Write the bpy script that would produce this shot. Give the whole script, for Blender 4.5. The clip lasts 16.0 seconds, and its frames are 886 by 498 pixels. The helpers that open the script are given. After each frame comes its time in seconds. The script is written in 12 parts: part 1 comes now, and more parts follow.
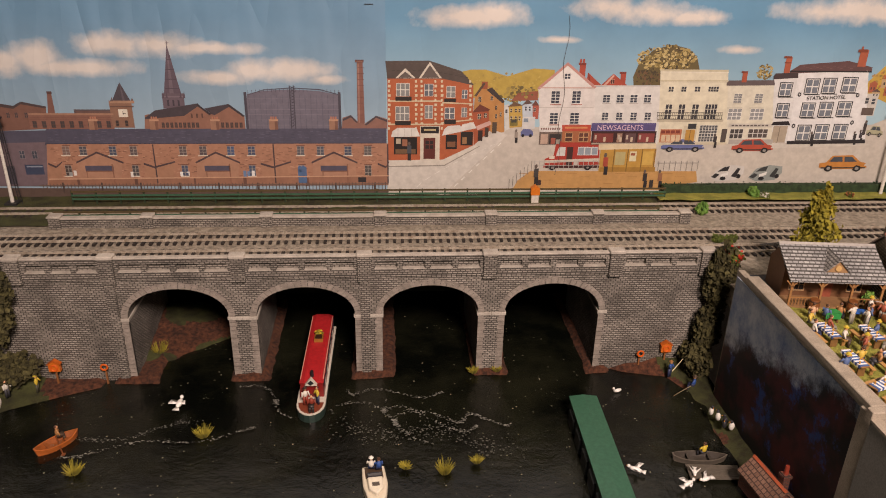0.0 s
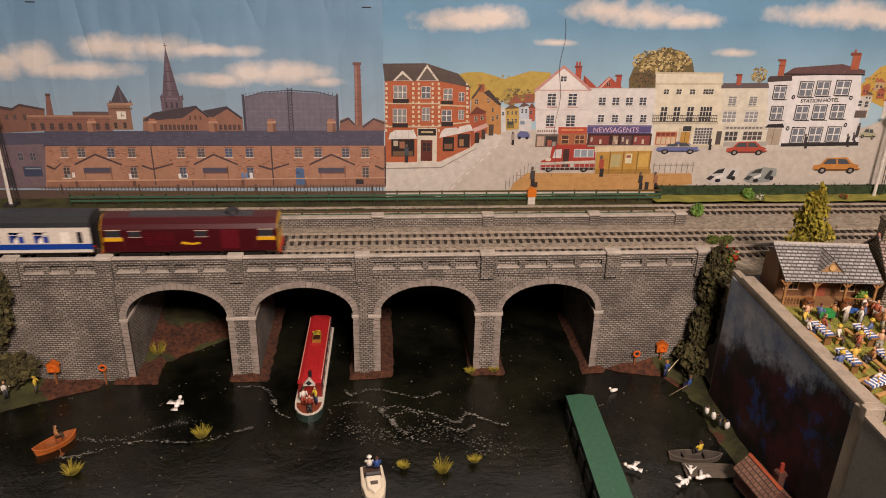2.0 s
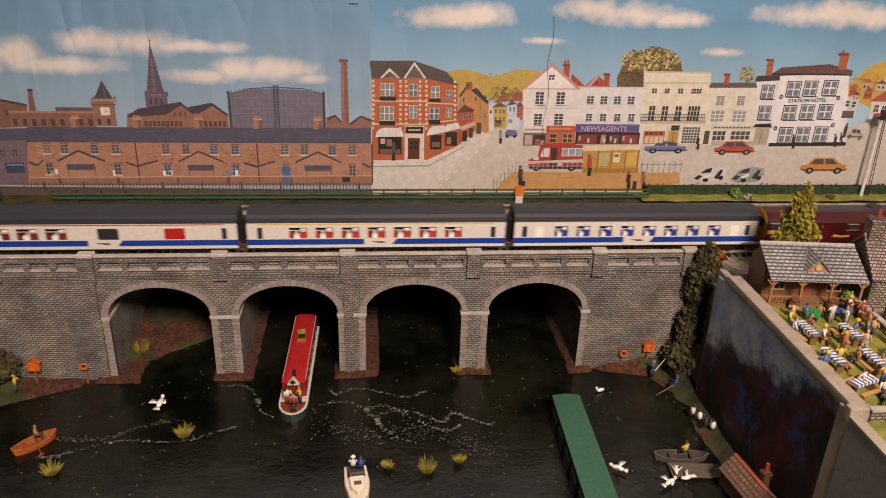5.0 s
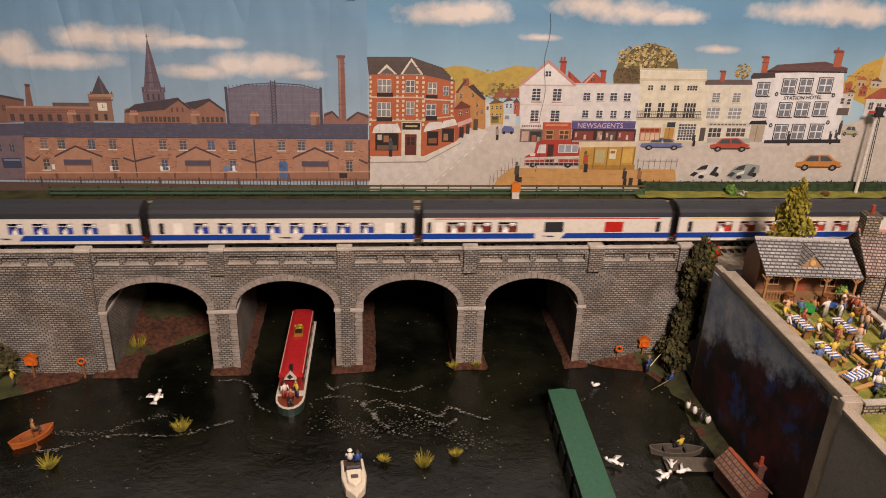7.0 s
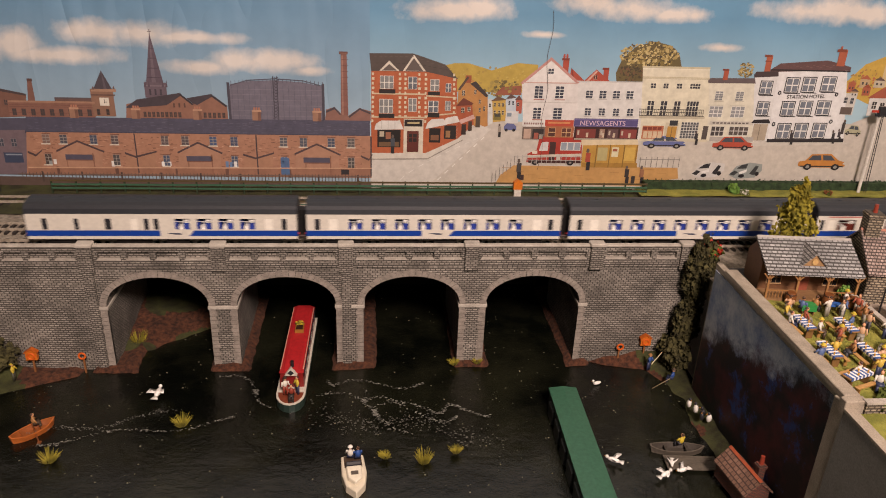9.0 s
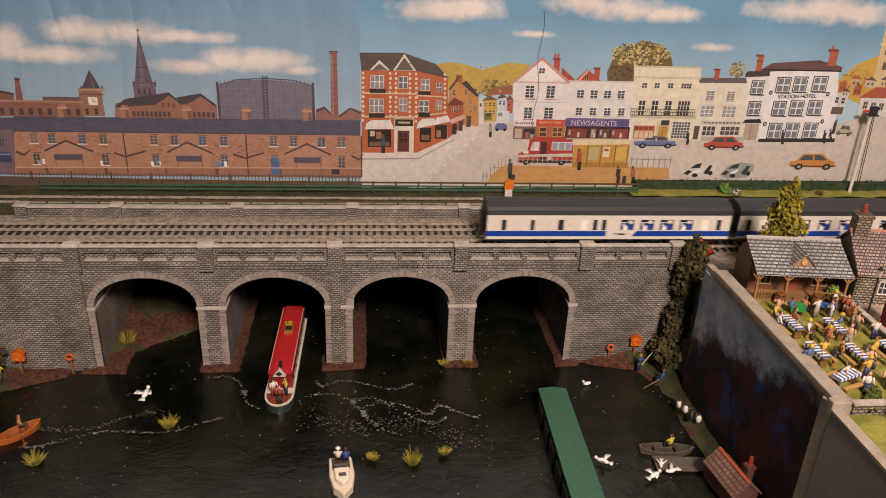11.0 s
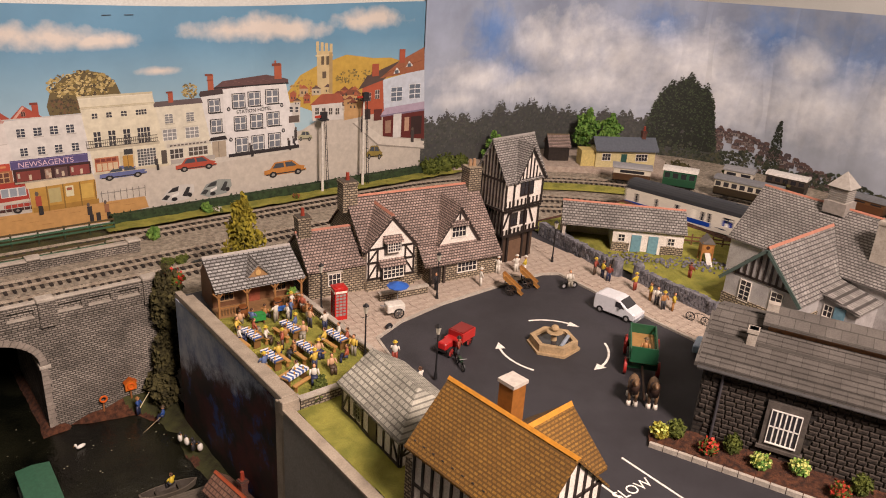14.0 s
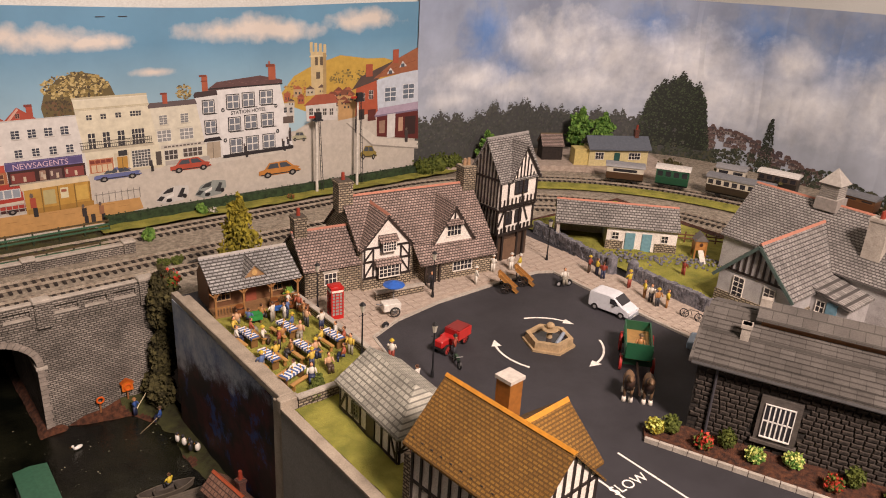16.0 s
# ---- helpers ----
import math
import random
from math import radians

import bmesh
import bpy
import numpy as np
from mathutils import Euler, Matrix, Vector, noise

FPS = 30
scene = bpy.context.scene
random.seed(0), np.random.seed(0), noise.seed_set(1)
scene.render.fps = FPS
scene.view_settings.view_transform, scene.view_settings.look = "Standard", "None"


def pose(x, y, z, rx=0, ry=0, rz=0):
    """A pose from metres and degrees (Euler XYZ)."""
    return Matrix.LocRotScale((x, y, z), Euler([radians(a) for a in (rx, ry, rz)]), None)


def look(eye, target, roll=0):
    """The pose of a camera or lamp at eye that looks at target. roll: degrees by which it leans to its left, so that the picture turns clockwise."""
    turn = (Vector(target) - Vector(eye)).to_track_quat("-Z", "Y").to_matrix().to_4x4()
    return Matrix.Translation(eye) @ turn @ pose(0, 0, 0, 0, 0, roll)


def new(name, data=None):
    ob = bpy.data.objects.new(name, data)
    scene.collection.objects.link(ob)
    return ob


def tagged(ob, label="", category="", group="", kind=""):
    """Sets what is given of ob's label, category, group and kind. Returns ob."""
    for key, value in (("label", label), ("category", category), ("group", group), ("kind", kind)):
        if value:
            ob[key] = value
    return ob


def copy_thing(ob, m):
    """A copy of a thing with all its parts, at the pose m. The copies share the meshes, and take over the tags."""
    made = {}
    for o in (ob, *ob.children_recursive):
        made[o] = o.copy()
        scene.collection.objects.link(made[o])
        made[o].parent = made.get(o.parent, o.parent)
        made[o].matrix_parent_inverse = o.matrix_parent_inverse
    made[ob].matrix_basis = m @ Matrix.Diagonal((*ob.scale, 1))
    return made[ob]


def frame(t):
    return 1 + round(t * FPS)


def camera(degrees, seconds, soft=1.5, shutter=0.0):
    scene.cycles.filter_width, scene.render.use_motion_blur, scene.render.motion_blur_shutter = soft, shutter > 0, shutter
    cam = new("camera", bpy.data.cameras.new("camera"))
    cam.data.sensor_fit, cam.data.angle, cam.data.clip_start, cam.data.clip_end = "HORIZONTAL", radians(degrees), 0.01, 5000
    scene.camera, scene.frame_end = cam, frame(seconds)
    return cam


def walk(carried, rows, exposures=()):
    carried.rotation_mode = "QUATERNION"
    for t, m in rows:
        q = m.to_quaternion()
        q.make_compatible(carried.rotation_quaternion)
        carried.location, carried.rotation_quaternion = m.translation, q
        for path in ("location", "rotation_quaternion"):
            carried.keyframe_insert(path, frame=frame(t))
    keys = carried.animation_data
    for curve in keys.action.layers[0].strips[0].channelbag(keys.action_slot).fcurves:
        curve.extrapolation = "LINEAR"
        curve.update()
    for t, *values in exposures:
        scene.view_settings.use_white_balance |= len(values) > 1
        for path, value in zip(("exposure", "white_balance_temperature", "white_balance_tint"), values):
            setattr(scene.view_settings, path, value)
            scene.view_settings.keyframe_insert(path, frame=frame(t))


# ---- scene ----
cam = camera(60.1, 16.0, soft=1.0, shutter=0.5)
PATH = [
    (0, (0.02, -0.679, 0.456), (0.169, 1.133, -0.377), 1.3),
    (0.5, (0.019, -0.68, 0.455), (0.172, 1.133, -0.374), 1.2),
    (1, (0.02, -0.681, 0.456), (0.173, 1.132, -0.373), 1.1),
    (1.5, (0.019, -0.683, 0.455), (0.176, 1.132, -0.369), 1.2),
    (2, (0.018, -0.685, 0.454), (0.178, 1.132, -0.367), 1.4),
    (2.5, (0.019, -0.684, 0.453), (0.181, 1.134, -0.364), 1.6),
    (3, (0.019, -0.683, 0.453), (0.188, 1.134, -0.366), 1.7),
    (3.5, (0.022, -0.682, 0.45), (0.194, 1.136, -0.364), 1.8),
    (4, (0.022, -0.681, 0.452), (0.199, 1.136, -0.365), 1.9),
    (6.5, (0.026, -0.682, 0.449), (0.215, 1.131, -0.374), 1.9),
    (7, (0.023, -0.685, 0.449), (0.215, 1.127, -0.375), 2.1),
    (7.5, (0.021, -0.688, 0.449), (0.211, 1.124, -0.377), 2.2),
    (8, (0.019, -0.688, 0.449), (0.211, 1.123, -0.379), 2.4),
    (8.5, (0.021, -0.686, 0.448), (0.21, 1.124, -0.381), 2.4),
    (11, (0.03, -0.682, 0.448), (0.228, 1.126, -0.383), 2.5),
    (11.5, (0.051, -0.678, 0.451), (0.431, 1.106, -0.369), 3.4),
    (12, (0.073, -0.678, 0.453), (0.71, 1.041, -0.345), 3.9),
    (12.5, (0.094, -0.685, 0.458), (0.954, 0.943, -0.322), 3.8),
    (13, (0.117, -0.698, 0.462), (1.164, 0.825, -0.302), 3.5),
    (13.5, (0.128, -0.706, 0.464), (1.281, 0.744, -0.291), 3.7),
    (14, (0.131, -0.708, 0.464), (1.314, 0.72, -0.287), 3.5),
    (14.5, (0.13, -0.708, 0.465), (1.318, 0.715, -0.286), 3.4),
    (15, (0.128, -0.708, 0.465), (1.319, 0.713, -0.286), 3.4),
    (15.5, (0.127, -0.708, 0.465), (1.316, 0.713, -0.287), 3.2),
    (16, (0.127, -0.71, 0.464), (1.323, 0.707, -0.285), 3.3),
]
walk(cam, [(t, look(eye, target, roll)) for t, eye, target, roll in PATH])

# ---- light and room ----
world = bpy.data.worlds.new("room_air")
scene.world = world
world.use_nodes = True
world.node_tree.nodes["Background"].inputs[0].default_value = (1.0, 0.86, 0.7, 1)
world.node_tree.nodes["Background"].inputs[1].default_value = 0.06
lamp_data = bpy.data.lights.new("ceiling_lamp", "AREA")
lamp_data.shape, lamp_data.size, lamp_data.energy, lamp_data.color = "DISK", 0.36, 50.0, (1.0, 0.775, 0.685)
lamp = new("ceiling_lamp", lamp_data)
lamp.matrix_world = look((0.30, -1.45, 1.30), (0.30, -0.05, 0.05))
scene.view_settings.exposure = 0.0


# ---- materials ----
def C(h):
    c = [int(h[i:i + 2], 16) / 255 for i in (0, 2, 4)]
    return tuple(v / 12.92 if v < 0.04045 else ((v + 0.055) / 1.055) ** 2.4 for v in c) + (1.0,)


def base_mat(name):
    m = bpy.data.materials.new(name)
    m.use_nodes = True
    nt = m.node_tree
    return m, nt, nt.nodes["Principled BSDF"]


def nd(nt, kind, **kw):
    n = nt.nodes.new(kind)
    for k, v in kw.items():
        n.inputs[k.replace("_", " ")].default_value = v
    return n


def mixc(nt, mode, fac, a, b):
    n = nt.nodes.new("ShaderNodeMix")
    n.data_type, n.blend_type = "RGBA", mode
    for s, v in ((0, fac), (6, a), (7, b)):
        if hasattr(v, "is_output"):
            nt.links.new(v, n.inputs[s])
        else:
            n.inputs[s].default_value = v
    return n.outputs[2]


def ramp(nt, src, lo, hi, a=0.0, b=1.0):
    n = nt.nodes.new("ShaderNodeMapRange")
    for i, v in ((1, lo), (2, hi), (3, a), (4, b)):
        n.inputs[i].default_value = v
    nt.links.new(src, n.inputs[0])
    return n.outputs[0]


def noise_of(nt, scale, detail=4, rough=0.6, vec=None):
    n = nd(nt, "ShaderNodeTexNoise", Scale=scale, Detail=detail, Roughness=rough)
    if vec is None:
        vec = nt.nodes.new("ShaderNodeTexCoord").outputs["Object"]
    nt.links.new(vec, n.inputs["Vector"])
    return n.outputs["Fac"]


def bump(nt, bsdf, height, strength, dist=0.001):
    b = nd(nt, "ShaderNodeBump", Strength=strength, Distance=dist)
    nt.links.new(height, b.inputs["Height"])
    nt.links.new(b.outputs[0], bsdf.inputs["Normal"])


def grainy(name, c1, c2, scale=60, rough=0.8, strength=0.3, dist=0.0006, metal=0.0, fine=900):
    """Two colours mottled at two scales, with a fine relief."""
    m, nt, b = base_mat(name)
    n1, n2 = noise_of(nt, scale), noise_of(nt, fine, 2)
    col = mixc(nt, "MIX", ramp(nt, n1, 0.35, 0.65), C(c1), C(c2))
    col = mixc(nt, "MULTIPLY", 0.5, col, mixc(nt, "MIX", ramp(nt, n2, 0.3, 0.7), (0.6, 0.6, 0.6, 1), (1.3, 1.3, 1.3, 1)))
    nt.links.new(col, b.inputs["Base Color"])
    nt.links.new(ramp(nt, n1, 0.2, 0.8, rough - 0.08, min(1, rough + 0.08)), b.inputs["Roughness"])
    b.inputs["Metallic"].default_value = metal
    bump(nt, b, n2, strength, dist)
    return m


def coursed(name, c1, c2, mortar, bw, bh, axis="xy", rough=0.85, joint=0.0004, strength=0.6, dist=0.0005, patch=0.35):
    """Courses of blocks or tiles. axis: what runs along the courses."""
    m, nt, b = base_mat(name)
    tc = nt.nodes.new("ShaderNodeTexCoord").outputs["Object"]
    sep = nt.nodes.new("ShaderNodeSeparateXYZ")
    nt.links.new(tc, sep.inputs[0])
    comb = nt.nodes.new("ShaderNodeCombineXYZ")
    if axis == "xy":
        add = nt.nodes.new("ShaderNodeMath")
        nt.links.new(sep.outputs[0], add.inputs[0])
        nt.links.new(sep.outputs[1], add.inputs[1])
        nt.links.new(add.outputs[0], comb.inputs[0])
        nt.links.new(sep.outputs[2], comb.inputs[1])
    else:
        nt.links.new(sep.outputs["xy".index(axis[0])], comb.inputs[0])
        nt.links.new(sep.outputs["xyz".index(axis[1])], comb.inputs[1])
    br = nt.nodes.new("ShaderNodeTexBrick")
    nt.links.new(comb.outputs[0], br.inputs["Vector"])
    for k, v in (("Scale", 1.0), ("Mortar Size", joint), ("Mortar Smooth", 0.2), ("Brick Width", bw), ("Row Height", bh), ("Bias", 0.0),
                 ("Color1", C(c1)), ("Color2", C(c2)), ("Mortar", C(mortar))):
        br.inputs[k].default_value = v
    n1, n2 = noise_of(nt, 25), noise_of(nt, 1200, 2)
    col = mixc(nt, "MULTIPLY", 1.0, br.outputs["Color"], mixc(nt, "MIX", ramp(nt, n1, 0.3, 0.7), (1 - patch,) * 3 + (1,), (1 + patch * 0.4,) * 3 + (1,)))
    col = mixc(nt, "MULTIPLY", 0.6, col, mixc(nt, "MIX", ramp(nt, n2, 0.3, 0.7), (0.65, 0.65, 0.65, 1), (1.25, 1.25, 1.25, 1)))
    nt.links.new(col, b.inputs["Base Color"])
    b.inputs["Roughness"].default_value = rough
    inv = nt.nodes.new("ShaderNodeMath")
    inv.operation = "SUBTRACT"
    inv.inputs[0].default_value = 1.0
    nt.links.new(br.outputs["Fac"], inv.inputs[1])
    bump(nt, b, inv.outputs[0], strength, dist)
    return m


def paint(name, rough=0.5, var=0.25, scale=300, metal=0.0, strength=0.1):
    """Paint whose colour is given face by face."""
    m, nt, b = base_mat(name)
    a = nt.nodes.new("ShaderNodeAttribute")
    a.attribute_name = "Col"
    n = noise_of(nt, scale)
    col = mixc(nt, "MULTIPLY", 1.0, a.outputs["Color"], mixc(nt, "MIX", ramp(nt, n, 0.3, 0.7), (1 - var,) * 3 + (1,), (1 + var * 0.3,) * 3 + (1,)))
    nt.links.new(col, b.inputs["Base Color"])
    b.inputs["Roughness"].default_value = rough
    b.inputs["Metallic"].default_value = metal
    bump(nt, b, n, strength, 0.0004)
    return m


PAINT = paint("model_paint")
GLOSS = paint("gloss_paint", 0.36, 0.12)
PRINT = paint("printed_paper", 0.6, 0.16, 140, strength=0.02)
STONE = coursed("viaduct_stone", "a59e93", "7f7970", "47433d", 0.0050, 0.0023, joint=0.00045, strength=1.0, patch=0.5)
VOUSS = grainy("dressed_stone", "988f85", "7b746b", 120, 0.85, 0.4)
COPE = grainy("coping_stone", "b8b1a5", "9e978c", 90, 0.85, 0.3)
BALLAST = grainy("ballast", "b0a694", "7d7466", 200, 0.95, 1.0, 0.0012, fine=1400)
GRASS = grainy("grass_mat", "b0ab4c", "868a38", 50, 0.95, 1.0, 0.002, fine=1500)
DARKGRASS = grainy("dark_bank_turf", "4c5026", "2f2e17", 50, 0.95, 1.0, 0.002, fine=1200)
EARTH = grainy("red_earth", "6b4028", "331e14", 220, 0.95, 1.0, 0.002, fine=1300)
TARMAC = grainy("tarmac", "36353a", "2b2a2e", 18, 0.75, 0.35, 0.0004, fine=2500)
SLATE = coursed("grey_slate", "a3a09b", "827f7b", "4c4946", 0.0040, 0.0021, "xz", strength=0.8)
SLATEY = coursed("grey_slate_y", "a3a09b", "827f7b", "4c4946", 0.0040, 0.0021, "yz", strength=0.8)
TILE = coursed("stone_tile", "b5a096", "8c7b72", "4c423d", 0.0032, 0.0020, "xz", strength=0.8)
TILEY = coursed("stone_tile_y", "b5a096", "8c7b72", "4c423d", 0.0032, 0.0020, "yz", strength=0.8)
BROWNT = coursed("brown_roof", "8f6a2a", "7c5922", "5e4318", 0.0034, 0.0016, "yz", strength=0.3, patch=0.3)
BROWNX = coursed("brown_roof_x", "8f6a2a", "7c5922", "5e4318", 0.0034, 0.0016, "xz", strength=0.3, patch=0.3)
RUBBLE = coursed("rubble_stone", "bcae94", "8a7e6a", "544c41", 0.0046, 0.0024, joint=0.0006, strength=0.9)
DARKST = coursed("dark_block_stone", "3c362f", "2c2824", "201d1a", 0.0062, 0.0036, joint=0.0007, strength=1.0, patch=0.5)
SLAB = grainy("pavement_slab", "b8aa9b", "a09285", 150, 0.8, 0.3)
WALLW = grainy("white_plaster", "e6e1d8", "d6d0c5", 40, 0.85, 0.25)
PLASTER = grainy("room_wall_paint", "cfd2cd", "c4c6c0", 3, 0.8, 0.1)
# dark tone for unseen room surfaces, chosen to weaken bounced fill and water reflections
DIMWALL = grainy("fill_cutting_dark", "7f7468", "6f655a", 3, 0.9, 0.1)
FOLI = grainy("foliage", "66702b", "3c4a1a", 120, 0.9, 0.6, 0.001)
FOLID = grainy("dark_foliage", "59542f", "312e18", 120, 0.9, 0.6, 0.001)
FOLIY = grainy("yellow_foliage", "a3962f", "6f6a1e", 120, 0.9, 0.6, 0.001)
FOLIB = grainy("bright_foliage", "7fa34a", "4f7d34", 120, 0.9, 0.6, 0.001)
RAILM = grainy("rail_steel", "cfc5b3", "9a8d7c", 200, 0.3, 0.1, metal=0.35)
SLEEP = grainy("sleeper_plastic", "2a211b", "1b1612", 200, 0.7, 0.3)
GREYCARD = grainy("grey_card", "8e8c86", "7c7a74", 12, 0.8, 0.1)
CARDEDGE = grainy("concrete_edge", "a79c8b", "8f8576", 60, 0.85, 0.3)


def make_water():
    m, nt, b = base_mat("pond_resin")
    n1, n2 = noise_of(nt, 9, 6, 0.65), noise_of(nt, 130, 4)
    col = mixc(nt, "MIX", ramp(nt, n1, 0.42, 0.66), C("080a07"), C("1f2016"))
    speck = nt.nodes.new("ShaderNodeTexVoronoi")
    speck.inputs["Scale"].default_value = 170
    nt.links.new(nt.nodes.new("ShaderNodeTexCoord").outputs["Object"], speck.inputs["Vector"])
    dots = ramp(nt, speck.outputs["Distance"], 0.10, 0.16, 1, 0)
    gate = nt.nodes.new("ShaderNodeMath")
    gate.operation = "MULTIPLY"
    nt.links.new(dots, gate.inputs[0])
    nt.links.new(ramp(nt, noise_of(nt, 60), 0.55, 0.6), gate.inputs[1])
    nt.links.new(mixc(nt, "MIX", gate.outputs[0], col, C("8f8d78")), b.inputs["Base Color"])
    nt.links.new(ramp(nt, n1, 0.35, 0.7, 0.04, 0.2), b.inputs["Roughness"])
    bump(nt, b, noise_of(nt, 24, 7, 0.7), 0.5, 0.004)
    return m


WATER = make_water()
GLASS, _nt, _b = base_mat("window_glass")
_b.inputs["Base Color"].default_value = (0.03, 0.03, 0.035, 1)
_b.inputs["Roughness"].default_value = 0.08


# ---- mesh tools ----
class MB:
    def __init__(self):
        self.v, self.f, self.c, self.m = [], [], [], []

    def add(self, vs, fs, col="808080", m=0, mat=None):
        o = len(self.v)
        self.v += [tuple(mat @ Vector(p)) if mat else tuple(p) for p in vs]
        for f in fs:
            self.f.append([o + i for i in f])
            self.c.append(C(col) if isinstance(col, str) else col)
            self.m.append(m)
        return self

    def box(self, x0, y0, z0, x1, y1, z1, col="808080", m=0, mat=None):
        vs = [(x, y, z) for z in (z0, z1) for y in (y0, y1) for x in (x0, x1)]
        return self.add(vs, [(0, 2, 3, 1), (4, 5, 7, 6), (0, 1, 5, 4), (2, 6, 7, 3), (0, 4, 6, 2), (1, 3, 7, 5)], col, m, mat)

    def prism(self, pts, axis, a, b, col="808080", m=0, mat=None):
        """A closed outline pushed along an axis. pts: the other two coordinates in order x, y, z."""
        def p3(p, d):
            return {"x": (d, p[0], p[1]), "y": (p[0], d, p[1]), "z": (p[0], p[1], d)}[axis]
        n = len(pts)
        vs = [p3(p, a) for p in pts] + [p3(p, b) for p in pts]
        fs = [tuple(range(n)), tuple(range(2 * n - 1, n - 1, -1))] + [(i, n + i, n + (i + 1) % n, (i + 1) % n) for i in range(n)]
        return self.add(vs, fs, col, m, mat)

    def rod(self, p, q, r0, r1=None, n=8, col="808080", m=0):
        r1 = r0 if r1 is None else r1
        p, q = Vector(p), Vector(q)
        t = (q - p).to_track_quat("Z", "Y").to_matrix()
        vs = []
        for c, r in ((p, r0), (q, r1)):
            vs += [c + t @ Vector((r * math.cos(6.2832 * i / n), r * math.sin(6.2832 * i / n), 0)) for i in range(n)]
        return self.add(vs, [tuple(range(n - 1, -1, -1)), tuple(range(n, 2 * n))] + [(i, (i + 1) % n, n + (i + 1) % n, n + i) for i in range(n)], col, m)

    def ball(self, c, r, col="808080", m=0, n=8, k=5, wob=0.0, rnd=random):
        rx, ry, rz = r if isinstance(r, tuple) else (r, r, r)
        vs = [(c[0], c[1], c[2] - rz)]
        for j in range(1, k):
            a = math.pi * j / k
            for i in range(n):
                b = 6.2832 * i / n
                w = 1 + wob * rnd.uniform(-1, 1)
                vs.append((c[0] + rx * w * math.sin(a) * math.cos(b), c[1] + ry * w * math.sin(a) * math.sin(b), c[2] - rz * w * math.cos(a)))
        vs.append((c[0], c[1], c[2] + rz))
        fs = [(0, 1 + (i + 1) % n, 1 + i) for i in range(n)]
        for j in range(k - 2):
            o = 1 + j * n
            fs += [(o + i, o + (i + 1) % n, o + n + (i + 1) % n, o + n + i) for i in range(n)]
        o = 1 + (k - 2) * n
        fs += [(o + i, o + (i + 1) % n, len(vs) - 1) for i in range(n)]
        return self.add(vs, fs, col, m)

    def data(self, name, mats, smooth=False):
        me = bpy.data.meshes.new(name)
        me.from_pydata(self.v, [], self.f)
        for mt in (mats if isinstance(mats, (list, tuple)) else [mats]):
            me.materials.append(mt)
        me.polygons.foreach_set("material_index", self.m)
        ca = me.color_attributes.new("Col", "FLOAT_COLOR", "CORNER")
        cols = []
        for f, c in zip(self.f, self.c):
            cols += list(c) * len(f)
        ca.data.foreach_set("color", cols)
        if smooth:
            me.polygons.foreach_set("use_smooth", [True] * len(self.f))
        me.update()
        return me


def part(name, mb, mats, parent=None, label="", smooth=False, bevel=0.0):
    ob = new(name, mb.data(name, mats, smooth))
    ob.parent = parent
    if bevel:
        mod = ob.modifiers.new("edge", "BEVEL")
        mod.width, mod.segments, mod.limit_method = bevel, 1, "ANGLE"
    return tagged(ob, label)


def thing(name, m, label, category, group="", kind=""):
    ob = new(name)
    ob.empty_display_size = 0.01
    ob.matrix_world = m
    return tagged(ob, label, category, group, kind)


def single(name, mb, mats, label, category, group="", kind="", smooth=False, bevel=0.0, m=None):
    ob = part(name, mb, mats, None, "", smooth, bevel)
    if m is not None:
        ob.matrix_world = m
    return tagged(ob, label, category, group, kind)


# ---- the setting: room, table, land, water ----
def build_room():
    mb = MB().box(-2.8, 0.243, -1.0, 1.45, 0.40, 1.7)
    single("wall_north", mb, PLASTER, "unseen room wall added to enclose the scene behind the paper backscenes", "wall", kind="structure")
    single("wall_east", MB().box(1.45, -3.0, -1.0, 1.55, 0.4, 1.7), PLASTER, "unseen room wall added to enclose the scene", "wall", kind="structure")
    # out of view: these two walls and the ceiling are added, dark to limit bounce
    single("wall_south", MB().box(-2.8, -3.1, -1.0, 1.55, -3.0, 1.7), DIMWALL, "unseen room wall added to enclose the scene", "wall", kind="structure")
    single("wall_west", MB().box(-2.9, -3.0, -1.0, -2.8, 0.4, 1.7), DIMWALL, "unseen room wall added to enclose the scene", "wall", kind="structure")
    single("ceiling", MB().box(-2.8, -3.0, 1.7, 1.55, 0.4, 1.75), DIMWALL, "unseen ceiling added and toned dark to cut bounced light", "ceiling", kind="structure")
    single("floor", MB().box(-2.8, -3.0, -1.05, 1.55, 0.4, -1.0), SLEEP, "dark room floor", "floor", kind="structure")


def sheet(nx, ny, x0, x1, y0, y1, fz):
    mb = MB()
    vs = [(x0 + (x1 - x0) * i / nx, y0 + (y1 - y0) * j / ny) for j in range(ny + 1) for i in range(nx + 1)]
    vs = [(x, y, fz(x, y)) for x, y in vs]
    return mb.add(vs, [(j * (nx + 1) + i, j * (nx + 1) + i + 1, (j + 1) * (nx + 1) + i + 1, (j + 1) * (nx + 1) + i) for j in range(ny) for i in range(nx)])


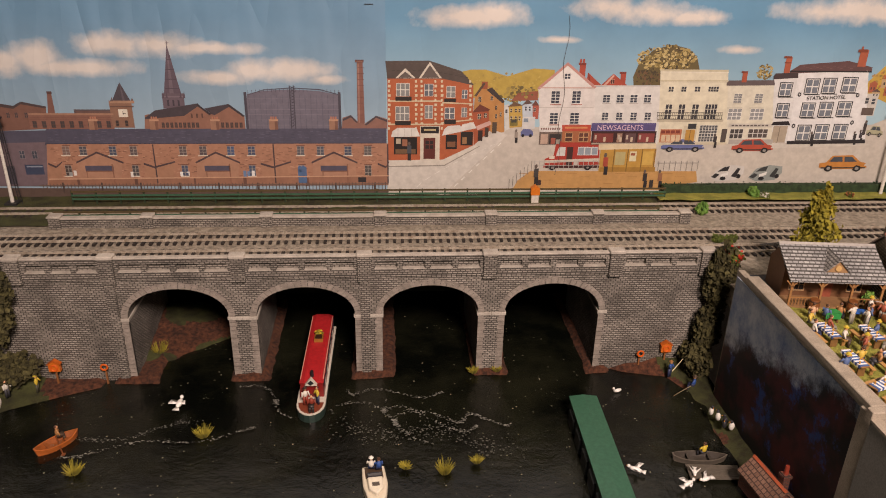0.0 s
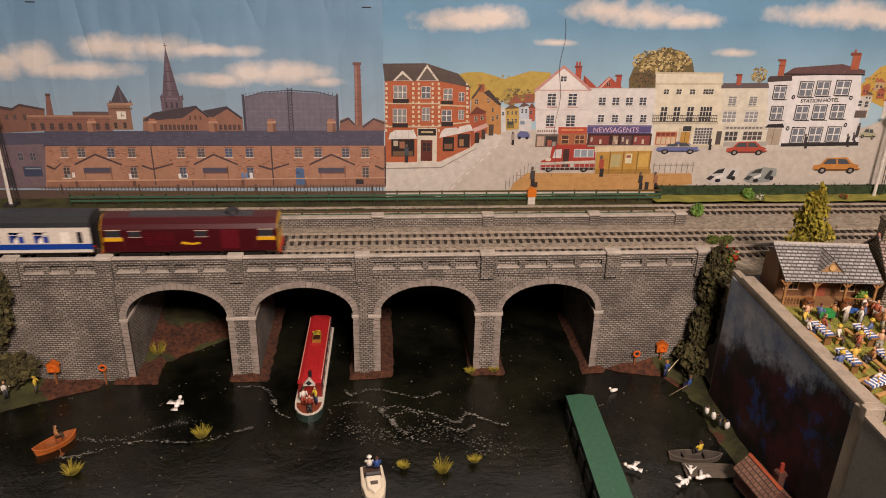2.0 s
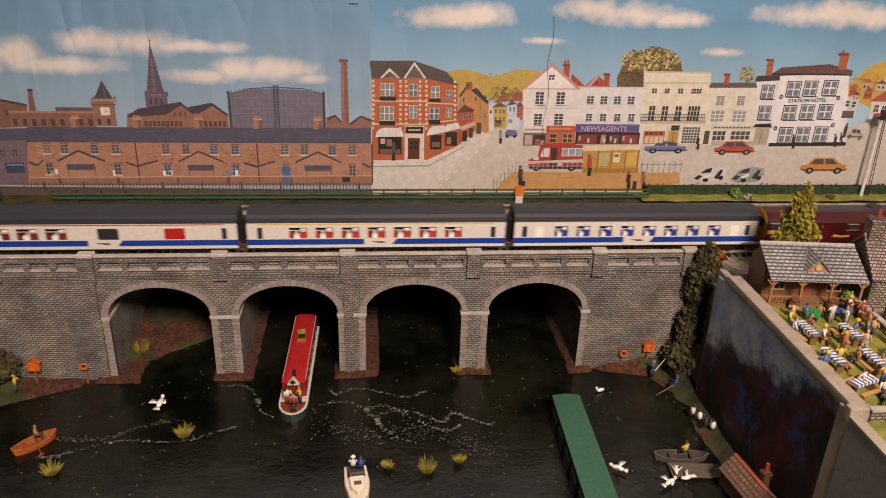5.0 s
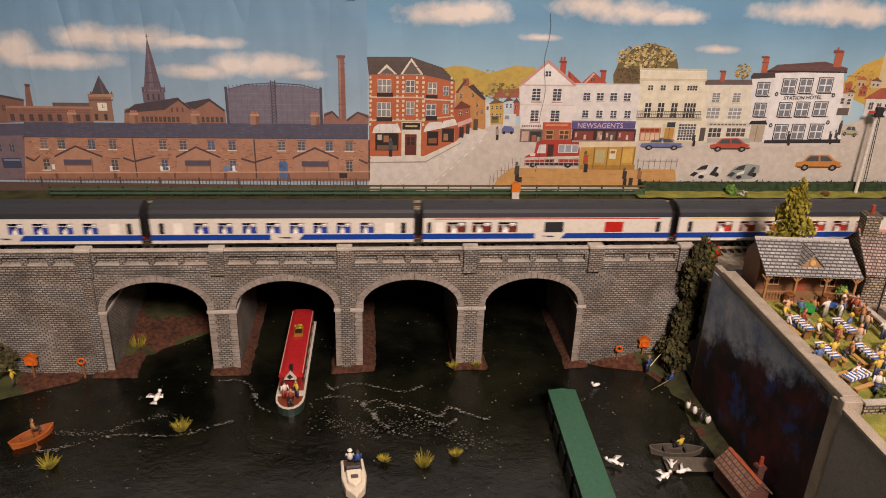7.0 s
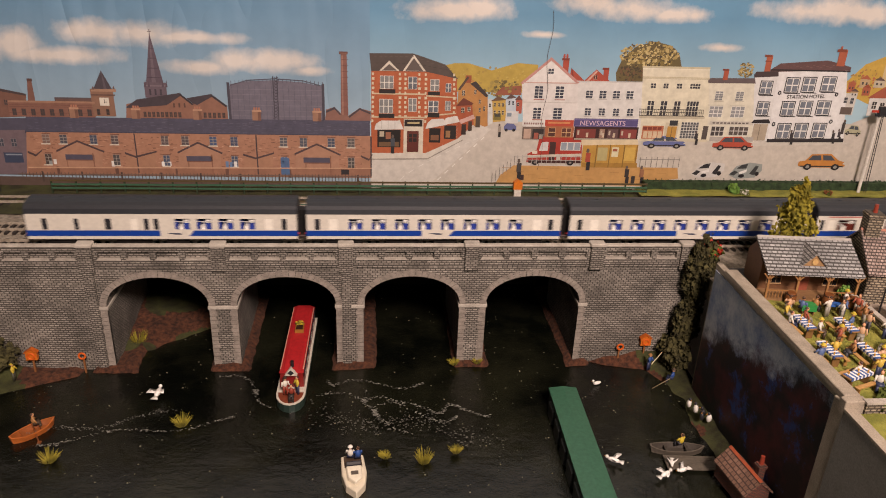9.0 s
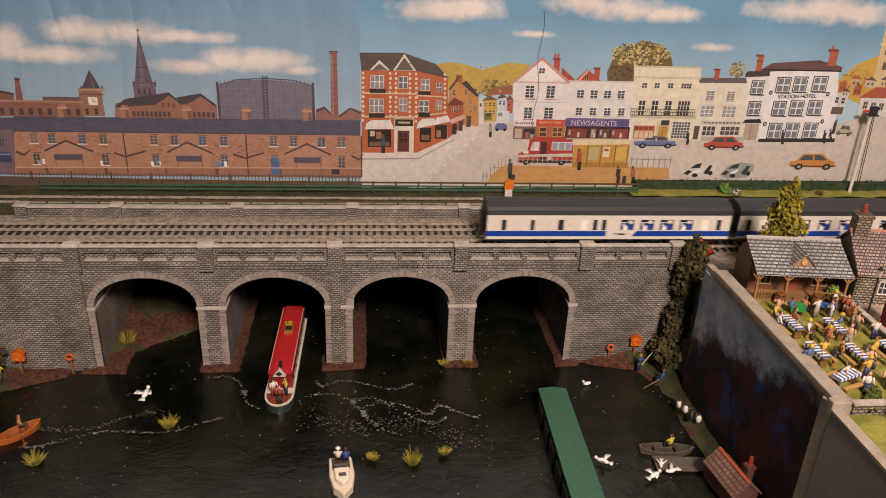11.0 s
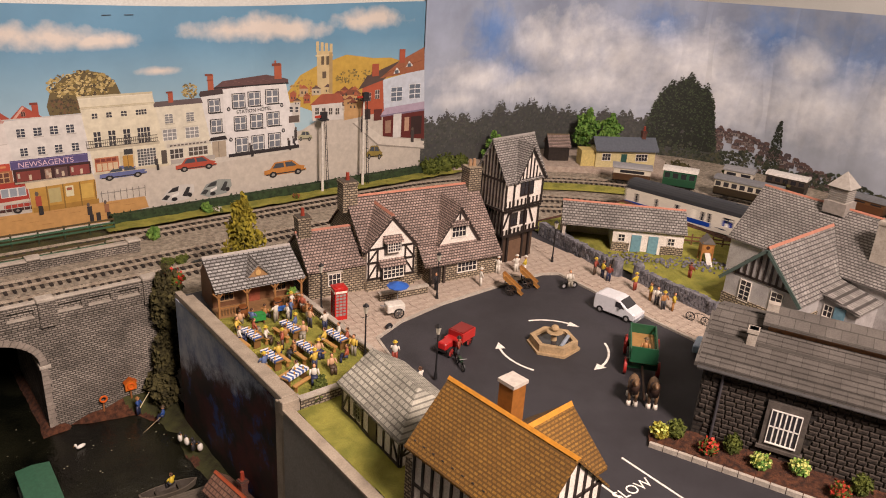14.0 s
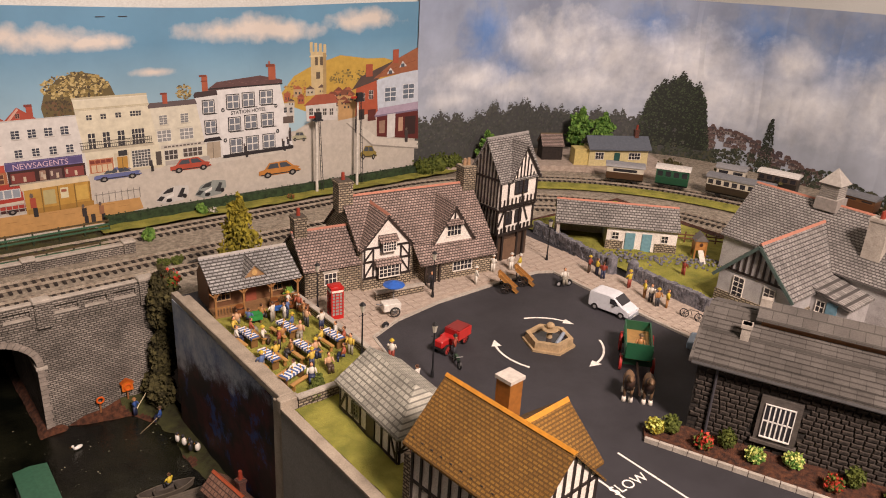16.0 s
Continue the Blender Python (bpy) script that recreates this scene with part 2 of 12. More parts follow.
def build_land():
    single("water", sheet(90, 60, -0.9, 0.36, -0.5, 0.19, lambda x, y: 0.0012 * noise.noise(Vector((x * 28, y * 28, 0)))),
           WATER, "dark glossy resin water of the canal basin with pale scum", "water", kind="structure", smooth=True)
    single("baseboard", MB().box(-0.95, -0.55, -0.06, 0.36, 0.22, -0.03), CARDEDGE, "plain board under the canal basin", "board", kind="structure")

    def right_bank(x, y):
        e = x - float(np.interp(-y, (0.0, 0.02, 0.05, 0.07, 0.11, 0.15, 0.20, 0.42), (0.242, 0.300, 0.317, 0.321, 0.316, 0.319, 0.310, 0.300))) - 0.004 * noise.noise(Vector((x * 30, y * 30, 1)))
        return -0.006 + 0.009 * min(1, max(0, e / 0.02)) + 0.010 * min(1, max(0, (e - 0.02) / 0.05)) + 0.0022 * noise.noise(Vector((x * 60, y * 60, 3)))
    ob = single("ground_bank", sheet(60, 110, 0.225, 0.352, -0.42, 0.0, right_bank), [EARTH, DARKGRASS], "earth and turf bank at the foot of the retaining wall", "bank", kind="structure", smooth=True)
    for p in ob.data.polygons:
        p.material_index = 1 if p.center.x > 0.330 + 0.012 * noise.noise(p.center * 45) - 0.35 * max(0, p.center.y + 0.05) else 0

    def left_bank(x, y):
        e = -0.255 - x + 0.3 * max(0, y + 0.005) - 2.1 * max(0, -y - 0.012) + 0.006 * math.sin(y * 60)
        return -0.006 + 0.009 * min(1, max(0, e / 0.018)) + 0.03 * min(1, max(0, (e - 0.06) / 0.12)) + 0.002 * noise.noise(Vector((x * 60, y * 60, 7)))
    ob = single("ground_left", sheet(60, 40, -0.62, -0.235, -0.16, 0.0, left_bank), [EARTH, DARKGRASS], "red earth and dark turf at the canal's edge", "bank", kind="structure", smooth=True)
    for p in ob.data.polygons:
        p.material_index = 1 if p.center.x < -0.315 + 0.02 * noise.noise(p.center * 40) - 0.5 * (p.center.y + 0.02) else 0
    # a mound of earth and turf inside the first arch
    def mound(x, y):
        e = y - 0.004 - 0.75 * max(0, x + 0.242) + 0.006 * noise.noise(Vector((x * 50, y * 50, 2)))
        return -0.006 + 0.010 * min(1, max(0, e / 0.014)) + 0.016 * min(1, max(0, (e - 0.012) / 0.08)) + 0.002 * noise.noise(Vector((x * 70, y * 70, 8)))
    ob = single("ground_mound", sheet(50, 70, -0.236, -0.141, -0.002, 0.128, mound), [EARTH, DARKGRASS], "brown earth and turf mound inside an arch", "bank", kind="structure", smooth=True)
    for p in ob.data.polygons:
        p.material_index = 1 if noise.noise(p.center * 28) + 0.25 * (p.center.x < -0.205) > 0.12 else 0
    # strips of earth at the piers, inside the arches
    for k, (xa, xb) in enumerate(((-0.262, -0.208), (-0.145, -0.095), (-0.022, 0.034), (0.105, 0.152), (0.226, 0.262))):
        def strip(x, y, xa=xa, xb=xb):
            d = min(x - xa, xb - x, y + 0.0125) / 0.010
            return -0.005 + 0.010 * min(1, max(0, d)) + 0.002 * noise.noise(Vector((x * 90, y * 90, 5)))
        single("ground_strip", sheet(14, 40, xa, xb, -0.012, 0.17, strip), EARTH, "red earth strip round the foot of a pier", "bank", kind="structure", smooth=True)
    # the track bed, flat, and the town plate
    deck = MB().box(-2.75, 0.0042, 0.106, 0.362, 0.240, 0.1125)
    single("ground_trackbed", deck, BALLAST, "grey ballasted track bed across the viaduct", "track bed", kind="structure")
    east = MB().prism([(0.362, -0.06), (0.362, 0.242), (1.449, 0.242), (1.449, -2.4), (0.79, -2.4), (0.79, -0.06)], "z", 0.09, 0.1125)
    single("ground_east", east, BALLAST, "grey ballast ground beyond the viaduct", "track bed", kind="structure")
    # added near-black sheet: its colour supplies the deep shade seen through the arches
    single("shade_sheet_behind_arches", MB().box(-0.95, 0.185, -0.03, 0.362, 0.20, 0.105), SLEEP, "added dark sheet standing in for shade behind the arches", "wall", kind="structure")
    town = MB().prism([(0.356, -0.055), (0.356, -0.268), (0.352, -0.55), (0.352, -1.0), (0.80, -1.0), (0.80, -0.055)], "z", 0.095, 0.1388)
    single("road", town, TARMAC, "dark grey tarmac of the town square", "road", kind="structure")
    # verges
    def lumpy(z, amp, s, sd):
        return lambda x, y: z + amp * noise.noise(Vector((x * s, y * s, sd)))
    single("ground_verge", sheet(120, 8, 0.362, 1.05, 0.193, 0.226, lumpy(0.1185, 0.002, 50, 1)), GRASS, "strip of green grass below the hedge", "grass", kind="structure", smooth=True)
    single("ground_verge_fence", sheet(160, 10, -0.95, 0.362, 0.138, 0.232, lumpy(0.1145, 0.0018, 50, 2)), DARKGRASS, "dark grass strip behind the fences", "grass", kind="structure", smooth=True)
    # curved strip between the main and the narrow-gauge line
    mb = MB()
    n = 60
    for i in range(n + 1):
        a = math.radians(95 - 120 * i / n)
        for r in (0.387, 0.405, 0.424):
            mb.v.append((0.77 + r * math.cos(a), -0.265 + r * math.sin(a), 0.1150 + (0.004 if r == 0.405 else 0)))
    mb.f = [(i * 3 + j, i * 3 + j + 1, i * 3 + j + 4, i * 3 + j + 3) for i in range(n) for j in range(2)]
    mb.c, mb.m = [C("808080")] * len(mb.f), [0] * len(mb.f)
    single("ground_strip_curve", mb, GRASS, "curved green strip between two railway lines", "grass", kind="structure", smooth=True)
    single("ground_platform", MB().prism([(0.90, 0.232), (0.90, 0.205), (1.0, 0.175), (1.07, 0.13), (1.14, 0.075), (1.20, 0.01), (1.26, 0.05), (1.30, 0.12), (1.16, 0.232)], "z", 0.1125, 0.1215),
           SLAB, "pale paved platform of the narrow-gauge station", "platform", kind="structure")
    # garden behind the dry stone wall
    single("ground_garden", sheet(40, 50, 0.775, 0.96, -0.42, -0.085, lumpy(0.1412, 0.0022, 45, 4)), GRASS, "green garden grass behind the dry stone wall", "grass", kind="structure", smooth=True)
    single("ground_garden_base", MB().box(0.80, -1.0, 0.095, 0.985, -0.07, 0.1365), EARTH, "earth plate under the garden", "ground", kind="structure")
    single("ground_strip_grass", sheet(14, 60, 0.3535, 0.40, -0.62, -0.285, lumpy(0.1412, 0.0014, 60, 6)), GRASS, "green grass strip beside the lower wall", "grass", kind="structure", smooth=True)
    single("ground_beer_garden", sheet(34, 50, 0.3565, 0.442, -0.27, -0.115, lumpy(0.1415, 0.0012, 60, 9)), GRASS, "trampled yellow-green grass of the beer garden", "grass", kind="structure", smooth=True)


def pavement(poly, holes=0, name="pavement"):
    ob = single(name, MB().prism(poly, "z", 0.1385, 0.1402), SLAB, "pale stone pavement round the square", "pavement", kind="structure")
    return ob


# ---- viaduct ----
ARCH_R, ARCH_W = 0.0325, 0.0488          # rise and half width of an arch
SPRING, STRING, TOP = 0.072, 0.1155, 0.139
BED = 0.1112                           # top of the masonry under the track bed


def arch_z(x, c):
    u = max(-1, min(1, (x - c) / ARCH_W))
    return SPRING + ARCH_R * math.sqrt(max(0.0, 1 - u * u)) ** 0.92


def build_viaduct():
    v = thing("viaduct", pose(0, 0, 0), "grey stone railway viaduct with four arches over the canal", "viaduct")
    x0, x1 = -0.62, 0.352
    mids = [0.0645 + 0.125 * k for k in (-2, -1, 0, 1)]
    DEPTH = 0.13
    # solid ends and piers below the springing
    edges = [x0] + [e for c in mids for e in (c - ARCH_W, c + ARCH_W)] + [x1]
    for i in range(0, len(edges), 2):
        a, b = edges[i], edges[i + 1]
        part("pier" if 0 < i < len(edges) - 2 else "abutment", MB().box(a, 0, -0.03, b, DEPTH, SPRING), STONE, v)
    # spandrels above, with round openings
    n = 24
    for i in range(0, len(edges), 2):
        part("spandrel", MB().box(edges[i], 0, SPRING, edges[i + 1], DEPTH, BED), STONE, v)
    for c in mids:
        xs = [c + ARCH_W * math.sin(math.pi * (j / n - 0.5)) for j in range(n + 1)]
        part("arch", MB().prism([(x, arch_z(x, c)) for x in xs] + [(c + ARCH_W, BED), (c - ARCH_W, BED)], "y", 0, DEPTH), STONE, v)
    # arch rings, stone by stone
    for c in mids:
        m = 25
        for j in range(m):
            def pt(u, out):
                a = math.pi * (1 - u)
                x = c + (ARCH_W + out) * math.cos(a)
                return x, SPRING + (ARCH_R + out) * max(0.0, math.sin(a)) ** 0.92
            ua, ub = (j + 0.05) / m, (j + 0.95) / m
            out = 0.0064 + (0.0014 if j == m // 2 else 0)
            part("voussoir", MB().prism([pt(ua, 0.0002), pt(ub, 0.0002), pt(ub, out), pt(ua, out)], "y", -0.0011, 0.002), VOUSS, v)
        for s in (-1, 1):
            out = 0.009 if (c == mids[0] and s < 0) or (c == mids[-1] and s > 0) else 0.0136
            xe = c + s * ARCH_W
            part("impost", MB().box(min(xe - s * 0.0012, xe + s * out), -0.0018, SPRING - 0.0030, max(xe - s * 0.0012, xe + s * out), 0.06, SPRING + 0.0006), COPE, v, bevel=0.0004)
            # quoins down the edge of the opening
            z = 0.0
            while z < SPRING - 0.006:
                w = 0.0074 if int(z / 0.0047) % 2 else 0.0062
                xe = c + s * ARCH_W
                part("quoin", MB().box(min(xe, xe + s * w) , -0.0009, z + 0.0003, max(xe, xe + s * w), 0.003, z + 0.0044), VOUSS, v)
                z += 0.0047
    # string course, parapet with sunk panels, coping
    part("parapet_foot", MB().box(x0, 0, BED, x1, 0.0036, STRING + 0.0016), STONE, v)
    part("string_course", MB().box(x0, -0.0022, STRING, x1, 0.006, STRING + 0.0016), STONE, v, bevel=0.0004)
    par = MB().box(x0, 0.0030, STRING + 0.0016, x1, 0.0036, TOP - 0.0017)
    pil = [-0.53, -0.43, -0.332, -0.246, -0.123, -0.001, 0.123, 0.250, 0.344]
    pil = [p for p in pil if p > x0]
    lo, hi = STRING + 0.0028, TOP - 0.0025
    par.box(x0, -0.0010, lo - 0.0012, x1, 0.0030, lo + 0.0055).box(x0, -0.0010, hi - 0.0046, x1, 0.0030, hi + 0.0008)
    for a, b in zip(pil, pil[1:]):
        w = b - a - 0.0145
        k = 4 if w > 0.1 else 3
        for j in range(k + 1):
            xm = a + 0.00725 + w * j / k
            par.box(xm - 0.0031, -0.0010, lo + 0.0055, xm + 0.0031, 0.0030, hi - 0.0046)
    part("parapet", par, STONE, v)
    for a, b in zip(pil, pil[1:]):
        w = b - a - 0.0145
        k = 4 if w > 0.1 else 3
        for j in range(k):
            xa, xb = a + 0.00725 + w * j / k + 0.0031, a + 0.00725 + w * (j + 1) / k - 0.0031
            part("panel_sill", MB().box(xa - 0.0006, -0.0018, lo + 0.0050, xb + 0.0006, 0.0028, lo + 0.0062), COPE, v)
    part("coping", MB().box(x0, -0.0024, hi + 0.0008, x1, 0.0040, TOP), COPE, v, bevel=0.0004)
    for k, p in enumerate(pil):
        deep = p in (-0.246, -0.001)
        part("pilaster", MB().box(p - 0.0066, -0.0042, STRING - (0.004 if deep else 0.003), p + 0.0066, 0.0042, TOP - 0.001), STONE, v)
        if deep:
            part("pilaster", MB().box(p - 0.0047, -0.0030, -0.02, p + 0.0047, 0.003, STRING - 0.0042), STONE, v)
        part("pilaster_cap", MB().box(p - 0.0078, -0.0056, TOP - 0.001, p + 0.0076, 0.0052, TOP + 0.0026), COPE, v, bevel=0.0007)
    return v


def build_back_wall():
    w = thing("parapet_wall", pose(0, 0.135, 0.1125), "low grey stone parapet wall behind the tracks", "wall")
    part("wall_body", MB().box(-0.352, 0, 0, 0.372, 0.005, 0.0105), STONE, w)
    part("coping", MB().box(-0.352, -0.0016, 0.0105, 0.372, 0.0066, 0.0126), COPE, w, bevel=0.0004)
    for dx in (0.0, 0.100, 0.2315, 0.360, 0.488, 0.614, 0.718):
        x = -0.346 + dx
        part("pilaster", MB().box(x - 0.0062, -0.003, 0, x + 0.0062, 0.008, 0.0128), STONE, w)
        part("pilaster_cap", MB().box(x - 0.0074, -0.0042, 0.0128, x + 0.0074, 0.0092, 0.0150), COPE, w, bevel=0.0006)


def build_fences():
    def fence(y, x0, x1, z, h, label):
        f = thing("rail_fence", pose(0, y, z), label, "fence", "green lineside fences")
        n = int((x1 - x0) / 0.0273)
        for i in range(n + 1):
            x = x0 + (x1 - x0) * i / n
            part("post", MB().box(x - 0.0009, -0.0009, -0.004, x + 0.0009, 0.0009, h, "2f3b27"), PAINT, f)
        for k in range(3):
            zz = h * (0.32 + 0.28 * k)
            part("rail", MB().box(x0, -0.0019, zz, x1, -0.0010, zz + 0.0021, "3a6049" if k < 2 else "54482f"), PAINT, f)
    fence(0.206, -0.352, 0.372, 0.1145, 0.0165, "weathered dark green post and rail fence")
    fence(0.150, -0.352, 0.345, 0.1120, 0.0150, "weathered green post and rail fence behind the wall")


# ---- railway tracks ----
def on_track(y0, s):
    """Place and heading on a line that runs east at y0, then turns south. s: metres east of x = 0."""
    CX, CY = (0.77, -0.265) if y0 > 0.15 else (0.745, -0.24)
    r = y0 - CY
    if s <= CX:
        return s, y0, 0.0
    a = (s - CX) / r
    if a <= math.pi / 2:
        return CX + r * math.sin(a), CY + r * math.cos(a), -a
    return CX + r, CY - (s - CX - r * math.pi / 2), -math.pi / 2


def build_track(y0, s0, s1, gauge, sleeper, label, step=0.0084):
    t = thing("railway_track", pose(0, 0, 0.1125), label, "track", "model railway tracks")
    mb = MB()
    s = s0
    while s < s1:
        x, y, a = on_track(y0, s)
        mb.box(-0.0016, -sleeper / 2, 0, 0.0016, sleeper / 2, 0.0021, "352a22", mat=pose(x, y, 0, rz=math.degrees(a)))
        s += step
    tagged(part("sleeper_bed", mb, SLEEP, t), "dark brown plastic sleepers", kind="stuff")
    for side in (-1, 1):
        mb = MB()
        pts = []
        s = s0
        while s <= s1 + 0.001:
            x, y, a = on_track(y0, s)
            pts.append((x - math.sin(a) * side * gauge / 2, y + math.cos(a) * side * gauge / 2, a))
            s += 0.03
        for x, y, a in pts:
            for side_x, z in ((-1, 0.0018), (-1, 0.0046), (1, 0.0046), (1, 0.0018)):
                mb.v.append((x - math.sin(a) * side_x * 0.00065, y + math.cos(a) * side_x * 0.00065, z))
        for i in range(len(pts) - 1):
            for j in range(4):
                mb.f.append([4 * i + j, 4 * i + (j + 1) % 4, 4 * i + 4 + (j + 1) % 4, 4 * i + 4 + j])
        mb.c, mb.m = [C("808080")] * len(mb.f), [0] * len(mb.f)
        part("rail", mb, RAILM, t)


build_room()
build_land()
build_viaduct()
build_back_wall()
build_fences()
build_track(0.055, -2.7, 3.35, 0.0165, 0.031, "double-line front track with dark sleepers and bright rails")
build_track(0.100, -2.7, 3.35, 0.0165, 0.031, "second track with dark sleepers and bright rails")
build_track(0.180, -1.0, 1.75, 0.0165, 0.031, "back track that curves round the grass strip")


# ---- the train ----
RAIL_Z = 0.1171
CARS = []


def roof_outline(w, z0, h, n=10):
    return [(-w / 2 * math.cos(math.pi * i / n), z0 + h * math.sin(math.pi * i / n) ** 0.7) for i in range(n + 1)]


def bogie(parent, x, col="1b1917"):
    b = part("bogie", MB().box(x - 0.018, -0.0125, 0.003, x + 0.018, 0.0125, 0.0095, col).box(x - 0.020, -0.0140, 0.0055, x + 0.020, -0.0125, 0.0090, col)
             .box(x - 0.020, 0.0125, 0.0055, x + 0.020, 0.0140, 0.0090, col), PAINT, parent)
    for dx in (-0.0115, 0.0115):
        for s in (-1, 1):
            part("wheel", MB().rod((x + dx, s * 0.0085, 0.0065), (x + dx, s * 0.0108, 0.0065), 0.0065, n=14, col="3a2f29"), PAINT, b)


def coach(kind, label):
    L, W = 0.262, 0.0355
    h = L / 2
    t = thing("railway_coach", pose(0, 0, 0), label, "coach", "coaches of the express train")
    floor_z, sill, top, eave = 0.0115, 0.0216, 0.0334, 0.0385
    # windows: middle and width, from the front end backwards
    if kind == "brake":
        wins = [(0.118, 0.005, 0), (0.103, 0.008, 2)] + [(0.082 - 0.0213 * i, 0.0145, 1) for i in range(4)] + [(-0.007, 0.0045, 0), (-0.0165, 0.0045, 0), (-0.028, 0.0065, 2), (-0.053, 0.006, 0), (-0.083, 0.0042, 0), (-0.113, 0.0050, 0)]
    elif kind == "buffet":
        wins = [(0.118, 0.005, 0), (0.070, 0.0200, 3), (0.006, 0.0200, 0), (-0.043, 0.0200, 1), (-0.0700, 0.0200, 1), (-0.0965, 0.0200, 1), (-0.1135, 0.008, 2), (-0.1245, 0.004, 0)]
    elif kind == "first":
        wins = [(0.118, 0.005, 0)] + [(0.077 - 0.0262 * i, 0.0178, 1) for i in range(7)] + [(-0.118, 0.005, 0)]
    else:
        wins = [(0.120, 0.005, 0), (0.106, 0.009, 2)] + [(0.0830 - 0.0235 * i, 0.0140, 1) for i in range(8)] + [(-0.104, 0.009, 2), (-0.120, 0.005, 0)]
    wins = sorted((w for w in wins if abs(w[0]) < h - 0.003), key=lambda w: w[0])
    seat = {"first": "b83a26", "buffet": "6e2b1f"}.get(kind, "2a3f9a")
    GREY, BLUE = "d6d1c4", "173f97"
    for s in (-1, 1):
        y0, y1 = sorted((s * W / 2, s * (W / 2 - 0.0011)))
        side = MB().box(-h, y0, floor_z, h, y1, 0.0148, GREY).box(-h, y0, 0.0148, h, y1, 0.0206, GREY).box(-h, y0, 0.0206, h, y1, sill, GREY).box(-h, y0, top, h, y1, eave, GREY)
        x = -h
        for m, w, k in wins:
            side.box(x, y0, sill, m - w / 2, y1, top, GREY)
            if k in (2, 3):
                side.box(m - w / 2, y0 + 0.0002, sill, m + w / 2, y1 - 0.0002, top, "eeeadd" if k == 2 else "b0241c")
            x = m + w / 2
        side.box(x, y0, sill, h, y1, top, GREY)
        body = part("side", side, GLOSS, t)
        yb = sorted((s * (W / 2 + 0.0001), s * (W / 2 - 0.0004)))
        cut = -0.012 if kind == "brake" else 0.0
        if kind == "brake":
            cut = 0.010
        band = MB()
        for a, b, ta, tb in ((-h, cut - 0.014, 0, 0.006), (cut + 0.014, h, 0.006, 0)):
            band.prism([(a - 0, 0.0148), (b + (0.006 if ta == 0 and a == -h else 0) - (0.006 if a == -h else 0), 0.0148), (b + (0 if a != -h else 0), 0.0208), (a + (0.005 if a != -h else 0), 0.0208)], "y", yb[0], yb[1], BLUE)
        part("blue_band", band, GLOSS, body)
        part("emblem", MB().box(cut - 0.006, yb[0] - 0.0001, 0.0172, cut + 0.006, yb[1] + 0.0001, 0.0180, "2a3350").box(cut - 0.001, yb[0] - 0.0001, 0.0164, cut + 0.007, yb[1] + 0.0001, 0.0172, "2a3350"), GLOSS, body)
        line = {"first": "d8b53a", "buffet": "b3261e"}.get(kind)
        if line:
            part("line", MB().box(-h + 0.012, yb[0], 0.0366, h - 0.012, yb[1], 0.0376, line), GLOSS, body)
        for m, w, k in wins:
            if k == 1:
                part("glazing_bar", MB().box(m - w / 2, y0 + 0.0003, top - 0.0034, m + w / 2, y1 - 0.0003, top - 0.0027, "c9c9c4"), GLOSS, body)
            elif k == 0:
                part("pane", MB().box(m - w / 2, y0 + 0.0003, sill, m + w / 2, y1 - 0.0003, top, "1c1b1e"), GLASS, body)
    part("roof", MB().prism(roof_outline(W + 0.0006, eave, 0.0112), "x", -h, h, "2b2e33"), PAINT, t)
    for i in range(6):
        part("roof_vent", MB().rod((-0.1 + 0.04 * i, 0, 0.0490), (-0.1 + 0.04 * i, 0, 0.0504), 0.0016, n=8, col="34383d"), PAINT, t)
    part("floor", MB().box(-h, -W / 2 + 0.001, 0.0100, h, W / 2 - 0.001, floor_z + 0.002, "2b2725"), PAINT, t)
    for s in (-1, 1):
        part("end", MB().box(s * h - 0.0006, -W / 2, floor_z, s * h + 0.0006, W / 2, eave, "2a2625"), PAINT, t)
        part("gangway", MB().box(min(s * h, s * (h + 0.0042)), -0.0062, 0.0115, max(s * h, s * (h + 0.0042)), 0.0062, 0.0385, "191716"), PAINT, t)
        part("tail_lamp", MB().rod((s * (h + 0.0004), -0.0145, 0.0165), (s * (h + 0.0018), -0.0145, 0.0165), 0.0011, n=8, col="b02018"), PAINT, t)
    for m, w, k in wins:
        if k == 1:
            for s in (-1, 1):
                part("seat", MB().box(m + w * 0.08, min(s * 0.002, s * 0.0158), 0.0130, m + w * 0.46, max(s * 0.002, s * 0.0158), 0.0308, seat)
                     .box(m - w * 0.52, min(s * 0.002, s * 0.0158), 0.0130, m - w * 0.36, max(s * 0.002, s * 0.0158), 0.0300, seat), PAINT, t)
                part("table", MB().box(m - w * 0.25, min(s * 0.006, s * 0.0163), 0.0200, m + w * 0.06, max(s * 0.006, s * 0.0163), 0.0252, "f3f0e8")
                     .box(m + w * 0.12, min(s * 0.008, s * 0.0163), 0.0285, m + w * 0.42, max(s * 0.008, s * 0.0163), 0.0318, "f3f0e8"), PAINT, t)
    part("underframe", MB().box(-0.05, -0.012, 0.0045, -0.015, 0.012, 0.0100, "211d1b").box(0.0, -0.013, 0.0050, 0.022, 0.013, 0.0100, "211d1b").box(0.034, -0.011, 0.0048, 0.05, 0.011, 0.01, "211d1b"), PAINT, t)
    bogie(t, 0.094)
    bogie(t, -0.094)
    for s in (-1, 1):
        part("buffer", MB().rod((s * h, 0.0112, 0.0125), (s * (h + 0.0045), 0.0112, 0.0125), 0.0017, n=8, col="3b2420").rod((s * h, -0.0112, 0.0125), (s * (h + 0.0045), -0.0112, 0.0125), 0.0017, n=8, col="3b2420"), PAINT, t)
    return t


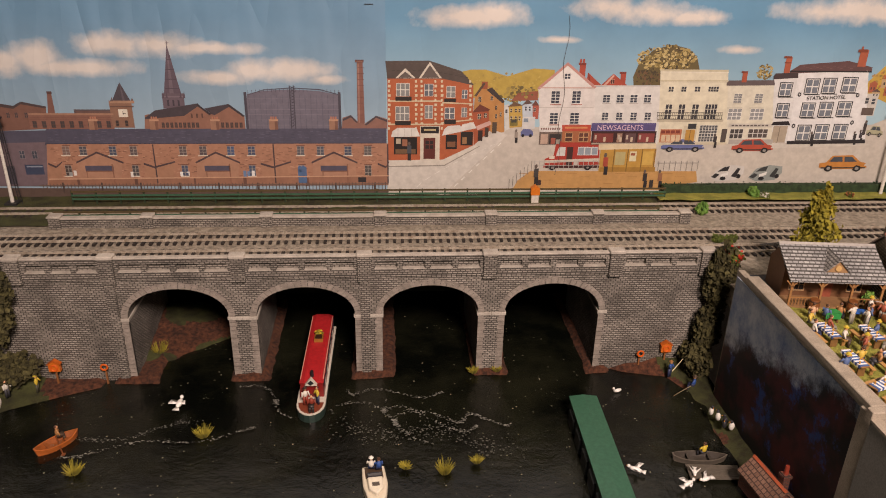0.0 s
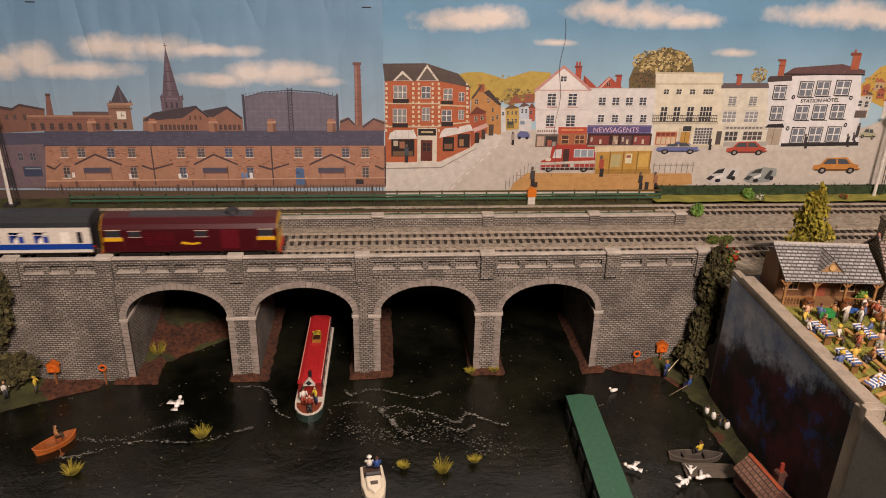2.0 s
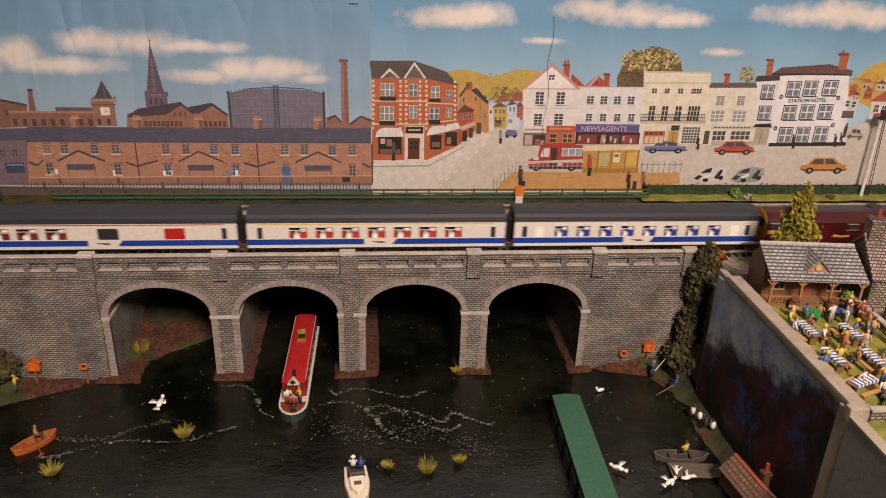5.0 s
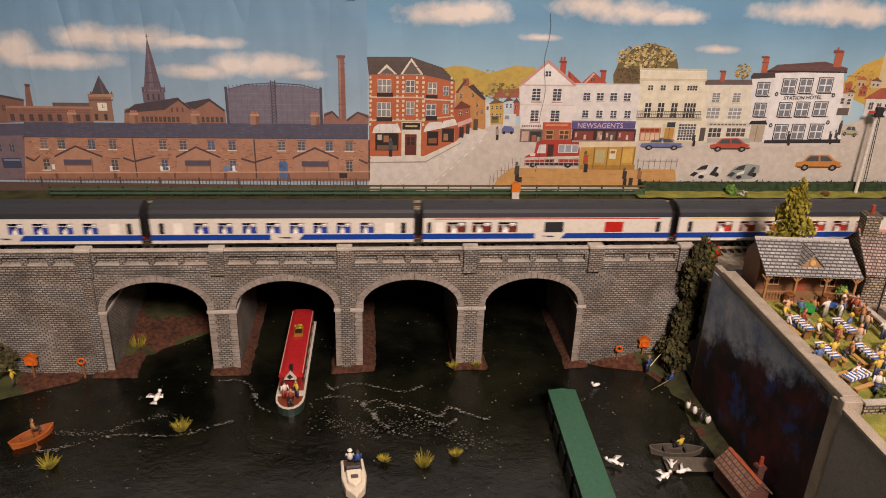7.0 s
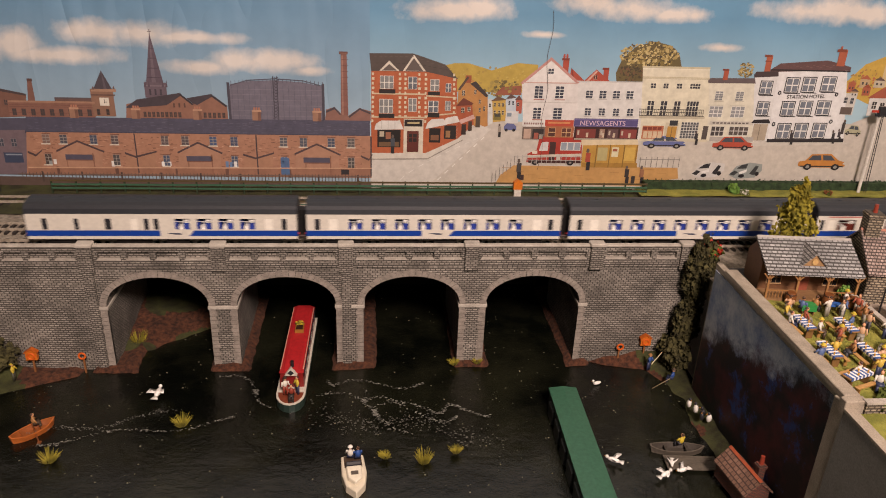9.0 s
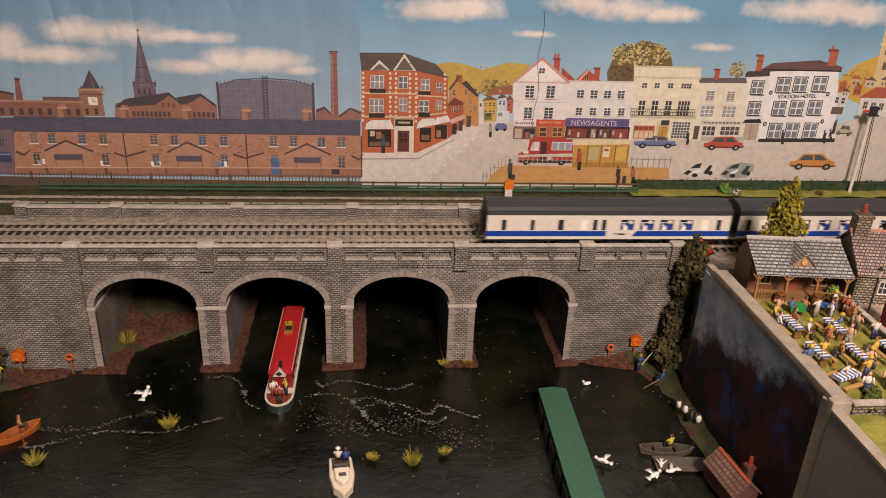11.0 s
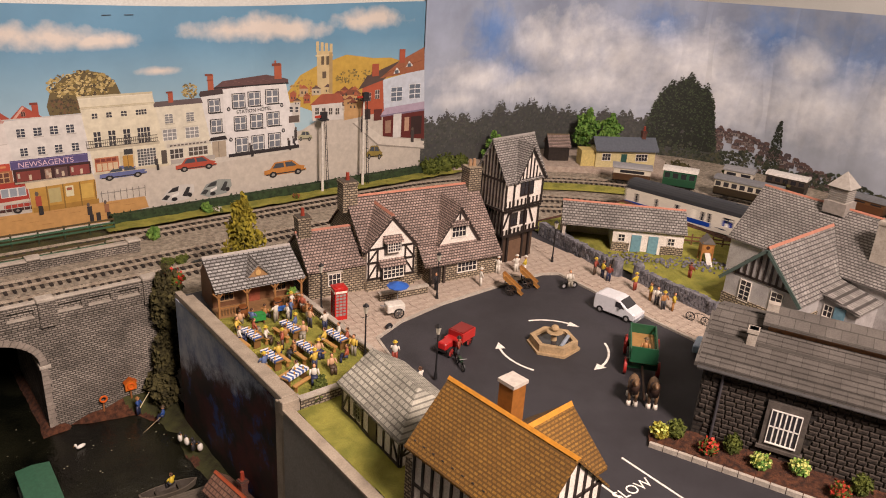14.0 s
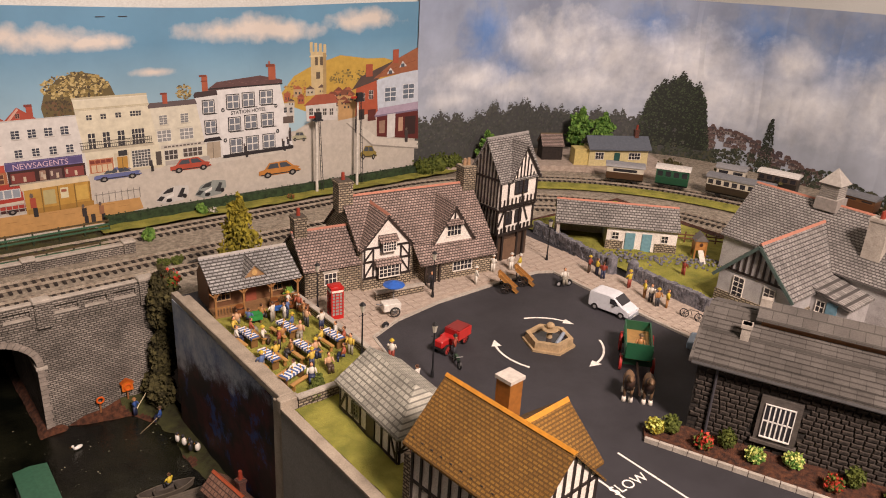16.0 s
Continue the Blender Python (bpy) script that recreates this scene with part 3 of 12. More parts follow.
def locomotive():
    L, W = 0.174, 0.0350
    h = L / 2
    t = thing("diesel_locomotive", pose(0, 0, 0), "maroon diesel locomotive with yellow cab ends and a dark roof", "locomotive")
    RED = "400c14"
    prof = [(-W / 2, 0.0105), (-W / 2, 0.0355), (-W / 2 + 0.0025, 0.0400), (-W / 2 + 0.0075, 0.0450), (0, 0.0475), (W / 2 - 0.0075, 0.0450), (W / 2 - 0.0025, 0.0400), (W / 2, 0.0355), (W / 2, 0.0105)]
    part("body", MB().prism(prof, "x", -h + 0.0006, h - 0.0006, RED), GLOSS, t, bevel=0.0008)
    for s in (-1, 1):
        xa = s * (h - 0.0006)
        nose = [(y * 0.97, z * 0.985) for y, z in prof]
        part("cab_front", MB().prism(nose, "x", min(xa, s * h), max(xa, s * h), "c79a1e"), GLOSS, t)
        part("cab_window", MB().box(min(xa, s * (h + 0.0004)), -0.0130, 0.0285, max(xa, s * (h + 0.0004)), 0.0130, 0.0380, "1c1b1e"), GLASS, t)
        for q in (-1, 1):
            yy = sorted((q * (W / 2 - 0.001), q * (W / 2 + 0.0004)))
            xs = sorted((s * (h - 0.003), s * (h - 0.021)))
            part("yellow_panel", MB().box(xs[0], yy[0], 0.0230, xs[1], yy[1], 0.0268, "d9a920"), GLOSS, t)
            xs = sorted((s * (h - 0.005), s * (h - 0.019)))
            part("cab_window", MB().box(xs[0], yy[0], 0.0275, xs[1], yy[1], 0.0345, "26221f"), GLASS, t)
            part("window_frame", MB().box(xs[0] - 0.0008, yy[0], 0.0345, xs[1] + 0.0008, yy[1], 0.0352, "c9b9a0").box(xs[0] - 0.0008, yy[0], 0.0270, xs[1] + 0.0008, yy[1], 0.0275, "c9b9a0"), PAINT, t)
            part("handrail", MB().rod((s * (h - 0.023), q * (W / 2 + 0.0008), 0.0150), (s * (h - 0.023), q * (W / 2 + 0.0008), 0.0290), 0.0003, n=6, col="6e2a2c"), PAINT, t)
        part("buffer_beam", MB().box(min(s * h, s * (h + 0.002)), -0.015, 0.0075, max(s * h, s * (h + 0.002)), 0.015, 0.0125, "a3261d"), PAINT, t)
        for q in (-1, 1):
            part("buffer", MB().rod((s * (h + 0.002), q * 0.0112, 0.0105), (s * (h + 0.006), q * 0.0112, 0.0105), 0.0019, n=10, col="2a2523"), PAINT, t)
    for q in (-1, 1):
        yy = sorted((q * (W / 2 - 0.001), q * (W / 2 + 0.0004)))
        for x in (-0.054, 0.011):
            part("side_window", MB().box(x - 0.0055, yy[0], 0.0275, x + 0.0055, yy[1], 0.0335, "26221f"), GLASS, t)
            part("window_frame", MB().box(x - 0.0064, yy[0], 0.0268, x + 0.0064, yy[1], 0.0275, "b99f92").box(x - 0.0064, yy[0], 0.0335, x + 0.0064, yy[1], 0.0342, "b99f92"), PAINT, t)
        for x in (-0.040, -0.030, -0.020):
            g = MB()
            for k in range(7):
                g.box(x - 0.0042, yy[0], 0.0185 + 0.002 * k, x + 0.0042, yy[1] + 0.0001, 0.0195 + 0.002 * k, "561019")
            part("grille", g, GLOSS, t)
        part("door", MB().box(0.030, yy[0], 0.0145, 0.048, yy[1], 0.0345, "5a111d"), GLOSS, t)
        part("emblem", MB().prism([(-0.010, 0.0195), (0.002, 0.0185), (0.009, 0.0195), (0.009, 0.0215), (0.001, 0.0205), (-0.008, 0.0222)], "y", yy[0], yy[1] + 0.0001, "d9a920"), GLOSS, t)
    part("roof_panel", MB().prism([(-0.0095, 0.0447), (-0.006, 0.0468), (0, 0.0480), (0.006, 0.0468), (0.0095, 0.0447)], "x", -0.06, 0.062, "37353a"), PAINT, t)
    part("roof_fan", MB().rod((0.040, 0, 0.0470), (0.040, 0, 0.0496), 0.0075, 0.0068, n=18, col="242326"), PAINT, t)
    part("fuel_tank", MB().box(-0.022, -0.0125, 0.0030, 0.024, 0.0125, 0.0105, "1a1817"), PAINT, t)
    bogie(t, 0.052)
    bogie(t, -0.052)
    return t


LOCO = locomotive()
COACHES = [coach("second", "white and blue second-class coach with blue seats"),
           coach("first", "white and blue first-class coach with red seats and a yellow line"),
           coach("buffet", "white and blue buffet coach with a red line and red panel")]
COACHES.append(copy_thing(COACHES[0], pose(0, 0, 0)))
COACHES.append(copy_thing(COACHES[0], pose(0, 0, 0)))
COACHES.append(coach("brake", "white and blue brake coach with few small windows at its rear"))
# distance of the first coach's front end along the line, at these times
RUN = ((0.0, -0.756), (1.5, -0.390), (3.5, 0.093), (7.0, 0.882), (8.5, 1.188), (11.0, 1.770), (12.0, 2.022), (12.5, 2.160), (13.0, 2.335), (13.5, 2.498), (14.0, 2.650), (14.5, 2.810), (16.0, 3.30))


def run_at(t):
    for (ta, a), (tb, b) in zip(RUN, RUN[1:]):
        if t <= tb:
            return a + (b - a) * (t - ta) / (tb - ta)
    return RUN[-1][1]


def motions():
    cars = [(LOCO, 0.009 + 0.087, 0.052)] + [(c, -0.131 - 0.271 * i, 0.094) for i, c in enumerate(COACHES)]
    for ob, off, half in cars:
        rows = []
        for k in range(65):
            t = k * 0.25
            s = run_at(t) + off
            xa, ya, _ = on_track(0.055, s + half)
            xb, yb, _ = on_track(0.055, s - half)
            rows.append((t, pose((xa + xb) / 2, (ya + yb) / 2, RAIL_Z, rz=math.degrees(math.atan2(ya - yb, xa - xb)))))
        walk(ob, rows)


# ---- small makers ----
SKIN = "d09a72"


def figurine(x, y, z, rz=0, top="8a3a2a", legs="2b3350", hat=None, sit=False, group="painted figurines", arm=0, label=None):
    """A tiny painted figure as one plain mesh."""
    mb = MB()
    if sit:
        mb.box(-0.003, -0.006, 0.0055, 0.003, 0.001, 0.0082, legs).box(-0.003, -0.0068, 0.0, -0.0004, -0.0045, 0.0065, legs).box(0.0004, -0.0068, 0.0, 0.003, -0.0045, 0.0065, legs)
        b = 0.0070
    else:
        mb.rod((-0.0016, 0, 0), (-0.0014, 0, 0.0112), 0.0013, 0.0016, 7, legs).rod((0.0016, 0, 0), (0.0014, 0, 0.0112), 0.0013, 0.0016, 7, legs)
        b = 0.0105
    mb.ball((0, 0, b + 0.0036), (0.0031, 0.0021, 0.0044), top, n=8, k=5)
    mb.rod((-0.0032, 0, b + 0.0066), (-0.0042, -0.0022 - arm * 0.002, b + 0.0015 + arm * 0.004), 0.0010, 0.0008, 6, top)
    mb.rod((0.0032, 0, b + 0.0066), (0.0044, -0.0026, b + 0.0020), 0.0010, 0.0008, 6, top)
    mb.ball((0, -0.0002, b + 0.0100), (0.0016, 0.0018, 0.0021), SKIN, n=8, k=5)
    if hat:
        mb.rod((0, 0, b + 0.0110), (0, 0, b + 0.0114), 0.0026, 0.0025, 10, hat).rod((0, 0, b + 0.0112), (0, 0, b + 0.0128), 0.0017, 0.0014, 9, hat)
    else:
        mb.ball((0, 0.0004, b + 0.0108), (0.0017, 0.0017, 0.0015), "4a3020", n=8, k=4)
    names = {"8a3a2a": "reddish", "2f4f8f": "blue", "c9b23a": "yellow", "d8d4c8": "white", "3c6a3a": "green", "3a3a3f": "dark", "a87a4a": "tan", "a0563e": "rust-red", "566a94": "pale blue", "cfb24e": "mustard", "ddd6c8": "cream", "c9a27e": "light tan"}
    return single("figurine", mb, PAINT, label or ("tiny painted %s figurine in %s clothes" % ("seated" if sit else "standing", names.get(top, "coloured"))), "figurine", group, smooth=True, m=pose(x, y, z, rz=rz) @ Matrix.Scale(0.86, 4))


def leaves(mb, cx, cy, cz, rx, ry, rz, n, size, rnd, m=0):
    for _ in range(n):
        while True:
            p = Vector((rnd.uniform(-1, 1), rnd.uniform(-1, 1), rnd.uniform(-1, 1)))
            if 0.35 < p.length < 1:
                break
        lump = 0.8 + 0.35 * noise.noise(p * 2.5 + Vector((cx * 90, cy * 90, 0)))
        c = Vector((cx + p.x * rx * lump, cy + p.y * ry * lump, cz + p.z * rz * lump))
        s = size * rnd.uniform(0.6, 1.4)
        e = Euler((rnd.uniform(0, 6), rnd.uniform(0, 6), rnd.uniform(0, 6))).to_matrix()
        vs = [c + e @ Vector(q) * s for q in ((-1, -0.6, 0), (1, -0.7, 0.2), (0.8, 0.8, -0.2), (-0.7, 0.9, 0.3))]
        mb.add(vs, [(0, 1, 2, 3)], m=m)


def bush(x, y, z, rx, ry, rz, mat, label, n=260, size=0.0016, seed=1, name="bush", group="", blossoms=None):
    rnd = random.Random(seed)
    mb = MB()
    mb.ball((0, 0, rz * 0.75), (rx * 0.62, ry * 0.62, rz * 0.66), n=10, k=6, wob=0.15, rnd=rnd)
    leaves(mb, 0, 0, rz * 0.85, rx, ry, rz, n, size, rnd)
    mats = [mat]
    if blossoms:
        mats.append(PAINT)
        k0 = len(mb.f)
        leaves(mb, 0, 0, rz * 0.95, rx * 1.03, ry * 1.03, rz * 1.03, n // 2, size, rnd, 1)
        for i in range(k0, len(mb.f)):
            mb.c[i] = C(blossoms)
    return single(name, mb, mats, label, "bush", group, m=pose(x, y, z, rz=seed * 37))


def tuft(x, y, z, h, label="yellow-green tuft of static grass", col=FOLIY, seed=1, n=90, r=0.008):
    rnd = random.Random(seed)
    mb = MB()
    for _ in range(n):
        a, d = rnd.uniform(0, 6.28), r * math.sqrt(rnd.random()) * 0.5
        p = Vector((d * math.cos(a), d * math.sin(a), -0.001))
        q = p + Vector((math.cos(a) * r * rnd.uniform(0.1, 0.9), math.sin(a) * r * rnd.uniform(0.1, 0.9), h * rnd.uniform(0.5, 1)))
        mb.rod(p, q, 0.0005, 0.0001, 3)
    return single("grass_tuft", mb, col, label, "grass tuft", "grass tufts on the water", m=pose(x, y, z))


def tree(x, y, z, h, r, mat, label, seed=1, n=900, size=0.0024, clumps=9, slim=False):
    rnd = random.Random(seed)
    t = thing("tree", pose(x, y, z), label, "tree")
    tr = MB().rod((0, 0, -0.002), (0, 0, h * 0.75), h * 0.028, h * 0.010, 8)
    for i in range(7):
        a = i * 2.4
        zz = h * (0.25 + 0.07 * i)
        tr.rod((0, 0, zz), (math.cos(a) * r * 0.6, math.sin(a) * r * 0.6, zz + h * 0.12), h * 0.010, h * 0.003, 5)
    part("trunk", tr, SLEEP, t)
    cr = MB()
    for i in range(clumps):
        u = (i + 0.5) / clumps
        w = (1 - u) ** 0.7 * 0.9 if slim else math.sin(math.pi * (0.25 + 0.7 * u))
        a = i * 2.4
        leaves(cr, math.cos(a) * r * w * 0.45, math.sin(a) * r * w * 0.45, h * (0.22 + 0.70 * u), r * max(0.3, w) * 0.75, r * max(0.3, w) * 0.75, h * 0.14, n // clumps, size, rnd)
    part("crown", cr, mat, t)
    return t


# ---- buildings ----
def gable_roof(parent, x0, x1, y0, y1, z, h, over, mat, th=0.0016, ridge="b77c66", axis="x", name="roof"):
    """Two sloping slabs and a ridge of tiles; the ridge runs along axis."""
    mb = MB()
    if axis == "x":
        ym = (y0 + y1) / 2
        k = h / (ym - y0)
        pts = [(y0 - over, z - k * over), (ym, z + h), (y1 + over, z - k * over), (y1 + over, z - k * over + th), (ym, z + h + th * 1.3), (y0 - over, z - k * over + th)]
        mb.prism(pts, "x", x0 - over * 0.6, x1 + over * 0.6)
        r = MB().prism([(ym - 0.0018, z + h + th * 0.9), (ym, z + h + th * 2.0), (ym + 0.0018, z + h + th * 0.9)], "x", x0 - over * 0.6, x1 + over * 0.6, ridge)
    else:
        xm = (x0 + x1) / 2
        k = h / (xm - x0)
        pts = [(x0 - over, z - k * over), (xm, z + h), (x1 + over, z - k * over), (x1 + over, z - k * over + th), (xm, z + h + th * 1.3), (x0 - over, z - k * over + th)]
        mb.prism(pts, "y", y0 - over * 0.6, y1 + over * 0.6)
        r = MB().prism([(xm - 0.0018, z + h + th * 0.9), (xm, z + h + th * 2.0), (xm + 0.0018, z + h + th * 0.9)], "y", y0 - over * 0.6, y1 + over * 0.6, ridge)
    ob = part(name, mb, mat, parent)
    part("ridge_tiles", r, PAINT, ob)
    return ob


def gable_walls(parent, x0, x1, y0, y1, z, h, mat, axis="x"):
    """Walls of a house with pointed ends."""
    mb = MB()
    if axis == "x":
        mb.prism([(y0, 0), (y1, 0), (y1, z), ((y0 + y1) / 2, z + h), (y0, z)], "x", x0, x1)
    else:
        mb.prism([(x0, 0), (x1, 0), (x1, z), ((x0 + x1) / 2, z + h), (x0, z)], "y", y0, y1)
    return part("wall", mb, mat, parent)


def window(parent, x, z, w, h, y, nx=3, nz=2, frame_col="e6e1d6", dark=True, side="y", s=-1, mullion=0.0005):
    """A window on a wall; s: the side to which it faces."""
    def B(mb, a, c, b, d, p0, p1, col):
        lo, hi = sorted((y + s * p0, y + s * p1))
        if side == "y":
            return mb.box(a, lo, c, b, hi, d, col)
        return mb.box(lo, a, c, hi, b, d, col)
    win = part("window", B(MB(), x - w / 2, z, x + w / 2, z + h, -0.001, 0.0002, "1b1a1d"), GLASS, parent)
    fr = MB()
    B(fr, x - w / 2 - 0.0007, z - 0.0008, x + w / 2 + 0.0007, z, 0, 0.0014, frame_col)
    B(fr, x - w / 2 - 0.0007, z + h, x + w / 2 + 0.0007, z + h + 0.0007, 0, 0.0009, frame_col)
    for xx in (x - w / 2 - 0.0007, x + w / 2):
        B(fr, xx, z, xx + 0.0007, z + h, 0, 0.0009, frame_col)
    for i in range(1, nx):
        xx = x - w / 2 + w * i / nx
        B(fr, xx - mullion / 2, z, xx + mullion / 2, z + h, 0, 0.0006, frame_col)
    for i in range(1, nz):
        zz = z + h * i / nz
        B(fr, x - w / 2, zz - mullion / 2, x + w / 2, zz + mullion / 2, 0, 0.0006, frame_col)
    part("frame", fr, PAINT, win)
    return win


def chimney(parent, x, y, z0, z1, w, d, mat, pots=1, pot_col="8f3a28"):
    c = part("chimney", MB().box(x - w / 2, y - d / 2, z0, x + w / 2, y + d / 2, z1).box(x - w / 2 - 0.0008, y - d / 2 - 0.0008, z1 - 0.0035, x + w / 2 + 0.0008, y + d / 2 + 0.0008, z1 - 0.001), mat, parent)
    for i in range(pots):
        xx = x + (i - (pots - 1) / 2) * 0.005
        part("chimney_pot", MB().rod((xx, y, z1), (xx, y, z1 + 0.0075), 0.0020, 0.0016, 10, pot_col), PAINT, c)
    return c


def timber(mb, x0, z0, x1, z1, y, w=0.0013, s=-1, side="y", col="2a2320"):
    """A beam on a wall from one point to another."""
    d = Vector((x1 - x0, 0, z1 - z0))
    L = d.length
    n = Vector((-d.z, 0, d.x)) / L * w / 2
    pts = [(x0 + n.x, z0 + n.z), (x1 + n.x, z1 + n.z), (x1 - n.x, z1 - n.z), (x0 - n.x, z0 - n.z)]
    lo, hi = sorted((y - s * 0.0002, y + s * 0.0008))
    return mb.prism(pts, "y" if side == "y" else "x", lo, hi, col)


ZT = 0.1402
TOWN = -8.5


# ---- retaining wall, garden walls ----
def build_retaining():
    w = thing("retaining_wall", pose(0, 0, 0), "tall retaining wall faced with a dark painted landscape", "wall")
    part("wall_core", MB().box(0.3500, -0.272, -0.02, 0.3562, -0.055, 0.1440), CARDEDGE, w)
    m, nt, b = base_mat("dark_landscape_print")
    tc = nt.nodes.new("ShaderNodeTexCoord").outputs["Object"]
    sp = nt.nodes.new("ShaderNodeSeparateXYZ")
    nt.links.new(tc, sp.inputs[0])
    n1 = noise_of(nt, 34, 8, 0.75)
    sky = mixc(nt, "MIX", ramp(nt, n1, 0.35, 0.65), C("5f769b"), C("b2bac0"))
    land = mixc(nt, "MIX", ramp(nt, noise_of(nt, 30, 5), 0.45, 0.62), C("0f1016"), C("461b1f"))
    slope = nt.nodes.new("ShaderNodeMath")
    slope.operation = "MULTIPLY_ADD"
    nt.links.new(sp.outputs[1], slope.inputs[0])
    slope.inputs[1].default_value = 0.32
    nt.links.new(sp.outputs[2], slope.inputs[2])
    wob = nt.nodes.new("ShaderNodeMath")
    wob.operation = "MULTIPLY_ADD"
    nt.links.new(n1, wob.inputs[0])
    wob.inputs[1].default_value = 0.07
    nt.links.new(slope.outputs[0], wob.inputs[2])
    land = mixc(nt, "MIX", ramp(nt, noise_of(nt, 17, 7, 0.75), 0.56, 0.62), land, C("25407a"))
    nt.links.new(mixc(nt, "MIX", ramp(nt, wob.outputs[0], 0.082, 0.100), land, sky), b.inputs["Base Color"])
    b.inputs["Roughness"].default_value = 0.55
    part("painted_face", MB().box(0.3490, -0.266, -0.01, 0.3502, -0.058, 0.1385), m, w, "dark blue and red printed landscape")
    part("coping", MB().box(0.3470, -0.274, 0.1440, 0.3590, -0.078, 0.1490), CARDEDGE, w, bevel=0.0006)
    part("corner_post", MB().box(0.3455, -0.2800, -0.02, 0.3585, -0.2662, 0.1440).box(0.3440, -0.2815, 0.1380, 0.3600, -0.2745, 0.1488), CARDEDGE, w, bevel=0.0006)
    g = thing("lower_wall", pose(0, 0, 0), "plain grey card wall with a dark opening below", "wall")
    part("wall_panel", MB().prism([(-0.2802, 0.060), (-0.2802, 0.1412), (-1.0, 0.1412), (-1.0, -0.02), (-0.62, -0.02), (-0.62, 0.05)], "x", 0.3450, 0.3505), GREYCARD, g)
    part("wall_edge", MB().box(0.3440, -1.0, 0.1412, 0.3520, -0.2815, 0.1432), CARDEDGE, g)
    # added dark slab, coloured to give the shade inside the opening
    part("shade_backing", MB().box(0.405, -1.0, -0.03, 0.41, -0.06, 0.094), SLEEP, g)
    # low stone walls of the beer garden
    gw = thing("garden_wall", pose(0, 0, ZT - 0.001), "low rubble stone wall round the beer garden", "wall")
    for a, b in (((0.3600, -0.2815), (0.3960, -0.2815)), ((0.441, -0.262), (0.441, -0.118))):
        part("wall_run", MB().box(min(a[0], b[0]) - 0.002, min(a[1], b[1]) - 0.002, 0, max(a[0], b[0]) + 0.002, max(a[1], b[1]) + 0.002, 0.0085), RUBBLE, gw)
        part("wall_cap", MB().box(min(a[0], b[0]) - 0.0026, min(a[1], b[1]) - 0.0026, 0.0085, max(a[0], b[0]) + 0.0026, max(a[1], b[1]) + 0.0026, 0.0102), COPE, gw)
    gw2 = thing("front_wall", pose(0.505, -0.166, ZT - 0.001, rz=TOWN), "low rubble stone wall before the cottage", "wall")
    part("wall_run", MB().box(0, -0.002, 0, 0.052, 0.002, 0.0085), RUBBLE, gw2)
    part("wall_cap", MB().box(-0.0006, -0.0026, 0.0085, 0.0526, 0.0026, 0.0102), COPE, gw2)


def inside(p, poly):
    r, j = False, len(poly) - 1
    for i in range(len(poly)):
        a, b = poly[i], poly[j]
        if (a[1] > p[1]) != (b[1] > p[1]) and p[0] < (b[0] - a[0]) * (p[1] - a[1]) / (b[1] - a[1]) + a[0]:
            r = not r
        j = i
    return r


PAVE = [(0.4455, -0.13), (0.4440, -0.272), (0.4520, -0.272), (0.4640, -0.224), (0.500, -0.2095), (0.554, -0.2010), (0.63, -0.1990), (0.690, -0.2010), (0.7060, -0.2100), (0.7040, -0.30), (0.7040, -0.385), (0.762, -0.385), (0.757, -0.10), (0.62, -0.10)]


def build_pavement():
    pv = pavement(PAVE)
    rnd = random.Random(4)
    meshes = [MB().box(-0.0042 * k, -0.0042, 0, 0.0042 * k, 0.0042, 0.0006).data("slab", SLAB) for k in (1.0, 1.4)]
    count = 0
    for j in range(36):
        x = 0.40 + 0.004 * (j % 3)
        while x < 0.78:
            k = rnd.random() < 0.35
            w = 0.0122 if k else 0.0088
            p = (x + w / 2, -0.100 - 0.0088 * j)
            if all(inside((p[0] + dx, p[1] + dy), PAVE) for dx in (-0.0045, 0.0045) for dy in (-0.0045, 0.0045)):
                if p[1] < -0.125 - 0.16 * (p[0] - 0.45) or p[0] > 0.735:
                    ob = new("slab", meshes[1 if k else 0])
                    ob.parent = pv
                    ob.location = (p[0], p[1], 0.1402 + rnd.uniform(-0.0001, 0.0001))
                    count += 1
            x += w
    # kerb stones
    kerb_line = PAVE[2:11]
    for a, b in zip(kerb_line, kerb_line[1:]):
        d = Vector((b[0] - a[0], b[1] - a[1], 0))
        n = max(1, round(d.length / 0.011))
        for i in range(n):
            c = Vector((a[0], a[1], 0)) + d * ((i + 0.5) / n)
            L = d.length / n
            part("kerb_stone", MB().box(-L / 2 + 0.0002, -0.0012, 0.1384, L / 2 - 0.0002, 0.0012, 0.1409, mat=pose(c.x, c.y, 0, rz=math.degrees(math.atan2(d.y, d.x)))), COPE, pv)


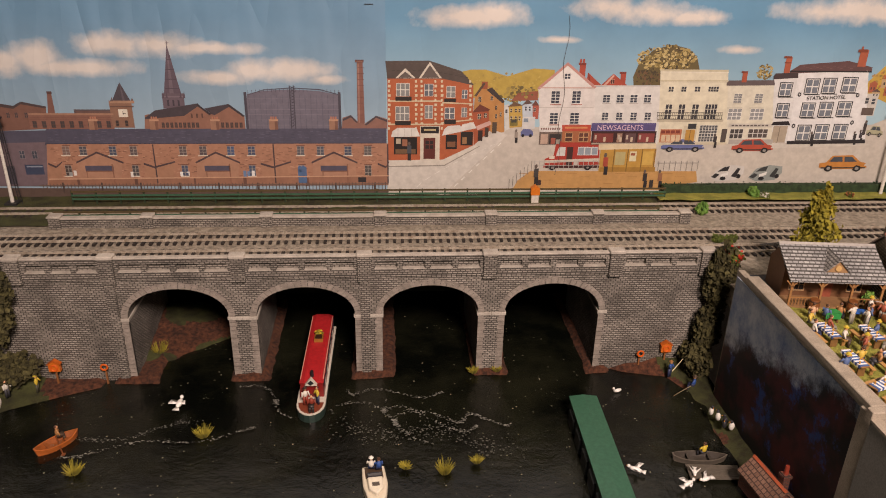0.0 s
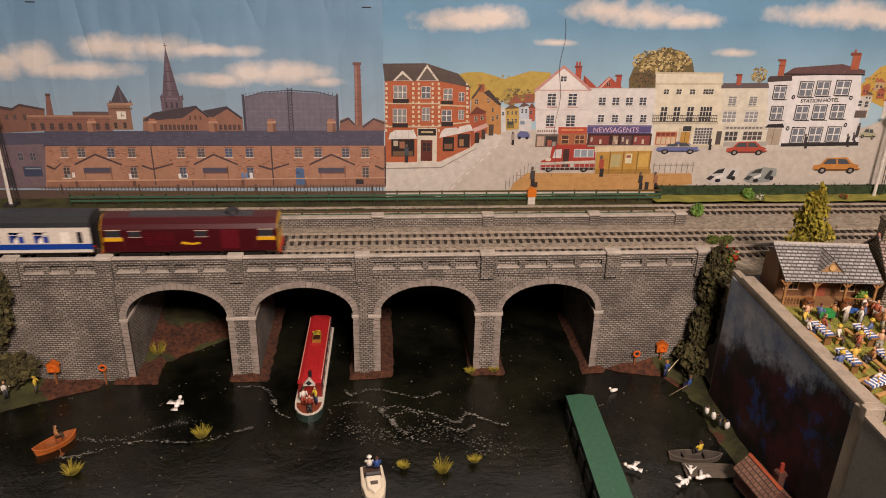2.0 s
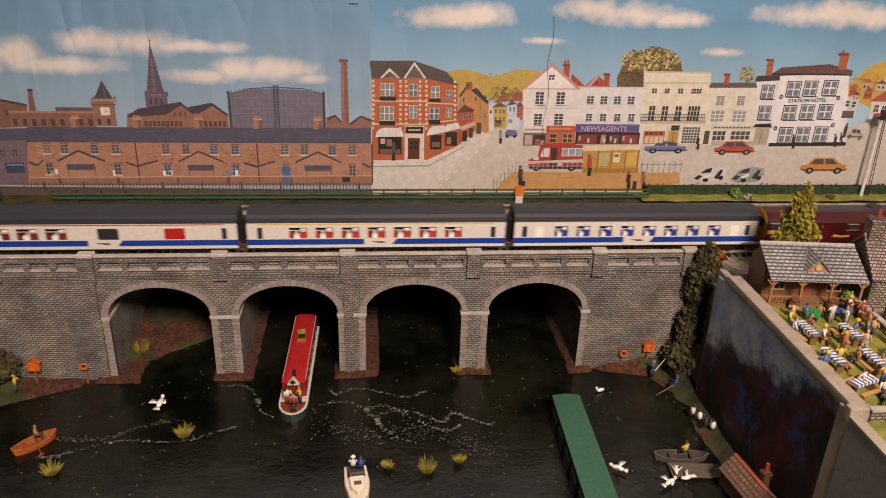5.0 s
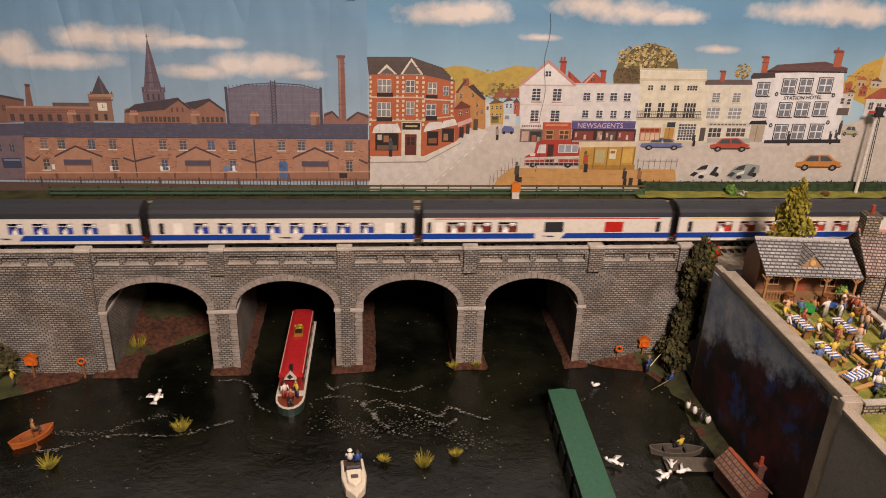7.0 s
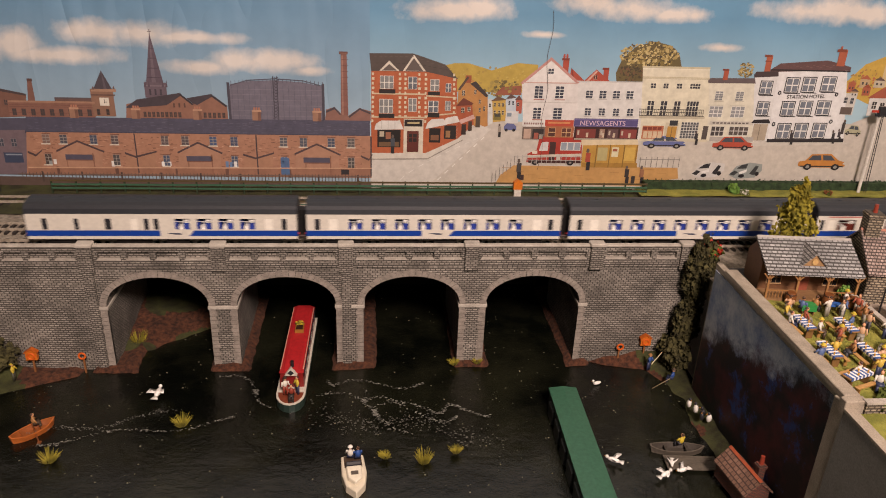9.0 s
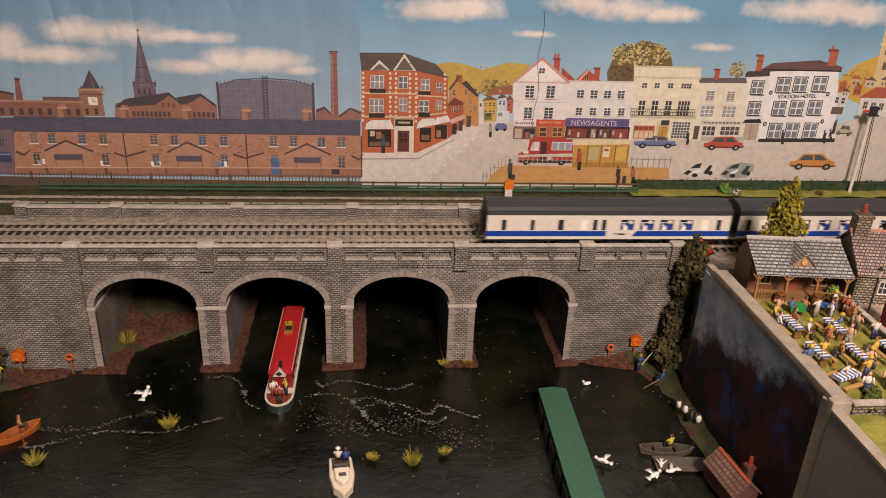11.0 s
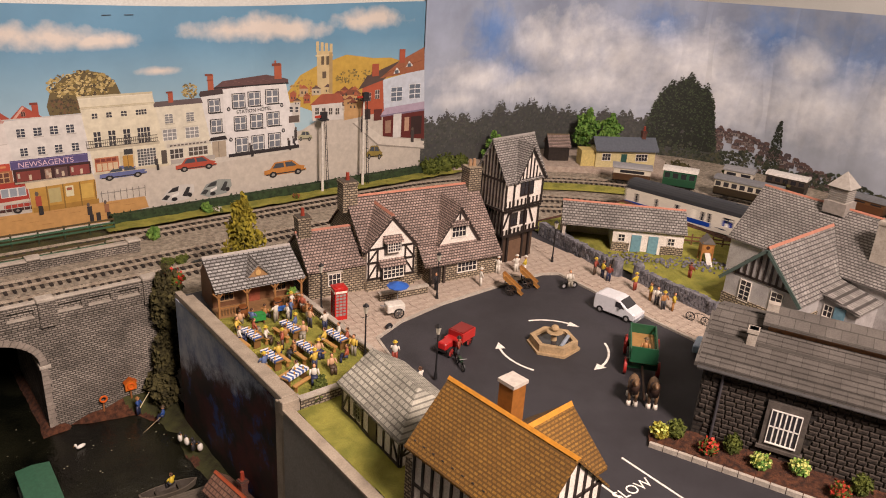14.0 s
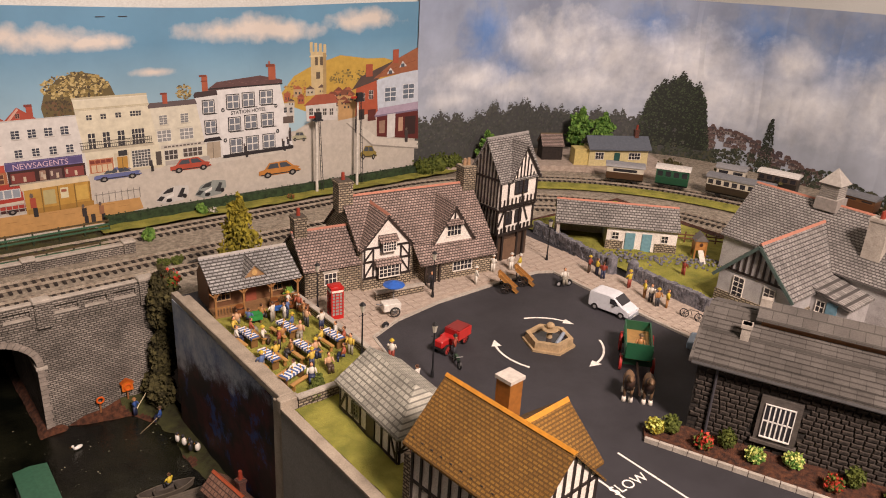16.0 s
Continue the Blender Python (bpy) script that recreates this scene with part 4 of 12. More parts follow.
def build_markings():
    def mark(name, pts, label):
        single(name, MB().prism(pts, "z", 0.1388, 0.13905, "f2efe6"), PAINT, label, "road marking", "white road markings")
    cx, cy = 0.5875, -0.316
    for a0, a1 in ((20, 72), (146, 205), (-85, -27)):
        r, w = 0.0480, 0.0014
        pts = []
        arc = [math.radians(a1 + (a0 - a1) * i / 8) for i in range(9)]
        for a in arc[:-1]:
            pts.append((cx + (r + w) * math.cos(a), cy + (r + w) * math.sin(a)))
        a = arc[-2]
        pts.append((cx + (r + 0.0045) * math.cos(a), cy + (r + 0.0045) * math.sin(a)))
        tip = arc[-1] - 0.10
        pts.append((cx + r * math.cos(tip), cy + r * math.sin(tip)))
        pts.append((cx + (r - 0.0045) * math.cos(a), cy + (r - 0.0045) * math.sin(a)))
        for a in arc[-2::-1]:
            pts.append((cx + (r - w * 0.4) * math.cos(a), cy + (r - w * 0.4) * math.sin(a)))
        mark("road_arrow", pts, "white curved arrow painted on the tarmac")
    d = bpy.data.curves.new("lettering", "FONT")
    d.body, d.size, d.extrude = "SLOW", 0.0116, 0.0001
    d.align_x = "CENTER"
    ob = new("road_word", d)
    d.materials.append(PAINT)
    ob.matrix_world = pose(0.4925, -0.4835, 0.1390, rz=-4)
    m, nt, b = base_mat("road_white")
    b.inputs["Base Color"].default_value, b.inputs["Roughness"].default_value = C("f2efe6"), 0.6
    d.materials.clear()
    d.materials.append(m)
    tagged(ob, "the white word SLOW painted on the tarmac", "road marking", "white road markings")
    for dx in (0.0, 0.034):
        u = Vector((math.cos(radians(-90)), math.sin(radians(-90))))
        n = Vector((-u.y, u.x))
        c = Vector((0.5130, -0.4860)) - n * dx
        q = [c - u * 0.032 - n * 0.0008, c + u * 0.032 - n * 0.0008, c + u * 0.032 + n * 0.0008, c - u * 0.032 + n * 0.0008]
        mark("road_line", [(p.x, p.y) for p in q], "white line painted beside the word")


# ---- pub pavilion ----
SLATEP = coursed("veranda_slate", "b2b2b0", "8c8c8b", "4c4a47", 0.0048, 0.0017, "xz", strength=0.8)


def build_pavilion():
    t = thing("pavilion", pose(0.3640, -0.1210, ZT, rz=-6), "brown timber pavilion with a slate roof and an open veranda", "pavilion")
    BR = "6b4a30"
    part("wall", MB().box(0.001, 0.018, 0, 0.079, 0.052, 0.0270, BR).prism([(0.018, 0.027), (0.052, 0.027), (0.035, 0.044)], "x", 0.001, 0.079, BR), PAINT, t)
    part("deck", MB().box(0, -0.002, 0, 0.080, 0.018, 0.0028, "8a6a48"), PAINT, t)
    gable_roof(t, 0, 0.080, 0.0, 0.070, 0.0275, 0.0165, 0.003, SLATEP, ridge="a5a19a")
    for x in (0.0015, 0.027, 0.053, 0.0785):
        p = part("post", MB().box(x - 0.0009, -0.0012, 0.0028, x + 0.0009, 0.0006, 0.0272, "9a7044"), PAINT, t)
        mb = MB()
        for s in (-1, 1):
            timber(mb, x, 0.0205, x + s * 0.0050, 0.0262, -0.0004, 0.0011, col="9a7044")
        part("brace", mb, PAINT, p)
    part("beam", MB().box(0, -0.0014, 0.0258, 0.080, 0.0004, 0.0276, "9a7044"), PAINT, t)
    for a, b in ((0.002, 0.0265), (0.0535, 0.078)):
        r = part("handrail", MB().box(a, -0.0006, 0.0098, b, 0.0002, 0.0108, "9a7044"), PAINT, t)
        n = 9
        for i in range(1, n):
            x = a + (b - a) * i / n
            part("baluster", MB().box(x - 0.0003, -0.0004, 0.0028, x + 0.0003, 0.0, 0.0098, "9a7044"), PAINT, r)
    part("door", MB().box(0.0345, 0.0172, 0.0028, 0.0450, 0.0184, 0.0225, "8c4a36"), PAINT, t)
    for x in (0.014, 0.064):
        window(t, x, 0.0090, 0.012, 0.0100, 0.018, 3, 2, "c2a078")
    g = part("roof_gable", MB().prism([(0.030, 0.0320), (0.050, 0.0320), (0.040, 0.0425)], "y", 0.0060, 0.030, "9d7c55"), PAINT, t)
    part("gable_roof", MB().prism([(0.0285, 0.0310), (0.040, 0.0430), (0.0515, 0.0310), (0.0515, 0.0325), (0.040, 0.0446), (0.0285, 0.0325)], "y", 0.0045, 0.0320), SLATEY, g)
    part("clock", MB().rod((0.040, 0.0062, 0.0362), (0.040, 0.0048, 0.0362), 0.0026, n=16, col="c9a46a"), PAINT, g)


# ---- cottages ----
def build_small_cottage():
    t = thing("stone_cottage", pose(0.4500, -0.1290, ZT, rz=TOWN), "small stone cottage with a stone-tiled roof", "house", "cottages on the square")
    gable_walls(t, 0, 0.056, 0, 0.060, 0.0310, 0.0250, RUBBLE)
    gable_roof(t, 0, 0.056, 0, 0.060, 0.0315, 0.0250, 0.0035, TILE, ridge="a8705c")
    window(t, 0.026, 0.0120, 0.0115, 0.0110, 0, 3, 2)
    part("lintel", MB().box(0.018, -0.001, 0.0240, 0.034, 0.001, 0.0262), COPE, t)
    chimney(t, 0.006, 0.030, 0.045, 0.0745, 0.0125, 0.0125, RUBBLE, 1)


def build_cottage():
    t = thing("timbered_cottage", pose(0.5050, -0.1375, ZT, rz=TOWN), "half-timbered cottage with gables, bay windows and a stone-tiled roof", "house", "cottages on the square")
    W, D = 0.148, 0.084
    gable_walls(t, 0, W, 0, D, 0.0420, 0.0390, RUBBLE)
    gable_roof(t, 0, W, 0, D, 0.0425, 0.0390, 0.003, TILE, ridge="b77c66")
    # left gabled wing, flush with the front
    w = part("wing_wall", MB().prism([(0.002, 0), (0.054, 0), (0.054, 0.044), (0.028, 0.074), (0.002, 0.044)], "y", -0.0040, 0.040), WALLW, t)
    part("plinth", MB().box(0.0015, -0.0052, 0, 0.0545, -0.0041, 0.0120), RUBBLE, t)
    part("wing_roof", MB().prism([(-0.0015, 0.0415), (0.028, 0.0755), (0.0575, 0.0415), (0.0575, 0.0432), (0.028, 0.0776), (-0.0015, 0.0432)], "y", -0.0062, 0.042), TILEY, t)
    part("ridge_tiles", MB().prism([(0.0262, 0.0762), (0.028, 0.0786), (0.0298, 0.0762)], "y", -0.0062, 0.040, "b77c66"), PAINT, t)
    mb = MB()
    for x in (0.0035, 0.0130, 0.0430, 0.0525):
        timber(mb, x, 0.012, x, 0.044, -0.004, 0.0018)
    for z in (0.0130, 0.0300, 0.0440):
        timber(mb, 0.002, z, 0.054, z, -0.0041, 0.0020)
    for a, b, c, d in ((0.0035, 0.031, 0.0130, 0.043), (0.0525, 0.031, 0.0430, 0.043), (0.0035, 0.014, 0.0130, 0.029), (0.0525, 0.014, 0.0430, 0.029)):
        timber(mb, a, b, c, d, -0.0042, 0.0015)
    part("timber_frame", mb, PAINT, t, "black timber frame")
    barge = MB()
    timber(barge, 0.0, 0.0415, 0.028, 0.0735, -0.0042, 0.0026, col="3a302b")
    timber(barge, 0.056, 0.0415, 0.028, 0.0735, -0.0042, 0.0026, col="3a302b")
    part("bargeboard", barge, PAINT, t)
    for z, h, ww in ((0.0130, 0.0135, 0.024), (0.0400, 0.0110, 0.016)):
        bay = part("bay_window", MB().box(0.028 - ww / 2, -0.0095, z, 0.028 + ww / 2, -0.0040, z + h, "2a2320"), PAINT, t)
        window(t, 0.028, z + 0.0012, ww - 0.003, h - 0.002, -0.0095, 5, 3)
        part("bay_roof", MB().prism([(-0.0115, z + h - 0.0006), (-0.0030, z + h + 0.0060), (-0.0030, z + h - 0.0006)], "x", 0.028 - ww / 2 - 0.002, 0.028 + ww / 2 + 0.002), TILE, bay)
    # right part: lean-to over a stone front, with one dormer above
    part("porch_wall", MB().box(0.066, -0.014, 0, W, 0.001, 0.0255), RUBBLE, t)
    part("porch_roof", MB().prism([(-0.0190, 0.0235), (0.0200, 0.0600), (0.0200, 0.0575), (-0.0190, 0.0215)], "x", 0.058, W + 0.002), TILE, t)
    part("door", MB().box(0.0690, -0.0150, 0, 0.0790, -0.0141, 0.0200, "2a2320"), PAINT, t)
    part("porch_post", MB().box(0.0650, -0.0170, 0, 0.0670, -0.0150, 0.0240, "3a302b").box(0.0810, -0.0170, 0, 0.0830, -0.0150, 0.0240, "3a302b"), PAINT, t)
    window(t, 0.110, 0.0090, 0.0220, 0.0100, -0.014, 5, 2, "e6e1d6")
    d = part("dormer", MB().prism([(0.080, 0.036), (0.128, 0.036), (0.104, 0.0735)], "y", -0.0040, 0.044), WALLW, t)
    part("dormer_roof", MB().prism([(0.0770, 0.0350), (0.104, 0.0755), (0.1310, 0.0350), (0.1310, 0.0370), (0.104, 0.0780), (0.0770, 0.0370)], "y", -0.0065, 0.046), TILEY, d)
    bb = MB()
    timber(bb, 0.079, 0.0355, 0.104, 0.0730, -0.0044, 0.0024, col="3a302b")
    timber(bb, 0.129, 0.0355, 0.104, 0.0730, -0.0044, 0.0024, col="3a302b")
    timber(bb, 0.104, 0.062, 0.104, 0.073, -0.0043, 0.0016)
    part("bargeboard", bb, PAINT, d)
    window(d, 0.104, 0.0440, 0.0160, 0.0115, -0.004, 4, 2)
    part("canopy", MB().prism([(-0.0085, 0.0562), (-0.0038, 0.0620), (-0.0038, 0.0562)], "x", 0.0940, 0.1140), TILE, d)
    chimney(t, 0.001, 0.042, 0.070, 0.1010, 0.0150, 0.0150, RUBBLE, 1)
    chimney(t, W - 0.004, 0.042, 0.05, 0.1020, 0.0150, 0.0160, RUBBLE, 2, "a98a6a")


def build_tower():
    t = thing("timbered_tower_house", pose(0.6640, -0.1600, ZT, rz=3), "tall narrow black and white timbered tower house", "house")
    W, D = 0.056, 0.042
    part("ground_floor", MB().box(0.003, 0.003, 0, W - 0.003, D, 0.0320, "4a3b30"), PAINT, t)
    part("wall", MB().box(0.001, 0.001, 0.032, W - 0.001, D, 0.062).box(-0.001, -0.0015, 0.062, W + 0.001, D, 0.0960), WALLW, t)
    # gabled ends of the main roof and the gable to the front
    part("gable_wall", MB().prism([(-0.0015, 0.096), (D, 0.096), (D / 2, 0.132)], "x", -0.001, W + 0.001), WALLW, t)
    part("front_gable", MB().prism([(0.014, 0.092), (W + 0.0005, 0.092), (0.0322, 0.126)], "y", -0.0035, 0.024), WALLW, t)
    gable_roof(t, -0.002, W + 0.002, -0.0015, D, 0.0965, 0.0365, 0.003, SLATE, ridge="8d8a86")
    part("front_gable_roof", MB().prism([(0.0110, 0.0900), (0.0322, 0.1280), (W + 0.0035, 0.0900), (W + 0.0035, 0.0922), (0.0322, 0.1306), (0.0110, 0.0922)], "y", -0.0060, 0.026), SLATEY, t)
    fr = MB()
    bl = "231c1a"
    for z, w in ((0.0330, 0.0030), (0.0610, 0.0026), (0.0640, 0.0022), (0.0950, 0.0020)):
        timber(fr, -0.001, z, W + 0.001, z, -0.0016, w, col=bl)
    for i in range(10):
        x = 0.001 + (W - 0.002) * i / 9
        timber(fr, x, 0.033, x, 0.040, -0.0008, 0.0018, col=bl)
        timber(fr, x, 0.063, x, 0.0720, -0.0017, 0.0018, col=bl)
    for x in (0.0, 0.012, 0.0345, W):
        timber(fr, x, 0.0640, x, 0.0950, -0.0018, 0.0022, col=bl)
        timber(fr, x, 0.0330, x, 0.0620, 0.0002, 0.0022, col=bl)
    for i in range(7):
        x = 0.0165 + 0.0052 * i
        timber(fr, x, 0.094, x, 0.094 + 0.030 * (1 - abs(x - 0.0322) / 0.018), -0.0036, 0.0015, col=bl)
    timber(fr, 0.0125, 0.0905, 0.0322, 0.1265, -0.0045, 0.0026, col=bl)
    timber(fr, W + 0.002, 0.0905, 0.0322, 0.1265, -0.0045, 0.0026, col=bl)
    timber(fr, 0.002, 0.042, 0.010, 0.060, 0.0001, 0.0018, col=bl)
    timber(fr, 0.048, 0.042, 0.040, 0.060, 0.0001, 0.0018, col=bl)
    part("timber_frame", fr, PAINT, t, "black timber frame")
    sd = MB()
    for z in (0.034, 0.062, 0.094):
        timber(sd, 0, z, D, z, -0.0012, 0.0024, side="x", col=bl)
    for i in range(9):
        y = D * (i + 0.3) / 9
        timber(sd, y, 0.034, y, 0.062, 0.0006, 0.0017, side="x", col=bl)
        timber(sd, y, 0.064, y, 0.096 + 0.034 * (1 - abs(y - D / 2) / (D / 2)), -0.0012, 0.0017, side="x", col=bl)
    part("side_timber", sd, PAINT, t, "black timber frame")
    window(t, 0.0315, 0.0765, 0.0190, 0.0160, -0.0018, 3, 2, "2b2320")
    window(t, 0.0180, 0.0430, 0.0090, 0.0130, 0.0008, 2, 2, "2b2320")
    window(t, 0.0330, 0.0430, 0.0090, 0.0130, 0.0008, 2, 2, "2b2320")
    part("gate", MB().box(0.014, 0.0015, 0, 0.034, 0.0032, 0.0240, "6b5442"), PAINT, t, "plank double door")
    for x in (0.004, 0.0125, 0.0355, 0.046):
        part("post", MB().box(x - 0.0012, 0.0006, 0, x + 0.0012, 0.0030, 0.0325, bl), PAINT, t)


def build_shed_row():
    t = thing("outbuilding", pose(0.7650, -0.1560, ZT, rz=-45.6), "long low outbuilding with blue doors and a slate roof", "outbuilding")
    L, D = 0.138, 0.056
    part("back_wall", MB().box(0, D - 0.003, 0, L, D, 0.0290), WALLW, t)
    part("wall", MB().box(0.058, 0.004, 0, L, D - 0.003, 0.0300), WALLW, t)
    part("plinth", MB().box(0.0575, 0.0030, 0, 0.0775, 0.0041, 0.0110).box(0.1135, 0.0030, 0, L + 0.0005, 0.0041, 0.0110), RUBBLE, t)
    part("side_wall", MB().box(0, 0.004, 0, 0.003, D - 0.003, 0.0300), RUBBLE, t)
    part("post", MB().box(0.0, 0.003, 0, 0.0036, 0.0066, 0.0300), COPE, t)
    gable_roof(t, 0, L, 0.002, D, 0.0300, 0.0165, 0.003, SLATE, ridge="b77c66")
    for x in (0.085, 0.104):
        part("door", MB().box(x - 0.0055, 0.0028, 0, x + 0.0055, 0.0042, 0.0215, "6f9aa6"), PAINT, t, "pale blue plank door")
    for x in (0.068, 0.124):
        window(t, x, 0.0130, 0.0070, 0.0080, 0.004, 2, 2)


def build_station():
    t = thing("station_building", pose(0.7920, -0.4260, ZT, rz=0), "grey stone building with slate roofs, a gabled wing and a cupola", "house")
    # wing towards the square: its gable faces west
    part("wing_wall", MB().prism([(0, 0), (0.076, 0), (0.076, 0.034), (0.038, 0.072), (0, 0.034)], "x", 0, 0.10), GREYPL, t)
    part("plinth", MB().box(-0.0012, -0.0012, 0, 0.10, 0.0772, 0.0150), RUBBLE, t)
    part("wing_roof", MB().prism([(-0.004, 0.0300), (0.038, 0.0735), (0.080, 0.0300), (0.080, 0.0322), (0.038, 0.0760), (-0.004, 0.0322)], "x", -0.005, 0.12), SLATEW, t)
    part("ridge_tiles", MB().prism([(0.0362, 0.0745), (0.038, 0.0770), (0.0398, 0.0745)], "x", -0.005, 0.12, "b77c66"), PAINT, t)
    bb = MB()
    timber(bb, -0.004, 0.0300, 0.038, 0.0725, -0.0052, 0.0032, side="x", col="52655f")
    timber(bb, 0.080, 0.0300, 0.038, 0.0725, -0.0052, 0.0032, side="x", col="52655f")
    part("bargeboard", bb, PAINT, t, "grey-green bargeboards")
    tf = MB()
    timber(tf, 0.008, 0.0395, 0.068, 0.0395, -0.0002, 0.0022, side="x")
    for i in range(9):
        y = 0.012 + 0.0065 * i
        timber(tf, y, 0.0395, y, 0.0395 + 0.030 * (1 - abs(y - 0.038) / 0.036), -0.0002, 0.0020, side="x")
    part("timber_frame", tf, PAINT, t, "black timbers in the gable")
    window(t, 0.022, 0.0140, 0.0105, 0.0200, 0, 2, 4, side="x")
    window(t, 0.054, 0.0140, 0.0105, 0.0200, 0, 2, 4, side="x")
    # main block, ridge running north to south
    part("main_wall", MB().prism([(0.085, 0), (0.190, 0), (0.190, 0.042), (0.1375, 0.088), (0.085, 0.042)], "y", -0.110, 0.125), GREYPL, t)
    gable_roof(t, 0.085, 0.190, -0.110, 0.125, 0.0425, 0.0460, 0.004, SLATEY, axis="y", ridge="b77c66", name="main_roof")
    part("cupola", MB().box(0.126, 0.033, 0.084, 0.149, 0.056, 0.0965, "97918a").box(0.1285, 0.0355, 0.0965, 0.1465, 0.0535, 0.1120, "b9b4ab"), PAINT, t)
    lou = MB()
    for k in range(6):
        lou.box(0.1278, 0.0348, 0.0985 + 0.0022 * k, 0.1472, 0.0542, 0.0995 + 0.0022 * k, "8d8982")
    part("louvre", lou, PAINT, t)
    part("cupola_roof", MB().add([(0.1255, 0.0325, 0.112), (0.1495, 0.0325, 0.112), (0.1495, 0.0565, 0.112), (0.1255, 0.0565, 0.112), (0.1375, 0.0445, 0.128)], [(0, 1, 4), (1, 2, 4), (2, 3, 4), (3, 0, 4), (3, 2, 1, 0)], "a7a39b"), PAINT, t)
    chimney(t, 0.1060, -0.020, 0.045, 0.0990, 0.0125, 0.018, COPE, 2)
    part("porch", MB().prism([(-0.036, 0), (0, 0), (0, 0.034), (-0.036, 0.026)], "x", 0.040, 0.086), GREYPL, t)
    part("porch_roof", MB().prism([(-0.040, 0.0255), (0.001, 0.0350), (0.001, 0.0372), (-0.040, 0.0278)], "x", 0.036, 0.088), SLATE, t)
    part("door", MB().box(0.0385, -0.026, 0.008, 0.0402, -0.016, 0.0260, "6f97a8"), PAINT, t, "pale blue door")
    window(t, -0.010, 0.0130, 0.0075, 0.0110, 0.040, 2, 2, side="x")
    for k in range(5):
        part("step", MB().box(0.030 - 0.006 * k, -0.058, 0, 0.040, -0.038, 0.0120 - 0.0024 * k), COPE, t)


GREYPL = grainy("grey_render", "b4b3b1", "9f9d9b", 60, 0.85, 0.3)
SLATEW = coursed("grey_slate_wing", "a3a09b", "827f7b", "4c4947", 0.0052, 0.0029, "xz", strength=0.8)


def build_goods_shed():
    t = thing("goods_shed", pose(0.5780, -0.4640, ZT, rz=-66), "dark block-stone shed with a slate roof and barred windows", "house")
    L, D, H = 0.30, 0.105, 0.0590
    body = gable_walls(t, 0, L, 0, D, H, 0.019, DARKST)
    # lower slopes and a raised centre
    part("roof", MB().prism([(-0.006, H - 0.001), (0.044, 0.0765), (0.044, 0.0790), (-0.006, H + 0.0015)], "x", -0.004, L + 0.004), SLATEG, t)
    part("back_roof", MB().prism([(D + 0.006, H - 0.001), (0.061, 0.0765), (0.061, 0.0790), (D + 0.006, H + 0.0015)], "x", -0.004, L + 0.004), SLATEG, t)
    part("lantern_wall", MB().box(0.034, 0.038, 0.070, L, 0.067, 0.0830, "8a5f38"), PAINT, t, "brown board clerestory")
    part("lantern_roof", MB().prism([(0.034, 0.0820), (0.0525, 0.0890), (0.071, 0.0820), (0.071, 0.0838), (0.0525, 0.0912), (0.034, 0.0838)], "x", 0.030, L + 0.004), SLATEG, t)
    part("ridge", MB().prism([(0.0400, 0.0770), (0.0525, 0.0812), (0.065, 0.0770)], "x", -0.004, 0.033), SLATEG, t)
    # slate courses, each a thin step
    for j in range(11):
        u = (j + 0.5) / 11
        y, z = -0.006 + 0.050 * u, H + 0.0015 + (0.0790 - H - 0.0015) * u
        part("slate_course", MB().prism([(y - 0.0024, z - 0.0008), (y + 0.0022, z + 0.0009), (y - 0.0024, z + 0.0003)], "x", -0.0042, L + 0.004), SLATEG, t)
    part("verge", MB().prism([(-0.007, H - 0.001), (0.044, 0.0765), (0.044, 0.0800), (-0.007, H + 0.0025)], "x", -0.0062, -0.0042), SLATEG, t)
    part("roof_stack", MB().box(0.0225, 0.020, 0.064, 0.0285, 0.0265, 0.0830).box(0.0217, 0.0192, 0.0800, 0.0293, 0.0273, 0.0830), COPE, t)
    part("vent", MB().box(0.030, 0.046, 0.088, 0.038, 0.052, 0.0945), COPE, t)
    part("gutter", MB().rod((-0.004, -0.0070, H - 0.0012), (L, -0.0070, H - 0.0012), 0.0013, n=8, col="4a4a4a"), PAINT, t)
    part("downpipe", MB().rod((0.014, -0.0022, 0), (0.014, -0.0022, H - 0.002), 0.0010, n=8, col="46454a"), PAINT, t)
    spots = (0.059, 0.155, 0.240)
    for x in spots:
        part("surround", MB().box(x - 0.0135, -0.0026, 0.0090, x + 0.0135, 0.0, 0.0445), COPED, t)
        part("sill", MB().box(x - 0.0150, -0.0040, 0.0072, x + 0.0150, 0.0, 0.0096), COPED, t)
        window(t, x, 0.0135, 0.0185, 0.0250, -0.0026, 6, 2, "eceae4", mullion=0.0010)
    # rough blocks, proud of the joints
    rnd = random.Random(21)
    shapes = []
    for w in (0.0048, 0.0062, 0.0076):
        a, b, e = w / 2 - 0.0003, 0.0017, 0.0006
        vs = [(-a, 0, -b), (a, 0, -b), (a, 0, b), (-a, 0, b), (-a + e, -0.0011, -b + e), (a - e, -0.0009, -b + e), (a - e, -0.0012, b - e), (-a + e, -0.0010, b - e)]
        shapes.append((w, MB().add(vs, [(4, 5, 6, 7), (0, 1, 5, 4), (1, 2, 6, 5), (2, 3, 7, 6), (3, 0, 4, 7)])))
    meshes = [mb.data("block", DARKB) for w, mb in shapes]
    rest = MB()
    count = 0
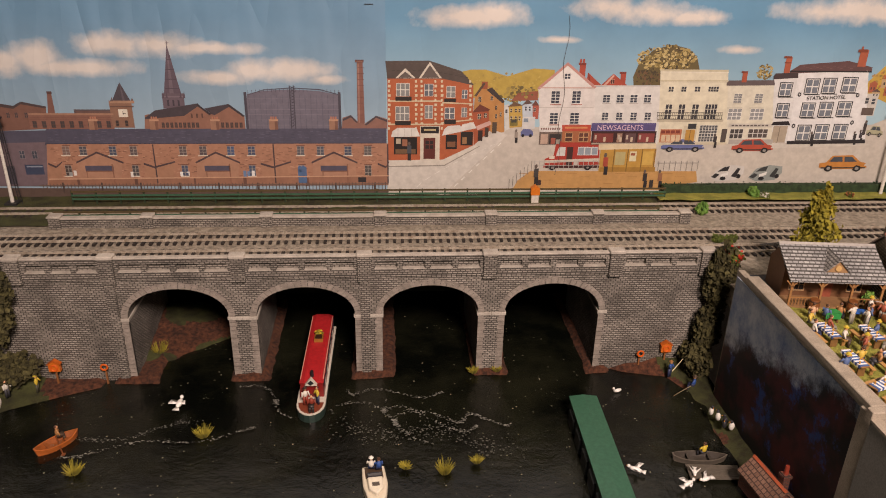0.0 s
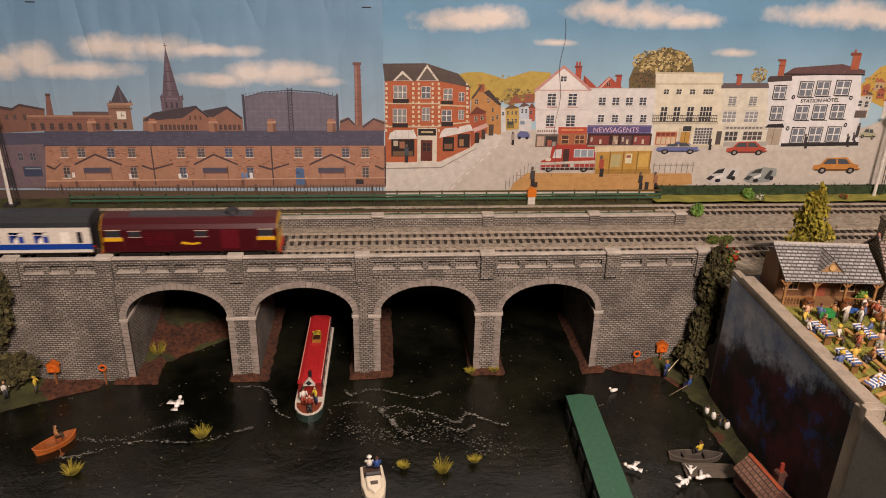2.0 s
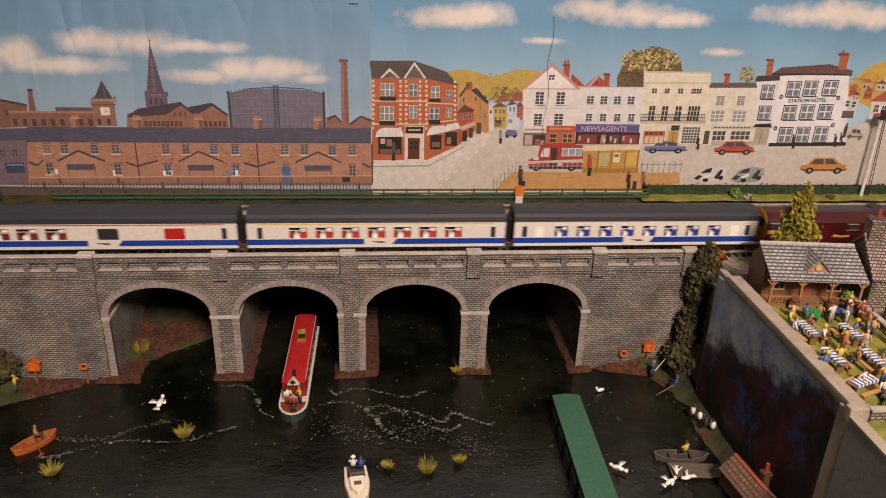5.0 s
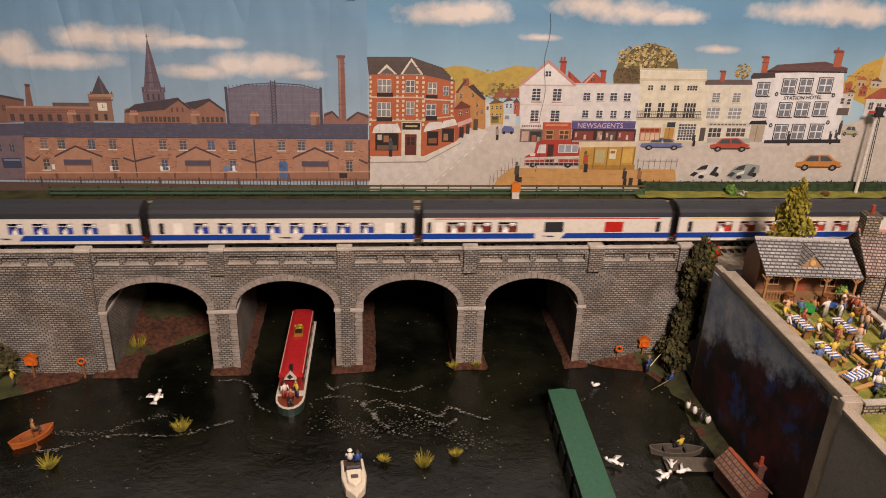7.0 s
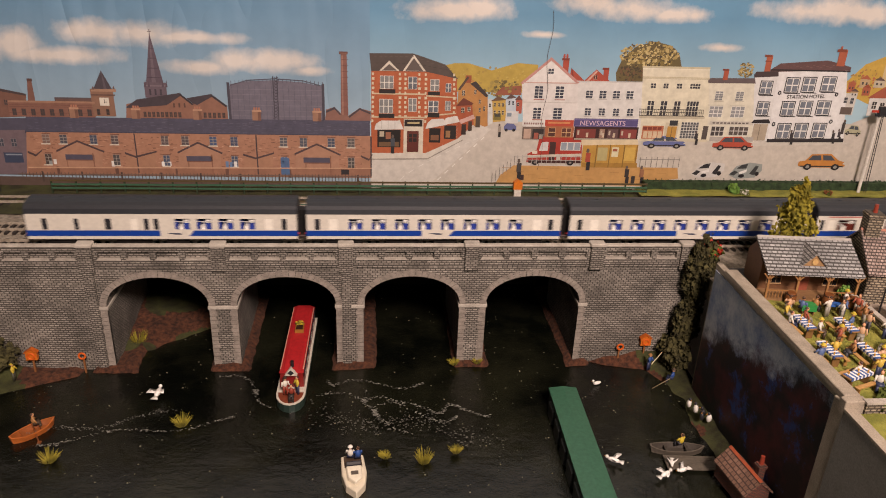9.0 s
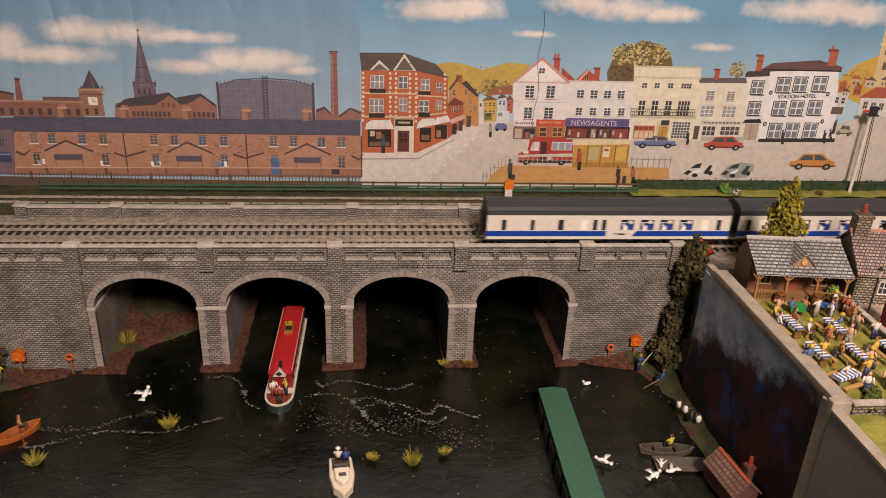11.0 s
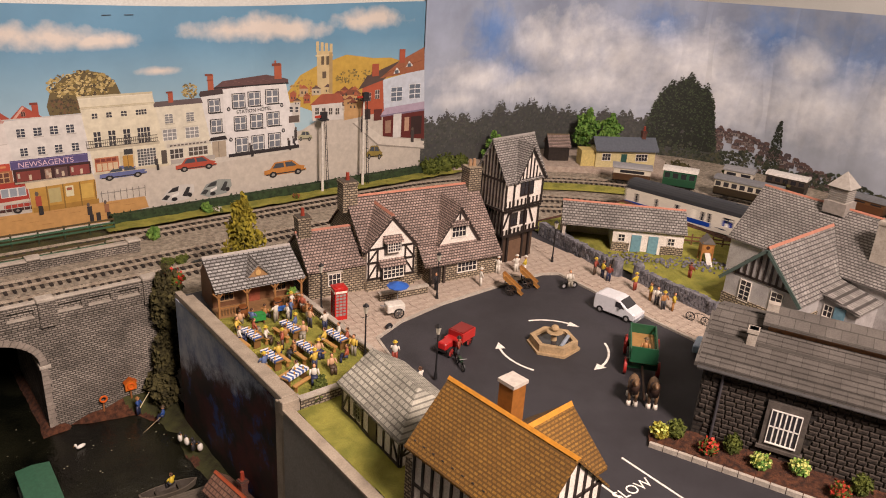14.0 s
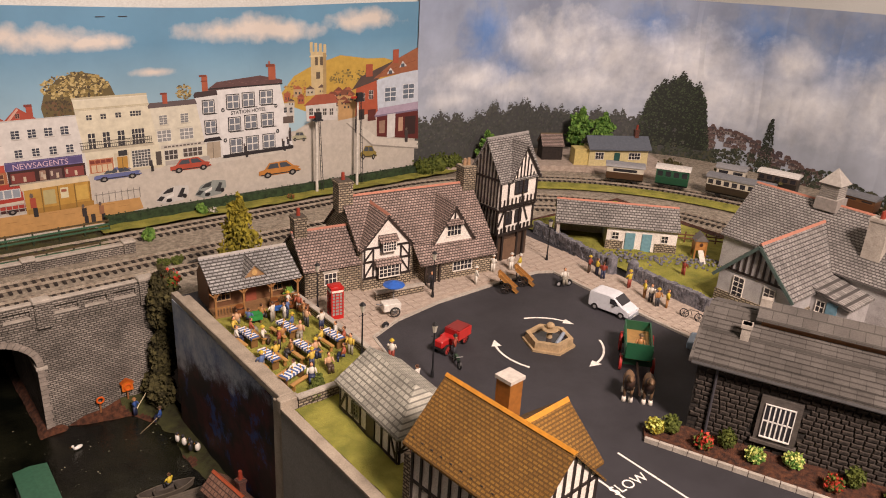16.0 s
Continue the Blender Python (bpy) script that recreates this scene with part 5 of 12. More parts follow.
    for j in range(15):
        x, z = rnd.uniform(-0.002, 0.002), 0.0020 + 0.0038 * j
        while x < L - 0.004:
            k = rnd.randrange(3)
            w, mb = shapes[k]
            c = x + w / 2
            x += w
            if c - w / 2 < 0 or any(abs(c - q) < 0.0135 + w * 0.45 and 0.008 < z < 0.046 for q in spots):
                continue
            place = pose(c, -0.0001, z + rnd.uniform(-0.0002, 0.0002), ry=rnd.uniform(-3, 3))
            if c < 0.125 and count < 300:
                ob = new("block", meshes[k])
                ob.parent = body
                ob.matrix_local = place
                count += 1
            else:
                rest.add(mb.v, mb.f, mat=place)
    tagged(part("far_blocks", rest, DARKB, body), "dark rough stone blocks", kind="stuff")


DARKB = grainy("rough_dark_stone", "4a423a", "2b2622", 130, 0.9, 0.7, 0.0008)
COPED = grainy("dark_dressed_stone", "5c5650", "4a4540", 120, 0.9, 0.4)
SLATEG = coursed("dark_slate_strip", "67635e", "595550", "47443f", 0.0100, 0.0040, "xz", joint=0.00025, strength=0.5)


def build_barn():
    t = thing("brown_roof_barn", pose(0.3890, -0.5130, ZT, rz=4), "timbered barn with a steep brown roof and orange ridge", "house")
    hw, L = 0.031, 0.096
    part("wall", MB().prism([(-hw + 0.003, 0), (hw - 0.003, 0), (hw - 0.003, 0.0600), (0, 0.0865), (-hw + 0.003, 0.0600)], "y", 0.003, L - 0.003), WALLW, t)
    gable_roof(t, -hw + 0.003, hw - 0.003, 0.003, L - 0.003, 0.0585, 0.0280, 0.0045, BROWNT, axis="y", ridge="c98a2c")
    fr = MB()
    for i in range(12):
        y = 0.005 + (L - 0.010) * i / 11
        timber(fr, y, 0, y, 0.060, -hw + 0.003, 0.0018, side="x")
    timber(fr, 0.004, 0.030, L - 0.004, 0.030, -hw + 0.003, 0.002, side="x")
    part("side_timber", fr, PAINT, t, "dark timber studs")
    fg = MB()
    for i in range(8):
        x = -0.026 + 0.0075 * i
        timber(fg, x, 0.03, x, 0.060 + 0.026 * (1 - abs(x) / 0.028), 0.003, 0.0019)
    timber(fg, -0.028, 0.060, 0.028, 0.060, 0.003, 0.002)
    timber(fg, -0.024, 0.062, -0.004, 0.078, 0.003, 0.0018)
    part("gable_timber", fg, PAINT, t, "dark timber studs")
    # wing to the east
    part("wing_wall", MB().prism([(0.022, 0), (0.076, 0), (0.076, 0.046), (0.049, 0.0690), (0.022, 0.046)], "x", 0, 0.052), WALLW, t)
    part("wing_roof", MB().prism([(0.0180, 0.0430), (0.049, 0.0705), (0.080, 0.0430), (0.080, 0.0452), (0.049, 0.0732), (0.0180, 0.0452)], "x", 0.0, 0.057), BROWNX, t)
    part("wing_ridge", MB().prism([(0.0470, 0.0718), (0.049, 0.0742), (0.051, 0.0718)], "x", 0.0, 0.057, "c98a2c"), PAINT, t)
    chimney_ob = part("chimney", MB().box(0.006, 0.052, 0.060, 0.0165, 0.0625, 0.1000, "94602a"), PAINT, t)
    part("chimney_cap", MB().box(0.0052, 0.0512, 0.1000, 0.0173, 0.0633, 0.1022, "c4beb4"), PAINT, chimney_ob)
    for k in range(3):
        part("chimney_pot", MB().rod((-0.020 + 0.0035 * k, L + 0.004, 0.0400), (-0.020 + 0.0035 * k, L + 0.004, 0.0480), 0.0019, 0.0015, 9, "6b2d20"), PAINT, t)
    part("flue", MB().box(-0.024, L + 0.0005, 0, -0.009, L + 0.0075, 0.0400), RUBBLE, t)


def build_market_hall():
    t = thing("timbered_shed", pose(0.4040, -0.3800, ZT, rz=-3), "small black and white timbered shed with a hipped slate roof", "shed")
    hw, L = 0.0260, 0.078
    part("wall", MB().box(-hw, 0, 0, hw, L, 0.0220), WALLW, t)
    part("gable_wall", MB().prism([(-hw, 0.022), (hw, 0.022), (0, 0.0400)], "y", L - 0.002, L), WALLW, t)
    e = 0.003
    zs, zr = 0.0215, 0.0410
    vs = [(-hw - e, -e, zs), (hw + e, -e, zs), (hw + e, L + e, zs), (-hw - e, L + e, zs), (0, 0.020, zr), (0, L + e, zr)]
    vs += [(x, y, z + 0.002) for x, y, z in vs]
    fs = [(6, 7, 10), (7, 8, 11, 10), (9, 6, 10, 11), (0, 4, 1), (1, 4, 5, 2), (3, 5, 4, 0), (0, 1, 7, 6), (1, 2, 8, 7), (3, 0, 6, 9), (2, 5, 11, 8), (5, 3, 9, 11)]
    part("roof", MB().add(vs, fs), SLATEL, t)
    fr = MB()
    for i in range(9):
        y = 0.001 + (L - 0.002) * i / 8
        timber(fr, y, 0, y, 0.022, -hw, 0.0016, side="x")
    timber(fr, 0, 0.0015, L, 0.0015, -hw, 0.003, side="x")
    timber(fr, 0, 0.0205, L, 0.0205, -hw, 0.002, side="x")
    timber(fr, 0.001, 0.003, 0.010, 0.020, -hw, 0.0016, side="x")
    timber(fr, L - 0.001, 0.003, L - 0.010, 0.020, -hw, 0.0016, side="x")
    part("side_timber", fr, PAINT, t, "dark timber studs")
    f2 = MB()
    for i in range(5):
        x = -hw + 0.001 + (2 * hw - 0.002) * i / 4
        timber(f2, x, 0, x, 0.022, 0, 0.0016)
    timber(f2, -hw, 0.0205, hw, 0.0205, 0, 0.002)
    timber(f2, -hw, 0.0100, hw, 0.0100, 0, 0.0016)
    for i in range(4):
        a = -hw + 2 * hw * i / 4
        timber(f2, a + 0.0015, 0.011, a + 0.0115, 0.0195, 0, 0.0014)
    part("end_timber", f2, PAINT, t, "dark timber studs")
    part("door", MB().box(-hw - 0.0008, 0.030, 0, -hw + 0.0004, 0.040, 0.0180, "4a3f30"), PAINT, t)
    window(t, 0.056, 0.0070, 0.0080, 0.0095, -hw, 3, 3, "8a8a72", side="x")


SLATEL = coursed("pale_slate", "b8b6a8", "9a998d", "75736a", 0.0052, 0.0024, "yz", strength=0.5, patch=0.45)


def build_drystone():
    rnd = random.Random(11)
    t = thing("dry_stone_wall", pose(0, 0, ZT - 0.001), "grey dry stone wall with upright coping stones", "wall")
    for (xa, ya), (xb, yb) in (((0.776, -0.112), (0.757, -0.240)), ((0.764, -0.272), (0.763, -0.365))):
        d = Vector((xb - xa, yb - ya, 0))
        a = math.degrees(math.atan2(d.y, d.x))
        part("wall_core", MB().box(0, -0.0025, 0, d.length, 0.0025, 0.0120, mat=pose(xa, ya, 0, rz=a)), DRY, t)
        n = int(d.length / 0.0052)
        for j in range(3):
            for i in range(n):
                L, h = 0.0044 + rnd.uniform(-0.0008, 0.0006), 0.0036
                x = (i + 0.5 + 0.5 * (j % 2)) * d.length / n
                w = 0.0034 + rnd.uniform(-0.0004, 0.0006)
                part("stone", MB().box(x - L / 2, -w, j * 0.004, x + L / 2, w, j * 0.004 + h, mat=pose(xa, ya, 0, rz=a + rnd.uniform(-0.3, 0.3))), DRY, t)
        for i in range(int(d.length / 0.0034)):
            x = (i + 0.5) * 0.0034
            part("cope_stone", MB().box(x - 0.0013, -0.0034, 0.012, x + 0.0013, 0.0034, 0.0150 + rnd.uniform(0, 0.0016), mat=pose(xa, ya, 0, rz=a + rnd.uniform(-1, 1))), DRY, t)
    for x, y in ((0.757, -0.246), (0.7645, -0.268)):
        part("gate_pier", MB().rod((x, y, 0), (x, y, 0.0185), 0.0062, 0.0056, 12).ball((x, y, 0.0185), (0.0058, 0.0058, 0.0030), n=12, k=5), DRY, t)


DRY = grainy("dry_stone", "84848a", "56565c", 160, 0.9, 0.8, 0.001)

build_retaining()
build_pavement()
build_markings()
build_pavilion()
build_small_cottage()
build_cottage()
build_tower()
build_shed_row()
build_station()
build_goods_shed()
build_barn()
build_market_hall()
build_drystone()


# ---- on and beside the water ----
def narrowboat():
    t = thing("narrowboat", pose(-0.0525, 0.004, 0, rz=-1.0), "long narrowboat with a red roof lying under an arch", "boat")
    W, n = 0.0135, 8
    hull = [(-W, 0.080), (-W, -0.066)] + [(-W * math.cos(math.pi * i / n), -0.066 - 0.0175 * math.sin(math.pi * i / n)) for i in range(1, n)] + [(W, -0.066), (W, 0.080)]
    part("hull", MB().prism(hull, "z", -0.004, 0.0085, "2a3a34"), GLOSS, t)
    part("gunwale", MB().prism([(x * 1.03, y * 1.004) for x, y in hull], "z", 0.0085, 0.0098, "cfcabb"), PAINT, t)
    part("deck", MB().prism([(x * 0.9, y * 0.985) for x, y in hull[1:-1]], "z", 0.0098, 0.0104, "7a3b26"), PAINT, t)
    w = 0.0118
    part("cabin", MB().prism([(-w, 0.0098), (w, 0.0098), (w * 0.90, 0.0262), (-w * 0.90, 0.0262)], "y", -0.055, 0.075, "7c1c1a"), GLOSS, t)
    part("roof", MB().prism([(-w * 0.99, 0.0262), (w * 0.99, 0.0262), (w * 0.6, 0.0282), (-w * 0.6, 0.0282)], "y", -0.056, 0.076, "b4262a"), PAINT, t)
    for i in range(6):
        for s in (-1, 1):
            y = -0.045 + 0.022 * i
            part("side_window", MB().box(s * w * 0.95 - 0.0009, y, 0.0150, s * w * 0.95 + 0.0009, y + 0.012, 0.0225, "17171a"), GLASS, t)
    part("roof_box", MB().box(-0.004, 0.016, 0.0280, 0.005, 0.026, 0.0320, "9c6a2a").box(-0.003, 0.017, 0.0320, 0.004, 0.025, 0.0326, "3b2417"), PAINT, t)
    part("roof_rail", MB().rod((w * 0.93, -0.05, 0.0274), (w * 0.93, 0.072, 0.0274), 0.0005, n=6, col="d9a38e").rod((-w * 0.93, -0.05, 0.0274), (-w * 0.93, 0.072, 0.0274), 0.0005, n=6, col="d9a38e"), PAINT, t)
    part("chimney", MB().rod((0.0, -0.047, 0.028), (0.0, -0.047, 0.0345), 0.0018, 0.0016, 10, "1f1f22"), PAINT, t)
    part("cabin_front", MB().prism([(-0.006, 0.0262), (0.006, 0.0262), (0.0, 0.0345)], "y", -0.0605, -0.0565, "cfcabb"), PAINT, t)
    part("diamond", MB().prism([(-0.003, 0.0295), (0, 0.0270), (0.003, 0.0295), (0, 0.0325)], "y", -0.0612, -0.0605, "23272a"), PAINT, t)
    bush(-0.0520, 0.0330, 0.0284, 0.0065, 0.005, 0.0038, FOLIY, "yellow flowers in a box on the boat roof", 90, 0.0010, 3, "flower_box", blossoms="d8b62c")
    figurine(-0.0585, -0.0640, 0.0104, 20, "d8d4c8", "8a3a2a", "3a2a20")
    figurine(-0.0470, -0.0630, 0.0104, -60, "c9b23a", "2b3350")
    figurine(-0.0520, -0.0720, 0.0104, 0, "8a3a2a", "2b2320", sit=True)


def barge():
    t = thing("covered_barge", pose(0.1955, -0.0800, 0, rz=-1.6), "long barge with a flat dark green cover", "boat")
    part("hull", MB().prism([(0, 0.001), (0.025, 0.001), (0.025, -0.30), (0, -0.30)], "z", -0.006, 0.0195, "1d2422"), PAINT, t)
    part("cover", MB().prism([(-0.001, 0.0195), (0.026, 0.0195), (0.026, 0.0222), (0.0125, 0.0240), (-0.001, 0.0222)], "y", -0.30, 0.002, "34604a"), PAINT, t, "flat matt green cover")
    part("cleat", MB().box(0.010, 0.002, 0.018, 0.015, 0.005, 0.021, "26302c"), PAINT, t)
    for i in range(10):
        part("rubbing_strake", MB().box(-0.0022, -0.28 + 0.028 * i, 0.0, 0.0, -0.262 + 0.028 * i, 0.0150, "262a29"), PAINT, t)


def open_boat(name, x, y, rz, L, W, col, inner, label, z=0.0):
    t = thing(name, pose(x, y, z, rz=rz), label, "boat")
    n = 12
    out, inn = [], []
    for i in range(n + 1):
        u = -1 + 2 * i / n
        w = W / 2 * (1 - abs(u) ** 2.6 * (0.75 if u < 0 else 1.0))
        out.append((u * L / 2, w))
    mb = MB()
    ring = out + [(px, -py) for px, py in reversed(out)]
    m = len(ring)
    vs = [(a * 0.9, b * 0.7, -0.0015) for a, b in ring] + [(a, b, 0.0055 + 0.002 * (abs(a) * 2 / L) ** 3) for a, b in ring] + [(a * 0.94, b * 0.82, 0.0055 + 0.002 * (abs(a) * 2 / L) ** 3) for a, b in ring] + [(a * 0.85, b * 0.6, 0.0012) for a, b in ring]
    for k in range(3):
        mb.add([], [])
    mb.v = vs
    for k in range(3):
        for i in range(m):
            mb.f.append([k * m + i, k * m + (i + 1) % m, (k + 1) * m + (i + 1) % m, (k + 1) * m + i])
            mb.c.append(C(col if k < 2 else inner))
            mb.m.append(0)
    mb.f.append(list(range(3 * m, 4 * m)))
    mb.c.append(C(inner))
    mb.m.append(0)
    part("hull", mb, PAINT, t)
    for dx in (-0.2, 0.18):
        part("thwart", MB().box(dx * L - 0.0015, -W * 0.38, 0.0040, dx * L + 0.0015, W * 0.38, 0.0048, inner), PAINT, t)
    return t


def cruiser():
    t = thing("cabin_cruiser", pose(0.0090, -0.1740, 0, rz=6), "small cream cabin cruiser with an open cockpit", "boat")
    prof = [(-0.0095, 0.022), (-0.0105, 0.0), (-0.0080, -0.014), (0, -0.024), (0.0080, -0.014), (0.0105, 0.0), (0.0095, 0.022)]
    part("hull", MB().prism(prof, "z", -0.003, 0.0075, "d8cfb8"), GLOSS, t, bevel=0.0008)
    part("cabin", MB().prism([(-0.0065, 0.004), (-0.0060, -0.009), (0, -0.016), (0.0060, -0.009), (0.0065, 0.004)], "z", 0.0075, 0.0120, "e4dcc6"), GLOSS, t, bevel=0.0008)
    part("windscreen", MB().box(-0.0062, 0.004, 0.0105, 0.0062, 0.0052, 0.0155, "2a2a2d"), GLASS, t)
    part("cockpit_floor", MB().box(-0.0075, 0.0065, 0.0072, 0.0075, 0.0205, 0.0079, "4a3a2c"), PAINT, t)
    part("cabin_hatch", MB().box(-0.0030, -0.0075, 0.0118, 0.0030, -0.0035, 0.0126, "5a5148"), PAINT, t)
    figurine(0.0055, -0.1600, 0.0078, 180, "d8d4c8", "2b3350", "eeeae0", sit=True)
    figurine(0.0120, -0.1610, 0.0078, 190, "2f4f8f", "2b3350", sit=True)


def gull(x, y, z, rz, s=1.0, swim=False):
    t = MB()
    t.ball((0, 0, 0.002 * s), (0.0058 * s, 0.0023 * s, 0.0021 * s), "f3f1ea", n=9, k=6)
    t.ball((0.0062 * s, 0, 0.0034 * s + (0.003 * s if swim else 0)), 0.0016 * s, "f3f1ea", n=7, k=5)
    if swim:
        t.rod((0.0045 * s, 0, 0.002 * s), (0.0060 * s, 0, 0.0062 * s), 0.0011 * s, 0.0009 * s, 6, "f3f1ea")
    t.rod((0.0074 * s, 0, 0.0033 * s + (0.003 * s if swim else 0)), (0.0090 * s, 0, 0.0030 * s + (0.003 * s if swim else 0)), 0.0004 * s, 0.0001, 5, "d08a2a")
    if not swim:
        for q in (-1, 1):
            t.add([(0.002 * s, q * 0.0015 * s, 0.003 * s), (-0.002 * s, q * 0.0015 * s, 0.003 * s), (-0.0055 * s, q * 0.0066 * s, 0.0055 * s), (-0.001 * s, q * 0.0052 * s, 0.0060 * s),
                   (0.002 * s, q * 0.0015 * s, 0.0024 * s), (-0.002 * s, q * 0.0015 * s, 0.0024 * s), (-0.0055 * s, q * 0.0066 * s, 0.0051 * s), (-0.001 * s, q * 0.0052 * s, 0.0055 * s)],
                  [(0, 1, 2, 3), (7, 6, 5, 4), (0, 3, 7, 4), (1, 5, 6, 2), (2, 6, 7, 3)], "f3f1ea")
        t.prism([(-0.005 * s, -0.0012 * s), (-0.009 * s, -0.0028 * s), (-0.009 * s, 0.0028 * s), (-0.005 * s, 0.0012 * s)], "z", 0.0015 * s, 0.0022 * s, "e4e2da")
    return single("swan" if swim else "gull", t, PAINT, "white swan resting on the dark water" if swim else "white gull with spread wings over the water", "bird", "white birds", smooth=True, m=pose(x, y, z, rz=rz))


def lifebuoy(x, y, z, house):
    t = thing("lifebuoy_post", pose(x, y, z), "orange lifebuoy %s on a wooden post" % ("in a small house" if house else "ring"), "lifebuoy", "lifebuoys on posts")
    part("post", MB().box(-0.0008, 0, -0.006, 0.0008, 0.0016, 0.018, "8a5a34"), PAINT, t)
    if house:
        part("box", MB().prism([(-0.0055, 0.0170), (0.0055, 0.0170), (0.0055, 0.0255), (0, 0.0290), (-0.0055, 0.0255)], "y", -0.0020, 0.0020, "c96a1c"), PAINT, t)
        part("box_roof", MB().prism([(-0.0065, 0.0248), (0, 0.0290), (0.0065, 0.0248), (0.0065, 0.0258), (0, 0.0302), (-0.0065, 0.0258)], "y", -0.0028, 0.0026, "b85a16"), PAINT, t)
    zc = 0.0215
    ring = MB()
    n, k = 16, 6
    for i in range(n):
        a = 6.2832 * i / n
        for j in range(k):
            b = 6.2832 * j / k
            r = 0.0032 + 0.0010 * math.cos(b)
            ring.v.append((r * math.cos(a), -0.0024 + 0.0010 * math.sin(b), zc + r * math.sin(a)))
    ring.f = [[i * k + j, i * k + (j + 1) % k, ((i + 1) % n) * k + (j + 1) % k, ((i + 1) % n) * k + j] for i in range(n) for j in range(k)]
    ring.c, ring.m = [C("d4601a")] * len(ring.f), [0] * len(ring.f)
    part("ring", ring, PAINT, t)


def waterside():
    narrowboat()
    barge()
    open_boat("rowing_boat", -0.2770, -0.1020, 47, 0.040, 0.0165, "b5642a", "8f4f22", "small orange wooden rowing boat with oars out")
    single("oar", MB().rod((-0.2795, -0.097, 0.0065), (-0.2665, -0.1170, 0.0015), 0.0006, n=6, col="7a4420").box(-0.2680, -0.1185, 0.001, -0.2650, -0.1150, 0.0022, "7a4420"), PAINT, "wooden oar dipping into the water", "oar")
    figurine(-0.2770, -0.0985, 0.0030, 120, "a87a4a", "4a3a2c", sit=True)
    cruiser()
    open_boat("punt", 0.2990, -0.1500, -4, 0.050, 0.0150, "5d564c", "433d36", "grey weathered punt moored at the bank")
    figurine(0.3020, -0.1500, 0.0040, 200, "c9b23a", "3a3a3f", sit=True)
    raft = thing("landing_stage", pose(0.3050, -0.1690, 0.0, rz=-5), "weathered grey plank landing stage", "jetty")
    for i in range(6):
        part("plank", MB().box(-0.023, -0.009 + 0.003 * i, 0.0025, 0.023, -0.0064 + 0.003 * i, 0.0040, "5f584e"), PAINT, raft)
    part("bearer", MB().box(-0.020, -0.009, -0.003, -0.018, 0.009, 0.0025, "4a4239").box(0.018, -0.009, -0.003, 0.020, 0.009, 0.0025, "4a4239"), PAINT, raft)
    gull(-0.1800, -0.0540, 0.0060, 85, 1.25)
    gull(0.2360, -0.1640, 0.003, 150, 1.0)
    gull(0.2760, -0.1840, 0.003, 30, 1.0)
    gull(0.2935, -0.1790, 0.003, 200, 0.9)
    gull(0.2860, -0.1715, 0.0045, 250, 0.8)
    gull(0.2550, -0.0420, 0.0, 200, 0.85, True)
    for k, (x, y) in enumerate(((0.3330, -0.1050), (0.3370, -0.1120), (0.3400, -0.1200), (0.3345, -0.1165), (0.3300, -0.0960))):
        mb = MB().ball((0, 0, 0.0045), (0.0022, 0.0030, 0.0045), "e9e6dc" if k % 2 == 0 else "2b2b2e", n=8, k=6).ball((0, -0.0012, 0.0100), 0.0017, "26262a", n=7, k=5).rod((0, -0.0024, 0.0100), (0, -0.0044, 0.0096), 0.0005, 0.0001, 5, "c9862c")
        single("goose", mb, PAINT, "small black and white goose standing on the bank", "bird", "geese on the bank", smooth=True, m=pose(x, y, 0.009, rz=200 + 40 * k))
    for k, (x, y, h) in enumerate(((-0.150, -0.094, 0.010), (-0.250, -0.140, 0.010), (0.069, -0.154, 0.012), (-0.224, 0.045, 0.014), (0.11, -0.005, 0.006), (0.135, -0.003, 0.006), (0.098, -0.146, 0.006), (0.035, -0.150, 0.005))):
        tuft(x, y, 0.001 if k < 3 else 0.004, h, seed=k + 3, r=0.0085 if k < 4 else 0.006)
    lifebuoy(0.3150, -0.0040, 0.006, True)
    lifebuoy(0.2880, -0.0030, 0.000, False)
    lifebuoy(-0.3100, -0.0090, 0.002, True)
    lifebuoy(-0.2630, -0.0060, 0.000, False)
    a = figurine(0.3150, -0.0230, 0.004, 30, "2f4f8f", "2b3350", "a87a4a", arm=1, label="tiny angler figurine standing on the bank")
    single("fishing_rod", MB().rod((0.3155, -0.0280, 0.014), (0.3360, -0.0180, 0.0330), 0.0005, 0.0002, 5, "d9cfa8"), PAINT, "pale fishing rod held over the bank", "fishing rod", "fishing rods")
    figurine(0.3310, -0.0490, 0.0055, 240, "2f4f8f", "2b3350", "5a4a3a", sit=True, label="tiny seated angler figurine on the bank")
    single("fishing_rod", MB().rod((0.3270, -0.0520, 0.012), (0.3080, -0.0570, 0.004), 0.0005, 0.0002, 5, "8a7a58"), PAINT, "dark fishing rod reaching to the water", "fishing rod", "fishing rods")
    figurine(-0.3480, -0.0330, 0.006, 60, "d8d4c8", "3a3a3f", label="tiny angler figurine on the turf bank")
    open_boat("dinghy", -0.3560, -0.0480, 100, 0.034, 0.013, "bdb8ae", "8f8a80", "small grey dinghy drawn up on the bank")
    figurine(-0.3250, -0.0210, 0.003, 90, "c9b23a", "4a4a3c", "c9b23a", label="tiny angler figurine in yellow")
    hut = thing("boat_hut", pose(0.3310, -0.2080, 0.006, rz=8), "small brick hut with a brown tiled roof", "hut")
    gable_walls(hut, -0.011, 0.011, -0.021, 0.021, 0.016, 0.010, BRICKR, axis="y")
    gable_roof(hut, -0.011, 0.011, -0.021, 0.021, 0.0165, 0.010, 0.0025, HUTROOF, axis="y", ridge="a4502f")
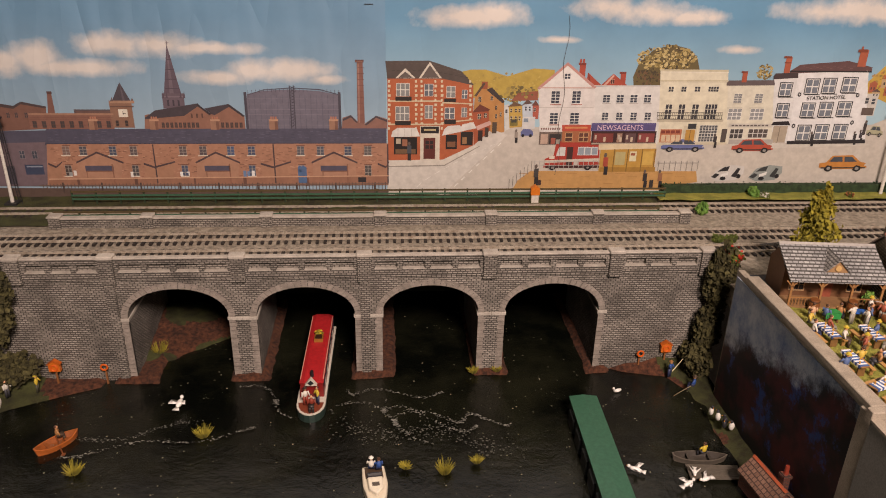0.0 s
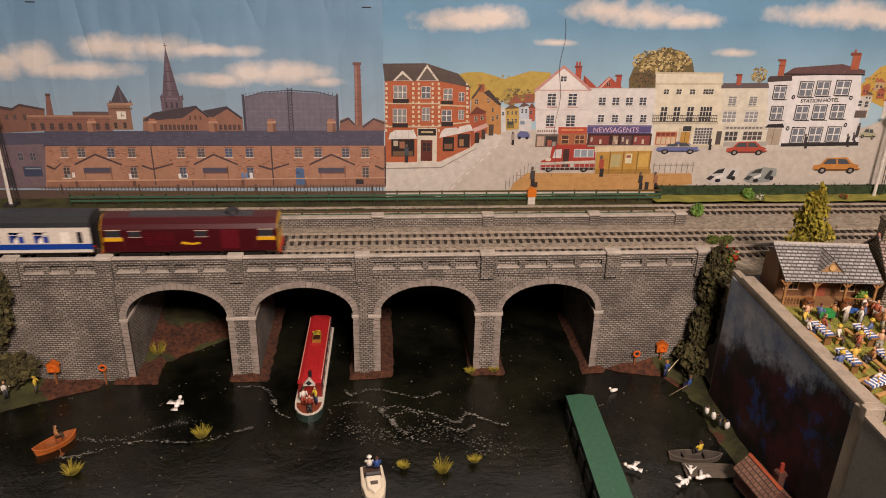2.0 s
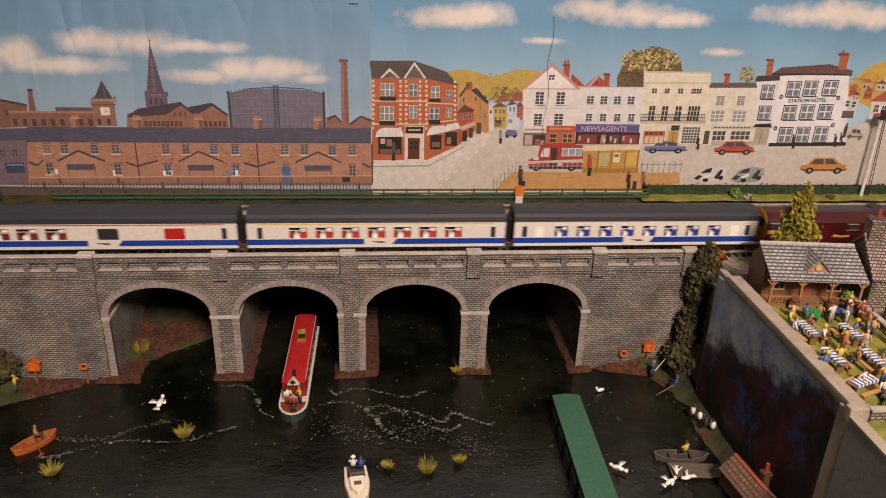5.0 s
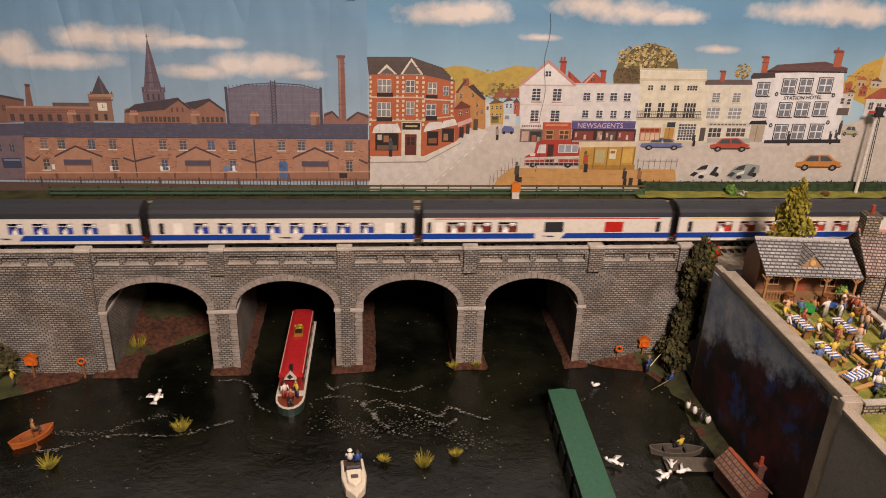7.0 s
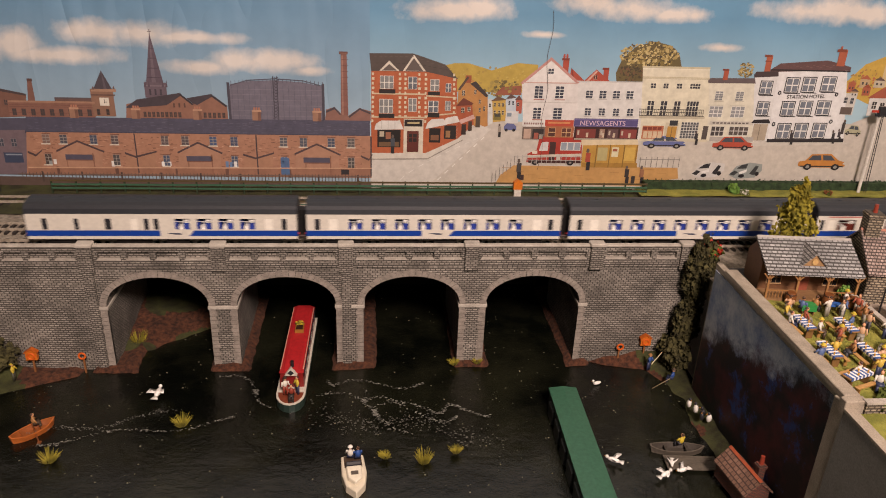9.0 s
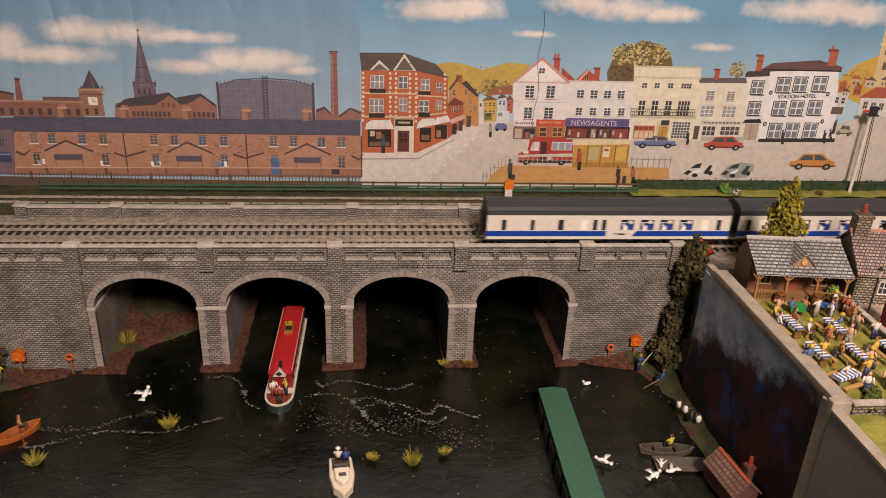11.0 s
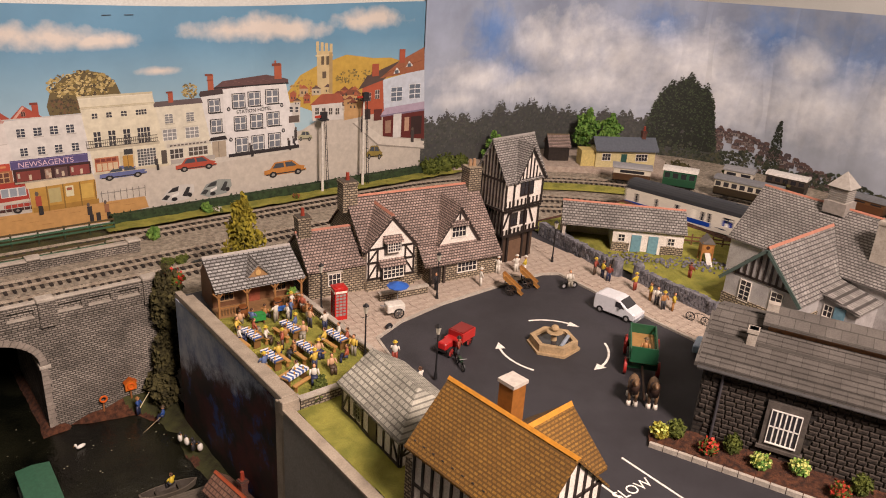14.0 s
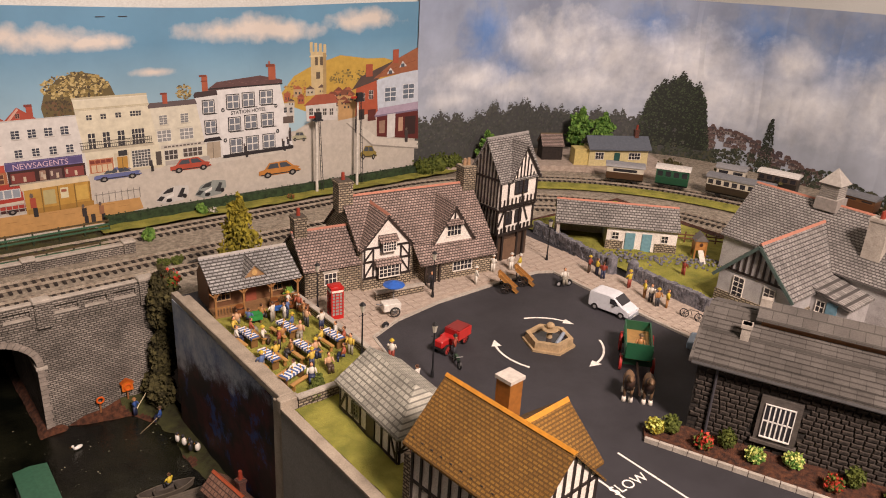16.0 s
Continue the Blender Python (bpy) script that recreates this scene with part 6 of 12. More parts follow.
    chimney(hut, 0.006, -0.010, 0.016, 0.036, 0.006, 0.006, BRICKR, 1)
    # heavy bushes at the ends of the viaduct
    bush(0.3570, -0.0120, 0.074, 0.0190, 0.0150, 0.046, FOLID, "dark ivy hanging over the end of the viaduct", 2600, 0.0020, 5, "ivy")
    bush(0.3520, -0.0130, 0.026, 0.0200, 0.0150, 0.036, FOLID, "dark ivy climbing the end of the viaduct", 2200, 0.0020, 6, "ivy")
    bush(0.3420, -0.0200, 0.006, 0.0320, 0.0180, 0.022, FOLID, "dark bush at the foot of the wall", 1500, 0.0020, 7)
    bush(0.3640, -0.0120, 0.128, 0.0150, 0.0110, 0.011, FOLI, "red flowering bush on top of the wall", 260, 0.0016, 8, "flower_bush", blossoms="c23420")
    bush(-0.3560, -0.0130, 0.050, 0.0330, 0.0160, 0.062, FOLID, "dark bush against the viaduct", 3800, 0.0022, 9)
    bush(-0.3520, -0.0220, 0.010, 0.0360, 0.0200, 0.022, FOLID, "dark bush on the turf bank", 1800, 0.0022, 10)
    # foam streaks behind the boats, then pale strands painted as glints
    rnd = random.Random(5)
    mb = MB()
    for k in range(420):
        u = rnd.random()
        x = -0.03 + 0.16 * u + rnd.gauss(0, 0.010)
        y = -0.075 - 0.055 * u + rnd.gauss(0, 0.008) - 0.012 * math.sin(u * 7)
        r = rnd.uniform(0.0003, 0.0010)
        mb.add([(x + r * math.cos(a) * rnd.uniform(0.6, 1.8), y + r * math.sin(a), 0.0016 + 0.0012 * noise.noise(Vector((x * 28, y * 28, 0)))) for a in (0, 1.2, 2.5, 3.8, 5.1)], [(0, 1, 2, 3, 4)], "54544d")
    for k in range(200):
        u = rnd.random()
        x = -0.29 + 0.13 * u + rnd.gauss(0, 0.003)
        y = -0.108 + 0.030 * u + 0.006 * math.sin(u * 9) + rnd.gauss(0, 0.0016)
        r = rnd.uniform(0.0002, 0.0005)
        mb.add([(x + 1.5 * r * math.cos(a), y + r * math.sin(a), 0.0016 + 0.0012 * noise.noise(Vector((x * 28, y * 28, 0)))) for a in (0, 1.2, 2.5, 3.8, 5.1)], [(0, 1, 2, 3, 4)], "7d7d76")
    # curved strands of pale flecks stand in for glossy highlights on the ripples
    for x0, y0, dx, dy, bend, n in ((-0.03, -0.055, 0.10, -0.050, 0.020, 260), (-0.02, -0.030, 0.09, -0.012, -0.012, 170), (0.02, -0.075, 0.13, -0.010, 0.016, 240), (-0.13, -0.020, 0.07, -0.045, 0.016, 150), (-0.27, -0.120, 0.16, 0.030, -0.010, 200), (0.02, -0.045, 0.07, -0.060, -0.02, 180)):
        for k in range(n):
            u = rnd.random()
            x = x0 + dx * u + bend * math.sin(u * 5.5) + rnd.gauss(0, 0.0010)
            y = y0 + dy * u + 0.5 * bend * math.sin(u * 11) + rnd.gauss(0, 0.0010)
            r = rnd.uniform(0.0002, 0.0008)
            mb.add([(x + 1.6 * r * math.cos(a), y + r * math.sin(a), 0.0016 + 0.0012 * noise.noise(Vector((x * 28, y * 28, 0)))) for a in (0, 1.2, 2.5, 3.8, 5.1)], [(0, 1, 2, 3, 4)], rnd.choice(["4a4a44", "6a6a62", "8c8c84"]))
    for k in range(500):
        x, y = rnd.uniform(-0.45, 0.30), rnd.uniform(-0.30, -0.02)
        r = rnd.uniform(0.0002, 0.0006)
        mb.add([(x + r * math.cos(a), y + r * math.sin(a), 0.0016 + 0.0012 * noise.noise(Vector((x * 28, y * 28, 0)))) for a in (0, 1.5, 3, 4.6)], [(0, 1, 2, 3)], "6a6a58")
    single("scum", mb, PAINT, "pale scum and specks on the water, with painted glint strands", "scum", kind="stuff")


BRICKR = coursed("red_brick", "7a4434", "633528", "4a3a33", 0.004, 0.0016)
HUTROOF = coursed("hut_tiles", "8a6a58", "755646", "4a352b", 0.0044, 0.003, "yz")


# ---- beer garden ----
def picnic(x, y, rz, first={}):
    if "t" not in first:
        t = thing("beer_table", pose(0, 0, 0), "long table with a blue and white striped cloth", "table", "tables in the beer garden")
        part("tabletop", MB().box(-0.0125, -0.0034, 0.0090, 0.0125, 0.0034, 0.0098, "8f6a3c"), PAINT, t)
        cl = MB()
        for i in range(12):
            cl.box(-0.0112 + 0.00187 * i, -0.0036, 0.0098, -0.0112 + 0.00187 * (i + 1), 0.0036, 0.0102, "e9e9ea" if i % 2 else "40609c")
            for s in (-1, 1):
                cl.box(-0.0112 + 0.00187 * i, s * 0.0036 - 0.0002, 0.0080, -0.0112 + 0.00187 * (i + 1), s * 0.0036 + 0.0002, 0.0102, "e9e9ea" if i % 2 else "40609c")
        part("cloth", cl, PAINT, t, "blue and white striped cloth")
        for sx in (-0.009, 0.009):
            part("leg", MB().box(sx - 0.0006, -0.0030, 0, sx + 0.0006, 0.0030, 0.0090, "7a5a34"), PAINT, t)
        for k in range(4):
            part("glass", MB().rod((-0.008 + 0.005 * k, 0.0020 * (-1) ** k, 0.0102), (-0.008 + 0.005 * k, 0.0020 * (-1) ** k, 0.0122), 0.0006, n=7, col="c9973a"), PAINT, t)
        b = thing("bench", pose(0, 0, 0), "plain light wooden bench beside a table", "bench", "benches in the beer garden")
        part("seat", MB().box(-0.0115, -0.0017, 0.0052, 0.0115, 0.0017, 0.0062, "b58a4e"), PAINT, b)
        for sx in (-0.009, 0.009):
            part("leg", MB().box(sx - 0.0005, -0.0014, 0, sx + 0.0005, 0.0014, 0.0052, "9a7440"), PAINT, b)
        first["t"], first["b"] = t, b
        t.matrix_world = pose(x, y, ZT + 0.0014, rz=rz)
        objs = [b]
    else:
        copy_thing(first["t"], pose(x, y, ZT + 0.0014, rz=rz))
        objs = [copy_thing(first["b"], pose(0, 0, 0))]
    objs.append(copy_thing(first["b"], pose(0, 0, 0)))
    m = pose(x, y, ZT + 0.0014, rz=rz)
    objs[0].matrix_basis = m @ pose(0, 0.0088, 0)
    objs[1].matrix_basis = m @ pose(0, -0.0088, 0)


def barrel(x, y, z, rz=0, lying=False):
    mb = MB()
    n, rows = 14, [(0, 0.0036), (0.003, 0.0044), (0.0055, 0.0047), (0.008, 0.0044), (0.011, 0.0036)]
    for (za, ra), (zb, rb) in zip(rows, rows[1:]):
        mb.rod((0, 0, za), (0, 0, zb), ra, rb, n, "7a4a26")
    for zz in (0.0015, 0.0095):
        mb.rod((0, 0, zz - 0.0004), (0, 0, zz + 0.0004), 0.00425, 0.00425, n, "2b2622")
    single("barrel", mb, PAINT, "brown wooden barrel with dark hoops", "barrel", "barrels", m=pose(x, y, z + (0.0045 if lying else 0), rx=90 if lying else 0, rz=rz))


def beer_garden():
    for x, y in ((0.3690, -0.1780), (0.4020, -0.1830), (0.3670, -0.2190), (0.3970, -0.2220), (0.4270, -0.2180), (0.3700, -0.2520)):
        picnic(x, y, 95 if y > -0.24 else 20)
    rnd = random.Random(8)
    tops = ["a0563e", "566a94", "cfb24e", "ddd6c8", "c9a27e", "d8d4c8", "a87a4a"]
    spots = [(0.377, -0.166, 1), (0.361, -0.172, 1), (0.379, -0.184, 1), (0.411, -0.176, 1), (0.394, -0.190, 1), (0.410, -0.192, 1), (0.376, -0.213, 1), (0.359, -0.222, 1), (0.388, -0.217, 1), (0.405, -0.226, 1),
             (0.419, -0.212, 1), (0.435, -0.222, 1), (0.434, -0.210, 1), (0.374, -0.246, 1), (0.392, -0.243, 0), (0.386, -0.200, 0), (0.412, -0.160, 0), (0.404, -0.153, 0), (0.418, -0.154, 0), (0.428, -0.166, 0),
             (0.424, -0.178, 0), (0.432, -0.190, 0), (0.384, -0.148, 1), (0.397, -0.146, 1), (0.374, -0.1450, 1), (0.430, -0.240, 0), (0.420, -0.246, 1), (0.383, -0.258, 1), (0.402, -0.252, 1), (0.366, -0.156, 1),
             (0.432, -0.150, 0), (0.425, -0.142, 0)]
    for k, (x, y, sit) in enumerate(spots):
        figurine(x, y, ZT + 0.0013, rnd.uniform(0, 360), tops[(k * 5 + k // 7) % 7], rnd.choice(["2b3350", "4a3a2c", "3a3a3f", "8f8a7c"]), rnd.choice([None, None, None, "c9b23a"]), bool(sit))
    for k, (x, y) in enumerate(((0.4290, -0.1380), (0.4345, -0.1400), (0.4320, -0.1480))):
        barrel(x, y, ZT + 0.0012, 20 * k, k == 2)
    for x, y in ((0.3840, -0.1295), (0.4160, -0.1330)):
        barrel(x, y, ZT + 0.001, 0, False)
    single("green_table", MB().box(-0.006, -0.004, 0.0085, 0.006, 0.004, 0.0095, "2f8a44").box(-0.006, -0.0041, 0.004, 0.006, -0.0038, 0.0095, "2f8a44").box(-0.005, -0.003, 0, -0.004, 0.003, 0.0085, "6b4a30").box(0.004, -0.003, 0, 0.005, 0.003, 0.0085, "6b4a30"),
           PAINT, "small table covered with a bright green cloth", "table", m=pose(0.3900, -0.1470, ZT + 0.001, rz=-10))
    single("blue_table", MB().box(-0.006, -0.004, 0.0085, 0.006, 0.004, 0.0095, "2f5fa8").box(-0.005, -0.003, 0, -0.004, 0.003, 0.0085, "6b4a30").box(0.004, -0.003, 0, 0.005, 0.003, 0.0085, "6b4a30"),
           PAINT, "small table with a blue cloth", "table", m=pose(0.4130, -0.1480, ZT + 0.001, rz=-10))
    bush(0.3800, -0.2720, ZT, 0.020, 0.0060, 0.0050, FOLI, "low green hedge at the end of the beer garden", 400, 0.0014, 21, "hedge")
    bush(0.4380, -0.1210, ZT, 0.006, 0.006, 0.008, FOLIB, "bright green potted bush", 200, 0.0013, 22)


# ---- things on the square ----
def phone_box():
    t = thing("phone_box", pose(0.4560, -0.1740, ZT, rz=-12), "red telephone box with glazed sides", "phone box")
    part("frame", MB().box(-0.0058, -0.0058, 0, 0.0058, 0.0058, 0.0040, "b3201c").box(-0.0058, -0.0058, 0.026, 0.0058, 0.0058, 0.0300, "b3201c"), GLOSS, t)
    for sx in (-1, 1):
        for sy in (-1, 1):
            part("corner_post", MB().box(sx * 0.0058 - 0.0006 * (sx > 0) * 2 , sy * 0.0058 - 0.0006 * (sy > 0) * 2, 0.004, sx * 0.0058 + 0.0006 * (sx < 0) * 2, sy * 0.0058 + 0.0006 * (sy < 0) * 2, 0.026, "b3201c"), GLOSS, t)
    part("glass", MB().box(-0.0050, -0.0050, 0.004, 0.0050, 0.0050, 0.026, "8f8f8a"), PAINT, t, "pale glazing")
    bars = MB()
    for k in range(1, 7):
        z = 0.004 + 0.022 * k / 7
        bars.box(-0.0054, -0.0054, z - 0.0003, 0.0054, 0.0054, z + 0.0003, "b3201c")
    for q in (-0.0018, 0.0018):
        bars.box(q - 0.0003, -0.0055, 0.004, q + 0.0003, 0.0055, 0.026, "b3201c").box(-0.0055, q - 0.0003, 0.004, 0.0055, q + 0.0003, 0.026, "b3201c")
    part("glazing_bar", bars, GLOSS, t)
    part("sign", MB().box(-0.0052, -0.0061, 0.0268, 0.0052, 0.0061, 0.0288, "e8e2d4").box(-0.0061, -0.0052, 0.0268, 0.0061, 0.0052, 0.0288, "e8e2d4"), PAINT, t, "white sign panels")
    part("roof", MB().box(-0.0062, -0.0062, 0.0300, 0.0062, 0.0062, 0.0312, "b3201c").ball((0, 0, 0.0305), (0.0060, 0.0060, 0.0032), "a81e1a", n=12, k=6), GLOSS, t)


def street_lamp(x, y, first={}):
    if "l" in first:
        return copy_thing(first["l"], pose(x, y, ZT))
    t = thing("street_lamp", pose(0, 0, 0), "black cast-iron street lamp with a lantern head", "street lamp", "street lamps on the square")
    part("post", MB().rod((0, 0, 0), (0, 0, 0.006), 0.0017, 0.0012, 10, "1c1c1e").rod((0, 0, 0.006), (0, 0, 0.040), 0.0008, 0.0006, 8, "1c1c1e"), PAINT, t)
    part("cross_bar", MB().rod((-0.003, 0, 0.037), (0.003, 0, 0.037), 0.0003, n=6, col="1c1c1e"), PAINT, t)
    part("lantern", MB().rod((0, 0, 0.040), (0, 0, 0.0465), 0.0013, 0.0026, 6, "b9b5a6"), PAINT, t)
    part("lantern_cap", MB().rod((0, 0, 0.0465), (0, 0, 0.0490), 0.0030, 0.0006, 6, "1c1c1e"), PAINT, t)
    t.matrix_world = pose(x, y, ZT)
    first["l"] = t
    return t


def fountain():
    t = thing("fountain", pose(0.5875, -0.3160, 0.1388, rz=8), "hexagonal stone fountain with a small basin on a column", "fountain")

    def hexa(r):
        return [(r * math.cos(radians(60 * i)), r * math.sin(radians(60 * i))) for i in range(6)]
    part("step", MB().prism(hexa(0.0235), "z", 0, 0.0020, "a58a63"), STEPM, t)
    ring = MB()
    for i in range(6):
        a, b = hexa(0.0210)[i], hexa(0.0210)[(i + 1) % 6]
        c, d = hexa(0.0165)[i], hexa(0.0165)[(i + 1) % 6]
        ring.prism([a, b, d, c], "z", 0.002, 0.0085)
    part("rim", ring, STEPM, t)
    part("water", MB().prism(hexa(0.0166), "z", 0.002, 0.0058), GLASS, t, "dark water in the basin")
    part("column", MB().rod((0, 0, 0.003), (0, 0, 0.0125), 0.0030, 0.0020, 12), STEPM, t)
    part("bowl", MB().rod((0, 0, 0.0110), (0, 0, 0.0140), 0.0030, 0.0075, 18).rod((0, 0, 0.0140), (0, 0, 0.0148), 0.0075, 0.0070, 18), STEPM, t)
    part("finial", MB().ball((0, 0, 0.0175), (0.0038, 0.0038, 0.0030), n=12, k=6), STEPM, t)
    part("paddle", MB().rod((-0.006, -0.012, 0.0060), (0.010, -0.008, 0.0095), 0.0020, 0.0016, 8, "8f9aa6"), PAINT, t)


STEPM = grainy("warm_stone", "b39a76", "94805f", 150, 0.85, 0.4)


def wheel(parent, x, y, z, r, w, col="1a1a1b", hub="9a9a9a", spokes=False):
    if not spokes:
        ob = part("wheel", MB().rod((x, y - w / 2, z), (x, y + w / 2, z), r, n=16, col=col), PAINT, parent)
        part("hub_cap", MB().rod((x, y - w / 2 - 0.0002, z), (x, y + w / 2 + 0.0002, z), r * 0.5, n=10, col=hub), PAINT, ob)
        return ob
    mb = MB()
    n = 20
    for i in range(n):
        a, b = 6.2832 * i / n, 6.2832 * (i + 1) / n
        pts = [(x + q * math.cos(c), z + q * math.sin(c)) for q, c in ((r, a), (r, b), (r * 0.84, b), (r * 0.84, a))]
        mb.prism(pts, "y", y - w / 2, y + w / 2, col)
    for i in range(8):
        a = 6.2832 * i / 8
        mb.rod((x, y, z), (x + r * 0.9 * math.cos(a), y, z + r * 0.9 * math.sin(a)), w * 0.3, n=5, col=hub)
    mb.rod((x, y - w * 0.6, z), (x, y + w * 0.6, z), r * 0.18, n=8, col=hub)
    return part("wheel", mb, PAINT, parent)


def van():
    t = thing("van", pose(0.6860, -0.3060, 0.1388, rz=-80) @ Matrix.Scale(0.80, 4), "white panel van parked by the pavement", "van")
    prof = [(-0.027, 0.0035), (-0.0275, 0.013), (-0.0265, 0.0225), (-0.022, 0.0245), (0.000, 0.0250), (0.0060, 0.0240), (0.0180, 0.0160), (0.0262, 0.0128), (0.0285, 0.0085), (0.0282, 0.0035)]
    part("body", MB().prism(prof, "y", -0.0118, 0.0118, "d7dbe0"), GLOSS, t, bevel=0.0013)
    part("windscreen", MB().prism([(0.0068, 0.0232), (0.0172, 0.0162), (0.0178, 0.0169), (0.0074, 0.0239)], "y", -0.0100, 0.0100, "1c1e22"), GLASS, t)
    for s in (-1, 1):
        part("side_window", MB().prism([(0.0020, 0.0150), (0.0140, 0.0150), (0.0080, 0.0215), (0.0020, 0.0215)], "y", s * 0.0118 - 0.0003, s * 0.0118 + 0.0003, "1c1e22"), GLASS, t)
        part("headlight", MB().box(0.0255, s * 0.0095 - 0.0022, 0.0080, 0.0288, s * 0.0095 + 0.0022, 0.0112, "e9ecef"), GLOSS, t)
        part("wing_mirror", MB().box(0.0085, s * 0.0130 - 0.0012, 0.0145, 0.0100, s * 0.0130 + 0.0012, 0.0172, "2a2c30"), PAINT, t)
        for x in (-0.0175, 0.0180):
            wheel(t, x, s * 0.0108, 0.0044, 0.0044, 0.0026)
    part("bumper", MB().box(0.0275, -0.0112, 0.0032, 0.0298, 0.0112, 0.0068, "8f9399"), PAINT, t)
    part("number_plate", MB().box(0.0297, -0.0030, 0.0040, 0.0300, 0.0030, 0.0058, "d9d9d2"), PAINT, t)


def tractor():
    t = thing("red_lorry", pose(0.5110, -0.2720, 0.1388, rz=195), "small vintage red lorry with an open cab", "lorry")
    part("chassis", MB().box(-0.018, -0.0045, 0.0045, 0.019, 0.0045, 0.0060, "1f1d1d"), PAINT, t)
    part("bonnet", MB().box(0.0070, -0.0042, 0.0060, 0.0185, 0.0042, 0.0125, "b02424"), GLOSS, t, bevel=0.0008)
    part("cab", MB().box(-0.001, -0.0062, 0.0060, 0.0070, 0.0062, 0.0115, "b02424").box(-0.001, -0.0062, 0.0115, 0.0002, 0.0062, 0.0165, "8f1c1c"), GLOSS, t)
    part("load_box", MB().box(-0.0200, -0.0078, 0.0070, -0.0015, 0.0078, 0.0150, "b8322e").box(-0.019, -0.0068, 0.0150, -0.0025, 0.0068, 0.0160, "7c1f1d"), GLOSS, t)
    part("seat", MB().box(0.0005, -0.005, 0.0085, 0.0040, 0.005, 0.0108, "2a1d18"), PAINT, t)
    for s in (-1, 1):
        for x in (-0.0125, 0.0140):
            wheel(t, x, s * 0.0066, 0.0044, 0.0046, 0.0020, "221f1f", "8f2a26", True)
    figurine(0.5040, -0.2860, 0.1388, 30, "8a3a2a", "3a3a3f", "2b2622")
    m = thing("motorcycle", pose(0.4955, -0.2990, 0.1388, rz=250), "small dark green motorcycle", "motorcycle")
    part("frame", MB().rod((-0.006, 0, 0.005), (0.006, 0, 0.006), 0.0011, n=7, col="26352a").box(-0.003, -0.0012, 0.006, 0.0035, 0.0012, 0.0088, "2f4634").rod((0.006, -0.003, 0.0105), (0.006, 0.003, 0.0105), 0.0004, n=6, col="8a8a88"), PAINT, m)
    wheel(m, -0.0065, 0, 0.0040, 0.0040, 0.0012, spokes=True)
    wheel(m, 0.0070, 0, 0.0040, 0.0040, 0.0012, spokes=True)


def horse(x, y, rz):
    mb = MB()
    b = "7a6046"
    mb.ball((0, 0, 0.0160), (0.0105, 0.0044, 0.0052), b, n=10, k=7)
    mb.rod((0.0080, 0, 0.0180), (0.0140, 0, 0.0250), 0.0036, 0.0022, 9, b).ball((0.0165, 0, 0.0250), (0.0042, 0.0016, 0.0020), b, n=8, k=5)
    for dx in (-0.0070, 0.0070):
        for s in (-1, 1):
            mb.rod((dx, s * 0.0026, 0.0130), (dx + 0.0006, s * 0.0026, 0.0040), 0.0017, 0.0011, 7, b).rod((dx + 0.0006, s * 0.0026, 0.0040), (dx + 0.0008, s * 0.0026, 0.0), 0.0016, 0.0021, 7, "e3ddd0")
    mb.rod((-0.0100, 0, 0.0180), (-0.0125, 0, 0.0070), 0.0014, 0.0008, 6, "4a3a2c").rod((0.0065, 0, 0.0120), (0.0095, 0, 0.0215), 0.0042, 0.0040, 10, "3a2a22")
    return single("horse", mb, PAINT, "brown heavy horse with pale feet in harness", "horse", "pair of wagon horses", smooth=True, m=pose(x, y, 0.1388, rz=rz))


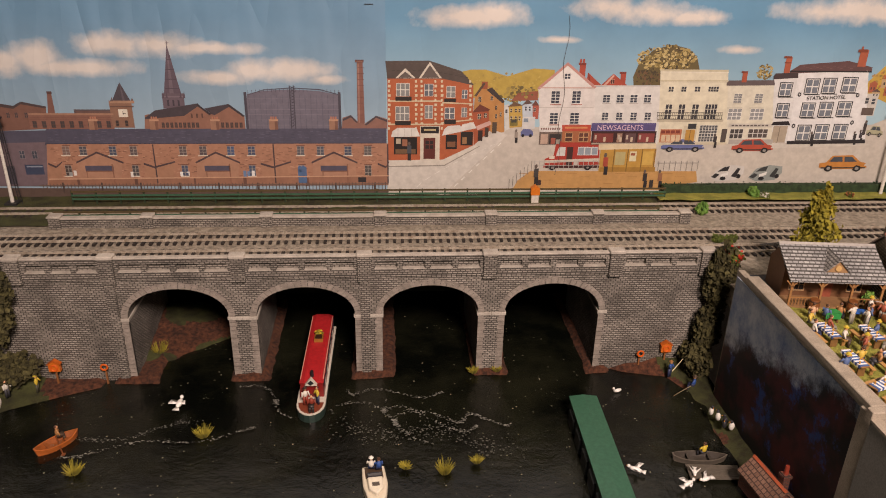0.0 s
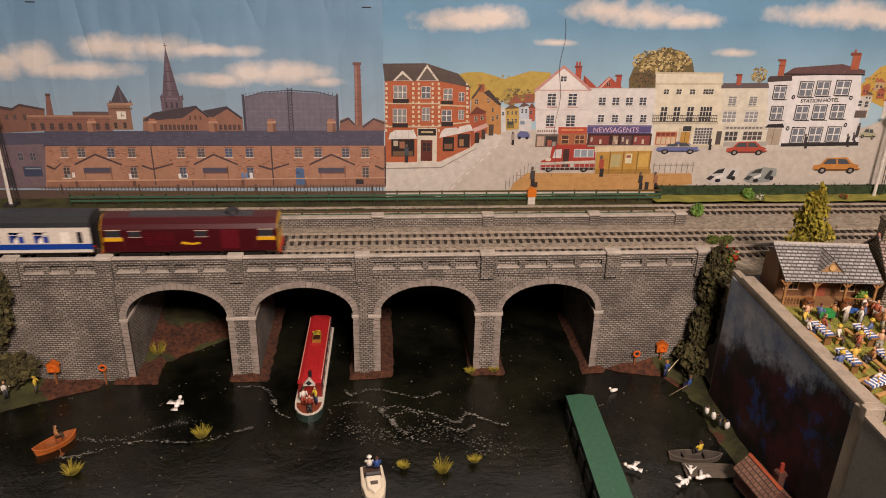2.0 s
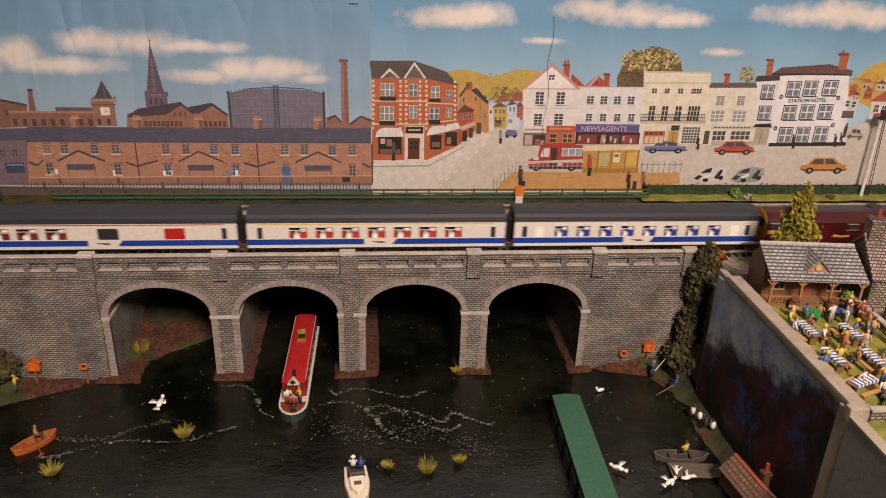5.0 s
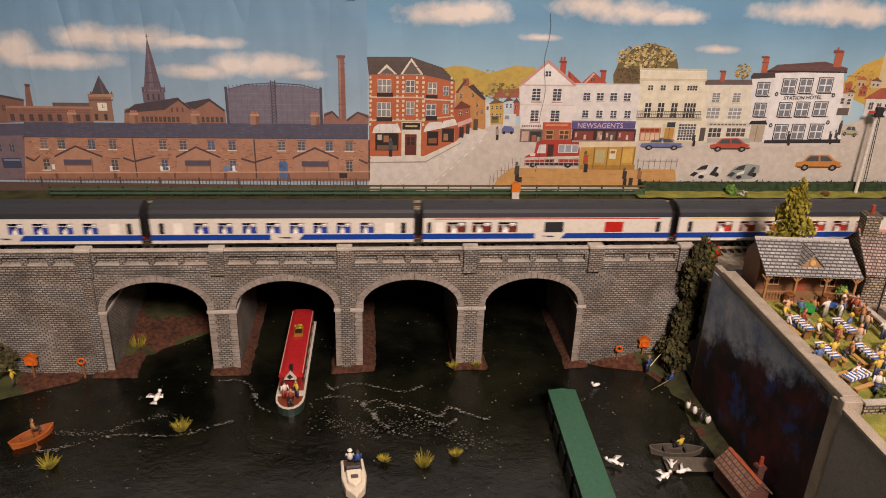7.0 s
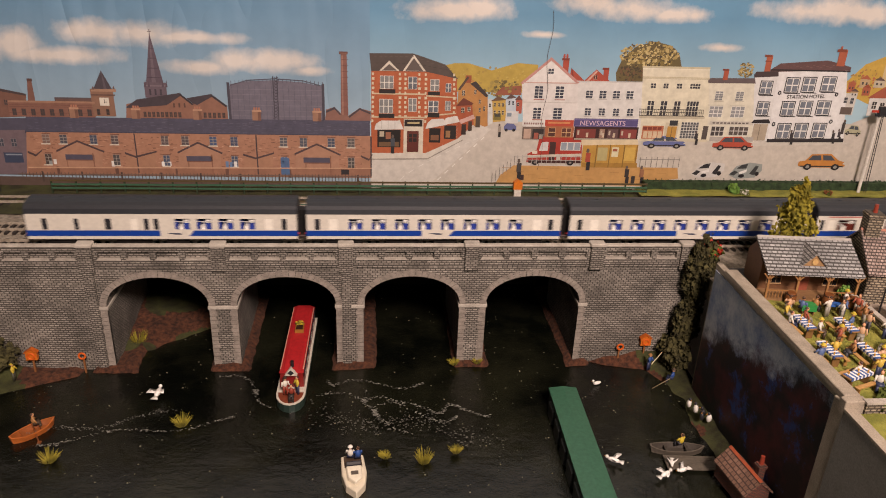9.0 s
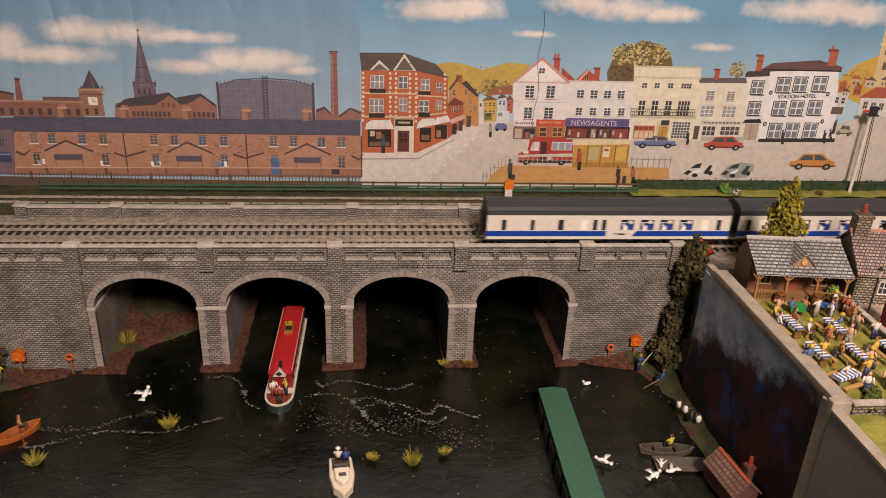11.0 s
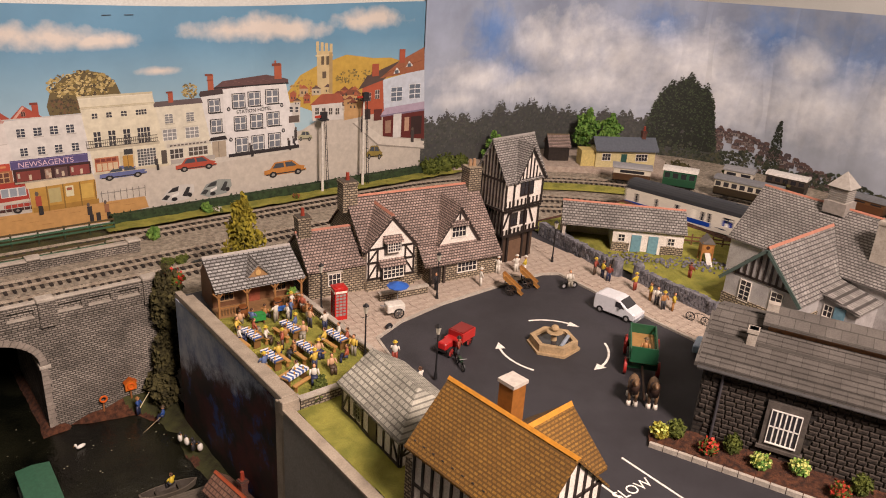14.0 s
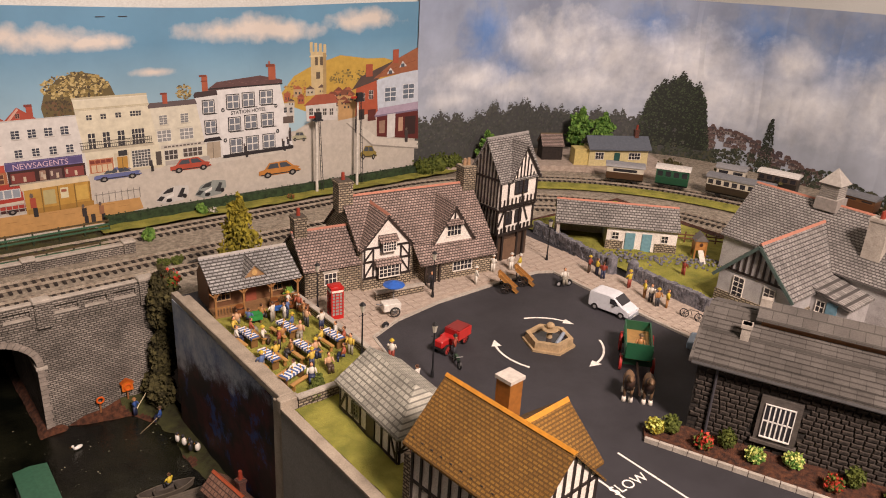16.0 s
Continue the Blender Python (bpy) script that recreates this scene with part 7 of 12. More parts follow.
def wagon():
    t = thing("hay_wagon", pose(0.6270, -0.3800, 0.1388, rz=219) @ Matrix.Scale(1.18, 4), "green four-wheeled horse wagon with red wheels", "wagon")
    G = "23553a"
    part("bed", MB().box(-0.024, -0.0085, 0.0120, 0.020, 0.0085, 0.0132, "a8834f"), PAINT, t, "plank floor")
    for s in (-1, 1):
        side = part("side", MB().box(-0.024, s * 0.0090 - 0.0005, 0.0195, 0.020, s * 0.0090 + 0.0005, 0.0208, G).box(-0.024, s * 0.0090 - 0.0005, 0.0125, 0.020, s * 0.0090 + 0.0005, 0.0150, G), GLOSS, t)
        for i in range(8):
            x = -0.0235 + 0.006 * i
            part("stake", MB().box(x - 0.0005, s * 0.0090 - 0.0004, 0.0150, x + 0.0005, s * 0.0090 + 0.0004, 0.0195, G), GLOSS, side)
    part("tailboard", MB().box(-0.0248, -0.0090, 0.0125, -0.0238, 0.0090, 0.0205, G), GLOSS, t)
    part("headboard", MB().box(0.0195, -0.0090, 0.0125, 0.0205, 0.0090, 0.0245, G), GLOSS, t)
    part("seat", MB().box(0.0140, -0.0070, 0.0190, 0.0185, 0.0070, 0.0200, "4a3a2c"), PAINT, t)
    for s in (-1, 1):
        wheel(t, -0.015, s * 0.0112, 0.0072, 0.0072, 0.0018, "a52a24", "a52a24", True)
        wheel(t, 0.014, s * 0.0112, 0.0058, 0.0058, 0.0018, "a52a24", "a52a24", True)
    part("axle", MB().box(-0.016, -0.0110, 0.0060, -0.014, 0.0110, 0.0120, G).box(0.013, -0.0110, 0.0050, 0.015, 0.0110, 0.0120, G), GLOSS, t)
    part("pole", MB().rod((0.016, 0, 0.0080), (0.066, 0, 0.0120), 0.0008, n=7, col="3a2a20"), PAINT, t)
    u = Vector((math.cos(radians(219)), math.sin(radians(219)), 0))
    n = Vector((-u.y, u.x, 0))
    c = Vector((0.6270, -0.3800, 0)) + u * 0.058
    for s in (-1, 1):
        p = c + n * s * 0.0075
        horse(p.x, p.y, 219)
    p = Vector((0.6270, -0.3800, 0)) + u * 0.0185
    figurine(p.x, p.y, 0.1388 + 0.0160, 219 + 90, "a87a4a", "6b5a40", "6b5a40", label="tiny wagon driver figurine in tan")


def handcart(x, y, rz, tilt):
    t = thing("hand_cart", pose(x, y, 0.1392, rz=rz), "tipped two-wheeled brown wooden hand cart", "cart", "hand carts")
    b = part("tray", MB().box(-0.013, -0.0070, 0, 0.013, 0.0070, 0.0010, "a9793c").box(-0.013, -0.0070, 0.001, 0.013, -0.0062, 0.0035, "8f6532").box(-0.013, 0.0062, 0.001, 0.013, 0.0070, 0.0035, "8f6532"), PAINT, t)
    b.matrix_local = pose(0.001, 0, 0.0085, ry=tilt)
    for s in (-1, 1):
        wheel(t, 0, s * 0.0084, 0.0058, 0.0058, 0.0012, "1f1c1a", "3a2f28", True)
    part("axle", MB().rod((0, -0.009, 0.0058), (0, 0.009, 0.0058), 0.0006, n=6, col="1f1c1a"), PAINT, t)
    d = MB().rod((0.012, -0.0060, 0), (0.026, -0.0060, 0), 0.0006, n=6, col="7a5630").rod((0.012, 0.0060, 0), (0.026, 0.0060, 0), 0.0006, n=6, col="7a5630")
    h = part("shaft", d, PAINT, t)
    h.matrix_local = pose(0.001, 0, 0.0085, ry=tilt)


def ice_cart():
    t = thing("vendor_cart", pose(0.5010, -0.1970, 0.1400, rz=-15), "white vendor's cart with big wheels", "cart")
    part("box", MB().box(-0.0085, -0.0055, 0.0055, 0.0085, 0.0055, 0.0130, "d9d6cc"), PAINT, t, bevel=0.0006)
    for s in (-1, 1):
        wheel(t, 0.002, s * 0.0066, 0.0050, 0.0050, 0.0012, "222222", "555555", True)
    part("handle", MB().rod((-0.0085, 0, 0.0110), (-0.0140, 0, 0.0125), 0.0006, n=6, col="777777"), PAINT, t)
    p = thing("parasol", pose(0.5120, -0.1860, ZT), "open blue parasol on a thin pole", "parasol")
    part("pole", MB().rod((0, 0, 0), (0, 0, 0.0270), 0.0005, n=6, col="8a8a88"), PAINT, p)
    can = MB()
    n = 10
    rim = [(0.0105 * math.cos(6.2832 * i / n), 0.0105 * math.sin(6.2832 * i / n), 0.0232) for i in range(n)]
    can.add(rim + [(0, 0, 0.0275)] + [(a * 0.97, b * 0.97, c - 0.0006) for a, b, c in rim] + [(0, 0, 0.0266)], [(i, (i + 1) % n, n) for i in range(n)] + [(n + 1 + (i + 1) % n, n + 1 + i, 2 * n + 1) for i in range(n)] + [(i, n + 1 + i, n + 1 + (i + 1) % n, (i + 1) % n) for i in range(n)], "2a5fb8")
    part("canopy", can, PAINT, p, "blue canopy")


def square_things():
    phone_box()
    for x, y in ((0.4660, -0.3040), (0.4380, -0.2450), (0.5560, -0.1900), (0.7220, -0.1840), (0.4480, -0.1560)):
        street_lamp(x, y)
    fountain()
    van()
    tractor()
    wagon()
    handcart(0.6300, -0.2150, -40, 42)
    handcart(0.6560, -0.2120, -40, 42)
    ice_cart()
    w = thing("bicycle", pose(0.7350, -0.3620, ZT, rz=-80), "black bicycle leaning on the stone wall", "bicycle")
    wheel(w, -0.0075, 0, 0.0046, 0.0046, 0.0008, "1c1c1c", "444444", True)
    wheel(w, 0.0075, 0, 0.0046, 0.0046, 0.0008, "1c1c1c", "444444", True)
    part("frame", MB().rod((-0.0075, 0, 0.0046), (-0.002, 0, 0.0100), 0.0003, n=5, col="1c1c1c").rod((-0.002, 0, 0.0100), (0.006, 0, 0.0105), 0.0003, n=5, col="1c1c1c").rod((0.006, 0, 0.0105), (0.0075, 0, 0.0046), 0.0003, n=5, col="1c1c1c").rod((-0.002, 0, 0.010), (0.0005, 0, 0.0046), 0.0003, n=5, col="1c1c1c"), PAINT, w)
    mo = thing("scooter", pose(0.6890, -0.2400, 0.1388, rz=160), "small black scooter with a rider's seat", "motorcycle")
    part("frame", MB().box(-0.005, -0.0012, 0.0045, 0.005, 0.0012, 0.0075, "1d1d20").rod((0.0055, 0, 0.004), (0.0045, 0, 0.0115), 0.0005, n=6, col="333333"), PAINT, mo)
    wheel(mo, -0.006, 0, 0.0036, 0.0036, 0.0012)
    wheel(mo, 0.006, 0, 0.0036, 0.0036, 0.0012)
    rows = [(0.6120, -0.1900, "d8d4c8", "d8d4c8"), (0.6480, -0.1760, "d8d4c8", "d8d4c8"), (0.6680, -0.1830, "d8d4c8", "d8d4c8"), (0.6740, -0.1900, "c9b23a", "d8d4c8"), (0.5660, -0.1760, "3a3a3f", "3a3a3f"), (0.6890, -0.2400, "d8d4c8", "8f8a7c"),
            (0.7360, -0.2330, "8a3a2a", "4a3a2c"), (0.7380, -0.2420, "c9b23a", "2b3350"), (0.7360, -0.2520, "8a3a2a", "2b3350"), (0.7420, -0.2820, "c9b23a", "8a3a2a"), (0.7360, -0.3060, "c9b23a", "a87a4a"),
            (0.7330, -0.3160, "d8d4c8", "3a3a3f"), (0.7300, -0.3260, "a87a4a", "3a3a3f"), (0.7360, -0.3330, "c9b23a", "a87a4a"), (0.8180, -0.2950, "8a3a2a", "8a3a2a"), (0.4530, -0.2660, "d8d4c8", "8a3a2a"), (0.4440, -0.3120, "d8d4c8", "3a3a3f")]
    for k, (x, y, a, b) in enumerate(rows):
        figurine(x, y, ZT + 0.0006 if k not in (5, 16) else 0.1430, 60 + 53 * k, a, b, "d8d4c8" if k < 4 else (None if k % 3 else "c9b23a"), group="figurines on the pavement", sit=k in (5,))
    single("spare_wheel", MB().rod((0, 0, 0), (0, 0.0022, 0), 0.0034, n=16, col="26262a").rod((0, -0.0002, 0), (0, 0.0024, 0), 0.0014, n=10, col="9a9a98"), PAINT, "loose dark cart wheel by the kerb", "wheel", m=pose(0.4820, -0.2170, 0.1424, rx=20))
    car = thing("blue_car", pose(0.6990, -0.4140, 0.1388, rz=-66), "pale blue car parked beside the stone shed", "car")
    part("body", MB().prism([(-0.026, 0.003), (-0.026, 0.0100), (-0.016, 0.0115), (-0.010, 0.0185), (0.008, 0.0185), (0.0140, 0.0115), (0.026, 0.0095), (0.026, 0.003)], "y", -0.0110, 0.0110, "9fb6cf"), GLOSS, car, bevel=0.001)
    for s in (-1, 1):
        part("side_window", MB().prism([(-0.013, 0.0120), (0.0120, 0.0120), (0.0075, 0.0175), (-0.0095, 0.0175)], "y", s * 0.0110 - 0.0003, s * 0.0110 + 0.0003, "1c1e22"), GLASS, car)
        for x in (-0.0165, 0.0165):
            wheel(car, x, s * 0.0100, 0.0042, 0.0042, 0.0024)
    # flower bed at the stone shed
    bed = [(0.5400, -0.4560), (0.5520, -0.4460), (0.5800, -0.4650), (0.6900, -0.7000), (0.6400, -0.7000)]
    single("ground_flower_bed", MB().prism(bed, "z", 0.1385, 0.1412), EARTH, "red earth flower bed along the stone shed", "flower bed", kind="structure")
    k1 = Vector((0.5400, -0.4560, 0))
    k2 = Vector((0.6400, -0.7000, 0))
    kerb = thing("kerb", pose(0, 0, 0), "pale stone kerb round the flower bed", "kerb")
    d = (k2 - k1)
    n = int(d.length / 0.010)
    for i in range(n):
        c = k1 + d * ((i + 0.5) / n)
        part("kerb_stone", MB().box(-0.0048, -0.0014, 0.1384, 0.0048, 0.0014, 0.1424, mat=pose(c.x, c.y, 0, rz=math.degrees(math.atan2(d.y, d.x)))), COPE, kerb)
    rnd = random.Random(3)
    fl = [("c8d06a", -0.006, 0.012), (None, 0.004, 0.018), ("c0402f", 0.028, 0.012), (None, 0.042, 0.022), ("d0d67a", 0.062, 0.016), ("d0d67a", 0.086, 0.024), ("c0402f", 0.112, 0.012), (None, 0.124, 0.024), ("d0d67a", 0.150, 0.020), ("c0402f", 0.172, 0.014), (None, 0.190, 0.020)]
    u = d.normalized()
    side = Vector((-u.y, u.x, 0))
    for i, (c, along, off) in enumerate(fl):
        p = k1 + u * (along + 0.010) + side * off
        kind_of = "red flowering" if c and c.startswith("c0") else "yellow-green" if c else "dark green grassy"
        bush(p.x, p.y, 0.1405, 0.0078, 0.0078, 0.0066 if c else 0.0090, FOLIB if c and c[0] != "c" else FOLIY if c == "c8d06a" else FOLI, kind_of + " bush in the bed by the shed", 420, 0.0010, 30 + i, "flower_bush", "bushes in the flower bed", blossoms=c)


waterside()
beer_garden()
square_things()


# ---- the printed backscenes ----
BACK_Y = 0.2320


def INK(h):
    """Printing inks: a little cooler than paint."""
    r, g, b, a = C(h)
    return (r * 0.94, g * 0.98, b * 1.02, a)


class Printer:
    """Ink on a flat paper sheet: shapes in millimetres, laid over one another."""
    def __init__(self, place, strength=1.0, grey=0.0):
        self.mb, self.place, self.rnd, self.done = MB(), place, random.Random(2), []
        self.strength, self.grey = strength, grey

    def ink(self, col):
        """The ink's colour: how strong the sheet is printed, and how far it has faded to grey."""
        c = INK(col)
        mean = 0.3 * c[0] + 0.6 * c[1] + 0.1 * c[2]
        return tuple((v + (mean - v) * self.grey) * self.strength for v in c[:3]) + (1.0,)

    def g(self, name):
        """Ends a printed motif and keeps it under a name."""
        if self.mb.f:
            self.done.append((name, self.mb))
        self.mb = MB()

    def p(self, col, k, *pts):
        n = 0.00035 + 0.00012 * k + self.rnd.uniform(0, 0.00003)
        self.mb.add([self.place(x / 1000, z / 1000, n) for x, z in pts], [tuple(range(len(pts)))], self.ink(col))

    def r(self, col, x0, z0, x1, z1, k):
        self.p(col, k, (x0, z0), (x1, z0), (x1, z1), (x0, z1))

    def o(self, col, k, x, z, rx, rz, n=14):
        self.p(col, k, *[(x + rx * math.cos(6.2832 * i / n) * (1 + 0.12 * math.sin(i * 4.1)), z + rz * math.sin(6.2832 * i / n) * (1 + 0.12 * math.cos(i * 3.3))) for i in range(n)])

    def q(self, x, z, w, h, nx, nz, k, fr, gl):
        """A window: its frame and its panes."""
        self.r(fr, x, z, x + w, z + h, k)
        b = 0.15 * min(w / nx, h / nz)
        for i in range(nx):
            for j in range(nz):
                self.r(gl, x + w * i / nx + b * 0.6, z + h * j / nz + b * 0.6, x + w * (i + 1) / nx - b * 0.6, z + h * (j + 1) / nz - b * 0.6, k + 1)

    def t(self, x0, z0, x1, z1, n, size, k, cols):
        """Clumps of printed leaves inside an oval."""
        cols = cols.split()
        for _ in range(n):
            a, u = self.rnd.uniform(0, 6.2832), math.sqrt(self.rnd.random())
            ragged(self, self.rnd.choice(cols), k, (x0 + x1) / 2 + (x1 - x0) / 2 * u * math.cos(a), (z0 + z1) / 2 + (z1 - z0) / 2 * u * math.sin(a), size * self.rnd.uniform(0.6, 1.4), self.rnd)


def flat_place(x, z, n):
    return (x, BACK_Y - n, z)


def curve_point(s):
    """Along the third sheet, from the end of the second: straight, then round the corner of the room."""
    if s < 0.25:
        return 0.85 + s, BACK_Y, 0.0, -1.0
    a = (s - 0.25) / 0.29
    if a < math.pi / 2:
        return 1.10 + 0.29 * math.sin(a), -0.058 + 0.29 * math.cos(a), -math.sin(a), -math.cos(a)
    return 1.39, -0.058 - (s - 0.25 - 0.29 * math.pi / 2), -1.0, 0.0


def curve_place(s, z, n):
    x, y, nx, ny = curve_point(s)
    return (x + nx * n, y + ny * n, z)


def sky_paper(name, low, high, cloud, clouds, z0, z1, stain, rough=0.5, wobble=0.35, gaps=(), crease=0.5, soft=0.0):
    """Printed sky with soft clouds and, under them, blue gaps. clouds, gaps: middle, half size."""
    m, nt, b = base_mat(name)
    uv = nt.nodes.new("ShaderNodeUVMap")
    sp = nt.nodes.new("ShaderNodeSeparateXYZ")
    nt.links.new(uv.outputs[0], sp.inputs[0])
    base = mixc(nt, "MIX", ramp(nt, sp.outputs[1], z0, z1), INK(low), INK(high))
    n1 = noise_of(nt, 34, 7, 0.6, uv.outputs[0])

    def ovals(spots):
        total = None
        for cx, cz, rx, rz in spots:
            mp = nt.nodes.new("ShaderNodeMapping")
            mp.inputs["Location"].default_value = (-cx / rx, -cz / rz, 0)
            mp.inputs["Scale"].default_value = (1 / rx, 1 / rz, 1)
            nt.links.new(uv.outputs[0], mp.inputs[0])
            ln = nt.nodes.new("ShaderNodeVectorMath")
            ln.operation = "LENGTH"
            nt.links.new(mp.outputs[0], ln.inputs[0])
            ad = nt.nodes.new("ShaderNodeMath")
            ad.operation = "MULTIPLY_ADD"
            nt.links.new(n1, ad.inputs[0])
            ad.inputs[1].default_value = wobble * 3
            nt.links.new(ln.outputs["Value"], ad.inputs[2])
            k = ramp(nt, ad.outputs[0], 0.55 - soft + wobble * 1.5, 1.15 + soft * 0.6 + wobble * 1.5, 1, 0)
            if total is None:
                total = k
            else:
                mx = nt.nodes.new("ShaderNodeMath")
                mx.operation = "MAXIMUM"
                nt.links.new(total, mx.inputs[0])
                nt.links.new(k, mx.inputs[1])
                total = mx.outputs[0]
        return total

    if gaps:
        base = mixc(nt, "MIX", ovals(gaps), base, INK("6f93c9"))
    col = mixc(nt, "MIX", ovals(clouds), base, INK(cloud))
    n2 = noise_of(nt, 9, 5, 0.6, uv.outputs[0])
    col = mixc(nt, "MULTIPLY", 1.0, col, mixc(nt, "MIX", ramp(nt, n2, 0.3, 0.7), (1 - stain,) * 3 + (1,), (1, 1, 1, 1)))
    nt.links.new(col, b.inputs["Base Color"])
    b.inputs["Roughness"].default_value = rough
    # creases of the hung paper, leaning and mostly upright
    mp = nt.nodes.new("ShaderNodeMapping")
    mp.inputs["Rotation"].default_value = (0, 0, 0.25)
    mp.inputs["Scale"].default_value = (1, 0.22, 1)
    nt.links.new(uv.outputs[0], mp.inputs[0])
    fold = noise_of(nt, 15, 2, 0.5, mp.outputs[0])
    ridge = nt.nodes.new("ShaderNodeMath")
    ridge.operation = "PINGPONG"
    ridge.inputs[1].default_value = 0.13
    nt.links.new(fold, ridge.inputs[0])
    bump(nt, b, ridge.outputs[0], crease, 0.02)
    return m


def paper(name, place, s0, s1, z0, z1, mat, label, n=40, thick=0.0008):
    mb = MB()
    cols = []
    for i in range(n + 1):
        s = s0 + (s1 - s0) * i / n
        top = z1 + 0.003 * math.sin(s * 9)
        mb.v += [place(s, z0, 0.0002), place(s, top, 0.0002), place(s, z0, -thick), place(s, top, -thick)]
        cols.append((s, top))
    uvs = []
    for i in range(n):
        a, b = 4 * i, 4 * i + 4
        for f, e in (((a, b, b + 1, a + 1), 1), ((a + 1, b + 1, b + 3, a + 3), 0), ((b, a, a + 2, b + 2), 0)):
            mb.f.append(list(f))
            mb.c.append(C("808080"))
            mb.m.append(0)
            for v in f:
                j = v // 4
                uvs += [cols[j][0], z0 if v % 2 == 0 else cols[j][1]]
    me = mb.data(name, mat, False)
    lay = me.uv_layers.new(name="UVMap")
    lay.data.foreach_set("uv", uvs)
    ob = new(name, me)
    return tagged(ob, label, "backscene", kind="structure")


def slates(p):
    """Rows of printed slates on the long terrace."""
    rnd = random.Random(5)
    for j in range(9):
        for i in range(52):
            x, z = -378 + 7.7 * i + rnd.uniform(0, 2.4), 197.6 - 1.85 * j
            if rnd.random() < 0.6:
                w = rnd.uniform(3, 6)
                p(rnd.choice(["5a586c", "434156", "524f64", "615c6e"]), 5, (x, z), (min(22, x + w), z), (min(22, x + w), z + 0.55), (x, z + 0.55))


def bricks(p):
    """Uneven courses of printed brickwork."""
    rnd = random.Random(7)
    for _ in range(900):
        x, z = rnd.uniform(-378, 15), 135 + 1.5 * rnd.randrange(0, 28)
        w, h = rnd.uniform(1.6, 5), rnd.uniform(0.5, 1.1)
        p(rnd.choice(["945c3c", "b67c54", "8a5436", "9c6644", "bd8660", "7d4c34"]), 6, (x, z), (x + w, z), (x + w, z + h), (x, z + h))


def pales(p):
    """The thin pales of the printed fence."""
    for i in range(102):
        x = -394 + 4.1 * i
        p("5d4638", 10, (x, 117.5), (x + 0.9, 117.5), (x + 0.9, 131), (x, 131))


def print_industry(pr):
    r, p, q, o, g = pr.r, pr.p, pr.q, pr.o, pr.g
    p("7a4f3c", 1, (-430.9, 228.1), (-409.5, 225), (-400.2, 231.2), (-372.6, 225.1), (-377.5, 199.1), (-437.8, 196))
    p("4a3a3a", 2, (-430.4, 230.4), (-409.2, 226.6), (-400.1, 231.6), (-372.5, 225.9), (-373.6, 223.6), (-400.7, 228.5), (-409.9, 223.1), (-431.3, 226.5))
    p("7d4f3e", 2, (-368.7, 241.7), (-364, 243.3), (-363.6, 217.7), (-371.9, 217.3))
    r("5a3a32", -369, 240.6, -363.2, 243.7, 3)
    r("875540", -395.1, 199.1, -298.8, 217.8, 2)
    r("a07050", -394.2, 215.8, -297.5, 218.1, 3)
    r("5a4a4a", -342, 217.4, -295.1, 222.5, 1)
    r("6a4a40", -340.2, 217.8, -299, 220.5, 2)
    q(-391.4, 200.7, 4.8, 7.9, 2, 2, 4, "5f4236", "463c3c")
    q(-380.9, 200.7, 4.9, 7.9, 2, 2, 4, "5f4236", "463c3c")
    q(-370.5, 200.7, 4.9, 7.9, 2, 2, 4, "5f4236", "463c3c")
    q(-360, 200.7, 4.9, 7.9, 2, 2, 4, "5f4236", "463c3c")
    q(-349.5, 200.7, 4.9, 7.9, 2, 2, 4, "5f4236", "463c3c")
    q(-339, 200.7, 4.9, 8, 2, 2, 4, "5f4236", "463c3c")
    q(-328.4, 200.7, 4.9, 8, 2, 2, 4, "5f4236", "463c3c")
    q(-317.9, 200.7, 4.9, 8, 2, 2, 4, "5f4236", "463c3c")
    q(-307.3, 200.8, 4.9, 8, 2, 2, 4, "5f4236", "463c3c")
    q(-418.8, 212.5, 3.7, 6.3, 2, 2, 3, "8a5a48", "463c3c")
    q(-409.6, 212.6, 3.7, 6.3, 2, 2, 3, "8a5a48", "463c3c")
    q(-398.5, 212.6, 3.7, 6.3, 2, 2, 3, "8a5a48", "463c3c")
    r("6f4434", -393.4, 213, -298.4, 213.4, 3)
    r("6f4434", -393.9, 210.7, -298.8, 211.1, 3)
    r("6f4434", -395.3, 203.5, -299.9, 203.9, 3)
    g("printed_mill")
    p("4b4148", 3, (-297, 232.3), (-285.4, 254.7), (-275.9, 233.2))
    p("5d525a", 4, (-285.4, 254.7), (-284.6, 250.1), (-281.9, 233.1), (-284.9, 233.1))
    r("8c6044", -300.8, 200.8, -275.2, 233.1, 3)
    r("a87a56", -299.7, 230, -271.6, 233.1, 4)
    r("6a4838", -300.2, 225.3, -273.2, 226.9, 4)
    r("d6ccb4", -291.6, 213.5, -281.1, 223, 5)
    r("4a3c38", -286.6, 216.7, -285.9, 221.4, 6)
    r("4a3c38", -286.8, 217.5, -283.4, 218.2, 6)
    p("6a5048", 4, (-299.2, 232.3), (-296.6, 237), (-295.5, 232.3))
    p("6a5048", 4, (-276, 232.4), (-273.5, 237.1), (-272.3, 232.4))
    q(-296.5, 202.4, 3.8, 7.2, 1, 2, 5, "6f4c3a", "3a3230")
    q(-285.9, 202.4, 3.8, 7.2, 1, 2, 5, "6f4c3a", "3a3230")
    g("printed_clock_tower")
    p("5d4c58", 2, (-236.5, 241.4), (-226.9, 296.3), (-226.2, 296.3), (-216.9, 241.5))
    p("6d5c66", 3, (-227, 292.6), (-226.2, 281.4), (-225.2, 241.5), (-230.1, 241.5))
    r("5a4a55", -226.7, 295.5, -226, 302.2, 2)
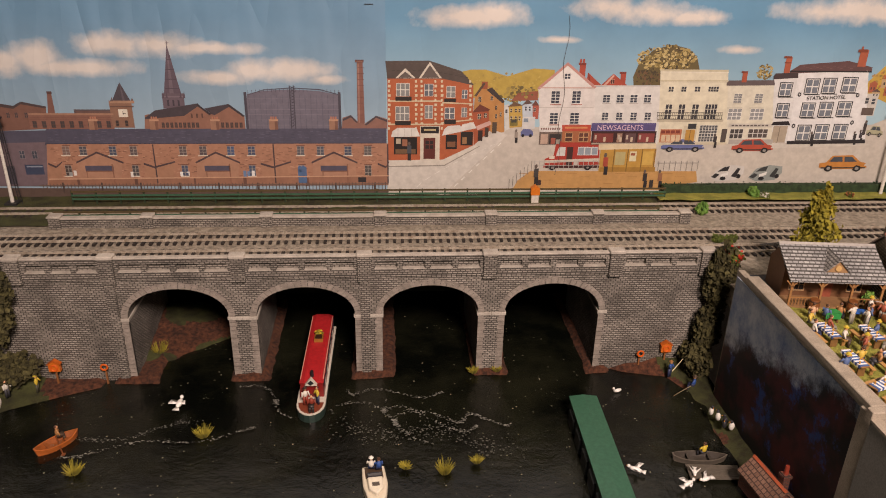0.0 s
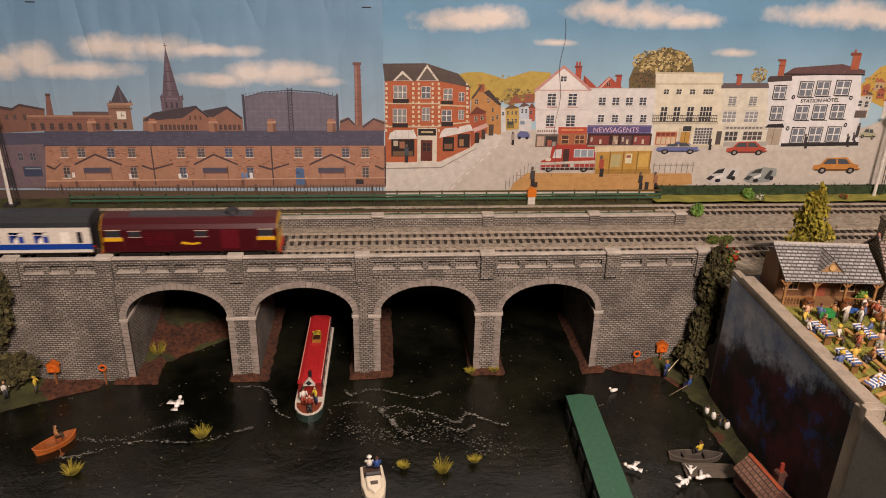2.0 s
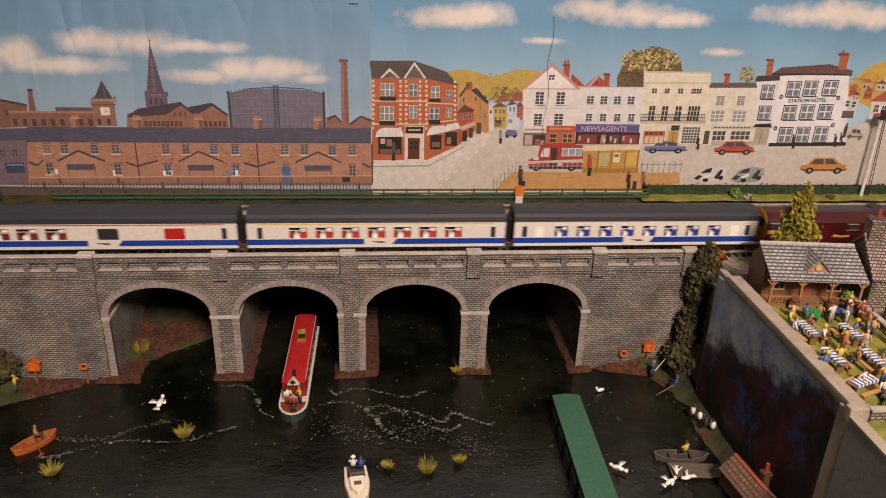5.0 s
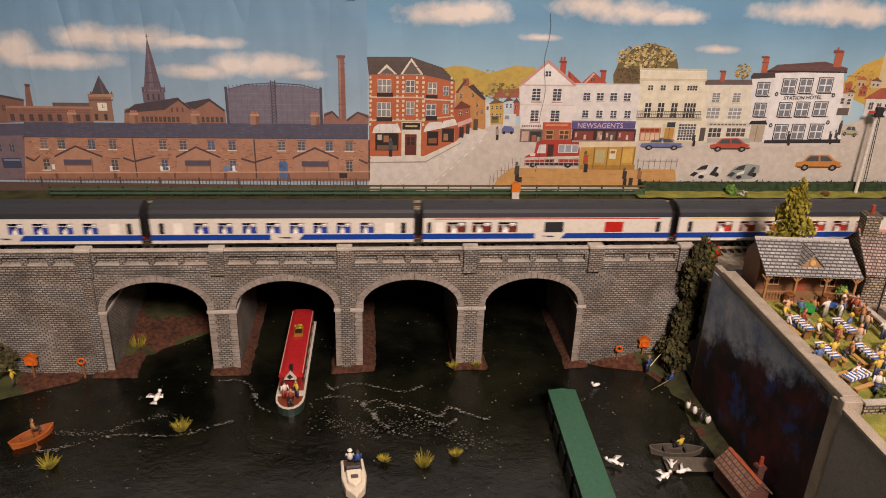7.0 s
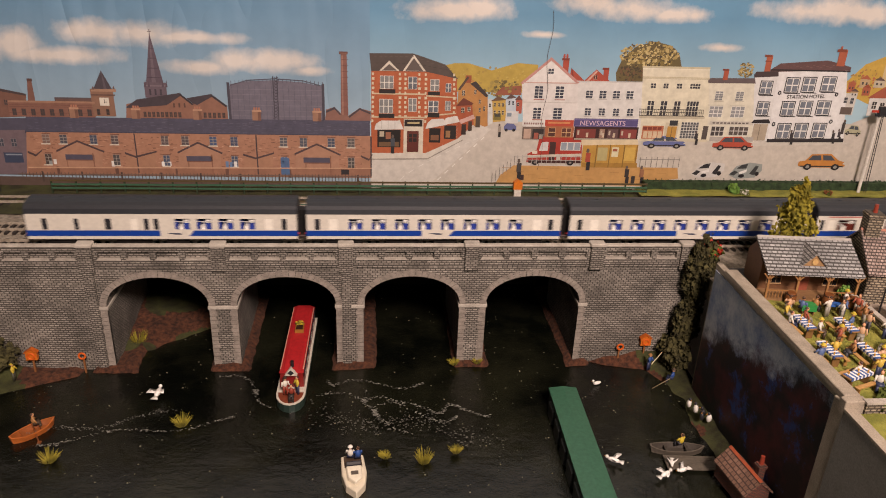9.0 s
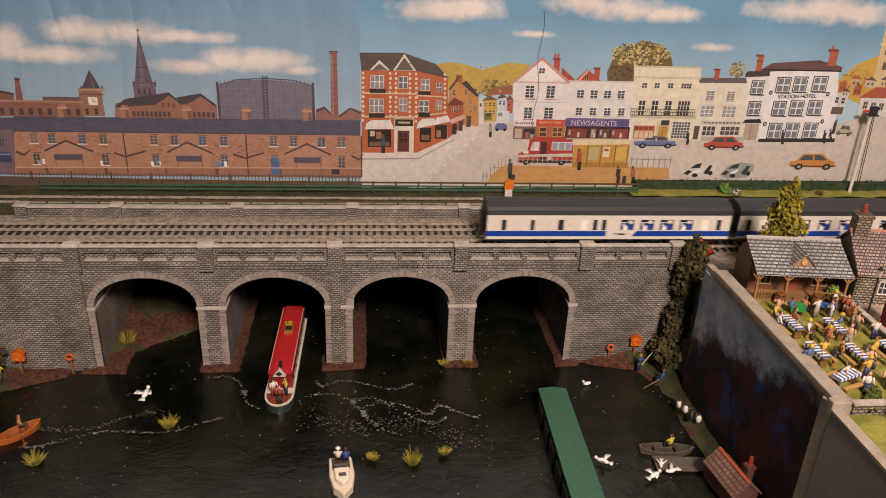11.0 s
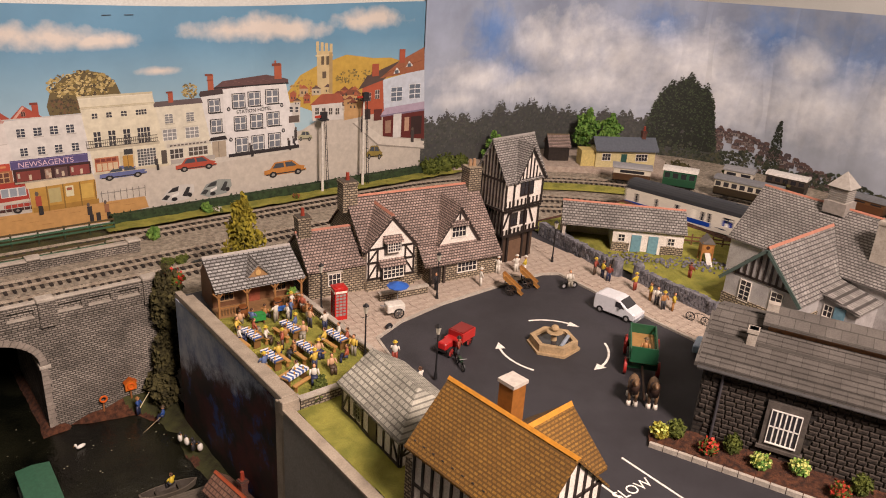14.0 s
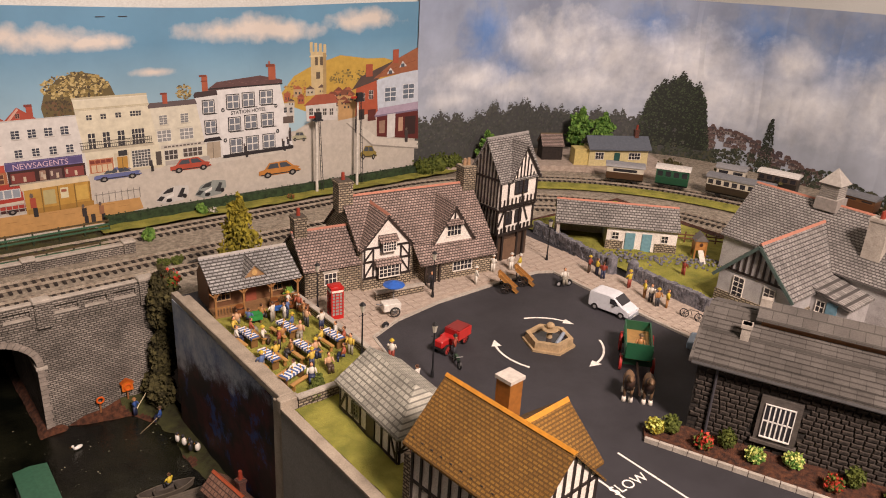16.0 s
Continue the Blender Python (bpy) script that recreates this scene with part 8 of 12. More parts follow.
    r("5a4a55", -228.3, 299.4, -224.3, 300, 2)
    r("64525c", -239.1, 223.9, -214.1, 241.9, 3)
    r("76646c", -239.2, 237.2, -212.8, 238.8, 4)
    p("544450", 4, (-239.4, 236.4), (-237.2, 244.9), (-236.7, 236.4))
    p("544450", 4, (-235.2, 236.4), (-233, 244.9), (-232.6, 236.4))
    p("544450", 4, (-219.4, 236.4), (-217.2, 245), (-216.7, 236.5))
    p("544450", 4, (-215.2, 236.5), (-213.1, 245), (-212.6, 236.5))
    r("3f3640", -234.1, 227, -231.8, 234.1, 5)
    r("3f3640", -228, 227, -225.8, 234.1, 5)
    r("3f3640", -222, 227, -219.7, 234.1, 5)
    r("4a3c48", -229.3, 280.7, -223.6, 281.4, 4)
    r("4a3c48", -231, 269.4, -221.8, 270.2, 4)
    r("4a3c48", -232.8, 258, -220.1, 258.8, 4)
    r("4a3c48", -234.5, 247.3, -218.5, 248.1, 4)
    g("printed_church")
    p("8f5c42", 4, (-264.1, 199.2), (-261.8, 215.9), (-199.4, 228.7), (-186.1, 218), (-163.2, 228.8), (-146.3, 215.3), (-146.1, 199.2))
    p("453a40", 5, (-262.2, 212.7), (-249.6, 221.5), (-199.3, 230.2), (-197.2, 227.9), (-216.2, 215.2), (-262.4, 211.2))
    p("3d3338", 6, (-200, 230.2), (-184.7, 216.8), (-187, 216), (-200.3, 227.5))
    p("453a40", 5, (-192.3, 224), (-163.5, 229.6), (-161.4, 227.2), (-180.9, 216), (-185.3, 217.6))
    p("3d3338", 6, (-163.5, 229.6), (-145.5, 215.3), (-148, 214.1), (-164.1, 226.8))
    q(-243.6, 200.8, 3.4, 6.4, 2, 2, 6, "754a36", "453a38")
    q(-238.6, 200.8, 3.4, 6.4, 2, 2, 6, "754a36", "453a38")
    q(-233.6, 200.8, 3.4, 6.4, 2, 2, 6, "754a36", "453a38")
    q(-228.6, 200.8, 3.4, 6.4, 2, 2, 6, "754a36", "453a38")
    q(-223.7, 200.8, 3.5, 6.4, 2, 2, 6, "754a36", "453a38")
    q(-218.7, 200.8, 3.5, 6.4, 2, 2, 6, "754a36", "453a38")
    q(-213.7, 200.8, 3.5, 6.4, 2, 2, 6, "754a36", "453a38")
    q(-208.7, 200.8, 3.5, 6.4, 2, 2, 6, "754a36", "453a38")
    q(-203.7, 200.8, 3.5, 6.4, 2, 2, 6, "754a36", "453a38")
    q(-174.4, 200.8, 3.5, 6.5, 2, 2, 6, "754a36", "453a38")
    q(-169, 200.8, 3.5, 6.5, 2, 2, 6, "754a36", "453a38")
    q(-163.6, 200.8, 3.5, 6.5, 2, 2, 6, "754a36", "453a38")
    q(-158.1, 200.8, 3.5, 6.5, 2, 2, 6, "754a36", "453a38")
    q(-152.7, 200.8, 3.5, 6.5, 2, 2, 6, "754a36", "453a38")
    r("5a3c30", -208.5, 212.8, -206.6, 218, 6)
    r("5a3c30", -202.4, 212.8, -200.5, 218, 6)
    r("5a3c30", -196.3, 212.8, -194.4, 218, 6)
    g("printed_works")
    p("6a6472", 2, (-145, 199.2), (-141.4, 241.4), (-121.6, 245.4), (-88.9, 247.1), (-56.3, 245.2), (-31.6, 240.2), (-33.1, 199.2))
    r("78727e", -140.7, 235.6, -32.2, 236.1, 3)
    r("78727e", -141.3, 229.3, -32.4, 229.8, 3)
    r("78727e", -141.8, 222.9, -32.6, 223.4, 3)
    r("78727e", -142.3, 216.5, -32.8, 217, 3)
    r("78727e", -142.9, 210.1, -33.1, 210.5, 3)
    r("78727e", -143.4, 203.6, -33.3, 204.1, 3)
    r("5d5766", -139.7, 199.2, -139.2, 240.6, 3)
    r("5d5766", -133.2, 199.2, -132.6, 240.7, 3)
    r("5d5766", -126.6, 199.2, -126, 240.7, 3)
    r("5d5766", -120, 199.2, -119.4, 240.7, 3)
    r("5d5766", -113.4, 199.2, -112.9, 240.7, 3)
    r("5d5766", -106.9, 199.2, -106.3, 240.7, 3)
    r("5d5766", -100.3, 199.2, -99.7, 240.8, 3)
    r("5d5766", -93.7, 199.2, -93.1, 240.8, 3)
    r("5d5766", -87, 199.2, -86.5, 240.8, 3)
    r("5d5766", -80.4, 199.2, -79.8, 240.8, 3)
    r("5d5766", -73.8, 199.2, -73.2, 240.9, 3)
    r("5d5766", -67.2, 199.2, -66.6, 240.9, 3)
    r("5d5766", -60.5, 199.2, -59.9, 240.9, 3)
    r("5d5766", -53.9, 199.2, -53.3, 240.9, 3)
    r("5d5766", -47.2, 199.2, -46.6, 241, 3)
    r("5d5766", -40.6, 199.2, -40, 241, 3)
    r("5d5766", -33.9, 199.2, -33.3, 241, 3)
    r("514b58", -140.1, 241.5, -139.5, 245.8, 4)
    r("514b58", -135.4, 241.9, -134.9, 246.2, 4)
    r("514b58", -130.8, 242.4, -130.3, 246.6, 4)
    r("514b58", -126.2, 242.7, -125.7, 247, 4)
    r("514b58", -121.6, 243.1, -121.1, 247.4, 4)
    r("514b58", -117, 243.4, -116.5, 247.7, 4)
    r("514b58", -112.4, 243.6, -111.8, 247.9, 4)
    r("514b58", -107.8, 243.8, -107.2, 248.1, 4)
    r("514b58", -103.2, 244, -102.6, 248.3, 4)
    r("514b58", -98.5, 244.2, -98, 248.5, 4)
    r("514b58", -93.9, 244.3, -93.4, 248.6, 4)
    r("514b58", -89.3, 244.3, -88.8, 248.6, 4)
    r("514b58", -84.7, 244.3, -84.2, 248.6, 4)
    r("514b58", -80.1, 244.3, -79.6, 248.6, 4)
    r("514b58", -75.5, 244.3, -74.9, 248.6, 4)
    r("514b58", -70.9, 244.1, -70.3, 248.5, 4)
    r("514b58", -66.2, 244, -65.7, 248.3, 4)
    r("514b58", -61.6, 243.8, -61.1, 248.1, 4)
    r("514b58", -57, 243.6, -56.5, 247.9, 4)
    r("514b58", -52.4, 243.3, -51.8, 247.6, 4)
    r("514b58", -47.7, 243, -47.2, 247.3, 4)
    r("514b58", -43.1, 242.7, -42.6, 247, 4)
    r("514b58", -38.5, 242.3, -37.9, 246.6, 4)
    r("514b58", -33.8, 241.9, -33.3, 246.2, 4)
    p("4f4956", 4, (-141.5, 240.6), (-121.5, 246.9), (-88.8, 249.4), (-56.1, 247.6), (-31.6, 241), (-31.6, 240.2), (-56.2, 246.6), (-88.8, 248.4), (-121.5, 246), (-141.5, 239.6))
    r("45404c", -145, 199.2, -141.9, 243.7, 5)
    r("45404c", -34.6, 199.2, -31.5, 244.2, 5)
    r("45404c", -91.8, 199.2, -90.6, 251.7, 5)
    r("45404c", -87.1, 199.2, -85.9, 251.8, 5)
    p("45404c", 5, (-89.8, 251), (-85, 248.3), (-85, 247.6), (-89.9, 250.3))
    p("45404c", 5, (-84.8, 251), (-90, 248.2), (-90, 247.6), (-84.9, 250.4))
    p("45404c", 5, (-90, 247.4), (-85.2, 244.7), (-85.2, 244.1), (-90.1, 246.8))
    p("45404c", 5, (-85, 247.5), (-90.2, 244.7), (-90.2, 244.1), (-85.1, 246.8))
    p("45404c", 5, (-90.2, 243.9), (-85.4, 241.2), (-85.4, 240.6), (-90.3, 243.3))
    p("45404c", 5, (-85.2, 243.9), (-90.4, 241.2), (-90.5, 240.6), (-85.3, 243.3))
    p("45404c", 5, (-90.5, 240.4), (-85.6, 237.7), (-85.7, 237), (-90.5, 239.8))
    p("45404c", 5, (-85.5, 240.4), (-90.6, 237.6), (-90.7, 237), (-85.5, 239.8))
    p("45404c", 5, (-90.7, 236.9), (-85.8, 234.1), (-85.9, 233.5), (-90.7, 236.2))
    p("45404c", 5, (-85.7, 236.9), (-90.9, 234.1), (-90.9, 233.5), (-85.7, 236.2))
    p("45404c", 5, (-90.9, 233.3), (-86, 230.6), (-86.1, 229.9), (-90.9, 232.7))
    p("45404c", 5, (-85.9, 233.3), (-91.1, 230.5), (-91.1, 229.9), (-85.9, 232.7))
    p("45404c", 5, (-91.1, 229.7), (-86.3, 227), (-86.3, 226.3), (-91.2, 229.1))
    p("45404c", 5, (-86.1, 229.8), (-91.3, 227), (-91.3, 226.3), (-86.1, 229.1))
    p("45404c", 5, (-91.3, 226.2), (-86.5, 223.4), (-86.5, 222.8), (-91.4, 225.5))
    p("45404c", 5, (-86.3, 226.2), (-91.5, 223.4), (-91.6, 222.7), (-86.3, 225.5))
    p("45404c", 5, (-91.6, 222.6), (-86.7, 219.8), (-86.7, 219.2), (-91.6, 221.9))
    p("45404c", 5, (-86.5, 222.6), (-91.7, 219.8), (-91.8, 219.1), (-86.6, 222))
    p("45404c", 5, (-91.8, 219), (-86.9, 216.2), (-86.9, 215.5), (-91.8, 218.3))
    p("45404c", 5, (-86.7, 219), (-92, 216.2), (-92, 215.5), (-86.8, 218.4))
    p("45404c", 5, (-92, 215.4), (-87.1, 212.6), (-87.1, 211.9), (-92, 214.7))
    p("45404c", 5, (-86.9, 215.4), (-92.2, 212.6), (-92.2, 211.9), (-87, 214.7))
    p("45404c", 5, (-92.2, 211.8), (-87.3, 208.9), (-87.4, 208.3), (-92.3, 211.1))
    p("45404c", 5, (-87.2, 211.8), (-92.4, 208.9), (-92.4, 208.3), (-87.2, 211.1))
    p("45404c", 5, (-92.5, 208.1), (-87.5, 205.3), (-87.6, 204.6), (-92.5, 207.5))
    p("45404c", 5, (-87.4, 208.1), (-92.6, 205.3), (-92.7, 204.6), (-87.4, 207.5))
    p("45404c", 5, (-92.7, 204.5), (-87.8, 201.6), (-87.8, 201), (-92.7, 203.8))
    p("45404c", 5, (-87.6, 204.5), (-92.9, 201.6), (-92.9, 201), (-87.6, 203.8))
    g("printed_gasholder")
    p("85503f", 2, (-11.5, 279.1), (-4.6, 279.2), (-3.5, 206.2), (-12.3, 206.2))
    r("6a3e34", -13.4, 279.1, -3.4, 282.2, 3)
    r("93604c", -13, 279.9, -3.8, 280.7, 4)
    p("9d6a54", 3, (-10.8, 277.6), (-8.9, 277.6), (-9.1, 206.6), (-11.1, 206.6))
    r("6a3e34", -11.3, 272.9, -2.8, 273.4, 4)
    r("6a3e34", -11.5, 266, -3, 266.5, 4)
    r("6a3e34", -11.7, 259, -3.1, 259.5, 4)
    r("6a3e34", -11.8, 252, -3.3, 252.5, 4)
    r("6a3e34", -12, 245, -3.5, 245.4, 4)
    r("6a3e34", -12.2, 237.8, -3.6, 238.3, 4)
    r("6a3e34", -12.4, 230.7, -3.8, 231.2, 4)
    r("6a3e34", -12.6, 223.5, -3.9, 224, 4)
    r("6a3e34", -12.8, 216.2, -4.1, 216.7, 4)
    g("printed_chimney")
    p("8a5a48", 1, (-31.5, 199.2), (-30.2, 213), (-19.9, 216.3), (-12.2, 208.2), (-3.5, 205.8), (10.1, 215.5), (23.6, 211.5), (23.4, 199.2))
    p("453a40", 2, (-30.3, 211.4), (-19.9, 216.3), (-12.2, 207.4), (-13.8, 206.6), (-20, 213.5), (-29.6, 209))
    p("453a40", 2, (-3.6, 204.9), (10.1, 215.5), (23.6, 209.9), (23.5, 207.8), (10.1, 213.1), (-2, 203.3))
    p("4b495c", 4, (-377.5, 199.1), (22.7, 200), (22.5, 180.1), (-381.9, 179.9))
    p("39374a", 5, (-381.6, 181.5), (22.5, 181.8), (22.5, 179.7), (-382, 179.5))
    slates(p)
    r("9a6a4a", -327.7, 198.3, -317.9, 210.3, 6)
    r("b8845c", -327.2, 208.7, -316.7, 211.1, 7)
    r("7a4e38", -321.5, 198.3, -318.1, 208.7, 7)
    r("b06a44", -325.3, 210.7, -323.4, 214.2, 7)
    r("b06a44", -322.6, 210.7, -320.8, 214.2, 7)
    r("b06a44", -320, 210.7, -318.1, 214.3, 7)
    r("9a6a4a", -257.6, 198.4, -247.7, 210.4, 6)
    r("b8845c", -257.3, 208.8, -246.6, 211.2, 7)
    r("7a4e38", -251.3, 198.4, -247.8, 208.8, 7)
    r("b06a44", -255.4, 210.8, -253.5, 214.3, 7)
    r("b06a44", -252.7, 210.8, -250.8, 214.3, 7)
    r("b06a44", -250.1, 210.8, -248.2, 214.3, 7)
    r("9a6a4a", -186.7, 198.4, -176.7, 210.4, 6)
    r("b8845c", -186.5, 208.8, -175.7, 211.2, 7)
    r("7a4e38", -180.2, 198.4, -176.8, 208.8, 7)
    r("b06a44", -184.7, 210.8, -182.8, 214.4, 7)
    r("b06a44", -182, 210.8, -180.1, 214.4, 7)
    r("b06a44", -179.3, 210.8, -177.4, 214.4, 7)
    r("9a6a4a", -117.7, 198.4, -107.5, 210.5, 6)
    r("b8845c", -117.7, 208.9, -106.8, 211.3, 7)
    r("7a4e38", -111.1, 198.4, -107.6, 208.9, 7)
    r("b06a44", -115.9, 210.9, -114, 214.5, 7)
    r("b06a44", -113.2, 210.9, -111.3, 214.5, 7)
    r("b06a44", -110.5, 210.9, -108.5, 214.5, 7)
    r("9a6a4a", -46.3, 198.4, -36, 210.6, 6)
    r("b8845c", -46.5, 209, -35.4, 211.4, 7)
    r("7a4e38", -39.6, 198.4, -36.1, 209, 7)
    r("b06a44", -44.8, 211, -42.8, 214.6, 7)
    r("b06a44", -42, 211, -40.1, 214.6, 7)
    r("b06a44", -39.3, 211, -37.3, 214.6, 7)
    g("printed_roof")
    p("a86f4a", 5, (-380.2, 180.7), (24.1, 181), (24.4, 127.9), (-388.7, 127.6))
    p("6f5a60", 4, (-454.9, 186), (-379.2, 185.9), (-388.7, 127.6), (-467.7, 128.1))
    p("4d4a5c", 5, (-452.7, 196), (-377.8, 197.5), (-379.8, 183.1), (-455.9, 181.6))
    q(-413.7, 162.8, 6, 9.8, 2, 2, 6, "8a7c7c", "3f4450")
    q(-399.4, 162.7, 6.1, 9.8, 2, 2, 6, "8a7c7c", "3f4450")
    r("34405a", -410.6, 142.8, -389.2, 155.3, 6)
    r("7a8494", -408.4, 152, -390.1, 153.7, 7)
    r("4a4450", -434.2, 130.4, -422.8, 153.4, 6)
    r("8a7a78", -444.1, 166.1, -429, 167.8, 6)
    bricks(p)
    g("printed_brickwork")
    r("7d4a34", -363.1, 178.6, -353.2, 179.8, 7)
    q(-363.5, 167.2, 8.4, 11, 2, 3, 8, "94887a", "7a5a4c")
    r("cfc2aa", -365.8, 165.9, -355.1, 167.2, 8)
    r("7d4a34", -343.4, 178.6, -333.5, 179.8, 7)
    q(-343.7, 167.1, 8.4, 11, 2, 3, 8, "94887a", "4a4a52")
    r("cfc2aa", -345.9, 165.9, -335.2, 167.1, 8)
    r("7d4a34", -309, 178.5, -299.1, 179.7, 7)
    q(-309.3, 167, 8.4, 11.1, 2, 3, 8, "94887a", "3f4a60")
    r("cfc2aa", -311.4, 165.8, -300.6, 167, 8)
    r("7d4a34", -284.9, 178.5, -274.9, 179.7, 7)
    q(-285.1, 167, 8.5, 11.1, 2, 3, 8, "94887a", "5a4a48")
    r("cfc2aa", -287.1, 165.7, -276.3, 167, 8)
    r("7d4a34", -227.1, 178.4, -217, 179.6, 7)
    q(-227.1, 166.8, 8.6, 11.2, 2, 3, 8, "94887a", "5a4a48")
    r("cfc2aa", -229, 165.6, -218.1, 166.8, 8)
    r("7d4a34", -203.4, 178.4, -193.2, 179.6, 7)
    q(-203.3, 166.8, 8.6, 11.2, 2, 3, 8, "94887a", "54484a")
    r("cfc2aa", -205.2, 165.5, -194.2, 166.8, 8)
    r("7d4a34", -170.6, 178.3, -160.4, 179.5, 7)
    q(-170.4, 166.7, 8.6, 11.2, 2, 3, 8, "94887a", "3f5478")
    r("cfc2aa", -172.2, 165.4, -161.2, 166.7, 8)
    r("7d4a34", -145.9, 178.3, -135.7, 179.5, 7)
    q(-145.7, 166.6, 8.7, 11.2, 2, 3, 8, "94887a", "3f4a66")
    r("cfc2aa", -147.4, 165.4, -136.3, 166.6, 8)
    r("7d4a34", -87.1, 178.2, -76.8, 179.4, 7)
    q(-86.7, 166.5, 8.8, 11.3, 2, 3, 8, "94887a", "54545a")
    r("cfc2aa", -88.3, 165.2, -77.1, 166.5, 8)
    r("7d4a34", -63.3, 178.1, -52.9, 179.4, 7)
    q(-62.8, 166.4, 8.8, 11.3, 2, 3, 8, "94887a", "4a4f5c")
    r("cfc2aa", -64.3, 165.2, -53.1, 166.4, 8)
    r("7d4a34", -29.8, 178.1, -19.4, 179.3, 7)
    q(-29.2, 166.3, 8.8, 11.3, 2, 3, 8, "94887a", "3f4a60")
    r("cfc2aa", -30.6, 165.1, -19.3, 166.3, 8)
    r("7d4a34", -5.7, 178.1, 4.7, 179.3, 7)
    q(-5.1, 166.3, 8.9, 11.4, 2, 3, 8, "94887a", "5a5450")
    r("cfc2aa", -6.4, 165, 4.9, 166.3, 8)
    r("7d4a34", -363.6, 154.8, -354.4, 156, 7)
    q(-364.2, 141, 7.7, 13.4, 2, 3, 8, "94887a", "4a3a34")
    r("cfc2aa", -366.6, 139.7, -356.6, 141, 8)
    r("7d4a34", -285.3, 154.5, -276, 155.8, 7)
    q(-285.6, 140.6, 7.8, 13.5, 2, 3, 8, "94887a", "4a4444")
    r("cfc2aa", -287.9, 139.4, -277.7, 140.6, 8)
    r("7d4a34", -226.8, 154.3, -217.4, 155.6, 7)
    q(-227, 140.4, 7.9, 13.5, 2, 3, 8, "94887a", "44506a")
    r("cfc2aa", -229, 139.1, -218.8, 140.4, 8)
    r("7d4a34", -146.4, 154, -136.8, 155.3, 7)
    q(-146.2, 140, 8, 13.6, 2, 3, 8, "94887a", "3f4f6a")
    r("cfc2aa", -148.1, 138.7, -137.7, 140, 8)
    r("7d4a34", -86.6, 153.8, -76.9, 155.1, 7)
    q(-86.2, 139.7, 8, 13.7, 2, 3, 8, "94887a", "44608a")
    r("cfc2aa", -87.8, 138.4, -77.3, 139.7, 8)
    r("7d4a34", -5.5, 153.5, 4.3, 154.8, 7)
    q(-4.8, 139.3, 8.2, 13.8, 2, 3, 8, "94887a", "4a4440")
    r("cfc2aa", -6.2, 138, 4.4, 139.3, 8)
    p("ab7550", 7, (-353.5, 129.1), (-348.2, 160.1), (-324.2, 170.4), (-296.1, 158.3), (-301.1, 129.7))
    p("50393a", 8, (-349.9, 158.9), (-324, 171.6), (-294.5, 158.3), (-295.2, 156.2), (-324.4, 169.1), (-350, 156.4))
    r("4d485a", -340.5, 147.5, -307.3, 153.8, 9)
    r("7a4a36", -340.4, 146.3, -308.7, 147.5, 9)
    r("94603f", -340.2, 131.6, -338.7, 145.9, 9)
    r("8a5436", -309.2, 130.6, -307.7, 155.8, 9)
    p("ab7550", 7, (-211.3, 128.3), (-207.8, 159.7), (-184.4, 170.1), (-157.6, 157.9), (-161, 128.9))
    p("50393a", 8, (-209.5, 158.4), (-184.3, 171.3), (-156, 157.9), (-156.6, 155.8), (-184.5, 168.8), (-209.4, 155.9))
    r("4d485a", -199.4, 147, -168.6, 153.3, 9)
    r("7a4a36", -199, 145.7, -169.7, 147, 9)
    r("94603f", -198.3, 130.8, -196.8, 145.3, 9)
    r("8a5436", -170.1, 129.8, -168.5, 155.4, 9)
    p("ab7550", 7, (-69.8, 127.5), (-68.2, 159.3), (-42.1, 169.8), (-15.1, 157.4), (-16.7, 128.1))
    p("50393a", 8, (-69.9, 158), (-42.1, 171), (-13.5, 157.4), (-14, 155.3), (-42.2, 168.5), (-69.6, 155.5))
    r("4d485a", -59.1, 146.4, -25.9, 152.8, 9)
    r("7a4a36", -58.4, 145.1, -26.8, 146.4, 9)
    r("94603f", -57.2, 130.1, -55.6, 144.7, 9)
    r("8a5436", -26.9, 129, -25.3, 154.9, 9)
    p("a67049", 7, (-386.7, 130.1), (-381.7, 156.5), (-374.2, 151.9), (-366.8, 158.5), (-371.7, 131.8))
    p("50393a", 8, (-382.6, 157.8), (-373.9, 153.2), (-365.8, 159.8), (-366.2, 157.7), (-374.4, 150.7), (-383.1, 155.3))
    p("a67049", 7, (-273.7, 129.5), (-270, 156.1), (-258.9, 151.5), (-234.6, 158.1), (-238, 131))
    p("50393a", 8, (-271, 157.4), (-258.8, 152.7), (-233.7, 159.4), (-234, 157.3), (-259.1, 150.2), (-271.3, 154.9))
    p("a67049", 7, (-132.5, 128.7), (-130.4, 155.7), (-116.8, 151), (-95.6, 157.7), (-97.3, 130.3))
    p("50393a", 8, (-131.5, 156.9), (-116.7, 152.2), (-94.7, 158.9), (-94.8, 156.8), (-116.9, 149.7), (-131.7, 154.4))
    p("a67049", 7, (12, 127.9), (12.4, 155.2), (21.3, 150.4), (24.7, 157.3), (24.4, 129.6))
    p("50393a", 8, (11.2, 156.5), (21.4, 151.7), (25.5, 158.6), (25.5, 156.4), (21.3, 149.2), (11.2, 153.9))
    r("4a383a", -258.3, 131.2, -256.8, 180.5, 9)
    r("4a383a", -115.7, 130.4, -114.1, 180.3, 9)
    r("4a383a", 23, 129.6, 24.7, 180.1, 9)
    p("96603f", 8, (-387.1, 127.6), (-385.4, 136.9), (24.5, 139.2), (24.4, 127))
    p("bf8a60", 9, (-385.5, 136.1), (-385.2, 137.7), (24.5, 140.1), (24.5, 138.8))
    r("6a4232", -352.8, 128.3, -349.7, 138.4, 9)
    r("6a4232", -285, 127.9, -281, 138.1, 9)
